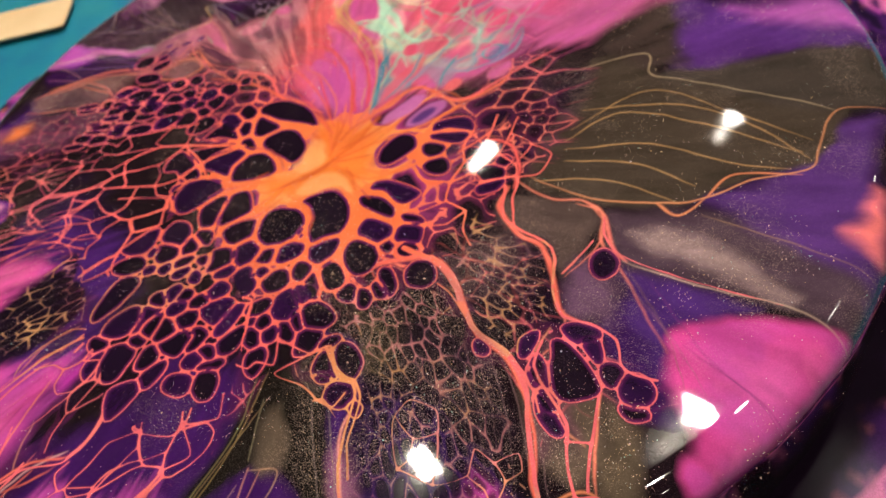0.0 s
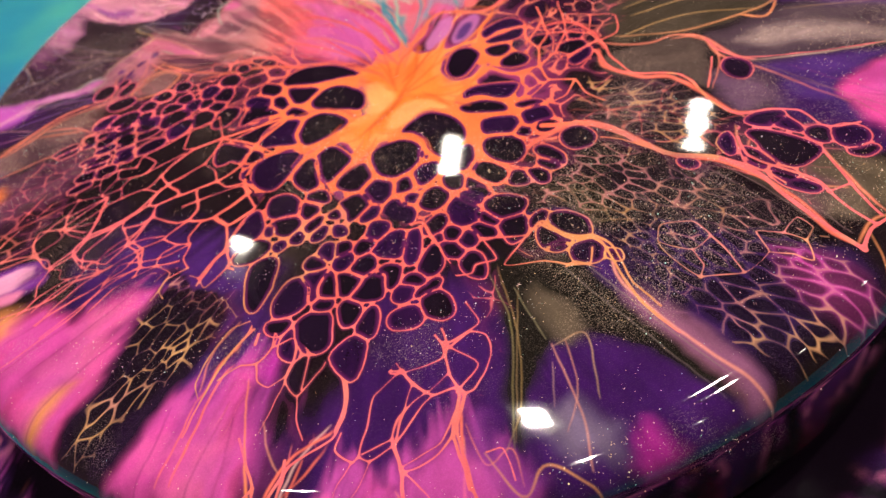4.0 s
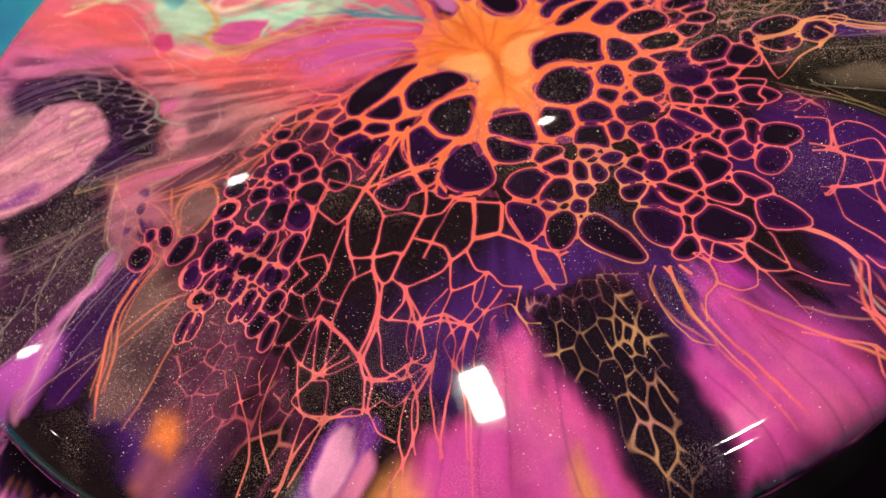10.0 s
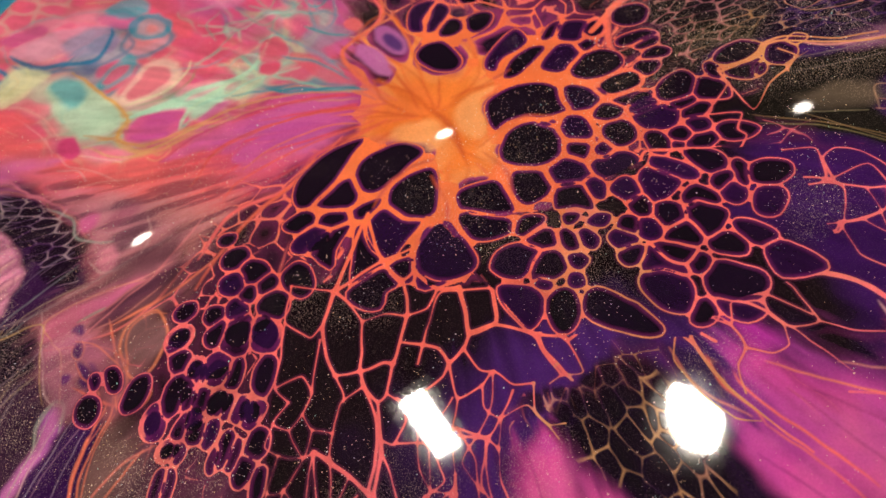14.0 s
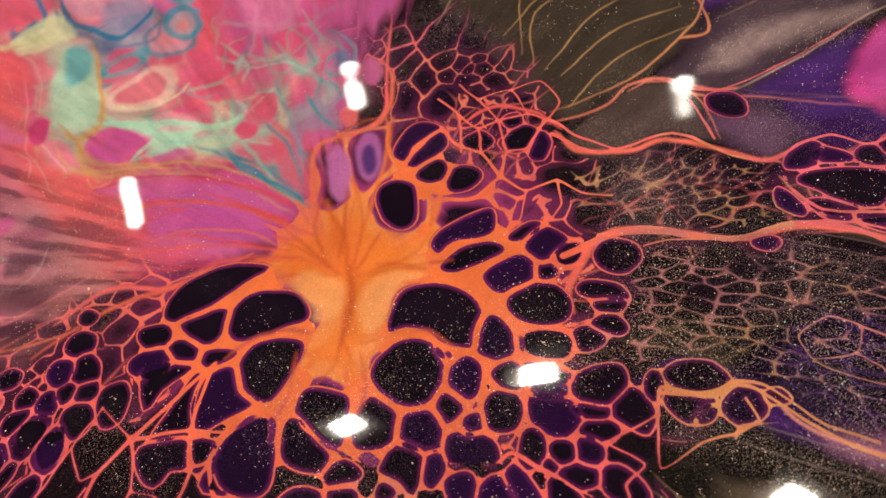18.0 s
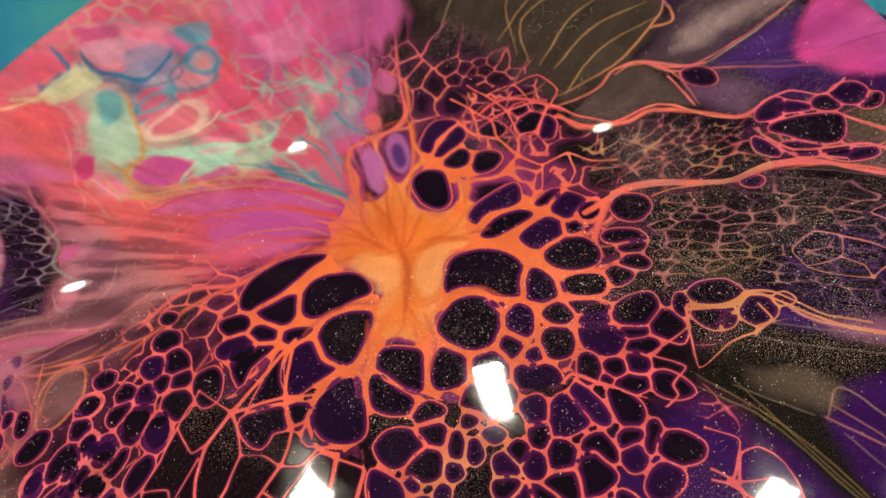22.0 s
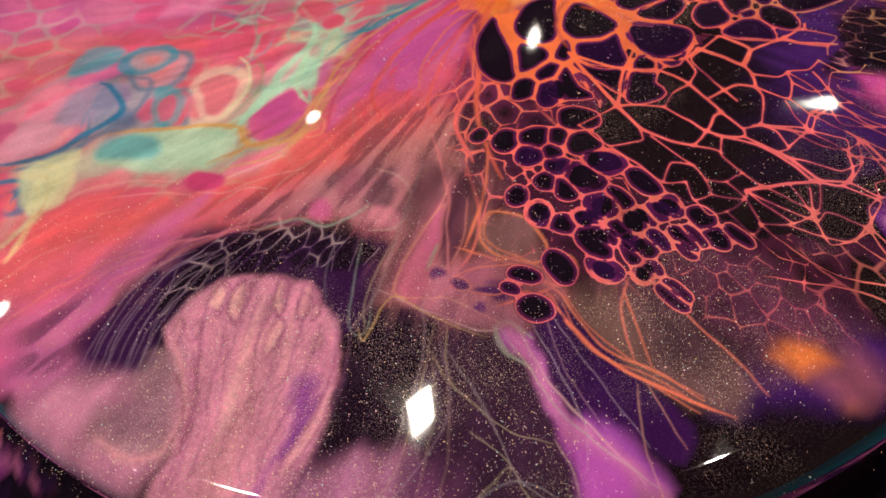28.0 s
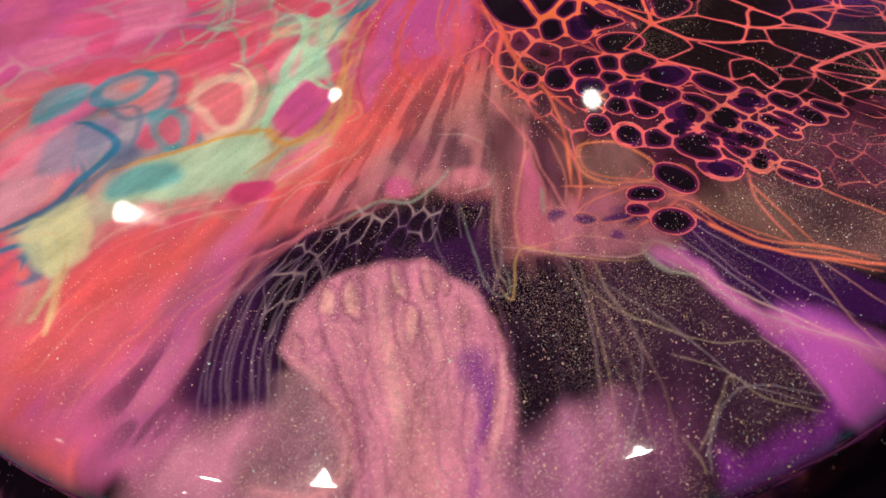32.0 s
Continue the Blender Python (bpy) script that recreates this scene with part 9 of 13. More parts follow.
lay(stroke([(-0.05, 5.13), (0.19, 4.02), (0.75, 3.22), (1.03, 2.04)], 0.071, 0.048, 0.06, 0.04), (150, 196, 176), 0.75)
# the marbling: pools, rings and seams
lay(patch(loop([(2.68, 14.71), (5.00, 7.86), (3.75, 5.97), (2.38, 4.58), (1.41, 4.29), (1.00, 4.97), (0.36, 6.94), (-0.58, 8.60), (-0.73, 10.77)]), 0.5, 0.05, 0.02), (224, 96, 116), 0.2)
lay(patch(loop([(3.55, 12.14), (3.97, 10.91), (3.48, 10.59), (3.13, 11.37)]), 0.1, 0.05, 0.02), (216, 80, 120), 0.7)
lay(patch(loop([(2.98, 11.55), (3.58, 10.53), (3.01, 9.81), (2.44, 10.04), (2.47, 10.86)]), 0.12, 0.05, 0.02), (206, 140, 160), 0.7)
lay(patch(loop([(3.01, 9.81), (3.62, 9.01), (3.41, 8.22), (2.67, 8.13), (2.23, 8.90)]), 0.15, 0.05, 0.02), (130, 130, 160), 0.7)
lay(patch(loop([(4.31, 8.89), (4.92, 8.09), (4.35, 7.38), (3.90, 7.50), (3.89, 8.22)]), 0.1, 0.05, 0.02), (40, 150, 170), 0.7)
lay(patch(loop([(3.15, 7.63), (3.57, 7.78), (3.90, 7.50), (3.94, 6.96), (3.61, 6.44), (3.18, 6.31), (2.82, 6.55), (2.81, 7.11)]), 0.06, 0.05, 0.02), (20, 138, 165), 0.75)
lay(patch(loop([(3.21, 7.39), (3.53, 7.46), (3.72, 7.27), (3.66, 6.86), (3.48, 6.64), (3.19, 6.60), (3.00, 6.78), (3.02, 7.08)]), 0.08, 0.05, 0.02), (200, 140, 150), 0.75)
lay(patch(loop([(3.25, 7.14), (3.51, 7.16), (3.45, 6.89), (3.23, 6.80), (3.13, 6.94)]), 0.1, 0.05, 0.02), (222, 118, 120), 0.8)
lay(stroke([(2.77, 11.42), (2.16, 10.38), (2.12, 9.40), (2.18, 8.41), (3.09, 8.23), (3.53, 8.33)], 0.230, 0.126, 0.05, 0.03), (16, 110, 150), 0.85)
lay(stroke([(2.70, 12.60), (1.89, 11.14), (1.42, 11.55)], 0.151, 0.108, 0.05, 0.03), (20, 110, 150), 0.9)
lay(patch(loop([(2.19, 13.08), (2.29, 12.33), (1.76, 11.50), (1.40, 12.03)]), 0.08, 0.05, 0.02), (222, 84, 104), 0.7)
lay(patch(loop([(0.84, 11.40), (2.07, 11.09), (1.90, 9.80), (1.59, 9.80), (0.89, 10.64)]), 0.12, 0.05, 0.02), (214, 205, 160), 0.7)
lay(patch(loop([(0.37, 9.07), (1.37, 9.57), (1.22, 8.36), (0.18, 7.05), (-0.52, 6.78), (-0.86, 7.28), (-0.61, 7.98)]), 0.12, 0.05, 0.02), (176, 196, 170), 0.85)
lay(patch(loop([(1.24, 9.51), (1.57, 9.01), (0.86, 8.16), (0.31, 8.48)]), 0.15, 0.05, 0.02), (90, 160, 170), 0.8)
lay(patch(loop([(1.12, 8.05), (1.84, 7.71), (2.30, 7.28), (1.84, 6.93), (1.31, 7.00), (0.96, 7.53)]), 0.08, 0.05, 0.02), (60, 150, 165), 0.7)
lay(patch(loop([(1.24, 7.87), (1.73, 7.54), (1.77, 7.12), (1.47, 7.15), (1.16, 7.58)]), 0.06, 0.05, 0.02), (220, 80, 110), 0.75)
lay(patch(loop([(0.25, 7.05), (1.20, 6.84), (1.81, 6.63), (1.85, 5.98), (1.11, 5.44), (0.52, 5.79), (0.15, 6.60)]), 0.1, 0.05, 0.02), (226, 180, 165), 0.7)
lay(patch(loop([(0.47, 6.84), (1.09, 6.66), (1.63, 6.47), (1.58, 6.01), (1.16, 5.77), (0.67, 6.07), (0.40, 6.56)]), 0.08, 0.05, 0.02), (216, 84, 112), 0.75)
lay(stroke([(0.21, 6.80), (0.60, 5.80), (1.26, 5.33), (1.69, 5.30)], 0.095, 0.076, 0.05, 0.03), (214, 196, 160), 0.8)
lay(patch(loop([(-0.91, 6.46), (-0.37, 6.24), (-0.04, 5.61), (-0.06, 5.01), (-0.60, 4.96), (-0.97, 5.53), (-1.10, 6.14)]), 0.08, 0.05, 0.02), (214, 84, 136), 0.75)
lay(patch(loop([(0.15, 11.79), (0.51, 11.04), (0.32, 9.95), (-0.07, 9.45), (-0.18, 10.11), (-0.63, 10.88)]), 0.15, 0.05, 0.02), (232, 88, 96), 0.7)
lay(patch(loop([(-1.14, 8.29), (-0.87, 8.14), (-1.02, 7.69), (-1.43, 7.55), (-1.51, 7.90)]), 0.06, 0.05, 0.02), (204, 60, 110), 0.75)
lay(stroke([(-0.30, 6.72), (0.05, 5.70), (0.54, 4.82), (0.82, 3.80), (1.41, 3.30), (2.40, 3.11)], 0.240, 0.129, 0.05, 0.03), (170, 206, 180), 0.8)
lay(stroke([(-0.78, 4.93), (-0.09, 4.78), (0.57, 4.09), (1.01, 3.34)], 0.145, 0.109, 0.05, 0.03), (176, 200, 170), 0.8)
lay(stroke([(1.75, 8.96), (0.86, 7.79), (-0.19, 6.62), (-0.75, 6.69), (-1.06, 6.52), (-1.35, 5.69)], 0.086, 0.076, 0.05, 0.03), (214, 150, 80), 0.9)
lay(stroke([(-0.73, 7.63), (-0.92, 6.94), (-1.26, 5.78), (-0.79, 4.66), (-0.13, 3.25), (0.07, 1.78), (-0.03, 0.17)], 0.072, 0.054, 0.05, 0.03), (206, 140, 90), 0.9)
lay(patch(loop([(1.71, 4.54), (2.32, 4.03), (2.16, 3.40), (1.66, 4.00)]), 0.06, 0.05, 0.02), (224, 90, 120), 0.75)
lay(patch(loop([(1.54, 3.29), (2.23, 3.22), (2.27, 2.77), (1.60, 2.50), (1.32, 2.88)]), 0.06, 0.05, 0.02), (222, 84, 110), 0.75)
lay(patch(loop([(1.08, 3.16), (1.35, 3.13), (1.26, 2.71), (0.91, 2.67), (0.86, 2.93)]), 0.05, 0.05, 0.02), (224, 70, 104), 0.75)
lay(patch(loop([(2.11, 2.18), (2.59, 1.95), (2.50, 1.20), (2.18, 0.76), (1.91, 1.12), (1.64, 1.49), (0.86, 1.03), (1.30, 1.70)]), 0.1, 0.05, 0.02), (150, 120, 150), 0.7)
lay(patch(loop([(1.60, 2.50), (1.49, 1.84), (0.91, 1.18), (0.33, 0.65), (0.22, 0.36), (0.36, 1.11), (0.88, 1.84)]), 0.07, 0.05, 0.02), (226, 84, 104), 0.7)
lay(stroke([(0.00, 0.09), (0.19, 0.98), (0.14, 1.61), (0.14, 2.18), (0.35, 2.81)], 0.120, 0.068, 0.05, 0.03), (10, 130, 150), 0.85)
lay(stroke([(1.53, 2.68), (1.18, 1.71), (0.45, 0.63)], 0.105, 0.070, 0.05, 0.03), (90, 130, 150), 0.9)
lay(stroke([(2.63, 2.21), (2.23, 1.57), (2.11, 0.93)], 0.090, 0.072, 0.05, 0.03), (70, 140, 150), 0.9)
lay(stroke([(3.57, 2.36), (3.85, 2.43), (3.97, 2.22), (3.76, 1.88), (3.45, 1.86), (3.39, 2.11), (3.57, 2.36)], 0.074, 0.074, 0.05, 0.03), (60, 140, 150), 0.9)
lay(patch(loop([(3.61, 2.26), (3.82, 2.24), (3.72, 1.97), (3.50, 2.01)]), 0.04, 0.05, 0.02), (196, 100, 130), 0.7)
lay(patch(loop([(2.54, 1.12), (2.78, 0.84), (2.51, 0.55), (2.22, 0.67)]), 0.05, 0.05, 0.02), (236, 100, 100), 0.75)
lay(patch(loop([(4.62, 6.13), (5.04, 5.38), (5.63, 5.04), (4.88, 4.09), (3.92, 4.27), (3.90, 5.15)]), 0.12, 0.05, 0.02), (206, 110, 150), 0.8)
lay(stroke([(1.91, 4.72), (2.82, 4.17), (3.51, 3.45), (4.70, 3.34)], 0.057, 0.048, 0.05, 0.03), (130, 150, 140), 0.7)
lay(stroke([(2.45, 4.77), (3.14, 5.21), (3.67, 4.97)], 0.058, 0.049, 0.05, 0.03), (130, 150, 140), 0.7)
lay(stroke([(2.51, 3.19), (3.07, 3.13), (3.22, 2.40)], 0.056, 0.047, 0.05, 0.03), (130, 150, 140), 0.7)
lay(stroke([(4.30, 4.04), (4.02, 3.22), (3.47, 2.46)], 0.057, 0.048, 0.05, 0.03), (130, 150, 140), 0.7)
lay(stroke([(3.18, 3.95), (2.82, 3.43), (3.07, 3.13)], 0.057, 0.047, 0.05, 0.03), (130, 150, 140), 0.7)
lay(stroke([(5.00, 4.18), (4.43, 3.27), (4.15, 2.11)], 0.058, 0.048, 0.05, 0.03), (130, 150, 140), 0.7)
lay(stroke([(2.56, 4.48), (3.07, 4.63), (3.18, 3.95), (3.70, 4.48)], 0.048, 0.048, 0.05, 0.03), (130, 150, 140), 0.7)
lay(stroke([(3.51, 3.45), (4.03, 3.97), (4.30, 4.04), (4.04, 4.36)], 0.048, 0.048, 0.05, 0.03), (130, 150, 140), 0.7)
lay(patch(loop([(-1.94, 3.24), (-1.12, 2.42), (-0.78, 1.12), (-1.05, 0.27), (-1.54, 1.84), (-2.14, 2.70)]), 0.08, 0.05, 0.02), (206, 84, 150), 0.8)
lay(patch(loop([(-1.86, 5.19), (-1.11, 3.99), (-0.58, 2.63), (-0.44, 1.38), (-0.90, 2.84), (-1.56, 3.82)]), 0.1, 0.05, 0.02), (200, 90, 150), 0.7)
lay(stroke([(-0.55, 0.11), (-0.68, 1.41), (-1.03, 2.73), (-1.69, 3.71), (-2.75, 4.06)], 0.084, 0.042, 0.05, 0.03), (214, 80, 70), 0.9)
lay(stroke([(-1.09, 0.13), (-1.17, 1.03), (-1.68, 2.17), (-2.29, 2.80)], 0.066, 0.041, 0.05, 0.03), (222, 110, 70), 0.9)
lay(stroke([(-0.20, 1.34), (-0.37, 2.81), (-0.94, 4.15), (-1.86, 5.19)], 0.070, 0.044, 0.05, 0.03), (190, 60, 100), 0.8)
lay(stroke([(-3.86, 9.30), (-3.79, 8.91), (-4.12, 8.95), (-4.39, 9.39), (-4.28, 9.55)], 0.047, 0.038, 0.05, 0.03), (146, 74, 108), 0.8)
lay(stroke([(-4.46, 9.26), (-4.08, 8.84), (-4.11, 8.54), (-4.43, 8.71), (-4.69, 9.15), (-4.58, 9.31)], 0.047, 0.038, 0.05, 0.03), (146, 74, 108), 0.8)
lay(stroke([(-4.85, 8.38), (-4.60, 8.13), (-4.55, 7.94), (-4.84, 8.02), (-5.18, 8.41), (-5.16, 8.56), (-4.86, 8.37)], 0.048, 0.038, 0.05, 0.03), (146, 74, 108), 0.8)
lay(stroke([(-5.49, 7.88), (-5.43, 7.70), (-5.66, 7.82), (-5.79, 8.07), (-5.66, 8.03)], 0.038, 0.038, 0.05, 0.03), (146, 74, 108), 0.8)
lay(stroke([(-5.35, 8.28), (-5.11, 7.89), (-5.37, 7.82)], 0.047, 0.038, 0.05, 0.03), (146, 74, 108), 0.8)
lay(stroke([(-5.32, 8.72), (-5.28, 8.55), (-5.50, 8.58), (-5.84, 9.12), (-5.81, 9.28)], 0.046, 0.037, 0.05, 0.03), (146, 74, 108), 0.8)
lay(stroke([(-4.09, 10.32), (-3.95, 10.02), (-4.21, 10.09), (-4.40, 10.34)], 0.037, 0.037, 0.05, 0.03), (146, 74, 108), 0.8)
lay(stroke([(-4.30, 9.95), (-4.29, 9.81), (-4.49, 9.93), (-4.54, 10.10)], 0.037, 0.037, 0.05, 0.03), (146, 74, 108), 0.8)
lay(stroke([(-3.82, 9.33), (-4.61, 9.97), (-5.26, 10.38), (-5.94, 10.92), (-6.46, 11.53), (-6.83, 12.09)], 0.070, 0.044, 0.05, 0.03), (140, 70, 104), 0.8)
lay(stroke([(-4.54, 9.34), (-5.28, 9.97), (-5.68, 10.41), (-6.46, 10.96), (-7.03, 11.61)], 0.035, 0.035, 0.05, 0.03), (150, 80, 112), 0.7)
lay(stroke([(-4.21, 8.43), (-4.80, 9.13), (-5.35, 9.78), (-6.03, 10.37)], 0.037, 0.027, 0.05, 0.03), (150, 80, 112), 0.7)
lay(stroke([(-5.09, 8.76), (-5.74, 9.47), (-6.20, 9.74), (-6.50, 10.23)], 0.053, 0.036, 0.05, 0.03), (150, 80, 112), 0.7)
lay(stroke([(-5.50, 8.58), (-6.06, 9.21), (-6.30, 9.53), (-6.41, 9.82), (-7.09, 10.45)], 0.053, 0.035, 0.05, 0.03), (150, 80, 112), 0.7)
lay(stroke([(-5.30, 7.88), (-5.84, 8.45), (-6.37, 9.09), (-6.48, 9.52)], 0.054, 0.036, 0.05, 0.03), (150, 80, 112), 0.7)
lay(stroke([(-5.91, 7.98), (-6.41, 8.54), (-6.82, 9.11), (-7.20, 9.90), (-7.90, 10.88)], 0.052, 0.035, 0.05, 0.03), (146, 74, 112), 0.7)
lay(stroke([(-6.27, 7.83), (-6.90, 8.41), (-7.35, 9.06), (-7.70, 9.95), (-8.21, 10.62)], 0.043, 0.034, 0.05, 0.03), (146, 74, 112), 0.7)
lay(stroke([(-4.94, 10.63), (-5.48, 10.82), (-5.97, 11.14), (-6.20, 11.64)], 0.077, 0.051, 0.05, 0.03), (130, 70, 96), 0.7)
lay(patch(loop([(-4.05, 9.44), (-3.90, 9.05), (-4.09, 9.05), (-4.31, 9.38)]), 0.05, 0.05, 0.02), (230, 160, 164), 0.8)
lay(patch(loop([(-4.49, 9.16), (-4.21, 8.81), (-4.23, 8.65), (-4.42, 8.79), (-4.59, 9.13)]), 0.05, 0.05, 0.02), (230, 160, 164), 0.8)
lay(patch(loop([(-4.99, 8.41), (-4.66, 8.01), (-4.88, 8.14), (-5.13, 8.42)]), 0.04, 0.05, 0.02), (230, 160, 164), 0.8)
lay(patch(loop([(-5.70, 9.11), (-5.36, 8.62), (-5.51, 8.65), (-5.79, 9.10)]), 0.04, 0.05, 0.02), (230, 160, 164), 0.7)
lay(stroke([(-7.69, 10.07), (-7.37, 9.40), (-7.16, 8.84)], 0.102, 0.068, 0.05, 0.03), (128, 48, 138), 0.8)
lay(stroke([(-7.85, 9.93), (-7.54, 9.20), (-7.18, 8.57)], 0.102, 0.068, 0.05, 0.03), (234, 154, 172), 0.8)
lay(stroke([(-6.66, 10.80), (-5.92, 9.96), (-5.22, 9.21), (-4.61, 8.42)], 0.233, 0.143, 0.05, 0.03), (232, 160, 168), 0.5)
lay(stroke([(-6.30, 9.15), (-5.84, 8.72), (-5.15, 8.14)], 0.165, 0.091, 0.05, 0.03), (226, 150, 160), 0.5)
lay(patch(loop([(-4.99, -9.86), (-4.46, -11.60), (-5.63, -12.03), (-6.30, -11.64), (-7.74, -12.40), (-8.32, -11.76), (-7.16, -10.90)]), 0.2, 0.05, 0.02), (42, 14, 72), 0.8)
lay(patch(loop([(-6.13, -11.74), (-5.93, -11.90), (-6.34, -12.34), (-7.00, -12.80), (-7.39, -12.49), (-6.88, -12.13)]), 0.15, 0.05, 0.02), (206, 70, 150), 0.8)
lay(patch(loop([(-4.62, -11.76), (-4.22, -12.72), (-4.54, -13.41), (-4.99, -13.58), (-5.88, -13.13), (-5.84, -12.46), (-5.23, -11.94)]), 0.2, 0.05, 0.02), (190, 70, 150), 0.7)
lay(patch(loop([(-7.26, -11.49), (-7.03, -11.51), (-7.14, -11.69), (-7.40, -11.78), (-7.44, -11.62)]), 0.06, 0.05, 0.02), (222, 84, 160), 0.9)
# grooves in the heart
lay(stroke([(-1.03, -1.66), (-0.30, -1.03), (0.38, 0.18)], 0.077, 0.032, 0.07, 0.02), (206, 84, 36), 0.6)
lay(stroke([(-0.87, -1.68), (0.23, -1.15), (0.98, -0.37)], 0.078, 0.033, 0.07, 0.02), (206, 84, 36), 0.6)
lay(stroke([(-0.92, -1.86), (-0.13, -2.55), (0.63, -2.58), (1.74, -1.98)], 0.075, 0.031, 0.07, 0.02), (206, 84, 36), 0.6)
lay(stroke([(-0.97, -1.90), (-0.25, -2.90), (-0.12, -4.49)], 0.072, 0.030, 0.07, 0.02), (206, 84, 36), 0.6)
lay(stroke([(-1.08, -1.55), (-0.98, -0.59), (-0.98, 0.34)], 0.077, 0.032, 0.07, 0.02), (206, 84, 36), 0.6)
lay(stroke([(-1.13, -1.45), (-1.62, -0.50), (-2.26, 0.18)], 0.075, 0.031, 0.07, 0.02), (206, 84, 36), 0.6)
lay(stroke([(-1.26, -1.76), (-2.08, -2.31), (-2.71, -2.60), (-3.53, -2.50)], 0.066, 0.028, 0.07, 0.02), (206, 84, 36), 0.6)
lay(stroke([(-2.27, -2.46), (-2.70, -3.32), (-2.89, -4.09)], 0.064, 0.027, 0.07, 0.02), (206, 84, 36), 0.6)
lay(stroke([(0.95, -0.31), (1.73, 0.59), (2.42, 0.47), (2.88, -0.15)], 0.089, 0.037, 0.07, 0.02), (206, 84, 36), 0.6)
lay(stroke([(1.32, -1.10), (2.22, -0.47), (2.81, -0.20)], 0.085, 0.036, 0.07, 0.02), (206, 84, 36), 0.6)
# mauve windows and the dark eye beside the heart
lay(patch(loop([(1.15, -0.20), (0.64, -0.48), (0.36, -0.45), (0.47, -0.13), (0.91, 0.31), (1.43, 0.62), (1.73, 0.59), (1.60, 0.25)]), 0.08, 0.03, 0.02), (190, 104, 160))
lay(patch(loop([(1.83, -0.57), (1.40, -0.77), (1.15, -0.70), (1.22, -0.39), (1.57, -0.02), (2.02, 0.20), (2.28, 0.13), (2.20, -0.20)]), 0.08, 0.03, 0.02), (170, 92, 150))
lay(patch(loop([(1.71, -0.50), (1.44, -0.64), (1.29, -0.60), (1.34, -0.41), (1.56, -0.18), (1.84, -0.04), (2.00, -0.08), (1.95, -0.27)]), 0.08, 0.03, 0.02), (90, 50, 110))
lay(patch(loop([(1.18, -1.98), (0.81, -2.08), (0.54, -1.88), (0.53, -1.51), (0.78, -1.16), (1.17, -1.05), (1.45, -1.25), (1.45, -1.64)]), 0.1, 0.03, 0.02), (30, 8, 48))
lay(patch(loop([(0.45, -2.16), (0.29, -2.20), (0.18, -2.12), (0.18, -1.97), (0.28, -1.83), (0.43, -1.78), (0.55, -1.87), (0.55, -2.02)]), 0.15, 0.03, 0.02), (150, 70, 100), 0.4)
lay(patch(loop([(4.02, 0.90), (3.74, 0.79), (3.56, 0.89), (3.58, 1.15), (3.80, 1.41), (4.10, 1.52), (4.28, 1.42), (4.25, 1.16)]), 0.08, 0.03, 0.02), (190, 90, 130))
lay(patch(loop([(3.96, 1.74), (3.71, 1.66), (3.55, 1.78), (3.56, 2.03), (3.74, 2.27), (3.99, 2.36), (4.16, 2.24), (4.15, 1.98)]), 0.1, 0.03, 0.02), (100, 110, 150), 0.7)
lay(patch(loop([(-0.50, -4.42), (-0.77, -4.44), (-0.99, -4.23), (-1.04, -3.91), (-0.89, -3.66), (-0.62, -3.63), (-0.39, -3.85), (-0.34, -4.17)]), 0.2, 0.03, 0.02), (70, 28, 80), 0.5)
lay(patch([(-2.03, -4.54), (-2.34, -4.61), (-2.58, -4.43), (-2.62, -4.10), (-2.42, -3.82), (-2.11, -3.75), (-1.86, -3.94), (-1.83, -4.27)], 0.25, 0.03, 0.02), (110, 40, 110), 0.6)
lay(patch(loop([(-3.35, -4.31), (-3.68, -4.45), (-3.88, -4.37), (-3.86, -4.13), (-3.61, -3.85), (-3.28, -3.70), (-3.06, -3.77), (-3.09, -4.03)]), 0.2, 0.03, 0.02), (130, 44, 110), 0.7)
lay(patch(loop([(-3.66, -3.13), (-4.05, -3.34), (-4.27, -3.30), (-4.22, -3.03), (-3.91, -2.69), (-3.52, -2.46), (-3.28, -2.50), (-3.34, -2.78)]), 0.2, 0.03, 0.02), (120, 48, 100), 0.6)
lay(patch(loop([(-1.93, -1.56), (-2.12, -1.61), (-2.27, -1.48), (-2.30, -1.26), (-2.19, -1.07), (-2.00, -1.01), (-1.84, -1.13), (-1.82, -1.36)]), 0.2, 0.03, 0.02), (130, 90, 100), 0.5)

# ---- rounded holes and drawn veins over the foam ----
HOLE_NEAR, HOLE_NEXT = (np.full((GRID, GRID), -9.0, np.float32) for _ in range(2))
HOLE_TONE = np.zeros((GRID, GRID), np.float32)
LINES = np.zeros((GRID, GRID), np.float32)
FILLET = 0.022
hole_shade = random.Random(4)


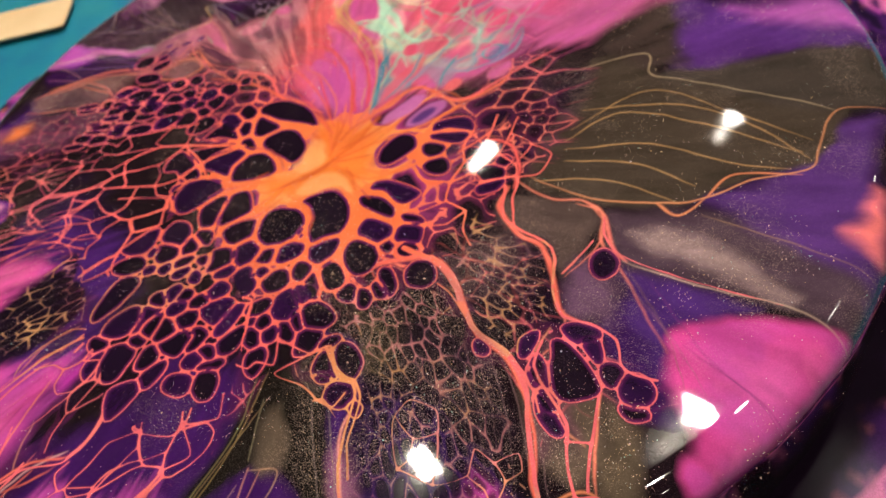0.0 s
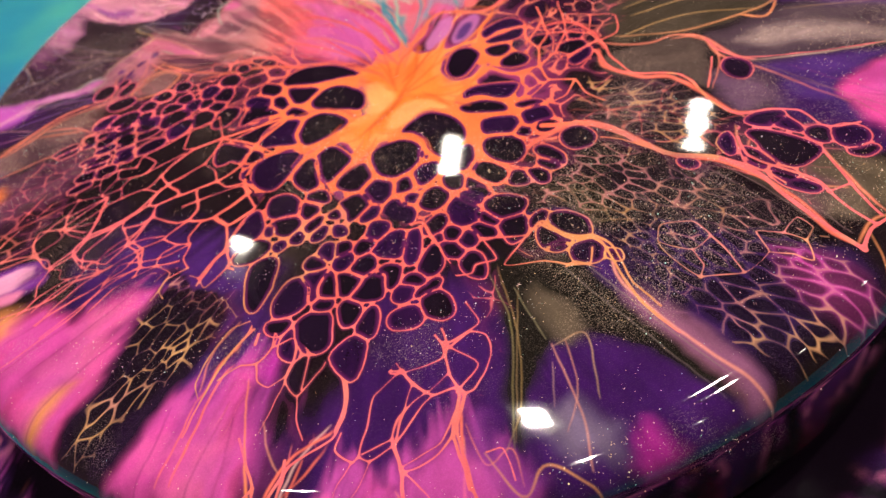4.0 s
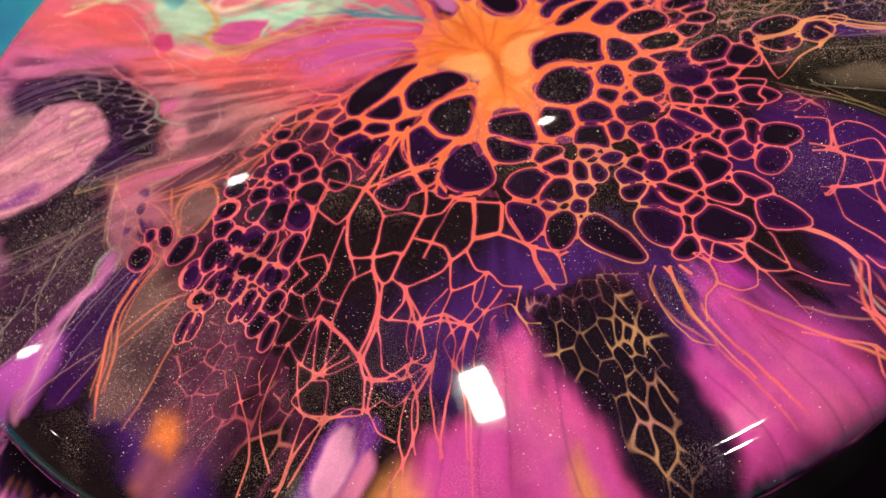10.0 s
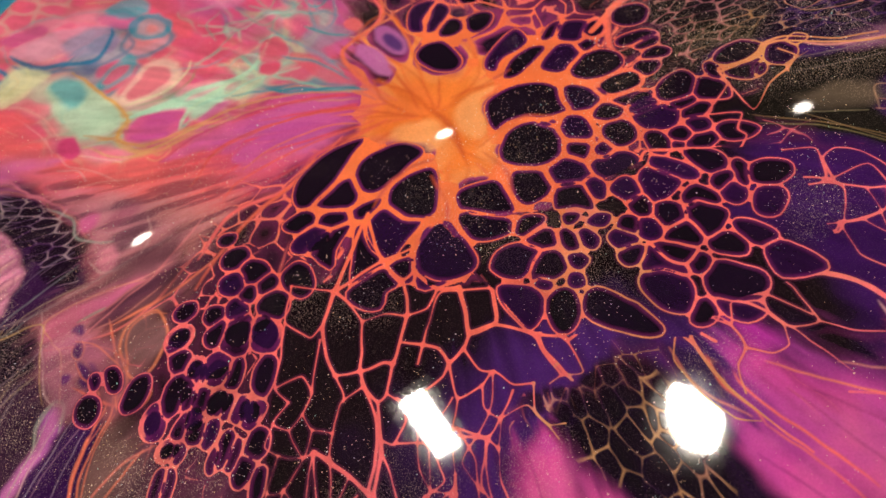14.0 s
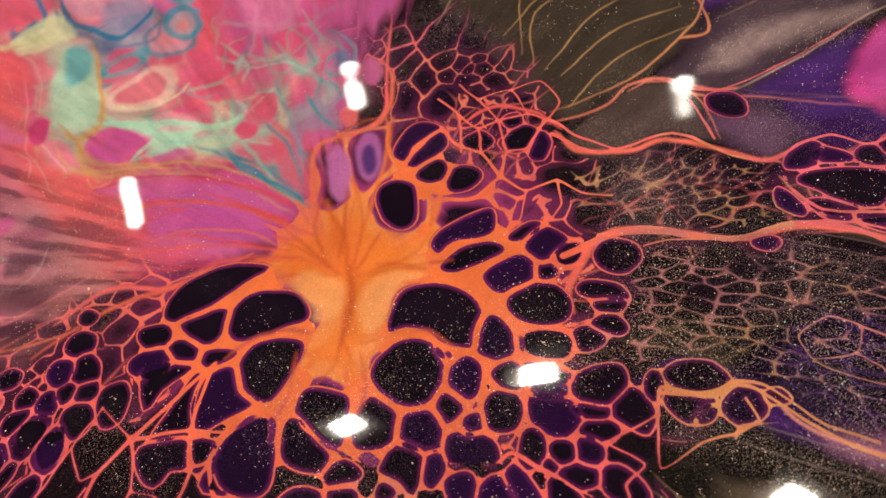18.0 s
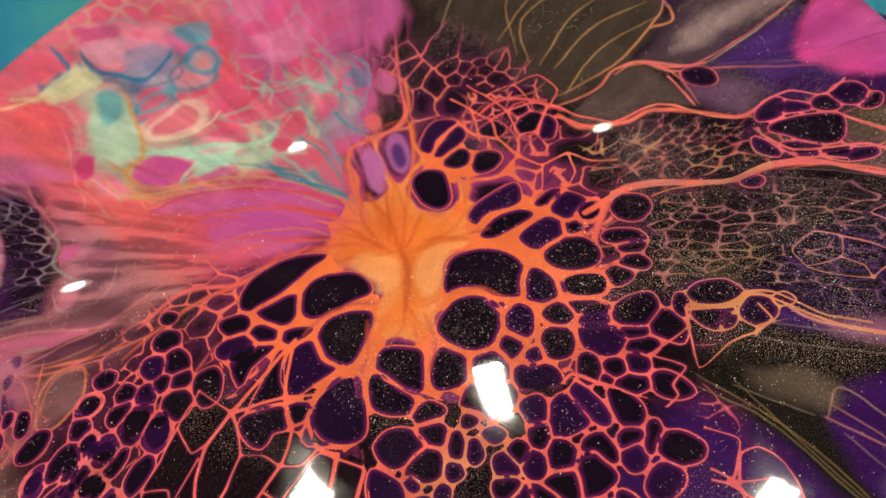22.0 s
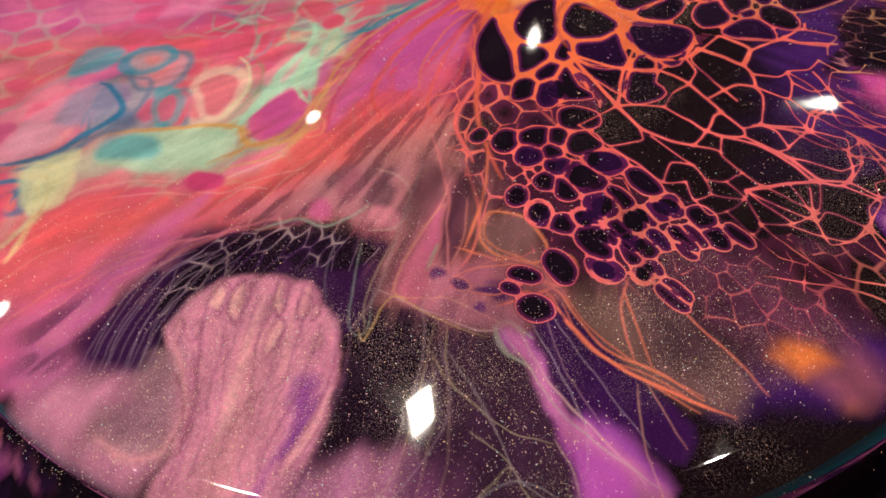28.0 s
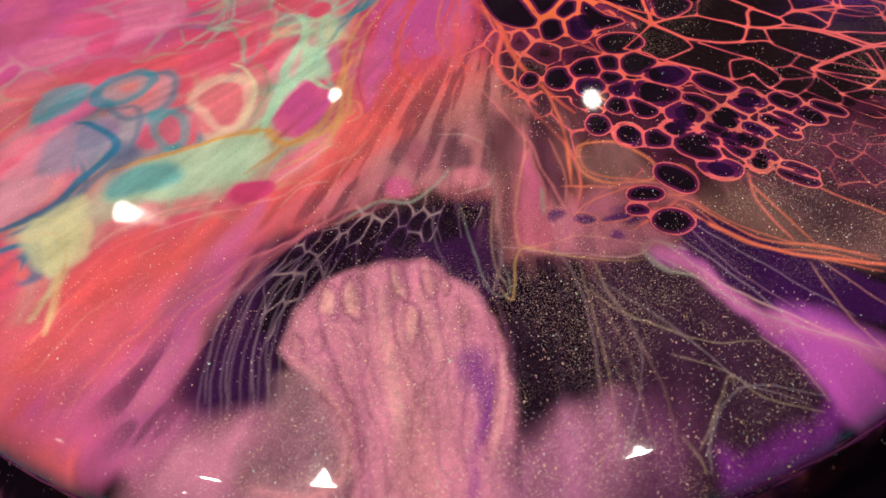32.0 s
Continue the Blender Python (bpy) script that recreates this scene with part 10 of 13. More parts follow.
def hole(points):
    """A cell with a rounded outline: the depth inside it (cm) is kept, with that of the next hole."""
    line = loop(points, 3)
    s = window([p[0] for p in line], [p[1] for p in line], 0.42)
    x, y = XX[s] + 0.02 * FX[s], YY[s] + 0.02 * FY[s]
    inside = np.zeros_like(x, bool)
    near = np.full_like(x, 1e9)
    for (x0, y0), (x1, y1) in zip(line, line[1:] + line[:1]):
        dx, dy = x1 - x0, y1 - y0
        px, py = x - np.float32(x0), y - np.float32(y0)
        t = np.clip((px * dx + py * dy) * np.float32(1 / (dx * dx + dy * dy + 1e-9)), 0, 1)
        np.minimum(near, (px - t * dx) ** 2 + (py - t * dy) ** 2, near)
        if y1 != y0:
            inside ^= ((y0 > y) != (y1 > y)) & (px < py * np.float32(dx / dy))
    d = np.sqrt(near)
    d = np.where(inside, d, -d)
    first = d > HOLE_NEAR[s]
    HOLE_NEXT[s] = np.maximum(HOLE_NEXT[s], np.minimum(HOLE_NEAR[s], d))
    HOLE_NEAR[s] = np.maximum(HOLE_NEAR[s], d)
    HOLE_TONE[s] = np.where(first, np.float32(hole_shade.random()), HOLE_TONE[s])


def vein(points, w0, w1):
    """A vein along a curve, w0 to w1 wide (cm); veins that meet flow together."""
    line = spline(points, 5, 0.3)
    w0, w1 = 0.62 * w0 + 0.012, 0.62 * w1 + 0.012
    n = len(line) - 1
    win = window([p[0] for p in line], [p[1] for p in line], max(w0, w1) + 0.16)
    out = np.full_like(XX[win], 9.0)
    for k, (a, b) in enumerate(zip(line, line[1:])):
        s = window((a[0], b[0]), (a[1], b[1]), max(w0, w1) / 2 + 0.14)
        o = (slice(s[0].start - win[0].start, s[0].stop - win[0].start), slice(s[1].start - win[1].start, s[1].stop - win[1].start))
        x, y = XX[s] + 0.02 * FX[s], YY[s] + 0.02 * FY[s]
        dx, dy = b - a
        t = np.clip(((x - a[0]) * dx + (y - a[1]) * dy) / (dx * dx + dy * dy + 1e-9), 0, 1)
        d = np.hypot(x - a[0] - t * dx, y - a[1] - t * dy) - (w0 + (w1 - w0) * (k + t) / n) / 2
        out[o] = np.minimum(out[o], d)
    LINES[win] += np.exp(-np.clip(out, -0.3, 0.5) / FILLET) * (out < 0.2)


def sweep(points):
    """Takes back the holes and veins drawn so far within an outline."""
    s, m = patch(points, 0.02, 0.0, 0.0)
    HOLE_NEAR[s] = np.where(m > 0.5, -9.0, HOLE_NEAR[s])
    HOLE_NEXT[s] = np.where(m > 0.5, -9.0, HOLE_NEXT[s])
    LINES[s] *= m < 0.5


# holes round the heart
hole([(1.09, -1.04), (1.40, -1.24), (1.44, -1.67), (1.03, -2.05), (0.59, -2.19), (0.35, -1.96), (0.44, -1.52), (0.75, -1.15)])
hole([(-2.73, -0.02), (-2.31, -0.10), (-1.96, -0.57), (-1.85, -1.08), (-2.06, -1.45), (-2.28, -1.52), (-2.54, -1.27), (-3.00, -0.90), (-3.25, -0.51), (-3.10, -0.18)])
hole([(-3.64, -0.94), (-3.18, -0.91), (-2.82, -1.28), (-2.66, -1.73), (-2.88, -1.91), (-3.36, -1.99), (-3.89, -1.96), (-4.03, -1.69), (-3.94, -1.30)])
hole([(-3.46, 1.25), (-3.00, 1.37), (-2.32, 1.08), (-1.84, 0.62), (-1.61, -0.04), (-2.11, 0.19), (-2.66, 0.38), (-3.27, 0.71), (-3.55, 1.03)])
hole([(-1.24, -2.91), (-0.80, -2.93), (-0.39, -3.39), (-0.29, -4.02), (-0.50, -4.48), (-1.02, -4.66), (-1.26, -4.68), (-1.41, -4.22), (-1.35, -3.84), (-1.45, -3.39), (-1.69, -3.13)])
hole([(-2.49, -3.30), (-1.87, -3.37), (-1.55, -3.79), (-1.61, -4.28), (-1.99, -4.55), (-2.46, -4.61), (-2.76, -4.37), (-2.83, -3.97), (-2.75, -3.58)])
hole([(-1.55, -4.16), (-1.53, -4.43), (-1.68, -4.49), (-1.67, -4.28)])
hole([(-1.73, -4.62), (-1.46, -4.74), (-1.52, -5.04), (-1.86, -5.25), (-2.10, -5.21), (-2.14, -4.91), (-1.99, -4.66)])
hole([(-0.79, -4.64), (-0.50, -4.75), (-0.58, -5.09), (-0.90, -5.39), (-1.14, -5.36), (-1.26, -5.11), (-1.23, -4.83)])
hole([(0.04, -4.85), (0.42, -5.09), (0.58, -5.49), (0.39, -5.87), (0.09, -5.99), (-0.13, -5.79), (-0.30, -5.30), (-0.22, -4.96)])
hole([(-0.65, -5.42), (-0.37, -5.65), (-0.26, -6.01), (-0.36, -6.26), (-0.63, -6.29), (-0.81, -5.92), (-0.86, -5.59)])
hole([(-1.09, -5.78), (-0.93, -6.18), (-0.91, -6.57), (-1.09, -6.51), (-1.24, -6.02)])
hole([(-1.49, -5.34), (-1.21, -5.45), (-1.22, -5.77), (-1.42, -5.93), (-1.63, -5.78), (-1.62, -5.52)])
hole([(-2.05, -5.54), (-1.81, -5.62), (-1.74, -5.94), (-1.95, -6.15), (-2.26, -6.16), (-2.42, -5.95), (-2.34, -5.70)])
hole([(-2.33, -4.76), (-2.24, -4.97), (-2.38, -5.19), (-2.70, -5.10), (-2.61, -4.85)])
hole([(-1.62, -6.18), (-1.41, -6.42), (-1.35, -6.83), (-1.59, -7.09), (-1.93, -7.02), (-2.03, -6.73), (-1.94, -6.39)])
hole([(-2.46, -5.36), (-2.32, -5.51), (-2.49, -5.68), (-2.70, -5.55)])
hole([(-2.91, -5.30), (-2.72, -5.50), (-2.63, -5.96), (-2.84, -6.22), (-3.18, -6.25), (-3.35, -6.01), (-3.38, -5.67), (-3.17, -5.40)])
hole([(-3.02, -4.36), (-2.76, -4.58), (-2.73, -4.93), (-2.94, -5.13), (-3.21, -5.22), (-3.37, -4.90), (-3.40, -4.65), (-3.24, -4.44)])
hole([(-3.44, -3.63), (-2.96, -3.60), (-2.96, -4.05), (-3.19, -4.33), (-3.52, -4.40), (-3.77, -4.13), (-3.80, -3.87)])
hole([(-3.88, -2.55), (-3.50, -2.40), (-3.29, -2.60), (-3.16, -2.98), (-3.17, -3.29), (-3.60, -3.52), (-3.96, -3.65), (-4.03, -3.41), (-4.01, -2.94)])
hole([(-4.39, -2.60), (-4.09, -2.46), (-3.98, -2.60), (-4.18, -2.81), (-4.59, -3.05), (-4.83, -3.07), (-4.70, -2.82)])
hole([(-4.45, -3.81), (-4.21, -3.87), (-4.20, -4.19), (-4.34, -4.39), (-4.58, -4.33), (-4.72, -4.05)])
hole([(-4.43, -0.54), (-3.91, -0.64), (-3.76, -0.91), (-4.06, -1.28), (-4.16, -1.66), (-4.56, -1.42), (-5.03, -1.14), (-4.86, -0.83)])
hole([(-4.97, -1.68), (-4.48, -1.91), (-4.26, -2.11), (-4.59, -2.42), (-5.34, -2.87), (-5.83, -1.95), (-5.48, -1.73)])
hole([(-3.49, 0.77), (-3.11, 0.50), (-2.83, 0.13), (-3.09, -0.08), (-3.44, -0.12), (-3.61, 0.15)])
hole([(-3.81, -0.11), (-3.57, -0.29), (-3.43, -0.69), (-3.67, -0.64), (-3.94, -0.33)])
hole([(-4.03, 0.59), (-3.83, 0.51), (-3.74, 0.20), (-3.85, -0.03), (-4.07, 0.10), (-4.14, 0.36)])
hole([(-4.61, 0.78), (-4.27, 0.27), (-4.16, -0.07), (-4.74, 0.13), (-5.20, 0.17)])
hole([(-4.32, -0.29), (-4.19, -0.36), (-4.54, -0.55), (-5.10, -0.96), (-5.35, -0.79), (-5.60, -0.41), (-5.10, -0.34)])
hole([(-5.25, -1.18), (-5.07, -1.65), (-5.49, -1.67), (-5.66, -1.53)])
hole([(-5.85, -0.34), (-5.33, -0.94), (-5.66, -1.35), (-5.87, -1.12), (-6.23, -1.05), (-6.16, -0.62)])
hole([(2.04, -0.76), (2.63, -0.67), (2.98, -0.86), (3.03, -1.27), (2.75, -1.17), (2.32, -0.99), (1.94, -1.07)])
hole([(1.91, -1.20), (2.37, -1.26), (2.89, -1.38), (2.66, -1.71), (2.25, -1.57), (1.92, -1.40)])
hole([(1.68, -1.55), (2.06, -1.62), (2.24, -1.87), (2.01, -2.14), (1.71, -2.02), (1.61, -1.79)])
hole([(1.97, -2.22), (2.28, -2.32), (2.36, -2.69), (2.17, -2.86), (1.86, -2.75), (1.66, -2.45)])
hole([(0.38, -2.78), (0.79, -2.84), (1.36, -3.21), (1.56, -3.50), (1.21, -3.74), (0.89, -3.57), (0.58, -3.18), (0.25, -3.03)])
hole([(-0.01, -3.25), (0.49, -3.37), (0.89, -3.83), (0.91, -4.14), (0.72, -4.13), (0.28, -3.82), (-0.04, -3.54)])
hole([(0.20, -4.12), (0.65, -4.32), (0.89, -4.57), (0.78, -4.88), (0.47, -4.98), (0.03, -4.65), (0.01, -4.39)])
hole([(1.12, -4.58), (1.54, -4.54), (1.71, -4.77), (1.59, -5.19), (1.32, -5.16), (1.01, -5.00)])
hole([(1.32, -5.18), (1.56, -5.34), (1.48, -5.54), (1.23, -5.53), (1.11, -5.35)])
hole([(1.25, -4.14), (1.65, -4.34), (1.70, -4.57), (1.35, -4.44), (1.17, -4.23)])
hole([(0.83, -4.99), (0.99, -5.21), (0.84, -5.37), (0.65, -5.19), (0.69, -5.05)])
hole([(2.98, -2.00), (3.29, -2.19), (3.16, -2.56), (2.86, -2.49), (2.81, -2.17)])
hole([(3.81, -2.50), (4.05, -2.71), (3.84, -2.88), (3.67, -2.71)])
hole([(3.32, -2.83), (3.74, -2.90), (3.81, -3.27), (3.41, -3.35), (3.14, -3.17), (3.14, -2.98)])
hole([(3.18, -3.52), (3.79, -3.42), (3.64, -3.72), (3.18, -3.80)])
# holes east of the heart
hole([(1.17, -5.18), (1.50, -5.24), (1.62, -5.43), (1.50, -5.57), (1.23, -5.58), (1.07, -5.40)])
hole([(1.57, -5.83), (1.89, -5.89), (2.02, -6.16), (2.00, -6.46), (1.81, -6.58), (1.47, -6.49), (1.34, -6.26), (1.38, -6.00)])
hole([(0.77, -5.90), (0.94, -6.00), (1.07, -6.43), (1.00, -6.71), (0.90, -6.70), (0.75, -6.33), (0.66, -6.03)])
hole([(0.58, -6.31), (0.76, -6.49), (0.86, -6.74), (0.70, -6.77), (0.59, -6.68), (0.51, -6.42)])
hole([(0.20, -6.48), (0.41, -6.57), (0.48, -6.77), (0.37, -7.02), (0.21, -6.93), (0.18, -6.67)])
hole([(-0.55, -5.51), (-0.34, -5.77), (-0.25, -6.13), (-0.41, -6.32), (-0.66, -6.32), (-0.79, -5.96), (-0.81, -5.68)])
hole([(-0.17, -6.26), (0.06, -6.41), (0.01, -6.77), (-0.19, -6.75), (-0.38, -6.54)])
hole([(-1.29, -6.13), (-1.04, -6.24), (-0.95, -6.49), (-1.28, -6.65), (-1.42, -6.50), (-1.52, -6.18)])
hole([(-1.01, -6.70), (-0.73, -6.78), (-0.43, -7.14), (-0.45, -7.35), (-0.63, -7.47), (-0.87, -7.44), (-1.09, -7.32), (-1.18, -7.07), (-1.15, -6.80)])
hole([(-1.41, -6.89), (-1.23, -7.13), (-1.19, -7.43), (-1.34, -7.40), (-1.47, -7.07)])
hole([(-1.09, -7.52), (-0.81, -7.54), (-0.66, -7.64), (-0.75, -7.92), (-0.95, -8.14), (-1.22, -8.16), (-1.26, -7.94), (-1.22, -7.65)])
hole([(-0.45, -7.82), (-0.23, -7.81), (-0.22, -7.92), (-0.46, -8.06), (-0.63, -8.06), (-0.63, -7.93)])
hole([(-0.12, -8.02), (0.18, -8.23), (0.35, -8.59), (0.23, -8.95), (-0.01, -8.87), (-0.20, -8.59), (-0.23, -8.30)])
hole([(-0.57, -8.24), (-0.38, -8.29), (-0.35, -8.58), (-0.24, -8.86), (-0.48, -8.76), (-0.69, -8.74), (-0.71, -8.50)])
hole([(-0.17, -9.08), (0.16, -9.21), (0.22, -9.48), (0.05, -9.66), (-0.18, -9.62), (-0.38, -9.44), (-0.35, -9.21)])
hole([(-0.55, -8.78), (-0.35, -8.82), (-0.38, -8.96), (-0.55, -8.96), (-0.63, -8.84)])
hole([(0.31, -9.64), (0.43, -9.75), (0.38, -9.91), (0.28, -9.83), (0.24, -9.68)])
hole([(3.08, -8.33), (3.26, -8.55), (3.24, -8.71), (3.08, -8.66), (3.01, -8.46)])
hole([(-1.73, -7.23), (-1.53, -7.27), (-1.39, -7.53), (-1.46, -7.75), (-1.67, -7.68), (-1.75, -7.46)])
hole([(-2.25, -6.38), (-2.09, -6.56), (-2.27, -6.79), (-2.55, -6.86), (-2.72, -6.62)])
hole([(-2.24, -6.92), (-2.08, -7.01), (-2.07, -7.20), (-2.27, -7.26), (-2.39, -7.10)])
hole([(-1.93, -7.29), (-1.79, -7.39), (-1.85, -7.61), (-2.01, -7.72), (-2.18, -7.57), (-2.14, -7.39)])
hole([(-2.58, -7.23), (-2.33, -7.39), (-2.25, -7.69), (-2.42, -7.80), (-2.63, -7.60), (-2.69, -7.32)])
hole([(-2.20, -7.88), (-2.03, -8.03), (-2.07, -8.38), (-2.23, -8.63), (-2.40, -8.40), (-2.43, -8.05)])
hole([(-2.53, -6.95), (-2.47, -7.02), (-2.52, -7.12), (-2.60, -7.08)])
hole([(4.21, -9.21), (4.36, -9.36), (4.40, -9.61), (4.25, -9.59), (4.15, -9.36)])
hole([(4.45, -9.71), (4.60, -9.92), (4.65, -10.19), (4.48, -10.24), (4.32, -9.88)])
hole([(4.77, -8.58), (4.99, -8.66), (5.27, -9.08), (5.50, -9.67), (5.49, -9.94), (4.96, -10.02), (4.64, -9.77), (4.65, -9.35), (4.74, -8.96)])
# holes south-east
hole([(5.85, -6.31), (6.12, -6.20), (6.31, -6.54), (6.21, -6.87), (5.91, -6.96), (5.78, -6.66)])
hole([(5.00, -8.25), (5.31, -8.20), (5.68, -8.40), (5.70, -8.59), (5.28, -8.64)])
hole([(5.40, -8.62), (5.66, -8.65), (5.70, -9.03), (5.61, -9.19)])
hole([(5.72, -9.32), (5.99, -9.35), (6.10, -9.61), (5.84, -9.81), (5.69, -9.58)])
hole([(6.10, -9.70), (6.42, -9.65), (6.65, -9.98), (6.52, -10.26), (6.21, -10.31), (6.04, -10.03)])
hole([(6.01, -10.33), (6.35, -10.41), (6.43, -10.60), (6.10, -10.57)])
hole([(4.37, -8.90), (4.55, -9.37), (4.55, -9.71), (4.33, -9.51), (4.21, -9.22)])
hole([(4.05, -8.43), (4.38, -8.29), (4.20, -8.72), (4.04, -8.84)])
hole([(4.30, -9.85), (4.54, -10.24), (4.74, -10.75), (4.56, -10.76), (4.33, -10.32)])
# holes west
hole([(-6.62, 2.13), (-6.40, 2.02), (-6.34, 1.78), (-6.56, 1.66), (-6.94, 1.69), (-6.99, 1.92), (-6.87, 2.08)])
hole([(-6.58, 1.54), (-6.43, 1.31), (-6.57, 1.07), (-6.83, 0.96), (-7.10, 1.03), (-7.10, 1.30), (-6.97, 1.49)])
hole([(-7.52, 1.26), (-7.26, 1.15), (-7.39, 0.96), (-7.80, 0.92), (-8.09, 1.04), (-7.93, 1.22), (-7.70, 1.26)])
hole([(-6.75, 3.35), (-6.58, 3.20), (-6.66, 3.04), (-6.90, 3.02), (-7.11, 3.21), (-6.99, 3.37)])
hole([(-7.25, 3.20), (-7.11, 3.05), (-7.22, 2.85), (-7.45, 2.83), (-7.56, 3.02)])
hole([(-7.91, 3.07), (-7.67, 2.90), (-7.75, 2.66), (-7.99, 2.57), (-8.27, 2.71), (-8.51, 2.88), (-8.44, 3.04)])
hole([(-8.08, 3.98), (-7.78, 3.90), (-7.69, 3.63), (-7.93, 3.53), (-8.27, 3.62), (-8.41, 3.84), (-8.30, 3.98)])
hole([(-7.55, 2.75), (-7.34, 2.65), (-7.41, 2.49), (-7.64, 2.51), (-7.70, 2.70)])
hole([(-6.61, 2.48), (-6.44, 2.33), (-6.66, 2.21), (-6.98, 2.31), (-6.94, 2.51), (-6.78, 2.59)])
hole([(-7.56, 2.44), (-7.26, 2.30), (-7.20, 2.07), (-7.42, 1.91), (-7.67, 2.02), (-7.72, 2.28), (-7.75, 2.39)])
hole([(-8.18, 2.45), (-7.98, 2.35), (-8.05, 2.15), (-8.40, 2.18), (-8.50, 2.36)])
hole([(-8.23, 2.11), (-7.99, 2.01), (-8.02, 1.82), (-8.28, 1.81), (-8.47, 1.95), (-8.45, 2.10)])
hole([(-7.74, 1.86), (-7.31, 1.72), (-7.51, 1.60), (-7.87, 1.63), (-7.93, 1.82)])
hole([(-8.28, 1.77), (-8.08, 1.70), (-8.18, 1.59), (-8.52, 1.66), (-8.55, 1.73)])
hole([(-8.49, 1.55), (-8.20, 1.48), (-8.18, 1.33), (-8.49, 1.29), (-8.63, 1.44)])
hole([(-8.36, 1.26), (-8.21, 1.15), (-8.32, 0.96), (-8.57, 1.04), (-8.63, 1.22)])
hole([(-8.79, 2.39), (-8.64, 2.24), (-8.71, 2.09), (-9.00, 2.08), (-9.05, 2.30)])
hole([(-8.92, 2.67), (-8.67, 2.61), (-8.44, 2.48), (-8.74, 2.46), (-8.97, 2.56)])
hole([(-9.01, 2.01), (-8.72, 1.98), (-8.66, 1.84), (-8.95, 1.83), (-9.14, 1.93)])
hole([(-9.22, 1.64), (-8.94, 1.61), (-8.88, 1.51), (-9.09, 1.42), (-9.41, 1.46), (-9.51, 1.60)])
hole([(-9.26, 1.39), (-9.03, 1.32), (-9.20, 1.25), (-9.52, 1.29), (-9.54, 1.37)])
hole([(-9.06, 1.07), (-8.82, 1.00), (-8.90, 0.79), (-9.19, 0.75), (-9.37, 0.90), (-9.27, 1.04)])
hole([(-9.60, 1.21), (-9.38, 1.11), (-9.44, 0.93), (-9.72, 0.94), (-9.89, 1.07), (-9.80, 1.18)])
hole([(-9.18, 2.84), (-9.07, 2.74), (-9.17, 2.64), (-9.32, 2.69), (-9.35, 2.79)])
hole([(-9.26, 2.58), (-9.10, 2.52), (-9.20, 2.40), (-9.43, 2.46)])
hole([(-10.02, 2.79), (-9.71, 2.77), (-9.64, 2.69), (-9.88, 2.62), (-10.26, 2.67), (-10.25, 2.75)])
hole([(-9.89, 2.58), (-9.62, 2.53), (-9.75, 2.45), (-10.13, 2.46), (-10.16, 2.55)])
hole([(-9.45, 1.78), (-9.21, 1.72), (-9.35, 1.64), (-9.62, 1.71)])
hole([(-9.66, 0.80), (-9.60, 0.69), (-9.99, 0.66), (-10.13, 0.77)])
hole([(-8.48, 3.34), (-8.32, 3.23), (-8.47, 3.11), (-8.74, 3.05), (-8.88, 3.19), (-8.74, 3.32)])
hole([(-7.58, 4.59), (-7.49, 4.48), (-7.63, 4.30), (-7.91, 4.23), (-7.93, 4.39)])
hole([(-8.29, 4.97), (-8.13, 4.83), (-8.21, 4.59), (-8.48, 4.50), (-8.68, 4.61), (-8.65, 4.80), (-8.51, 4.94)])
hole([(-7.72, 4.89), (-7.64, 4.82), (-7.79, 4.72), (-7.92, 4.76)])
# holes north-west
hole([(-3.73, 1.09), (-3.76, 0.81), (-3.98, 0.73), (-4.23, 1.03), (-4.17, 1.33), (-3.99, 1.39)])
hole([(-4.16, 0.74), (-4.21, 0.42), (-4.47, 0.34), (-4.74, 0.56), (-4.80, 0.92), (-4.63, 1.10), (-4.38, 1.00)])
hole([(-5.07, 0.87), (-5.28, 0.60), (-5.69, 0.46), (-5.89, 0.65), (-5.71, 1.02), (-5.39, 1.17), (-5.17, 1.06)])
hole([(-4.98, 2.06), (-5.01, 1.73), (-5.21, 1.53), (-5.44, 1.75), (-5.44, 1.99), (-5.15, 2.13)])
hole([(-5.33, 1.46), (-5.48, 1.30), (-5.70, 1.39), (-5.73, 1.62), (-5.50, 1.65)])
hole([(-5.61, 1.88), (-5.72, 1.74), (-5.95, 1.77), (-5.92, 1.97), (-5.75, 2.03)])
hole([(-4.66, 2.52), (-4.63, 2.23), (-4.84, 2.10), (-5.05, 2.26), (-5.09, 2.53), (-4.90, 2.66)])
hole([(-4.23, 2.81), (-4.22, 2.57), (-4.40, 2.57), (-4.49, 2.75), (-4.38, 2.89)])
hole([(-5.27, 2.35), (-5.32, 2.13), (-5.58, 2.08), (-5.74, 2.21), (-5.68, 2.48), (-5.43, 2.53)])
hole([(-5.91, 2.15), (-6.03, 1.90), (-6.22, 1.82), (-6.35, 1.97), (-6.29, 2.18), (-6.07, 2.27)])
hole([(-5.79, 1.33), (-5.88, 1.03), (-6.14, 0.92), (-6.36, 1.02), (-6.34, 1.38), (-6.12, 1.54), (-5.93, 1.49)])
hole([(-6.49, 1.87), (-6.50, 1.70), (-6.74, 1.65), (-7.14, 1.67), (-7.17, 1.98), (-6.96, 2.13), (-6.59, 2.10)])
hole([(-6.34, 1.38), (-6.52, 1.15), (-6.82, 1.00), (-7.06, 1.14), (-6.88, 1.49), (-6.56, 1.54)])
hole([(-5.99, 3.29), (-5.97, 3.08), (-6.16, 3.01), (-6.34, 3.16), (-6.31, 3.35), (-6.15, 3.40)])
hole([(-6.12, 2.65), (-6.12, 2.41), (-6.34, 2.38), (-6.49, 2.56), (-6.35, 2.71)])
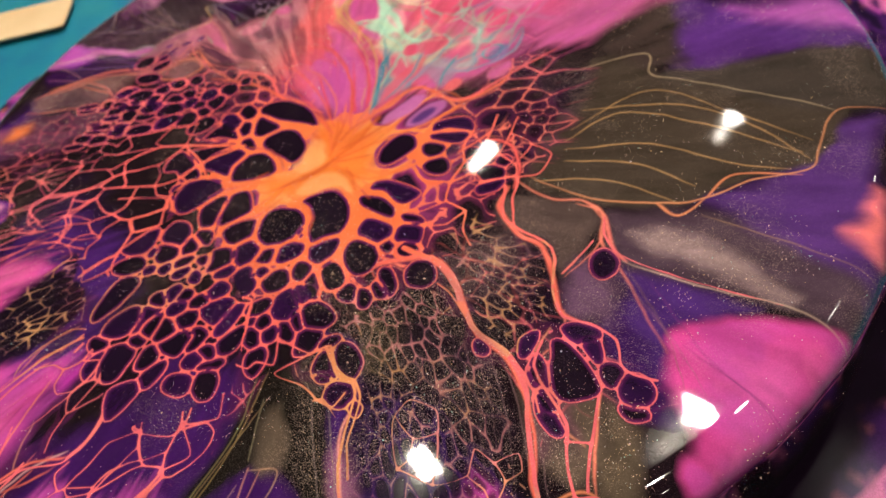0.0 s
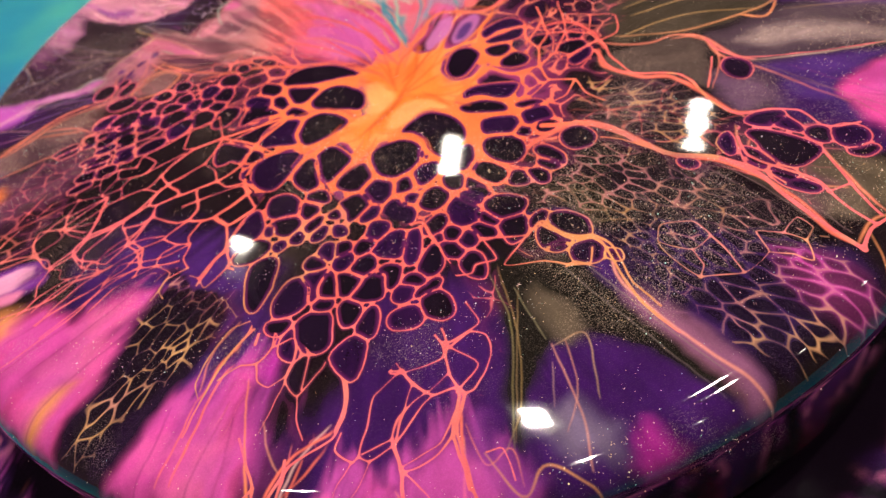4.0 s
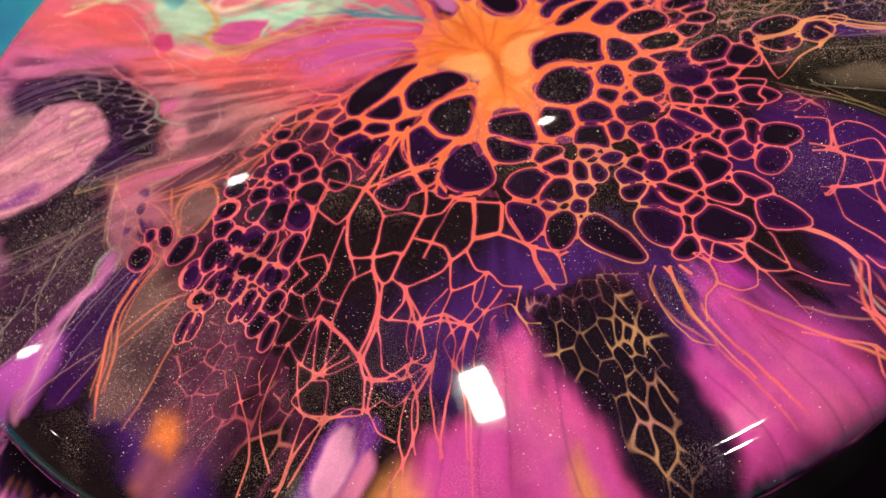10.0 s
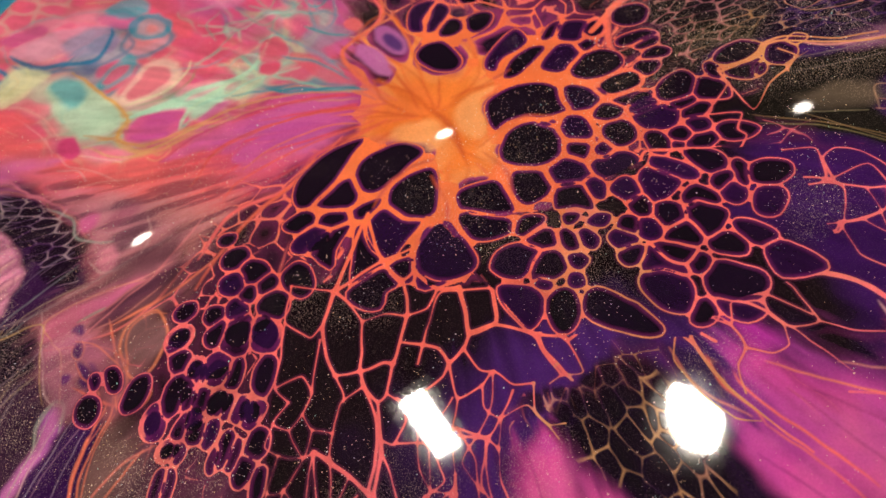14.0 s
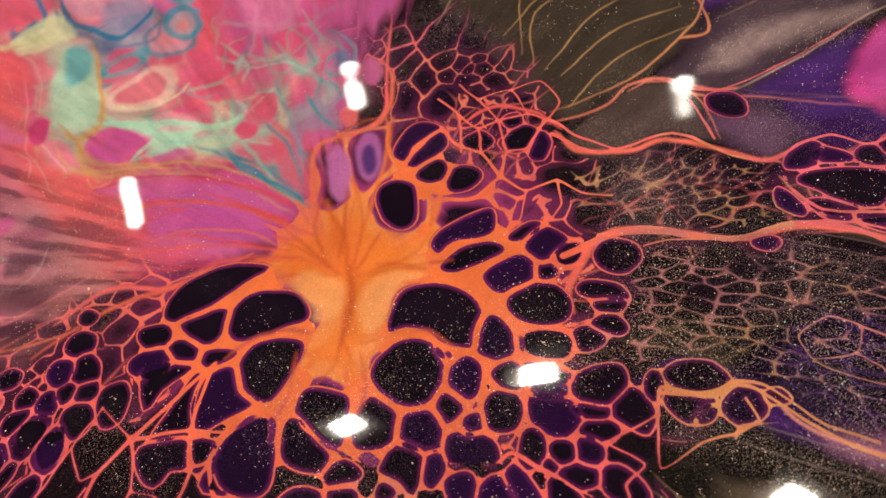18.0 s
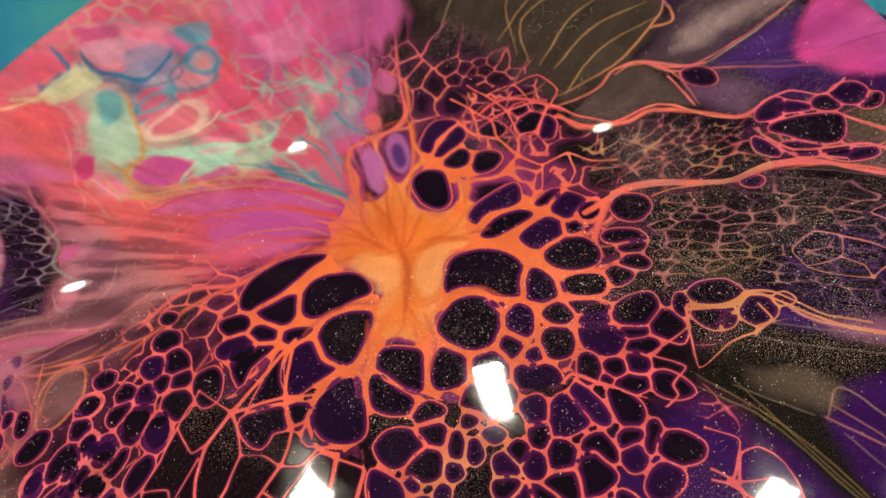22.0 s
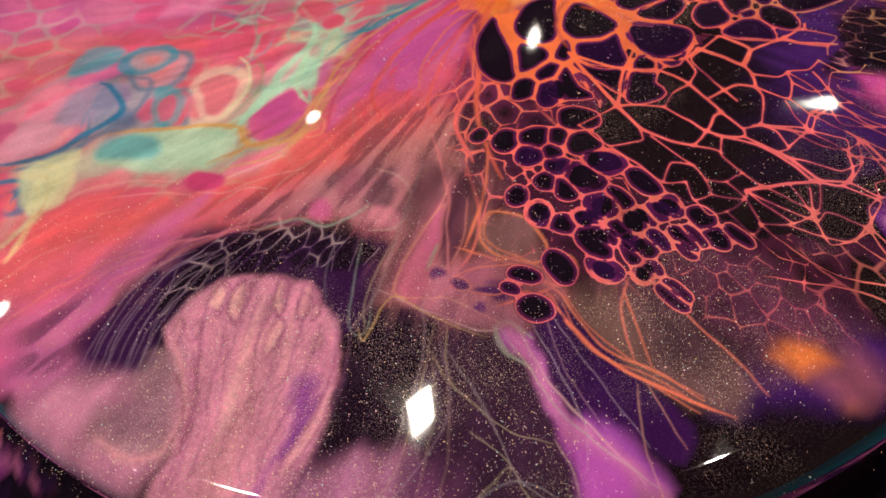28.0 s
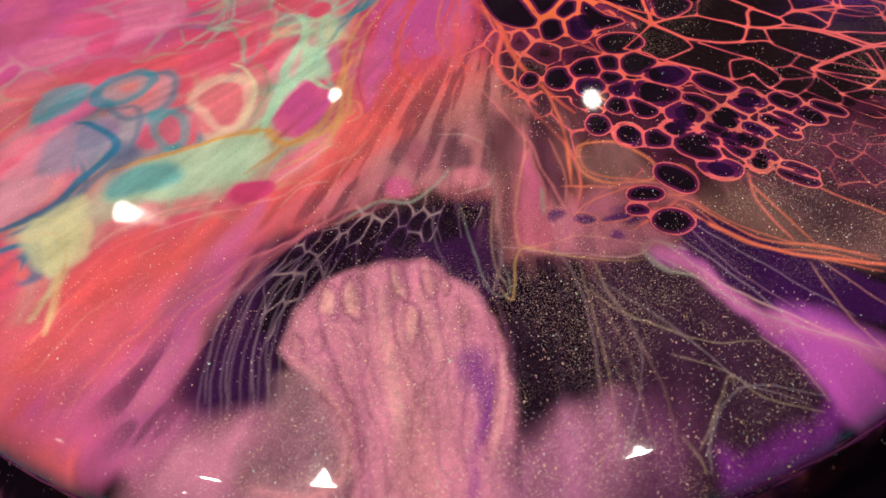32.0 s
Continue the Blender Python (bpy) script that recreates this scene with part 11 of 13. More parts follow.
hole([(-6.62, 3.29), (-6.58, 3.05), (-6.76, 2.98), (-6.99, 3.09), (-6.95, 3.33), (-6.77, 3.40)])
hole([(-7.36, 2.67), (-7.43, 2.41), (-7.63, 2.38), (-7.75, 2.51), (-7.64, 2.70), (-7.46, 2.77)])
hole([(-7.34, 2.14), (-7.49, 1.88), (-7.74, 1.93), (-7.85, 2.18), (-7.64, 2.32), (-7.46, 2.28)])
hole([(-8.08, 2.07), (-8.02, 1.78), (-8.16, 1.64), (-8.42, 1.73), (-8.50, 1.99), (-8.29, 2.14)])
hole([(-8.46, 3.25), (-8.52, 3.05), (-8.74, 2.95), (-8.95, 3.00), (-8.95, 3.20), (-8.73, 3.35)])
hole([(-9.11, 2.69), (-9.15, 2.51), (-9.33, 2.59), (-9.37, 2.80), (-9.23, 2.85)])
hole([(-8.37, 2.40), (-8.43, 2.25), (-8.72, 2.15), (-8.79, 2.41), (-8.55, 2.48)])
hole([(-7.96, 2.68), (-8.05, 2.46), (-8.26, 2.47), (-8.37, 2.60), (-8.20, 2.72)])
hole([(-8.21, 1.33), (-8.35, 1.06), (-8.72, 1.09), (-8.68, 1.28), (-8.40, 1.42)])
# veins west below the heart
vein([(-3.81, -0.46), (-5.76, -0.05), (-6.67, 0.06), (-7.31, -0.13), (-7.70, -0.36)], 0.098, 0.077)
vein([(-5.11, -0.97), (-3.89, -0.45)], 0.092, 0.092)
vein([(-5.80, -0.05), (-5.11, -0.97), (-4.78, -1.62), (-4.02, -1.80)], 0.079, 0.057)
vein([(-5.80, -0.05), (-6.16, -0.43), (-6.53, -0.74)], 0.055, 0.055)
vein([(-5.80, -0.05), (-5.74, 0.43), (-5.64, 0.94)], 0.045, 0.034)
vein([(-4.78, -1.62), (-5.41, -1.68), (-5.85, -2.19), (-5.82, -2.63)], 0.111, 0.100)
vein([(-5.11, -0.97), (-5.59, -1.47), (-5.41, -1.68)], 0.067, 0.067)
vein([(-5.59, -1.47), (-5.98, -1.57), (-6.44, -1.64), (-7.48, -1.50)], 0.065, 0.065)
vein([(-5.85, -2.19), (-6.27, -2.01), (-6.44, -1.64)], 0.054, 0.043)
vein([(-5.82, -2.63), (-6.43, -2.82), (-6.86, -2.92), (-6.61, -3.43), (-5.72, -3.24)], 0.118, 0.096)
vein([(-6.86, -2.92), (-7.18, -2.83), (-7.47, -2.58), (-7.15, -2.31), (-7.04, -1.64)], 0.063, 0.052)
vein([(-6.53, -0.74), (-6.40, -1.15), (-6.44, -1.64)], 0.032, 0.032)
vein([(-6.53, -0.74), (-7.23, -0.83), (-7.63, -0.85), (-7.47, -1.29), (-7.48, -1.50)], 0.053, 0.074)
vein([(-7.63, -0.85), (-7.69, -0.61), (-7.70, -0.36)], 0.052, 0.052)
vein([(-7.63, -0.85), (-7.97, -0.99), (-8.27, -1.27), (-8.11, -1.44), (-7.48, -1.50)], 0.072, 0.072)
vein([(-8.27, -1.27), (-9.20, -1.49), (-10.03, -1.46)], 0.069, 0.059)
vein([(-10.03, -1.46), (-9.69, -0.96), (-9.35, -0.54), (-8.88, -0.52), (-8.28, -0.57), (-7.95, -0.96)], 0.049, 0.040)
vein([(-7.70, -0.36), (-8.10, -0.58), (-8.25, -0.62)], 0.041, 0.041)
vein([(-9.35, -0.54), (-9.24, -0.20)], 0.039, 0.029)
vein([(-10.03, -1.46), (-10.46, -1.84), (-11.08, -1.93)], 0.046, 0.037)
vein([(-10.46, -1.84), (-10.30, -2.41), (-9.85, -2.89)], 0.028, 0.028)
vein([(-8.11, -1.45), (-8.26, -1.78), (-8.04, -2.16), (-7.77, -2.49), (-7.47, -2.58)], 0.041, 0.041)
vein([(-8.26, -1.78), (-8.82, -2.12), (-9.12, -2.37), (-8.93, -2.79), (-8.96, -3.36), (-9.17, -3.61)], 0.049, 0.039)
vein([(-8.26, -1.78), (-8.67, -1.89), (-9.09, -1.70), (-9.03, -1.50)], 0.030, 0.030)
vein([(-7.47, -2.58), (-8.20, -2.79), (-7.96, -3.22), (-7.68, -3.42), (-7.94, -3.82), (-7.93, -4.17)], 0.030, 0.030)
vein([(-6.86, -2.92), (-6.68, -3.42), (-6.96, -4.20), (-7.25, -4.35), (-7.86, -4.87)], 0.083, 0.072)
vein([(-7.18, -2.83), (-7.63, -3.17), (-7.68, -3.42)], 0.031, 0.031)
vein([(-5.78, -3.55), (-5.96, -4.48), (-5.96, -5.21)], 0.075, 0.064)
vein([(-5.96, -4.48), (-5.65, -4.75), (-5.96, -5.21), (-6.65, -5.12), (-7.07, -4.78), (-6.66, -4.45), (-6.16, -4.39)], 0.063, 0.053)
vein([(-6.96, -4.20), (-6.66, -4.45)], 0.052, 0.052)
vein([(-5.64, 0.94), (-6.52, 0.89), (-7.35, 0.84), (-7.94, 0.80), (-8.24, 0.48)], 0.032, 0.032)
vein([(-6.52, 0.89), (-6.90, 0.29), (-6.66, 0.10)], 0.027, 0.027)
vein([(-8.24, 0.48), (-8.70, 0.70), (-8.81, 0.34), (-8.48, 0.13), (-8.06, 0.04), (-7.70, 0.31), (-7.94, 0.80)], 0.031, 0.031)
vein([(-8.06, 0.04), (-7.47, 0.08), (-6.94, 0.08)], 0.032, 0.032)
vein([(-8.48, 0.13), (-8.82, -0.12), (-8.88, -0.52)], 0.030, 0.030)
vein([(-8.70, 0.70), (-9.16, 0.76), (-9.32, 0.46), (-9.34, -0.04), (-9.24, -0.20)], 0.025, 0.030)
vein([(-8.81, 0.34), (-9.07, 0.20), (-9.34, -0.04), (-8.82, -0.12)], 0.025, 0.025)
vein([(-9.32, 0.46), (-9.99, 0.52), (-9.97, 0.23), (-9.34, -0.04)], 0.024, 0.024)
vein([(-9.97, 0.23), (-10.36, -0.24), (-10.53, -0.80)], 0.024, 0.024)
vein([(-10.36, -0.24), (-9.69, -0.18), (-9.24, -0.20)], 0.024, 0.024)
vein([(-9.99, 0.52), (-10.67, 0.59), (-11.11, 0.36), (-11.45, 0.83)], 0.023, 0.023)
vein([(-9.24, -0.20), (-9.94, -0.36), (-10.61, -0.61), (-10.60, -0.89), (-10.98, -1.05), (-11.44, -1.16)], 0.028, 0.028)
vein([(-9.35, -0.54), (-10.48, -0.80), (-10.03, -1.46)], 0.024, 0.024)
vein([(-11.44, -1.16), (-11.33, -0.65), (-10.90, -0.40), (-10.35, -0.15)], 0.028, 0.023)
vein([(-11.44, -1.16), (-12.09, -1.08), (-12.74, -0.94)], 0.035, 0.026)
vein([(-11.44, -1.16), (-11.09, -1.58), (-11.09, -1.95), (-11.42, -2.26), (-11.56, -2.64)], 0.027, 0.022)
vein([(-9.12, -2.37), (-9.90, -2.46), (-10.30, -2.41)], 0.024, 0.019)
vein([(-8.93, -2.79), (-9.96, -2.92), (-10.51, -3.02), (-11.67, -3.61)], 0.023, 0.019)
vein([(-9.17, -3.61), (-9.75, -3.70), (-10.43, -4.03)], 0.023, 0.019)
vein([(-9.85, -2.89), (-10.66, -2.59), (-11.47, -2.70), (-11.87, -2.89), (-12.96, -3.25)], 0.027, 0.022)
vein([(-7.96, -3.22), (-8.41, -3.30), (-8.58, -3.62), (-8.35, -4.09), (-8.98, -4.64)], 0.025, 0.025)
vein([(-8.20, -2.79), (-8.69, -2.77), (-8.93, -2.79)], 0.025, 0.025)
vein([(-7.68, -3.42), (-8.36, -3.41), (-8.98, -3.17), (-9.42, -3.00), (-9.92, -3.39)], 0.024, 0.024)
vein([(-8.82, -2.12), (-9.53, -2.23), (-9.90, -2.46), (-9.96, -2.92)], 0.024, 0.024)
vein([(-9.20, -1.49), (-9.69, -1.73), (-10.16, -1.96), (-10.30, -2.41)], 0.024, 0.024)
vein([(-7.93, -4.17), (-8.44, -4.22), (-8.71, -4.46), (-8.70, -4.74)], 0.025, 0.025)
vein([(-8.19, -2.69), (-8.64, -2.48), (-9.12, -2.37)], 0.025, 0.025)
vein([(-11.08, -1.93), (-10.81, -2.16), (-10.89, -2.42), (-10.66, -2.59)], 0.023, 0.023)
vein([(-9.69, -0.96), (-10.11, -0.83), (-10.61, -0.61)], 0.024, 0.024)
vein([(-8.58, -3.62), (-9.17, -3.61)], 0.024, 0.024)
vein([(-8.96, -3.36), (-9.48, -3.42), (-10.05, -3.55), (-10.81, -3.78), (-11.63, -4.05)], 0.023, 0.018)
vein([(-9.96, -2.92), (-10.68, -2.72), (-11.10, -2.84), (-11.71, -3.09)], 0.023, 0.018)
# veins south-west
vein([(-5.86, -3.39), (-5.76, -3.90), (-5.59, -4.84)], 0.089, 0.079)
vein([(-5.86, -3.39), (-5.93, -2.29), (-6.39, -2.12), (-7.49, -1.97)], 0.041, 0.030)
vein([(-5.86, -3.39), (-6.37, -3.67), (-6.90, -4.15), (-6.95, -4.71), (-6.52, -4.50), (-5.79, -3.99)], 0.049, 0.049)
vein([(-6.52, -4.50), (-6.50, -5.09), (-6.09, -5.09), (-5.64, -4.88)], 0.048, 0.048)
vein([(-6.50, -5.09), (-6.84, -5.71), (-6.93, -6.63), (-7.18, -6.97)], 0.027, 0.023)
vein([(-6.90, -4.15), (-7.49, -4.46), (-7.76, -4.68)], 0.028, 0.028)
vein([(-7.94, -4.46), (-7.76, -4.68), (-7.69, -5.06), (-6.95, -4.71)], 0.023, 0.023)
vein([(-5.87, -5.33), (-6.03, -5.76), (-6.35, -6.16), (-6.78, -6.60)], 0.111, 0.083)
vein([(-5.54, -6.73), (-6.08, -7.19), (-6.30, -7.49), (-6.56, -6.98), (-7.07, -6.95), (-7.74, -7.25), (-8.21, -7.63), (-8.82, -8.26), (-9.20, -8.67)], 0.069, 0.052)
vein([(-6.56, -6.98), (-6.37, -6.63), (-6.17, -6.26)], 0.027, 0.027)
vein([(-6.30, -7.49), (-6.40, -7.98), (-6.59, -8.30), (-6.88, -8.62), (-6.79, -9.10), (-6.10, -8.79), (-5.88, -8.51), (-6.31, -8.27), (-6.59, -8.30)], 0.043, 0.034)
vein([(-5.54, -6.73), (-5.34, -7.14), (-5.43, -7.73), (-5.69, -8.20), (-5.88, -8.51), (-5.80, -9.34), (-6.00, -9.82), (-6.40, -10.30)], 0.069, 0.061)
vein([(-6.70, -6.96), (-6.67, -7.48), (-7.00, -7.75), (-7.30, -7.84), (-7.61, -7.69), (-8.15, -7.74)], 0.034, 0.026)
vein([(-6.96, -6.70), (-7.48, -6.63), (-8.10, -7.01), (-8.59, -7.54), (-8.64, -7.93)], 0.026, 0.026)
vein([(-6.59, -8.30), (-6.83, -8.50), (-7.25, -8.56), (-7.41, -8.27), (-7.30, -7.84)], 0.025, 0.025)
vein([(-6.88, -8.62), (-7.38, -9.12), (-7.79, -9.51)], 0.020, 0.020)
vein([(-6.79, -9.10), (-6.98, -9.63), (-7.04, -10.11)], 0.020, 0.020)
vein([(-5.54, -6.73), (-4.90, -6.42), (-4.60, -6.62), (-4.69, -7.12), (-5.08, -7.41), (-5.37, -7.22)], 0.046, 0.046)
vein([(-4.69, -7.12), (-4.24, -7.49), (-4.35, -7.81), (-4.78, -8.01), (-5.31, -7.97), (-5.43, -7.73)], 0.045, 0.045)
vein([(-4.35, -7.81), (-4.23, -8.20), (-3.79, -8.16)], 0.036, 0.036)
vein([(-4.78, -8.01), (-4.97, -8.63), (-4.66, -8.50), (-4.23, -8.20)], 0.036, 0.036)
vein([(-4.97, -8.63), (-5.01, -9.04), (-5.40, -9.44)], 0.026, 0.026)
vein([(-5.31, -7.97), (-5.24, -8.23), (-4.97, -8.63)], 0.035, 0.035)
vein([(-4.46, -8.39), (-4.57, -8.80), (-4.36, -9.22)], 0.026, 0.026)
vein([(-4.57, -8.80), (-5.01, -9.04)], 0.026, 0.026)
# veins south
vein([(-5.49, -2.94), (-5.60, -3.91), (-5.76, -4.79), (-6.03, -5.57), (-6.52, -5.95), (-6.88, -6.94), (-7.17, -7.35)], 0.118, 0.071)
vein([(-5.68, -2.73), (-4.71, -3.23), (-4.47, -4.46), (-4.93, -4.72), (-5.62, -4.57)], 0.111, 0.087)
vein([(-4.47, -4.46), (-4.01, -4.98), (-3.70, -6.14), (-3.11, -6.24), (-2.64, -6.38), (-2.64, -7.15), (-2.69, -7.87)], 0.069, 0.081)
vein([(-5.75, -4.70), (-5.83, -5.12), (-5.46, -5.12), (-5.62, -4.57)], 0.048, 0.048)
vein([(-5.96, -5.25), (-5.26, -6.02), (-4.61, -5.52), (-4.01, -4.98)], 0.047, 0.047)
vein([(-2.69, -7.87), (-2.75, -8.23), (-2.38, -8.40), (-2.19, -8.25), (-1.76, -8.37), (-1.74, -7.66)], 0.054, 0.043)
vein([(-2.75, -8.23), (-3.04, -7.94), (-3.63, -7.60), (-3.79, -8.07), (-3.77, -8.83), (-3.28, -8.89), (-2.86, -9.01), (-2.82, -8.35)], 0.032, 0.043)
vein([(-3.77, -8.83), (-3.74, -9.68), (-3.18, -9.72), (-2.86, -9.65), (-2.86, -9.01)], 0.036, 0.036)
vein([(-3.74, -9.68), (-3.95, -10.39), (-3.96, -10.89), (-4.49, -11.63), (-4.69, -12.75)], 0.048, 0.057)
vein([(-3.77, -8.83), (-4.22, -8.92), (-4.66, -9.02), (-4.71, -9.82), (-4.53, -10.53), (-3.95, -10.39)], 0.030, 0.030)
vein([(-4.71, -9.82), (-5.23, -9.47), (-5.81, -9.30), (-5.83, -8.52), (-6.21, -8.29), (-5.96, -7.27), (-5.56, -7.44), (-5.41, -7.82), (-5.83, -8.52)], 0.037, 0.037)
vein([(-5.96, -7.27), (-6.48, -7.04), (-6.83, -7.66), (-6.32, -7.73), (-6.21, -8.29), (-6.66, -9.01)], 0.038, 0.038)
vein([(-5.41, -7.82), (-4.87, -7.43), (-4.40, -7.95), (-4.74, -8.70), (-5.23, -9.47)], 0.043, 0.043)
vein([(-5.81, -9.30), (-6.10, -10.03), (-6.52, -10.42), (-7.44, -10.49), (-8.22, -11.00)], 0.059, 0.069)
vein([(-4.53, -10.53), (-5.21, -10.70), (-5.53, -11.05), (-5.61, -11.71), (-5.84, -12.33)], 0.028, 0.028)
vein([(-5.53, -11.05), (-6.13, -11.05)], 0.029, 0.029)
vein([(-3.74, -9.68), (-3.35, -10.51), (-4.01, -10.87)], 0.030, 0.030)
vein([(-5.61, -11.71), (-4.78, -11.63), (-4.25, -11.25)], 0.028, 0.028)
vein([(-4.12, -12.27), (-3.81, -12.39), (-3.94, -13.03)], 0.027, 0.027)
vein([(-0.88, -8.22), (-0.39, -8.04), (-0.21, -8.69), (0.15, -9.01), (0.30, -9.45), (0.14, -10.39), (0.07, -11.16), (0.24, -12.10)], 0.081, 0.071)
vein([(-0.88, -8.22), (-1.70, -8.63), (-0.96, -9.04), (-0.61, -9.41), (-0.19, -9.67), (0.06, -9.34)], 0.042, 0.042)
vein([(-1.79, -7.63), (-1.39, -7.90), (-0.88, -8.22)], 0.043, 0.043)
# veins east of the heart
vein([(-0.48, -8.11), (-0.33, -8.43), (-0.00, -8.93), (0.26, -9.04), (0.44, -9.52), (0.34, -10.07), (0.22, -10.62), (0.31, -11.38)], 0.080, 0.047)
vein([(1.96, -5.69), (2.50, -6.36), (2.72, -7.23), (3.00, -8.04), (3.18, -8.27), (3.57, -8.59), (3.98, -9.18), (4.20, -9.69), (4.33, -10.28)], 0.128, 0.060)
vein([(2.12, -6.57), (2.46, -6.94), (2.78, -7.59)], 0.030, 0.023)
vein([(3.56, -8.74), (3.20, -8.71), (3.06, -8.72)], 0.022, 0.022)
vein([(-0.68, -9.45), (-0.45, -9.43), (-0.22, -9.74), (-0.07, -9.95)], 0.016, 0.016)
# veins south-east
vein([(1.25, -5.32), (2.15, -5.97), (2.61, -6.83), (2.94, -7.94), (3.74, -8.79), (4.07, -9.70), (4.07, -10.81), (4.16, -11.84), (4.24, -12.54)], 0.232, 0.116)
vein([(4.24, -12.54), (4.37, -12.42), (4.71, -12.20), (5.31, -12.20), (5.63, -12.56), (5.92, -13.33)], 0.099, 0.069)
vein([(4.49, -8.51), (4.27, -9.15), (4.51, -9.80), (4.86, -10.58), (4.79, -11.23), (4.80, -11.73), (4.87, -12.17)], 0.086, 0.086)
vein([(5.58, -9.99), (5.32, -10.96), (5.14, -12.05)], 0.074, 0.074)
vein([(4.79, -10.97), (5.30, -11.08)], 0.053, 0.053)
vein([(3.87, -3.64), (3.80, -4.79), (4.90, -5.92), (4.82, -7.18), (5.00, -7.92), (5.59, -8.24), (6.08, -8.69), (6.11, -9.32), (6.33, -9.60), (6.77, -9.78)], 0.108, 0.060)
vein([(6.21, -5.15), (6.16, -5.73), (6.46, -6.40), (7.81, -7.34), (9.60, -8.29)], 0.074, 0.037)
vein([(5.88, -5.84), (5.48, -6.29), (5.09, -6.73)], 0.050, 0.050)
vein([(1.35, -11.26), (1.22, -10.58), (1.24, -10.03), (1.55, -9.68), (2.11, -9.95), (2.18, -10.52), (1.67, -10.61), (1.24, -10.03)], 0.033, 0.033)
vein([(1.35, -11.26), (2.09, -11.66), (2.79, -11.56), (2.96, -10.96), (3.35, -11.30), (3.56, -11.72), (3.33, -12.21), (3.12, -11.87), (2.79, -11.56)], 0.031, 0.031)
vein([(2.18, -10.52), (2.18, -11.18), (2.09, -11.66)], 0.032, 0.032)
vein([(1.67, -10.61), (1.59, -11.05), (1.35, -11.26)], 0.032, 0.032)
vein([(3.56, -11.72), (3.90, -11.54), (3.85, -11.15), (3.35, -11.30)], 0.031, 0.031)
# veins round the heart
vein([(3.06, -1.34), (2.75, -1.92), (2.78, -2.54), (2.40, -3.24)], 0.110, 0.066)
vein([(2.40, -3.24), (3.05, -3.02), (3.34, -3.35), (4.20, -3.40), (4.02, -4.09), (4.03, -5.02)], 0.086, 0.065)
vein([(3.52, -1.48), (3.36, -2.09), (3.72, -2.40), (4.17, -2.92), (4.20, -3.40)], 0.067, 0.056)
vein([(2.40, -3.24), (2.32, -3.88), (2.80, -4.34), (2.76, -4.93), (2.94, -5.51)], 0.063, 0.052)
vein([(3.74, -0.80), (3.52, -1.48), (2.61, -2.13)], 0.068, 0.056)
vein([(3.36, -2.09), (2.78, -2.54)], 0.055, 0.044)
vein([(3.72, -2.40), (3.32, -2.75), (3.05, -3.02)], 0.055, 0.044)
vein([(4.32, -1.01), (4.09, -1.68), (3.72, -2.40)], 0.057, 0.046)
vein([(4.09, -1.68), (4.61, -2.18), (4.17, -2.92)], 0.057, 0.045)
vein([(4.61, -2.18), (5.14, -2.68), (4.75, -3.38), (4.20, -3.40)], 0.056, 0.045)
vein([(1.72, -3.01), (2.40, -3.24)], 0.074, 0.053)
vein([(2.32, -3.88), (1.65, -4.12), (1.05, -3.97)], 0.051, 0.051)
vein([(2.80, -4.34), (2.31, -4.69), (1.74, -4.64)], 0.051, 0.041)
# veins south rim
vein([(-4.69, -9.81), (-4.68, -10.21), (-4.44, -10.67), (-4.02, -10.75), (-3.90, -10.98), (-4.36, -11.56), (-4.62, -12.63), (-4.73, -13.46)], 0.063, 0.045)
vein([(-3.66, -8.86), (-3.56, -9.23), (-3.69, -9.81), (-3.99, -10.01), (-4.65, -9.89), (-4.93, -9.73), (-4.70, -9.41), (-4.91, -9.26), (-4.44, -8.85), (-3.69, -8.66)], 0.038, 0.038)
vein([(-3.67, -9.85), (-3.16, -9.75), (-2.89, -10.03), (-3.07, -10.51), (-3.65, -10.97), (-3.90, -10.98)], 0.038, 0.038)
vein([(-4.44, -10.67), (-4.77, -10.78), (-5.52, -11.18), (-6.06, -11.26), (-6.23, -11.07), (-6.38, -11.10), (-6.56, -10.68), (-6.30, -10.40)], 0.035, 0.035)
vein([(-4.69, -9.81), (-5.43, -9.99), (-5.79, -10.47), (-6.23, -11.07)], 0.027, 0.027)
vein([(-4.68, -10.21), (-5.24, -10.81), (-5.52, -11.18)], 0.027, 0.027)
vein([(-5.52, -11.18), (-5.59, -11.80), (-5.04, -11.86), (-4.36, -11.56)], 0.052, 0.043)
vein([(-5.59, -11.80), (-5.93, -12.50), (-5.80, -13.10), (-5.99, -13.41)], 0.041, 0.033)
vein([(-5.59, -11.80), (-5.40, -12.44), (-5.40, -12.85), (-5.80, -13.10)], 0.033, 0.033)
vein([(-6.06, -11.26), (-6.51, -11.65), (-7.28, -11.98), (-7.76, -12.37)], 0.025, 0.025)
vein([(-6.38, -11.10), (-6.86, -11.42), (-7.35, -12.05)], 0.025, 0.025)
vein([(-4.44, -8.85), (-4.77, -8.60), (-3.92, -8.18), (-3.69, -8.66)], 0.029, 0.029)
vein([(-8.16, -9.35), (-8.20, -9.87), (-8.23, -10.55), (-8.49, -10.98), (-8.56, -11.54)], 0.083, 0.058)
vein([(-7.49, -10.33), (-7.70, -10.72), (-8.02, -11.08), (-8.17, -11.51)], 0.066, 0.050)
vein([(-8.23, -10.55), (-8.74, -10.75), (-8.52, -11.44)], 0.049, 0.041)
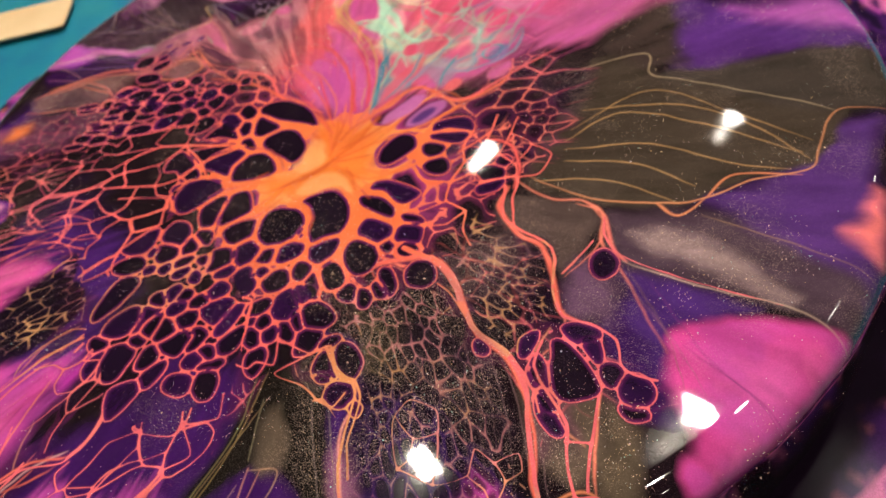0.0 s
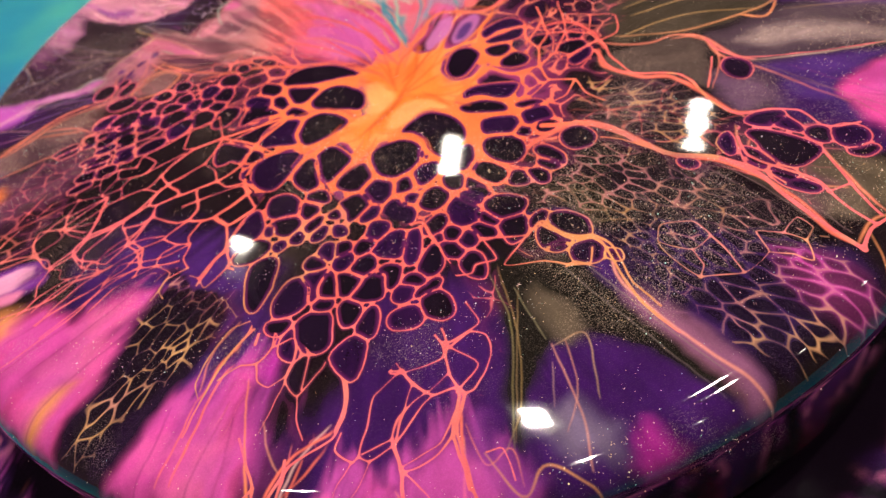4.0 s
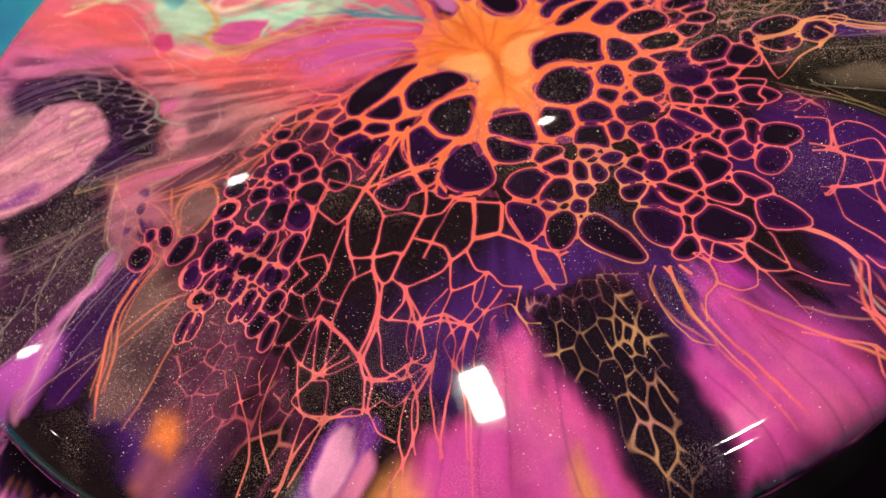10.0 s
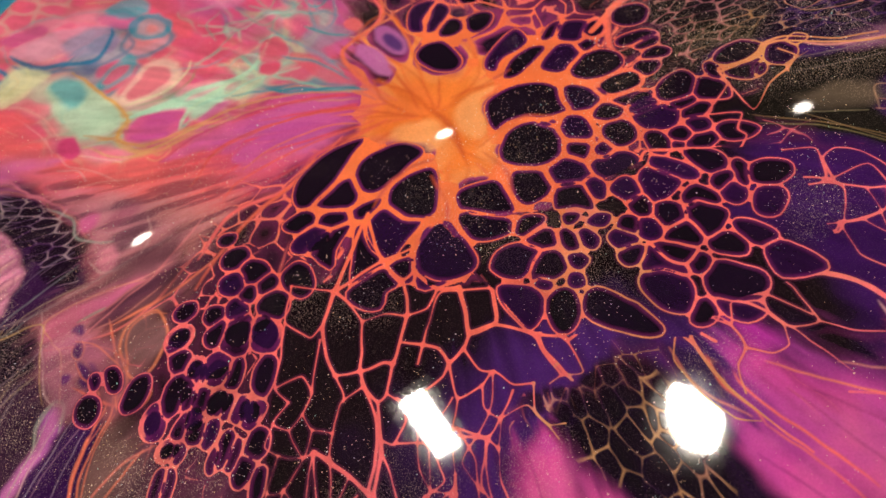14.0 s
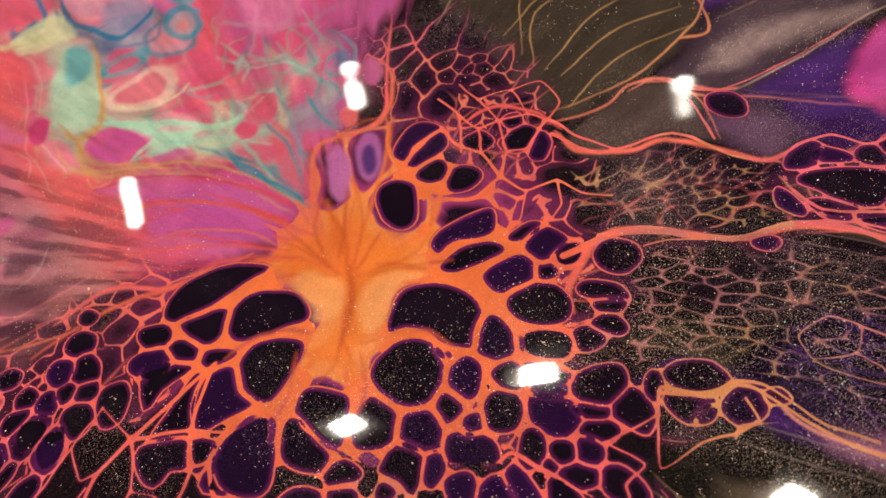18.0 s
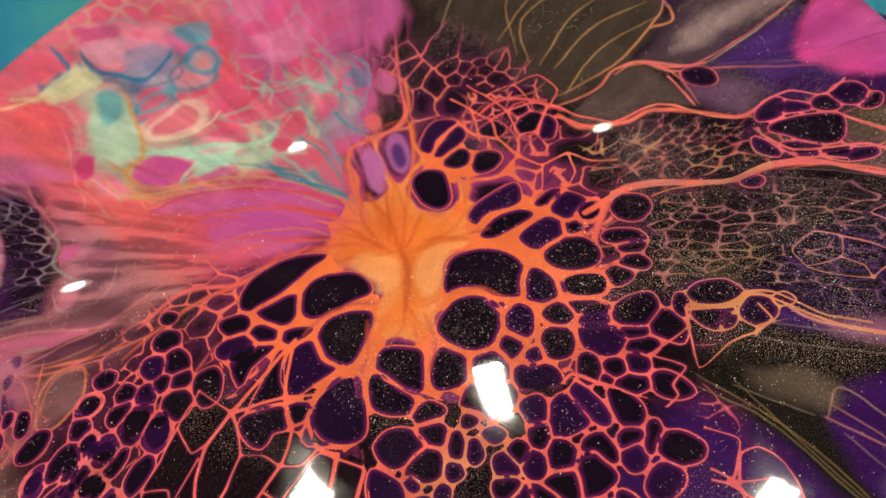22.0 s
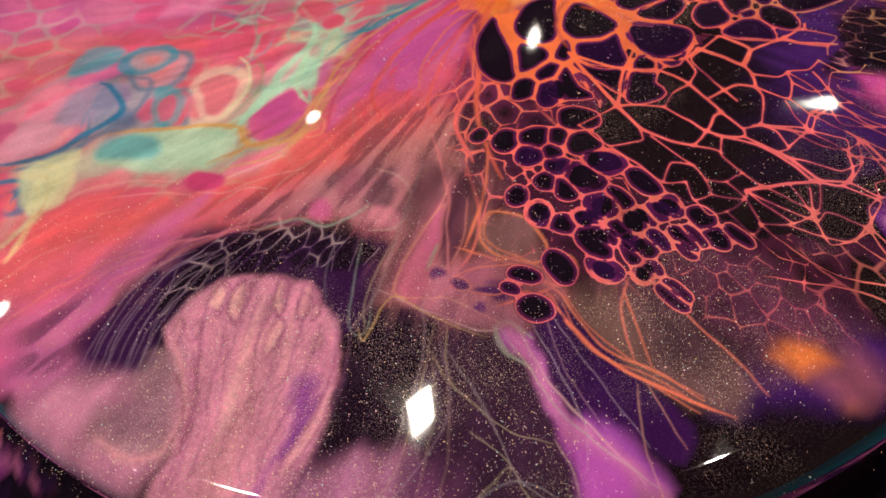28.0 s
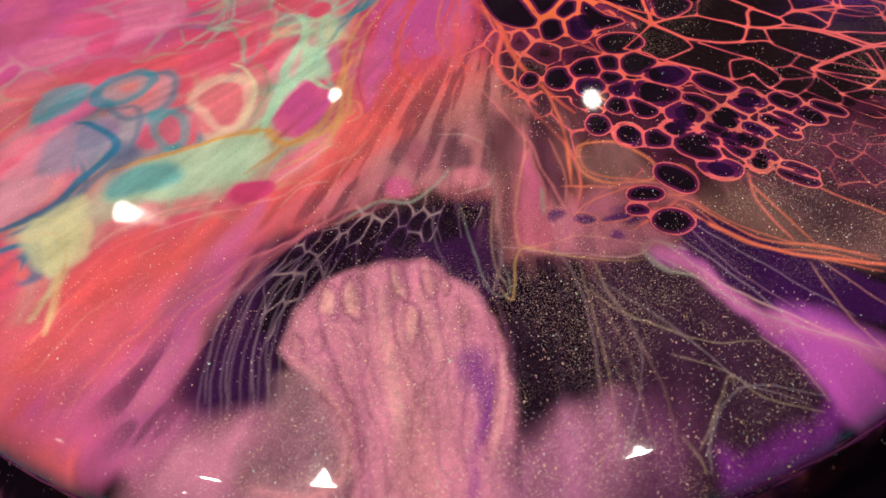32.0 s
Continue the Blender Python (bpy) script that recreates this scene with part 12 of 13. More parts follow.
# veins south-west rim
vein([(-9.23, -0.21), (-9.65, -0.89), (-10.00, -1.36), (-10.41, -1.67), (-10.33, -2.08), (-10.02, -2.39)], 0.064, 0.053)
vein([(-10.00, -1.36), (-9.38, -1.40), (-8.67, -1.32), (-7.84, -0.91)], 0.054, 0.054)
vein([(-10.02, -2.39), (-9.72, -2.70), (-9.02, -2.39), (-8.78, -2.85), (-8.91, -3.42), (-8.06, -3.81)], 0.041, 0.041)
vein([(-8.19, -1.66), (-9.02, -2.39), (-9.07, -1.73)], 0.043, 0.043)
vein([(-10.41, -1.67), (-11.15, -1.84), (-11.33, -1.13), (-11.35, -0.72), (-11.12, -0.36), (-10.63, -0.58), (-10.02, -1.17)], 0.042, 0.042)
vein([(-10.02, -2.39), (-10.52, -2.74), (-10.18, -2.86), (-9.61, -2.89)], 0.031, 0.031)
vein([(-10.52, -2.74), (-11.18, -2.98), (-11.72, -2.94), (-12.86, -2.69), (-13.44, -2.92)], 0.029, 0.029)
vein([(-8.91, -3.42), (-9.78, -3.36), (-10.49, -3.76), (-11.75, -4.17), (-13.15, -4.52)], 0.029, 0.029)
vein([(-8.78, -2.85), (-9.42, -3.24), (-10.70, -3.38), (-11.73, -3.57)], 0.030, 0.030)
vein([(-11.33, -1.13), (-12.27, -0.81), (-12.95, -0.79), (-13.78, -0.47)], 0.031, 0.031)
vein([(-11.35, -0.72), (-12.68, -0.80), (-12.87, -0.69)], 0.031, 0.031)
vein([(-10.71, 1.15), (-11.47, 0.57), (-12.32, 0.03), (-13.36, -0.07), (-13.95, 0.04)], 0.032, 0.032)
vein([(-9.93, 0.24), (-10.69, 0.24), (-11.67, 0.13), (-12.58, -0.49)], 0.032, 0.032)
# holes south of the heart, in place of what was drawn there
sweep([(-5.10, -1.59), (-4.53, -2.62), (-4.11, -2.61), (-4.02, -3.75), (-4.02, -4.47), (-3.43, -5.33), (-2.87, -6.44), (-2.69, -7.25), (-2.70, -8.26), (-2.68, -8.99), (-5.63, -9.88), (-5.99, -8.65), (-6.52, -7.43), (-7.01, -7.04), (-7.05, -6.46), (-7.04, -5.99), (-6.92, -4.80), (-6.89, -4.08), (-6.01, -3.44), (-5.54, -2.95), (-5.79, -2.00)])
hole([(-4.16, -2.53), (-3.96, -2.60), (-4.14, -3.17), (-4.24, -3.57), (-4.52, -3.60), (-4.67, -3.26), (-4.69, -2.95), (-4.48, -2.70)])
hole([(-5.31, -1.76), (-4.76, -1.69), (-4.36, -1.85), (-4.17, -2.18), (-4.36, -2.43), (-5.02, -2.85), (-5.37, -2.90), (-5.56, -2.63), (-5.63, -2.25), (-5.48, -1.92)])
hole([(-5.33, -3.27), (-5.04, -3.37), (-4.87, -3.74), (-4.99, -4.14), (-5.32, -4.05), (-5.62, -3.86), (-5.59, -3.53), (-5.47, -3.32)])
hole([(-4.47, -3.73), (-4.16, -3.91), (-4.20, -4.23), (-4.35, -4.22), (-4.62, -3.88)])
hole([(-4.84, -3.96), (-4.59, -4.13), (-4.55, -4.40), (-4.85, -4.51), (-4.95, -4.31)])
hole([(-5.68, -4.12), (-5.28, -4.12), (-5.05, -4.36), (-5.13, -4.60), (-5.46, -4.72), (-5.67, -4.50), (-5.67, -4.24)])
hole([(-5.87, -3.45), (-5.84, -3.70), (-5.93, -4.05), (-6.18, -4.27), (-6.46, -4.26), (-6.77, -4.09), (-6.57, -3.86), (-6.18, -3.55)])
hole([(-5.86, -4.18), (-5.72, -4.22), (-5.83, -4.43), (-5.93, -4.37)])
hole([(-5.79, -4.83), (-5.63, -4.86), (-5.65, -5.02), (-5.84, -5.07), (-5.89, -4.91)])
hole([(-6.56, -4.46), (-6.25, -4.42), (-6.00, -4.58), (-5.97, -4.80), (-6.21, -4.92), (-6.52, -4.95), (-6.80, -4.82), (-6.86, -4.65)])
hole([(-6.15, -5.13), (-5.99, -5.33), (-6.15, -5.65), (-6.40, -6.00), (-6.80, -6.37), (-6.94, -6.41), (-6.96, -6.11), (-6.78, -5.62), (-6.51, -5.15)])
hole([(-5.96, -6.18), (-5.74, -6.20), (-5.61, -6.44), (-5.68, -6.77), (-5.92, -6.98), (-6.29, -7.02), (-6.52, -6.87), (-6.45, -6.59), (-6.27, -6.36)])
hole([(-5.23, -5.77), (-5.04, -5.95), (-5.09, -6.20), (-5.26, -6.20), (-5.42, -6.04), (-5.42, -5.89)])
hole([(-5.56, -6.24), (-5.12, -6.31), (-5.12, -6.45), (-5.43, -6.62), (-5.60, -6.95), (-5.67, -6.91), (-5.57, -6.58)])
hole([(-5.02, -6.44), (-5.04, -6.83), (-5.17, -7.11), (-5.39, -6.97), (-5.30, -6.67)])
hole([(-5.45, -7.12), (-5.29, -7.23), (-5.37, -7.36), (-5.58, -7.35), (-5.68, -7.21), (-5.60, -7.08)])
hole([(-5.84, -7.32), (-5.51, -7.54), (-5.64, -7.96), (-5.81, -8.29), (-6.08, -8.32), (-6.31, -8.07), (-6.30, -7.72), (-6.17, -7.41)])
hole([(-3.94, -4.54), (-3.46, -4.56), (-3.40, -4.95), (-3.65, -5.15), (-4.03, -5.24), (-3.97, -4.93), (-4.00, -4.65)])
hole([(-3.42, -5.17), (-3.25, -5.25), (-3.48, -5.51), (-3.79, -5.49), (-3.74, -5.31)])
hole([(-3.60, -5.67), (-3.36, -5.81), (-3.35, -6.03), (-3.68, -6.21), (-3.89, -6.03), (-3.79, -5.84)])
hole([(-4.02, -6.02), (-3.84, -6.17), (-3.92, -6.35), (-4.20, -6.39), (-4.26, -6.20)])
hole([(-3.68, -6.28), (-3.28, -6.25), (-3.11, -6.45), (-3.42, -6.94), (-3.68, -6.87), (-3.95, -6.52)])
hole([(-3.02, -6.51), (-2.79, -6.61), (-3.10, -7.15), (-3.33, -7.34), (-3.42, -7.21), (-3.27, -6.85)])
hole([(-2.78, -7.18), (-2.63, -7.31), (-2.81, -7.75), (-3.01, -7.92), (-3.23, -7.83), (-3.21, -7.53)])
hole([(-4.25, -4.69), (-4.17, -4.76), (-4.20, -4.97), (-4.36, -4.89), (-4.40, -4.76)])
hole([(-4.39, -5.18), (-4.21, -5.33), (-4.26, -5.59), (-4.49, -5.46)])
hole([(-4.52, -5.78), (-4.30, -5.88), (-4.36, -6.12), (-4.65, -6.11), (-4.62, -5.87)])
hole([(-4.55, -6.16), (-4.39, -6.24), (-4.49, -6.50), (-4.76, -6.54), (-4.86, -6.37), (-4.76, -6.21)])
hole([(-4.27, -6.53), (-4.03, -6.57), (-4.07, -6.89), (-4.31, -7.06), (-4.49, -6.88), (-4.51, -6.67)])
hole([(-4.83, -6.68), (-4.63, -6.89), (-4.51, -7.10), (-4.83, -7.26), (-5.03, -7.17), (-4.95, -6.84)])
hole([(-3.86, -7.08), (-3.64, -7.29), (-3.91, -7.67), (-4.05, -7.62), (-3.92, -7.24), (-4.10, -7.17)])
hole([(-4.27, -7.08), (-4.07, -7.22), (-4.14, -7.47), (-4.33, -7.75), (-4.56, -7.71), (-4.82, -7.50), (-4.71, -7.32)])
hole([(-5.05, -7.45), (-4.93, -7.54), (-4.85, -7.81), (-5.04, -8.04), (-5.30, -8.03), (-5.26, -7.74), (-5.19, -7.55)])
hole([(-4.61, -7.96), (-4.59, -8.16), (-4.78, -8.53), (-4.96, -8.62), (-5.10, -8.34), (-4.92, -8.11)])
hole([(-3.86, -7.80), (-3.63, -7.97), (-3.79, -8.19), (-4.02, -8.17), (-4.08, -7.99)])
hole([(-3.53, -7.65), (-3.33, -7.79), (-3.36, -8.00), (-3.56, -7.91), (-3.71, -7.75)])
hole([(-3.17, -8.09), (-3.04, -8.18), (-3.20, -8.29), (-3.49, -8.28), (-3.65, -8.22)])
hole([(-4.22, -8.37), (-3.86, -8.49), (-3.84, -8.83), (-4.06, -8.93), (-4.40, -8.74), (-4.40, -8.47)])
hole([(-3.29, -8.35), (-3.12, -8.62), (-3.19, -9.05), (-3.43, -9.09), (-3.65, -8.86), (-3.64, -8.58), (-3.52, -8.39)])
hole([(-5.44, -8.47), (-5.17, -8.51), (-5.15, -8.83), (-5.61, -9.37), (-5.76, -9.18), (-5.82, -8.68)])
hole([(-4.68, -4.61), (-4.56, -4.73), (-4.80, -4.91), (-5.07, -4.92), (-4.96, -4.72)])
hole([(-4.66, -5.01), (-4.59, -5.13), (-4.81, -5.34), (-5.01, -5.28), (-4.94, -5.10)])
hole([(-5.24, -4.82), (-5.13, -4.91), (-5.29, -5.14), (-5.46, -5.03), (-5.42, -4.90)])
hole([(-4.75, -5.60), (-4.64, -5.78), (-4.86, -6.09), (-5.03, -5.87), (-4.96, -5.69)])
hole([(-6.74, -7.02), (-6.48, -7.11), (-6.33, -7.26), (-6.60, -7.40), (-6.78, -7.24)])
hole([(-6.33, -7.51), (-6.43, -7.83), (-6.42, -8.09), (-6.56, -8.21), (-6.74, -7.95), (-6.61, -7.67)])

cleared = whole(patch([(-5.73, 0.89), (-5.59, 0.08), (-4.04, -0.38), (-4.63, -1.63), (-5.73, -2.58), (-5.66, -3.68), (-5.56, -5.40), (-7.95, -5.00), (-8.13, -3.89), (-9.03, -3.45), (-10.43, -4.03), (-10.69, -2.81), (-10.99, -1.96), (-11.39, -1.19), (-11.21, -0.47), (-10.32, 0.05), (-10.04, 0.57), (-8.74, 0.80), (-6.92, 0.97)], 0.08, 0.05),
                patch([(-5.96, -3.47), (-5.67, -4.96), (-5.69, -5.34), (-5.52, -5.69), (-5.44, -6.67), (-4.57, -7.09), (-4.19, -8.13), (-4.47, -8.89), (-5.42, -9.41), (-6.32, -10.25), (-6.91, -9.96), (-6.81, -9.16), (-7.09, -8.85), (-7.49, -8.32), (-7.98, -7.84), (-7.18, -6.75), (-6.93, -5.78), (-7.65, -5.38), (-7.78, -4.64), (-6.79, -3.95)], 0.08, 0.05),
                patch([(-6.94, -7.61), (-6.48, -6.96), (-5.90, -7.14), (-4.87, -7.36), (-3.62, -7.52), (-2.68, -8.18), (-2.78, -9.54), (-3.10, -10.22), (-3.85, -10.43), (-4.01, -10.87), (-4.54, -10.65), (-5.25, -9.73), (-5.82, -9.49), (-6.72, -9.12)], 0.08, 0.05),
                patch([(-1.65, -6.08), (-0.77, -6.49), (-0.27, -7.33), (0.04, -7.79), (0.24, -8.21), (0.30, -9.02), (0.50, -9.76), (0.23, -9.85), (-0.40, -9.54), (-0.85, -8.64), (-1.22, -8.38), (-2.27, -8.68), (-3.21, -6.88)], 0.08, 0.05),
                patch([(-3.53, -8.68), (-3.04, -9.70), (-3.03, -10.59), (-4.40, -11.48), (-5.60, -12.10), (-6.22, -11.78), (-7.31, -12.11), (-7.70, -11.45), (-6.99, -10.81), (-6.22, -10.12), (-5.82, -9.50), (-5.14, -8.81), (-4.33, -8.79)], 0.08, 0.05),
                patch([(-5.10, -1.59), (-4.53, -2.62), (-4.11, -2.61), (-4.02, -3.75), (-4.02, -4.47), (-3.43, -5.33), (-2.87, -6.44), (-2.69, -7.25), (-2.70, -8.26), (-2.68, -8.99), (-5.63, -9.88), (-5.99, -8.65), (-6.52, -7.43), (-7.01, -7.04), (-7.05, -6.46), (-7.04, -5.99), (-6.92, -4.80), (-6.89, -4.08), (-6.01, -3.44), (-5.54, -2.95), (-5.79, -2.00)], 0.08, 0.05))

# the older foam gives way to the drawn cells
COLOUR += (GROUND - COLOUR) * (cleared * (1 - heart_core))[..., None]
VEIN_COVER *= 1 - cleared * (1 - heart_core)
drawn = -FILLET * np.log(LINES + 1e-9) + 0.002 + 0.007 * cloud(0.7, 64, 2)
broad = 0.26 + 0.35 * smooth(4.0, 2.5, RR)
meet = -HOLE_NEAR - HOLE_NEXT < broad
# cells swell until the wall between two of them is thin
swollen = HOLE_NEAR + 0.008 + 0.035 * smooth(2.2, 3.5, RR) + 0.025 * smooth(4.0, 6.5, RR)
half_wall = 0.020 + 0.035 * smooth(5.5, 2.5, RR) + 0.008 * cloud(0.9, 65, 2)
swollen = np.where(meet, np.minimum(swollen, (HOLE_NEAR - HOLE_NEXT) / 2 - half_wall + 0.5 * smooth(-0.035, -0.005, HOLE_NEXT)), swollen)
holes = np.where(swollen > 0, swollen, np.where(meet, swollen, np.maximum(swollen, -swollen - 0.03)))
HOLE_NEAR = swollen
drawn = np.minimum(drawn, holes)
in_hole = smooth(-0.06, 0.0, HOLE_NEAR)
VEIN_COVER *= 1 - in_hole
# floors of the holes: near black, plum towards the veins, violet in a few
lay(in_hole, (22, 9, 24))
lay(in_hole * smooth(0.55, 1.0, HOLE_TONE) * 0.8, (44, 14, 56))
lay(in_hole * smooth(0.4, 0.0, HOLE_TONE) * smooth(0.05, 0.3, HOLE_NEAR) * 0.5, (34, 22, 34))
lay(in_hole * smooth(0.11, 0.0, HOLE_NEAR) * (0.4 + 0.5 * smooth(4.5, 2.0, RR)), (124, 38, 104))
lay(np.maximum(cleared, in_hole) * smooth(0.07, 0.0, drawn) * 0.35, (110, 34, 80))
at_vein = smooth(0.14, 0.08, drawn)
VEIN_EDGE[:] = np.where(at_vein > 0, np.minimum(VEIN_EDGE + 0.3 * (1 - VEIN_COVER), drawn), VEIN_EDGE)
VEIN_COVER[:] = np.maximum(VEIN_COVER, at_vein)
coral = np.array(srgb(236, 96, 88), np.float32) + (np.array(srgb(240, 108, 62), np.float32) - np.array(srgb(236, 96, 88), np.float32)) * smooth(5.5, 2.5, RR)[..., None]
VEIN += (coral - VEIN) * (at_vein * (0.25 + 0.55 * smooth(9.0, 4.0, RR)) * (1 - 0.5 * gold_zone))[..., None]
core = np.array(srgb(238, 116, 64), np.float32)
VEIN += (core - VEIN) * (0.6 * at_vein * smooth(-0.01, -0.06, drawn) * smooth(7.0, 3.0, RR))[..., None]
# lobes and grooves of the heart
lay(patch(loop([(-1.65, -0.67), (-1.29, -1.01), (-1.19, -1.52), (-1.47, -1.90), (-1.91, -2.01), (-2.19, -1.70), (-1.93, -1.46), (-1.78, -1.09)]), 0.1, 0.05, 0.02), (246, 158, 100), 0.75)
lay(patch(loop([(-1.33, -2.18), (-0.90, -2.14), (-0.53, -2.52), (-0.28, -3.21), (-0.74, -2.77), (-1.17, -2.80), (-1.59, -2.95), (-1.91, -2.80), (-1.72, -2.43)]), 0.1, 0.05, 0.02), (246, 158, 100), 0.75)
lay(patch(loop([(-2.38, -2.81), (-2.00, -2.86), (-1.78, -3.19), (-2.23, -3.12), (-2.62, -3.27)]), 0.1, 0.05, 0.02), (246, 150, 92), 0.6)
lay(stroke([(-0.83, -1.59), (-1.40, -2.04), (-2.01, -2.33), (-2.51, -2.54)], 0.149, 0.099, 0.06, 0.03), (198, 84, 44), 0.75)
lay(stroke([(-2.44, -1.82), (-2.66, -1.22), (-3.21, -0.73), (-3.65, -0.56)], 0.089, 0.059, 0.06, 0.03), (206, 88, 48), 0.7)
lay(stroke([(-2.13, -2.83), (-1.65, -3.34), (-1.35, -3.84), (-1.37, -4.42)], 0.086, 0.058, 0.06, 0.03), (206, 88, 48), 0.7)
lay(stroke([(-0.57, 0.61), (-0.94, -0.76), (-1.01, -1.20)], 0.063, 0.063, 0.06, 0.03), (206, 84, 44), 0.7)
lay(stroke([(0.74, -0.39), (-0.17, -0.95), (-0.84, -1.28)], 0.085, 0.064, 0.06, 0.03), (206, 84, 44), 0.7)
lay(stroke([(0.29, -0.02), (-0.42, -0.38), (-0.95, -1.03)], 0.064, 0.064, 0.06, 0.03), (206, 84, 44), 0.7)
lay(stroke([(0.17, -1.70), (-0.49, -1.75), (-0.89, -1.75)], 0.062, 0.062, 0.06, 0.03), (206, 84, 44), 0.7)
lay(stroke([(0.25, -3.37), (-0.25, -2.71), (-0.56, -2.04)], 0.061, 0.051, 0.06, 0.03), (206, 84, 44), 0.7)
lay(stroke([(-2.31, -2.95), (-2.96, -3.49), (-3.54, -3.64)], 0.075, 0.056, 0.06, 0.03), (206, 84, 52), 0.7)
lay(stroke([(-2.89, -1.77), (-3.62, -2.18), (-4.13, -2.26)], 0.076, 0.057, 0.06, 0.03), (206, 84, 52), 0.7)
lay(stroke([(-2.81, 1.54), (-1.93, 0.97), (-1.31, -0.09), (-1.06, -1.23)], 0.084, 0.063, 0.06, 0.03), (222, 92, 60), 0.6)

# past the rim the field goes near black, with dark red runs
side = smooth(14.0, 14.7, np.hypot(XX, YY))
lay(side, (14, 8, 14), 0.96)
lay(side * smooth(0.2, 0.6, cloud(0.5, 66, 2, (np.degrees(np.arctan2(YY, XX)) * 0.09, np.hypot(XX, YY) * 0.1))), (70, 16, 34), 0.6)
# fine tone: pearl wash and drawn-out streaks of pigment
COLOUR *= (1 + 0.09 * cloud(0.9, 41) + 0.03 * cloud(0.12, 42, 2))[..., None]
petal_glow = smooth(0.30, 0.55, COLOUR[..., 0]) * smooth(0.12, 0.25, COLOUR[..., 2]) * smooth(0.16, 0.10, COLOUR[..., 1])
lay(petal_glow * 0.45 * smooth(-0.3, 0.5, cloud(1.3, 47) + 0.5 * COMB), (164, 62, 140))
lay(petal_glow * 0.2 * smooth(0.1, 0.6, cloud(0.9, 48) - 0.5 * COMB), (236, 110, 160))
streaks = (1 + 0.22 * COMB * smooth(3, 7, RR))[..., None]
COLOUR *= streaks
VEIN *= streaks * (1 + 0.12 * cloud(0.6, 43, 3))[..., None]
# pearl grain of the glittering parts
COLOUR *= (1 + glitter_zone * (1 - heart_core) * (0.09 * cloud(0.05, 51, 1) + 0.06 * cloud(0.3, 52, 2)))[..., None]
for layer in (COLOUR, VEIN):
    layer *= np.array([0.90, 1.0, 0.98], np.float32)
    np.clip(layer, 0.004, 0.95, layer)
MICA = np.clip(0.05 + 0.5 * glitter_zone * smooth(-0.5, 0.5, cloud(1.0, 44)) + 0.3 * smooth(0.1, 0.7, cloud(1.7, 45)), 0, 1) * (1 - 0.85 * lobe) * (1 - 0.7 * heart_zone)

MICA = np.maximum(MICA, 0.5 * smooth(7.5, 9.0, YY) * smooth(-2.5, -4.0, XX) * smooth(0.1, 0.25, COLOUR[..., 0])) * (1 - 0.75 * in_hole)


# ---- the disc ----
def over_edge(s):
    """Radius and drop of the paint's skin at the arc length s from the middle (m)."""
    flat = RADIUS - ROUND
    bend = np.clip((s - flat) / ROUND, 0, math.pi / 2)
    past = np.maximum(0, s - flat - ROUND * math.pi / 2)
    r = np.minimum(s, flat) + ROUND * np.sin(bend)
    return r, ROUND * (1 - np.cos(bend)) + past


def swell(x, y):
    """Slow swell of the cured skin (m)."""
    return (0.00007 * np.sin(x * 95 + 1.3) * np.cos(y * 88 + 0.4) + 0.00004 * np.sin(x * 210 + y * 160 + 2.0))


SKIN = 1300
REACH = RADIUS - ROUND + ROUND * math.pi / 2 + SIDE
u = np.linspace(-1, 1, SKIN)
A, B = np.meshgrid(u, u)
big = np.where(np.abs(A) > np.abs(B), A, B)
small = np.where(np.abs(A) > np.abs(B), B, A)
turn = np.where(big == 0, 0.0, (math.pi / 4) * small / np.where(big == 0, 1, big))
cx_, sx_ = big * np.cos(turn), big * np.sin(turn)
DX, DY = np.where(np.abs(A) > np.abs(B), cx_, sx_), np.where(np.abs(A) > np.abs(B), sx_, cx_)
# finer on the side where the camera passes nearest
pull = 0.22 * (1 - DX ** 2 - DY ** 2)
DX, DY = DX + pull * math.cos(math.radians(195)), DY + pull * math.sin(math.radians(195))
S = np.hypot(DX, DY) * REACH
ANG = np.arctan2(DY, DX)
rad, drop = over_edge(S)
PX_, PY_ = rad * np.cos(ANG), rad * np.sin(ANG)
PZ_ = TOP - drop + swell(PX_, PY_) * smooth(0.0, 0.004, RADIUS - rad)
# pigment sampled along the skin
gx, gy = (100 * S * np.cos(ANG) + HALF) / STEP, (100 * S * np.sin(ANG) + HALF) / STEP
ix, iy = np.clip(gx.astype(int), 0, GRID - 2), np.clip(gy.astype(int), 0, GRID - 2)
tx, ty = (gx - ix)[..., None], (gy - iy)[..., None]


def on_skin(q):
    return (q[iy, ix] * (1 - tx) + q[iy, ix + 1] * tx) * (1 - ty) + (q[iy + 1, ix] * (1 - tx) + q[iy + 1, ix + 1] * tx) * ty


PIG = on_skin(COLOUR)
VEIN_AT = np.concatenate([on_skin(VEIN), on_skin(VEIN_COVER[..., None])], -1)
EDGE_AT = on_skin(VEIN_EDGE[..., None])[..., 0]
MICA_AT = MICA[np.clip((gy + 0.5).astype(int), 0, GRID - 1), np.clip((gx + 0.5).astype(int), 0, GRID - 1)]
ZONE_AT = ZONE[np.clip((gy + 0.5).astype(int), 0, GRID - 1), np.clip((gx + 0.5).astype(int), 0, GRID - 1)]


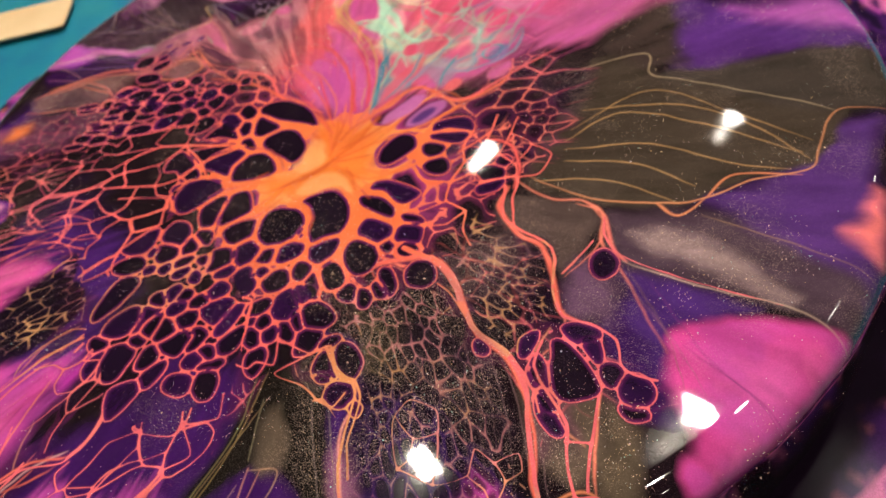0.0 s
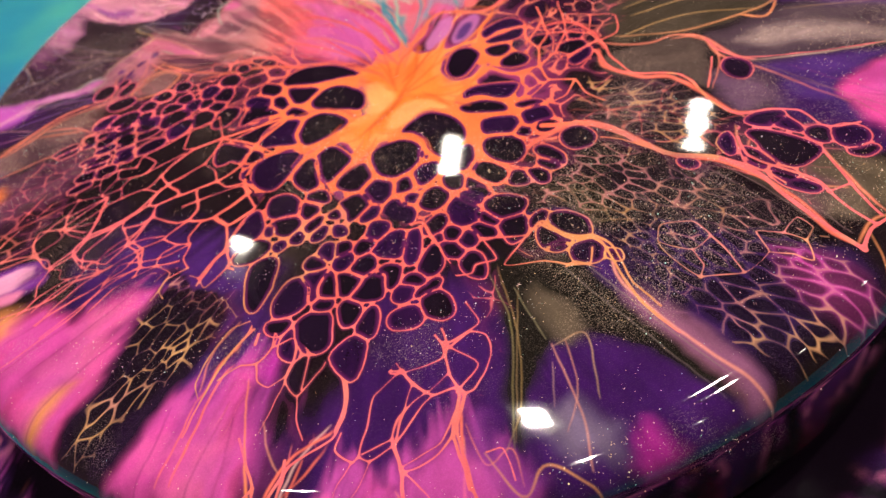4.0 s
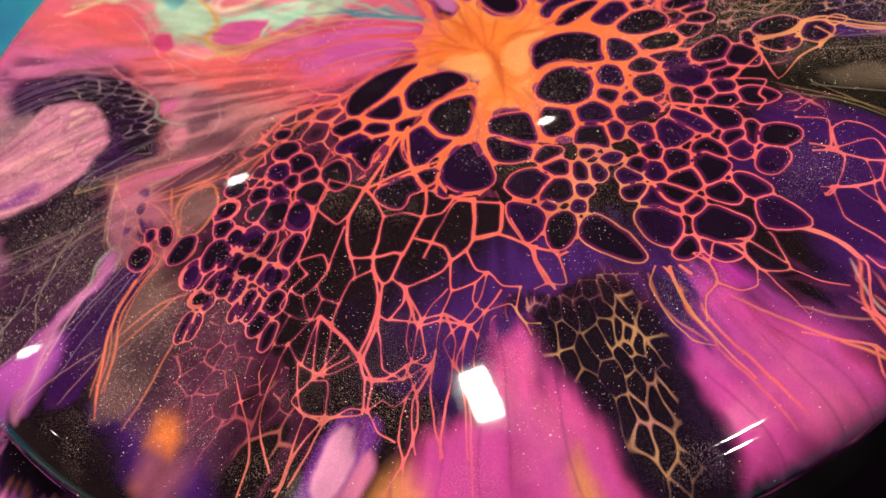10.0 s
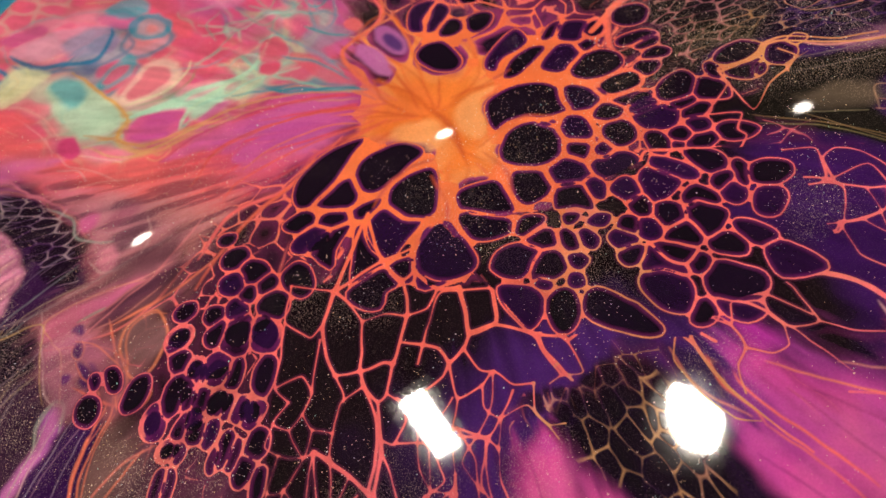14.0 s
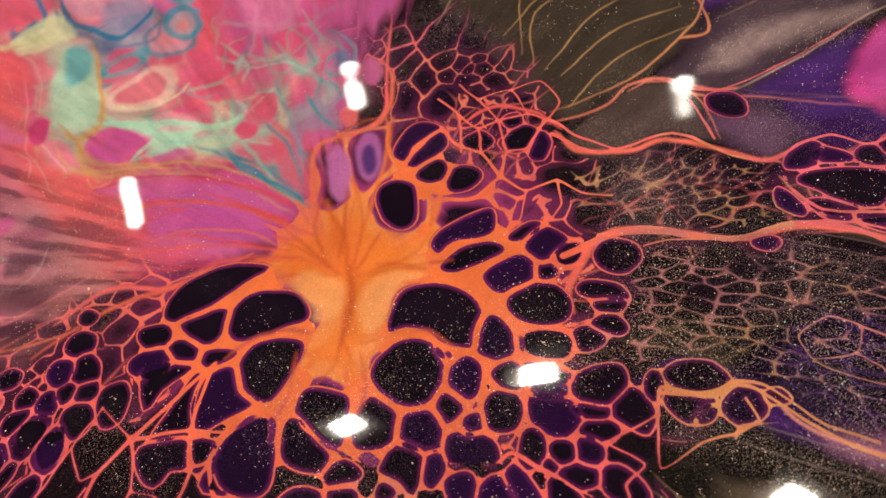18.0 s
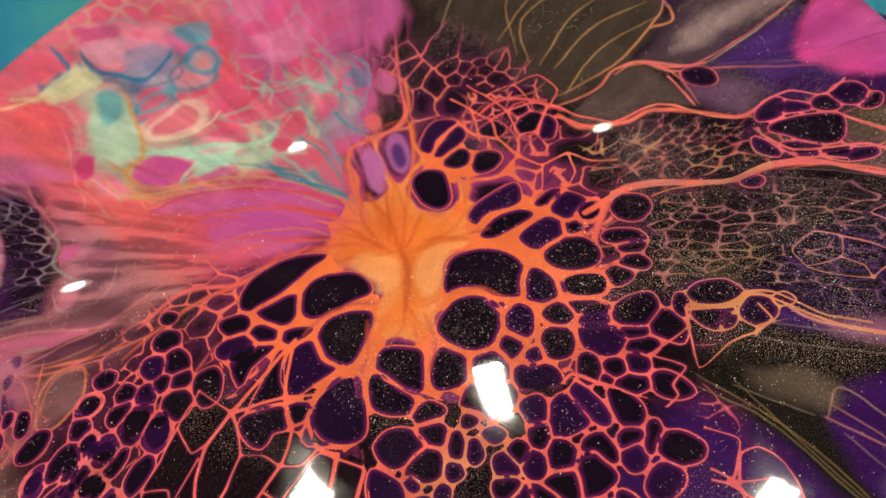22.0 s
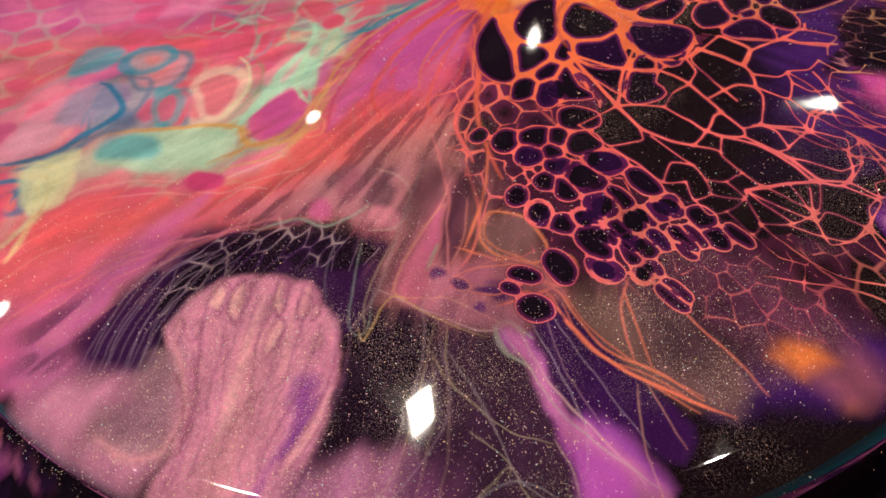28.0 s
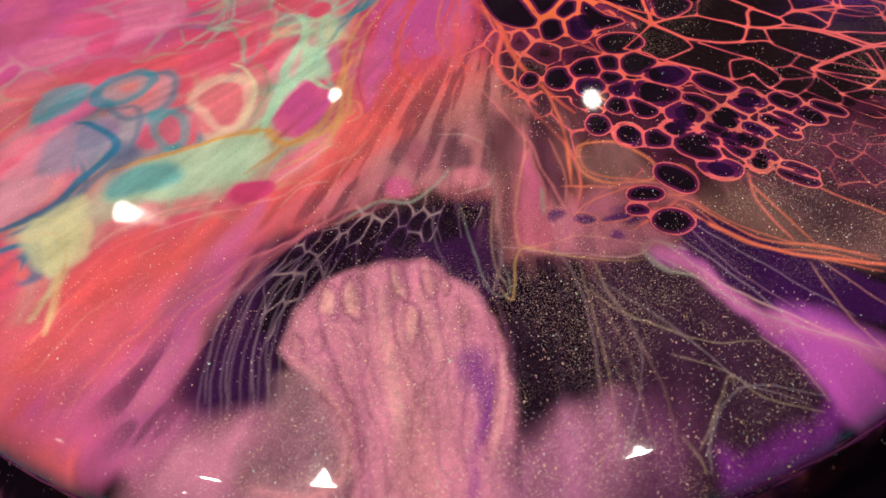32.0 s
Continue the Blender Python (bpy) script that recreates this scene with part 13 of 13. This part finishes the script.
def skin_part(name, faces, parent, label):
    """One region of the skin as a mesh of its own."""
    used, inverse = np.unique(faces.ravel(), return_inverse=True)
    loops = inverse.reshape(-1, 4).astype(np.int32)
    co = np.stack([PX_.ravel()[used], PY_.ravel()[used], PZ_.ravel()[used] - BASE], 1).astype(np.float32)
    nx = np.stack([NORM[..., k].ravel()[used] for k in range(3)], 1).astype(np.float32)
    me = bpy.data.meshes.new(name)
    me.vertices.add(len(used))
    me.vertices.foreach_set("co", co.ravel())
    me.loops.add(loops.size)
    me.loops.foreach_set("vertex_index", loops.ravel())
    me.polygons.add(len(loops))
    me.polygons.foreach_set("loop_start", np.arange(0, loops.size, 4, dtype=np.int32))
    me.update(calc_edges=True)
    me.polygons.foreach_set("use_smooth", np.ones(len(loops), bool))
    col = me.attributes.new("pigment", "FLOAT_COLOR", "POINT")
    rgba = np.ones((len(used), 4), np.float32)
    rgba[:, :3] = PIG.reshape(-1, 3)[used]
    col.data.foreach_set("color", rgba.ravel())
    vein_col = me.attributes.new("vein", "FLOAT_COLOR", "POINT")
    vein_col.data.foreach_set("color", VEIN_AT.reshape(-1, 4)[used].astype(np.float32).ravel())
    vein_edge = me.attributes.new("vein_edge", "FLOAT", "POINT")
    vein_edge.data.foreach_set("value", EDGE_AT.ravel()[used].astype(np.float32))
    mica = me.attributes.new("mica", "FLOAT", "POINT")
    mica.data.foreach_set("value", MICA_AT.ravel()[used].astype(np.float32))
    me.materials.append(PAINT)
    me.normals_split_custom_set_from_vertices(nx)
    ob = new(name, me)
    ob.parent = parent
    return tagged(ob, label)


BASE = TOP - ROUND - SIDE
gu, gv = np.gradient(np.stack([PX_, PY_, PZ_], -1), axis=(0, 1))
NORM = np.cross(gv, gu)
NORM /= np.linalg.norm(NORM, axis=-1, keepdims=True) + 1e-12
disc = tagged(new("painted_disc"), "round panel with glossy poured paint in orange, pink and violet", "painting")
disc.location = (0, 0, BASE)
index = np.arange(SKIN * SKIN).reshape(SKIN, SKIN)
quads = np.stack([index[:-1, :-1], index[:-1, 1:], index[1:, 1:], index[1:, :-1]], -1).reshape(-1, 4)
zone_of = ZONE_AT[:-1, :-1].ravel()
for number, (name, label) in ZONES.items():
    pick = zone_of == number
    if pick.any():
        skin_part(name, quads[pick], disc, label)
part("panel", lathe([(RADIUS - 0.004, 0.0), (RADIUS - 0.0006, 0.002), (RADIUS - 0.0006, SIDE - 0.002), (RADIUS - 0.02, SIDE + ROUND - 0.004)], 96), WOOD, disc, "plain wooden back of the panel")


# ---- spilled paint on the sheet ----
def marbled(x, y):
    """Colour of the spill at a place (m), the disc's shade painted in."""
    px, py = (x * 100) % 34 - 17, (y * 100) % 34 - 17
    a = cloud(3.0, 51, 4, (px, py))
    b = cloud(1.3, 52, 4, (px + 1.5 * a, py - 1.5 * a))
    c = np.full((*x.shape, 3), 0.0, np.float32)
    c[:] = srgb(58, 26, 78)
    for lo, hi, col in ((0.05, 0.3, (150, 60, 140)), (0.3, 0.5, (206, 110, 160)), (-0.5, -0.25, (28, 16, 40))):
        m = smooth(lo - 0.06, lo + 0.06, b) * smooth(hi + 0.06, hi - 0.06, b)
        c += (np.array(srgb(*col), np.float32) - c) * m[..., None]
    # the disc's shade on the spill, painted as a near-black ring
    shade_ring = smooth(0.163, 0.150, np.hypot(x, y) + 0.008 * b)
    c += (np.array(srgb(16, 8, 18), np.float32) - c) * shade_ring[..., None]
    m = smooth(0.05, 0.0, np.abs(a - 0.12)) * 0.8 * (1 - shade_ring)
    c += (np.array(srgb(206, 120, 80), np.float32) - c) * m[..., None]
    return c


RINGS, SPOKES = 110, 420
ri, ti = np.meshgrid(np.linspace(0, 1, RINGS), np.linspace(0, 2 * math.pi, SPOKES, endpoint=False), indexing="ij")
lobes = 1 + 0.07 * np.sin(3 * ti + 0.6) + 0.05 * np.sin(7 * ti + 1.1) + 0.03 * np.sin(13 * ti)
pr = 0.205 * ri * lobes
qx, qy = pr * np.cos(ti), pr * np.sin(ti)
qz = 0.0022 * np.sqrt(np.clip(1 - ri ** 6, 0, 1)) + 0.0003 * np.sin(qx * 120) * np.cos(qy * 140) * (1 - ri ** 6)
quads_spill = []
for r in range(RINGS - 1):
    k = np.arange(SPOKES)
    quads_spill.append(np.stack([r * SPOKES + k, (r + 1) * SPOKES + k, (r + 1) * SPOKES + (k + 1) % SPOKES, r * SPOKES + (k + 1) % SPOKES], 1))
me = bpy.data.meshes.new("paint_puddle")
me.from_pydata(np.stack([qx, qy, qz], -1).reshape(-1, 3).tolist(), [], np.concatenate(quads_spill).tolist())
me.polygons.foreach_set("use_smooth", np.ones(len(me.polygons), bool))
col = me.attributes.new("pigment", "FLOAT_COLOR", "POINT")
rgba = np.ones((RINGS * SPOKES, 4), np.float32)
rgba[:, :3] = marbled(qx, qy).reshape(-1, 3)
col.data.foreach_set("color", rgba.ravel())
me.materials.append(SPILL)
puddle = tagged(new("paint_puddle", me), "glossy puddle of marbled violet and pink spilled paint, with painted shade under the disc", "paint puddle")
puddle.location = (0, 0, TABLE + 0.0008)

# ---- cups that hold the disc up ----
gap = TOP - ROUND - SIDE - TABLE - 0.0025
for k in range(3):
    a = math.radians(90 + 120 * k)
    cup = tagged(new("support_cup"), "small upturned plastic cup under the painted disc", "cup", "cups under the disc")
    cup.location = (0.085 * math.cos(a), 0.085 * math.sin(a), TABLE + 0.0025)
    part("cup_wall", lathe([(0.026, 0.002), (0.0255, 0.003), (0.022, gap - 0.001), (0.021, gap)], 40), CUP, cup)
    part("rim", lathe([(0.0255, 0.0), (0.028, 0.0006), (0.028, 0.0022), (0.0258, 0.003)], 40), CUP, cup)

# ---- glitter in the paint ----
FLAKE = bpy.data.materials.new("glitter_flakes")
FLAKE.use_nodes = True
fn = FLAKE.node_tree
fb = fn.nodes["Principled BSDF"]
geo = fn.nodes.new("ShaderNodeNewGeometry")
fr = ramp_node(fn, geo.outputs["Random Per Island"], [(0.0, srgb(236, 214, 190)), (0.45, srgb(230, 190, 130)), (0.8, srgb(240, 200, 210)), (0.93, srgb(150, 220, 200)), (1.0, srgb(240, 240, 240))])
fn.links.new(fr.outputs["Color"], fb.inputs["Base Color"])
fb.inputs["Metallic"].default_value, fb.inputs["Roughness"].default_value = 0.25, 0.35
rs = np.random.RandomState(77)
FLAKES = 32000
fx, fy = rs.uniform(-14.6, 14.6, 5 * FLAKES), rs.uniform(-14.6, 14.6, 5 * FLAKES)
gi, gj = ((fx + HALF) / STEP).astype(int), ((fy + HALF) / STEP).astype(int)
dense = 0.06 + 0.7 * smooth(0.0, 0.6, cloud(1.4, 61))[gj, gi] + 0.75 * glitter_zone[gj, gi] + 1.0 * (smooth(7.0, 9.0, YY) * smooth(-2.5, -4.0, XX) * smooth(0.1, 0.25, COLOUR[..., 0]))[gj, gi] + 0.12 * smooth(0.0, 0.2, HOLE_NEAR)[gj, gi] - 0.35 * smooth(5, 1, RR)[gj, gi]
dense *= np.where(lobe[gj, gi] > 0.4, 0.15, 1.0)
keep = (np.hypot(fx, fy) < 14.5) & (rs.uniform(0, 2.0, 5 * FLAKES) < dense)
fx, fy = fx[keep][:FLAKES] / 100, fy[keep][:FLAKES] / 100
n = len(fx)
size = rs.gamma(1.5, 0.000020, n) + 0.000035
spin, lean = rs.uniform(0, 6.28, n), rs.normal(0, 0.25, (n, 2))
fz = TOP + swell(fx, fy) - over_edge(np.hypot(fx, fy))[1] + 0.00006
co = np.zeros((n, 5, 3), np.float32)
for k in range(5):
    ax, ay = size * np.cos(spin + k * 1.2566), size * np.sin(spin + k * 1.2566)
    co[:, k] = np.stack([fx + ax, fy + ay, fz + ax * lean[:, 0] + ay * lean[:, 1] + 0.3 * size], -1)
me = bpy.data.meshes.new("glitter")
me.vertices.add(5 * n)
me.vertices.foreach_set("co", co.ravel())
me.loops.add(5 * n)
me.loops.foreach_set("vertex_index", np.arange(5 * n, dtype=np.int32))
me.polygons.add(n)
me.polygons.foreach_set("loop_start", np.arange(0, 5 * n, 5, dtype=np.int32))
me.update(calc_edges=True)
me.materials.append(FLAKE)
flakes = tagged(new("glitter", me), "fine gold and pearl glitter flakes in the poured paint", "glitter", kind="stuff")
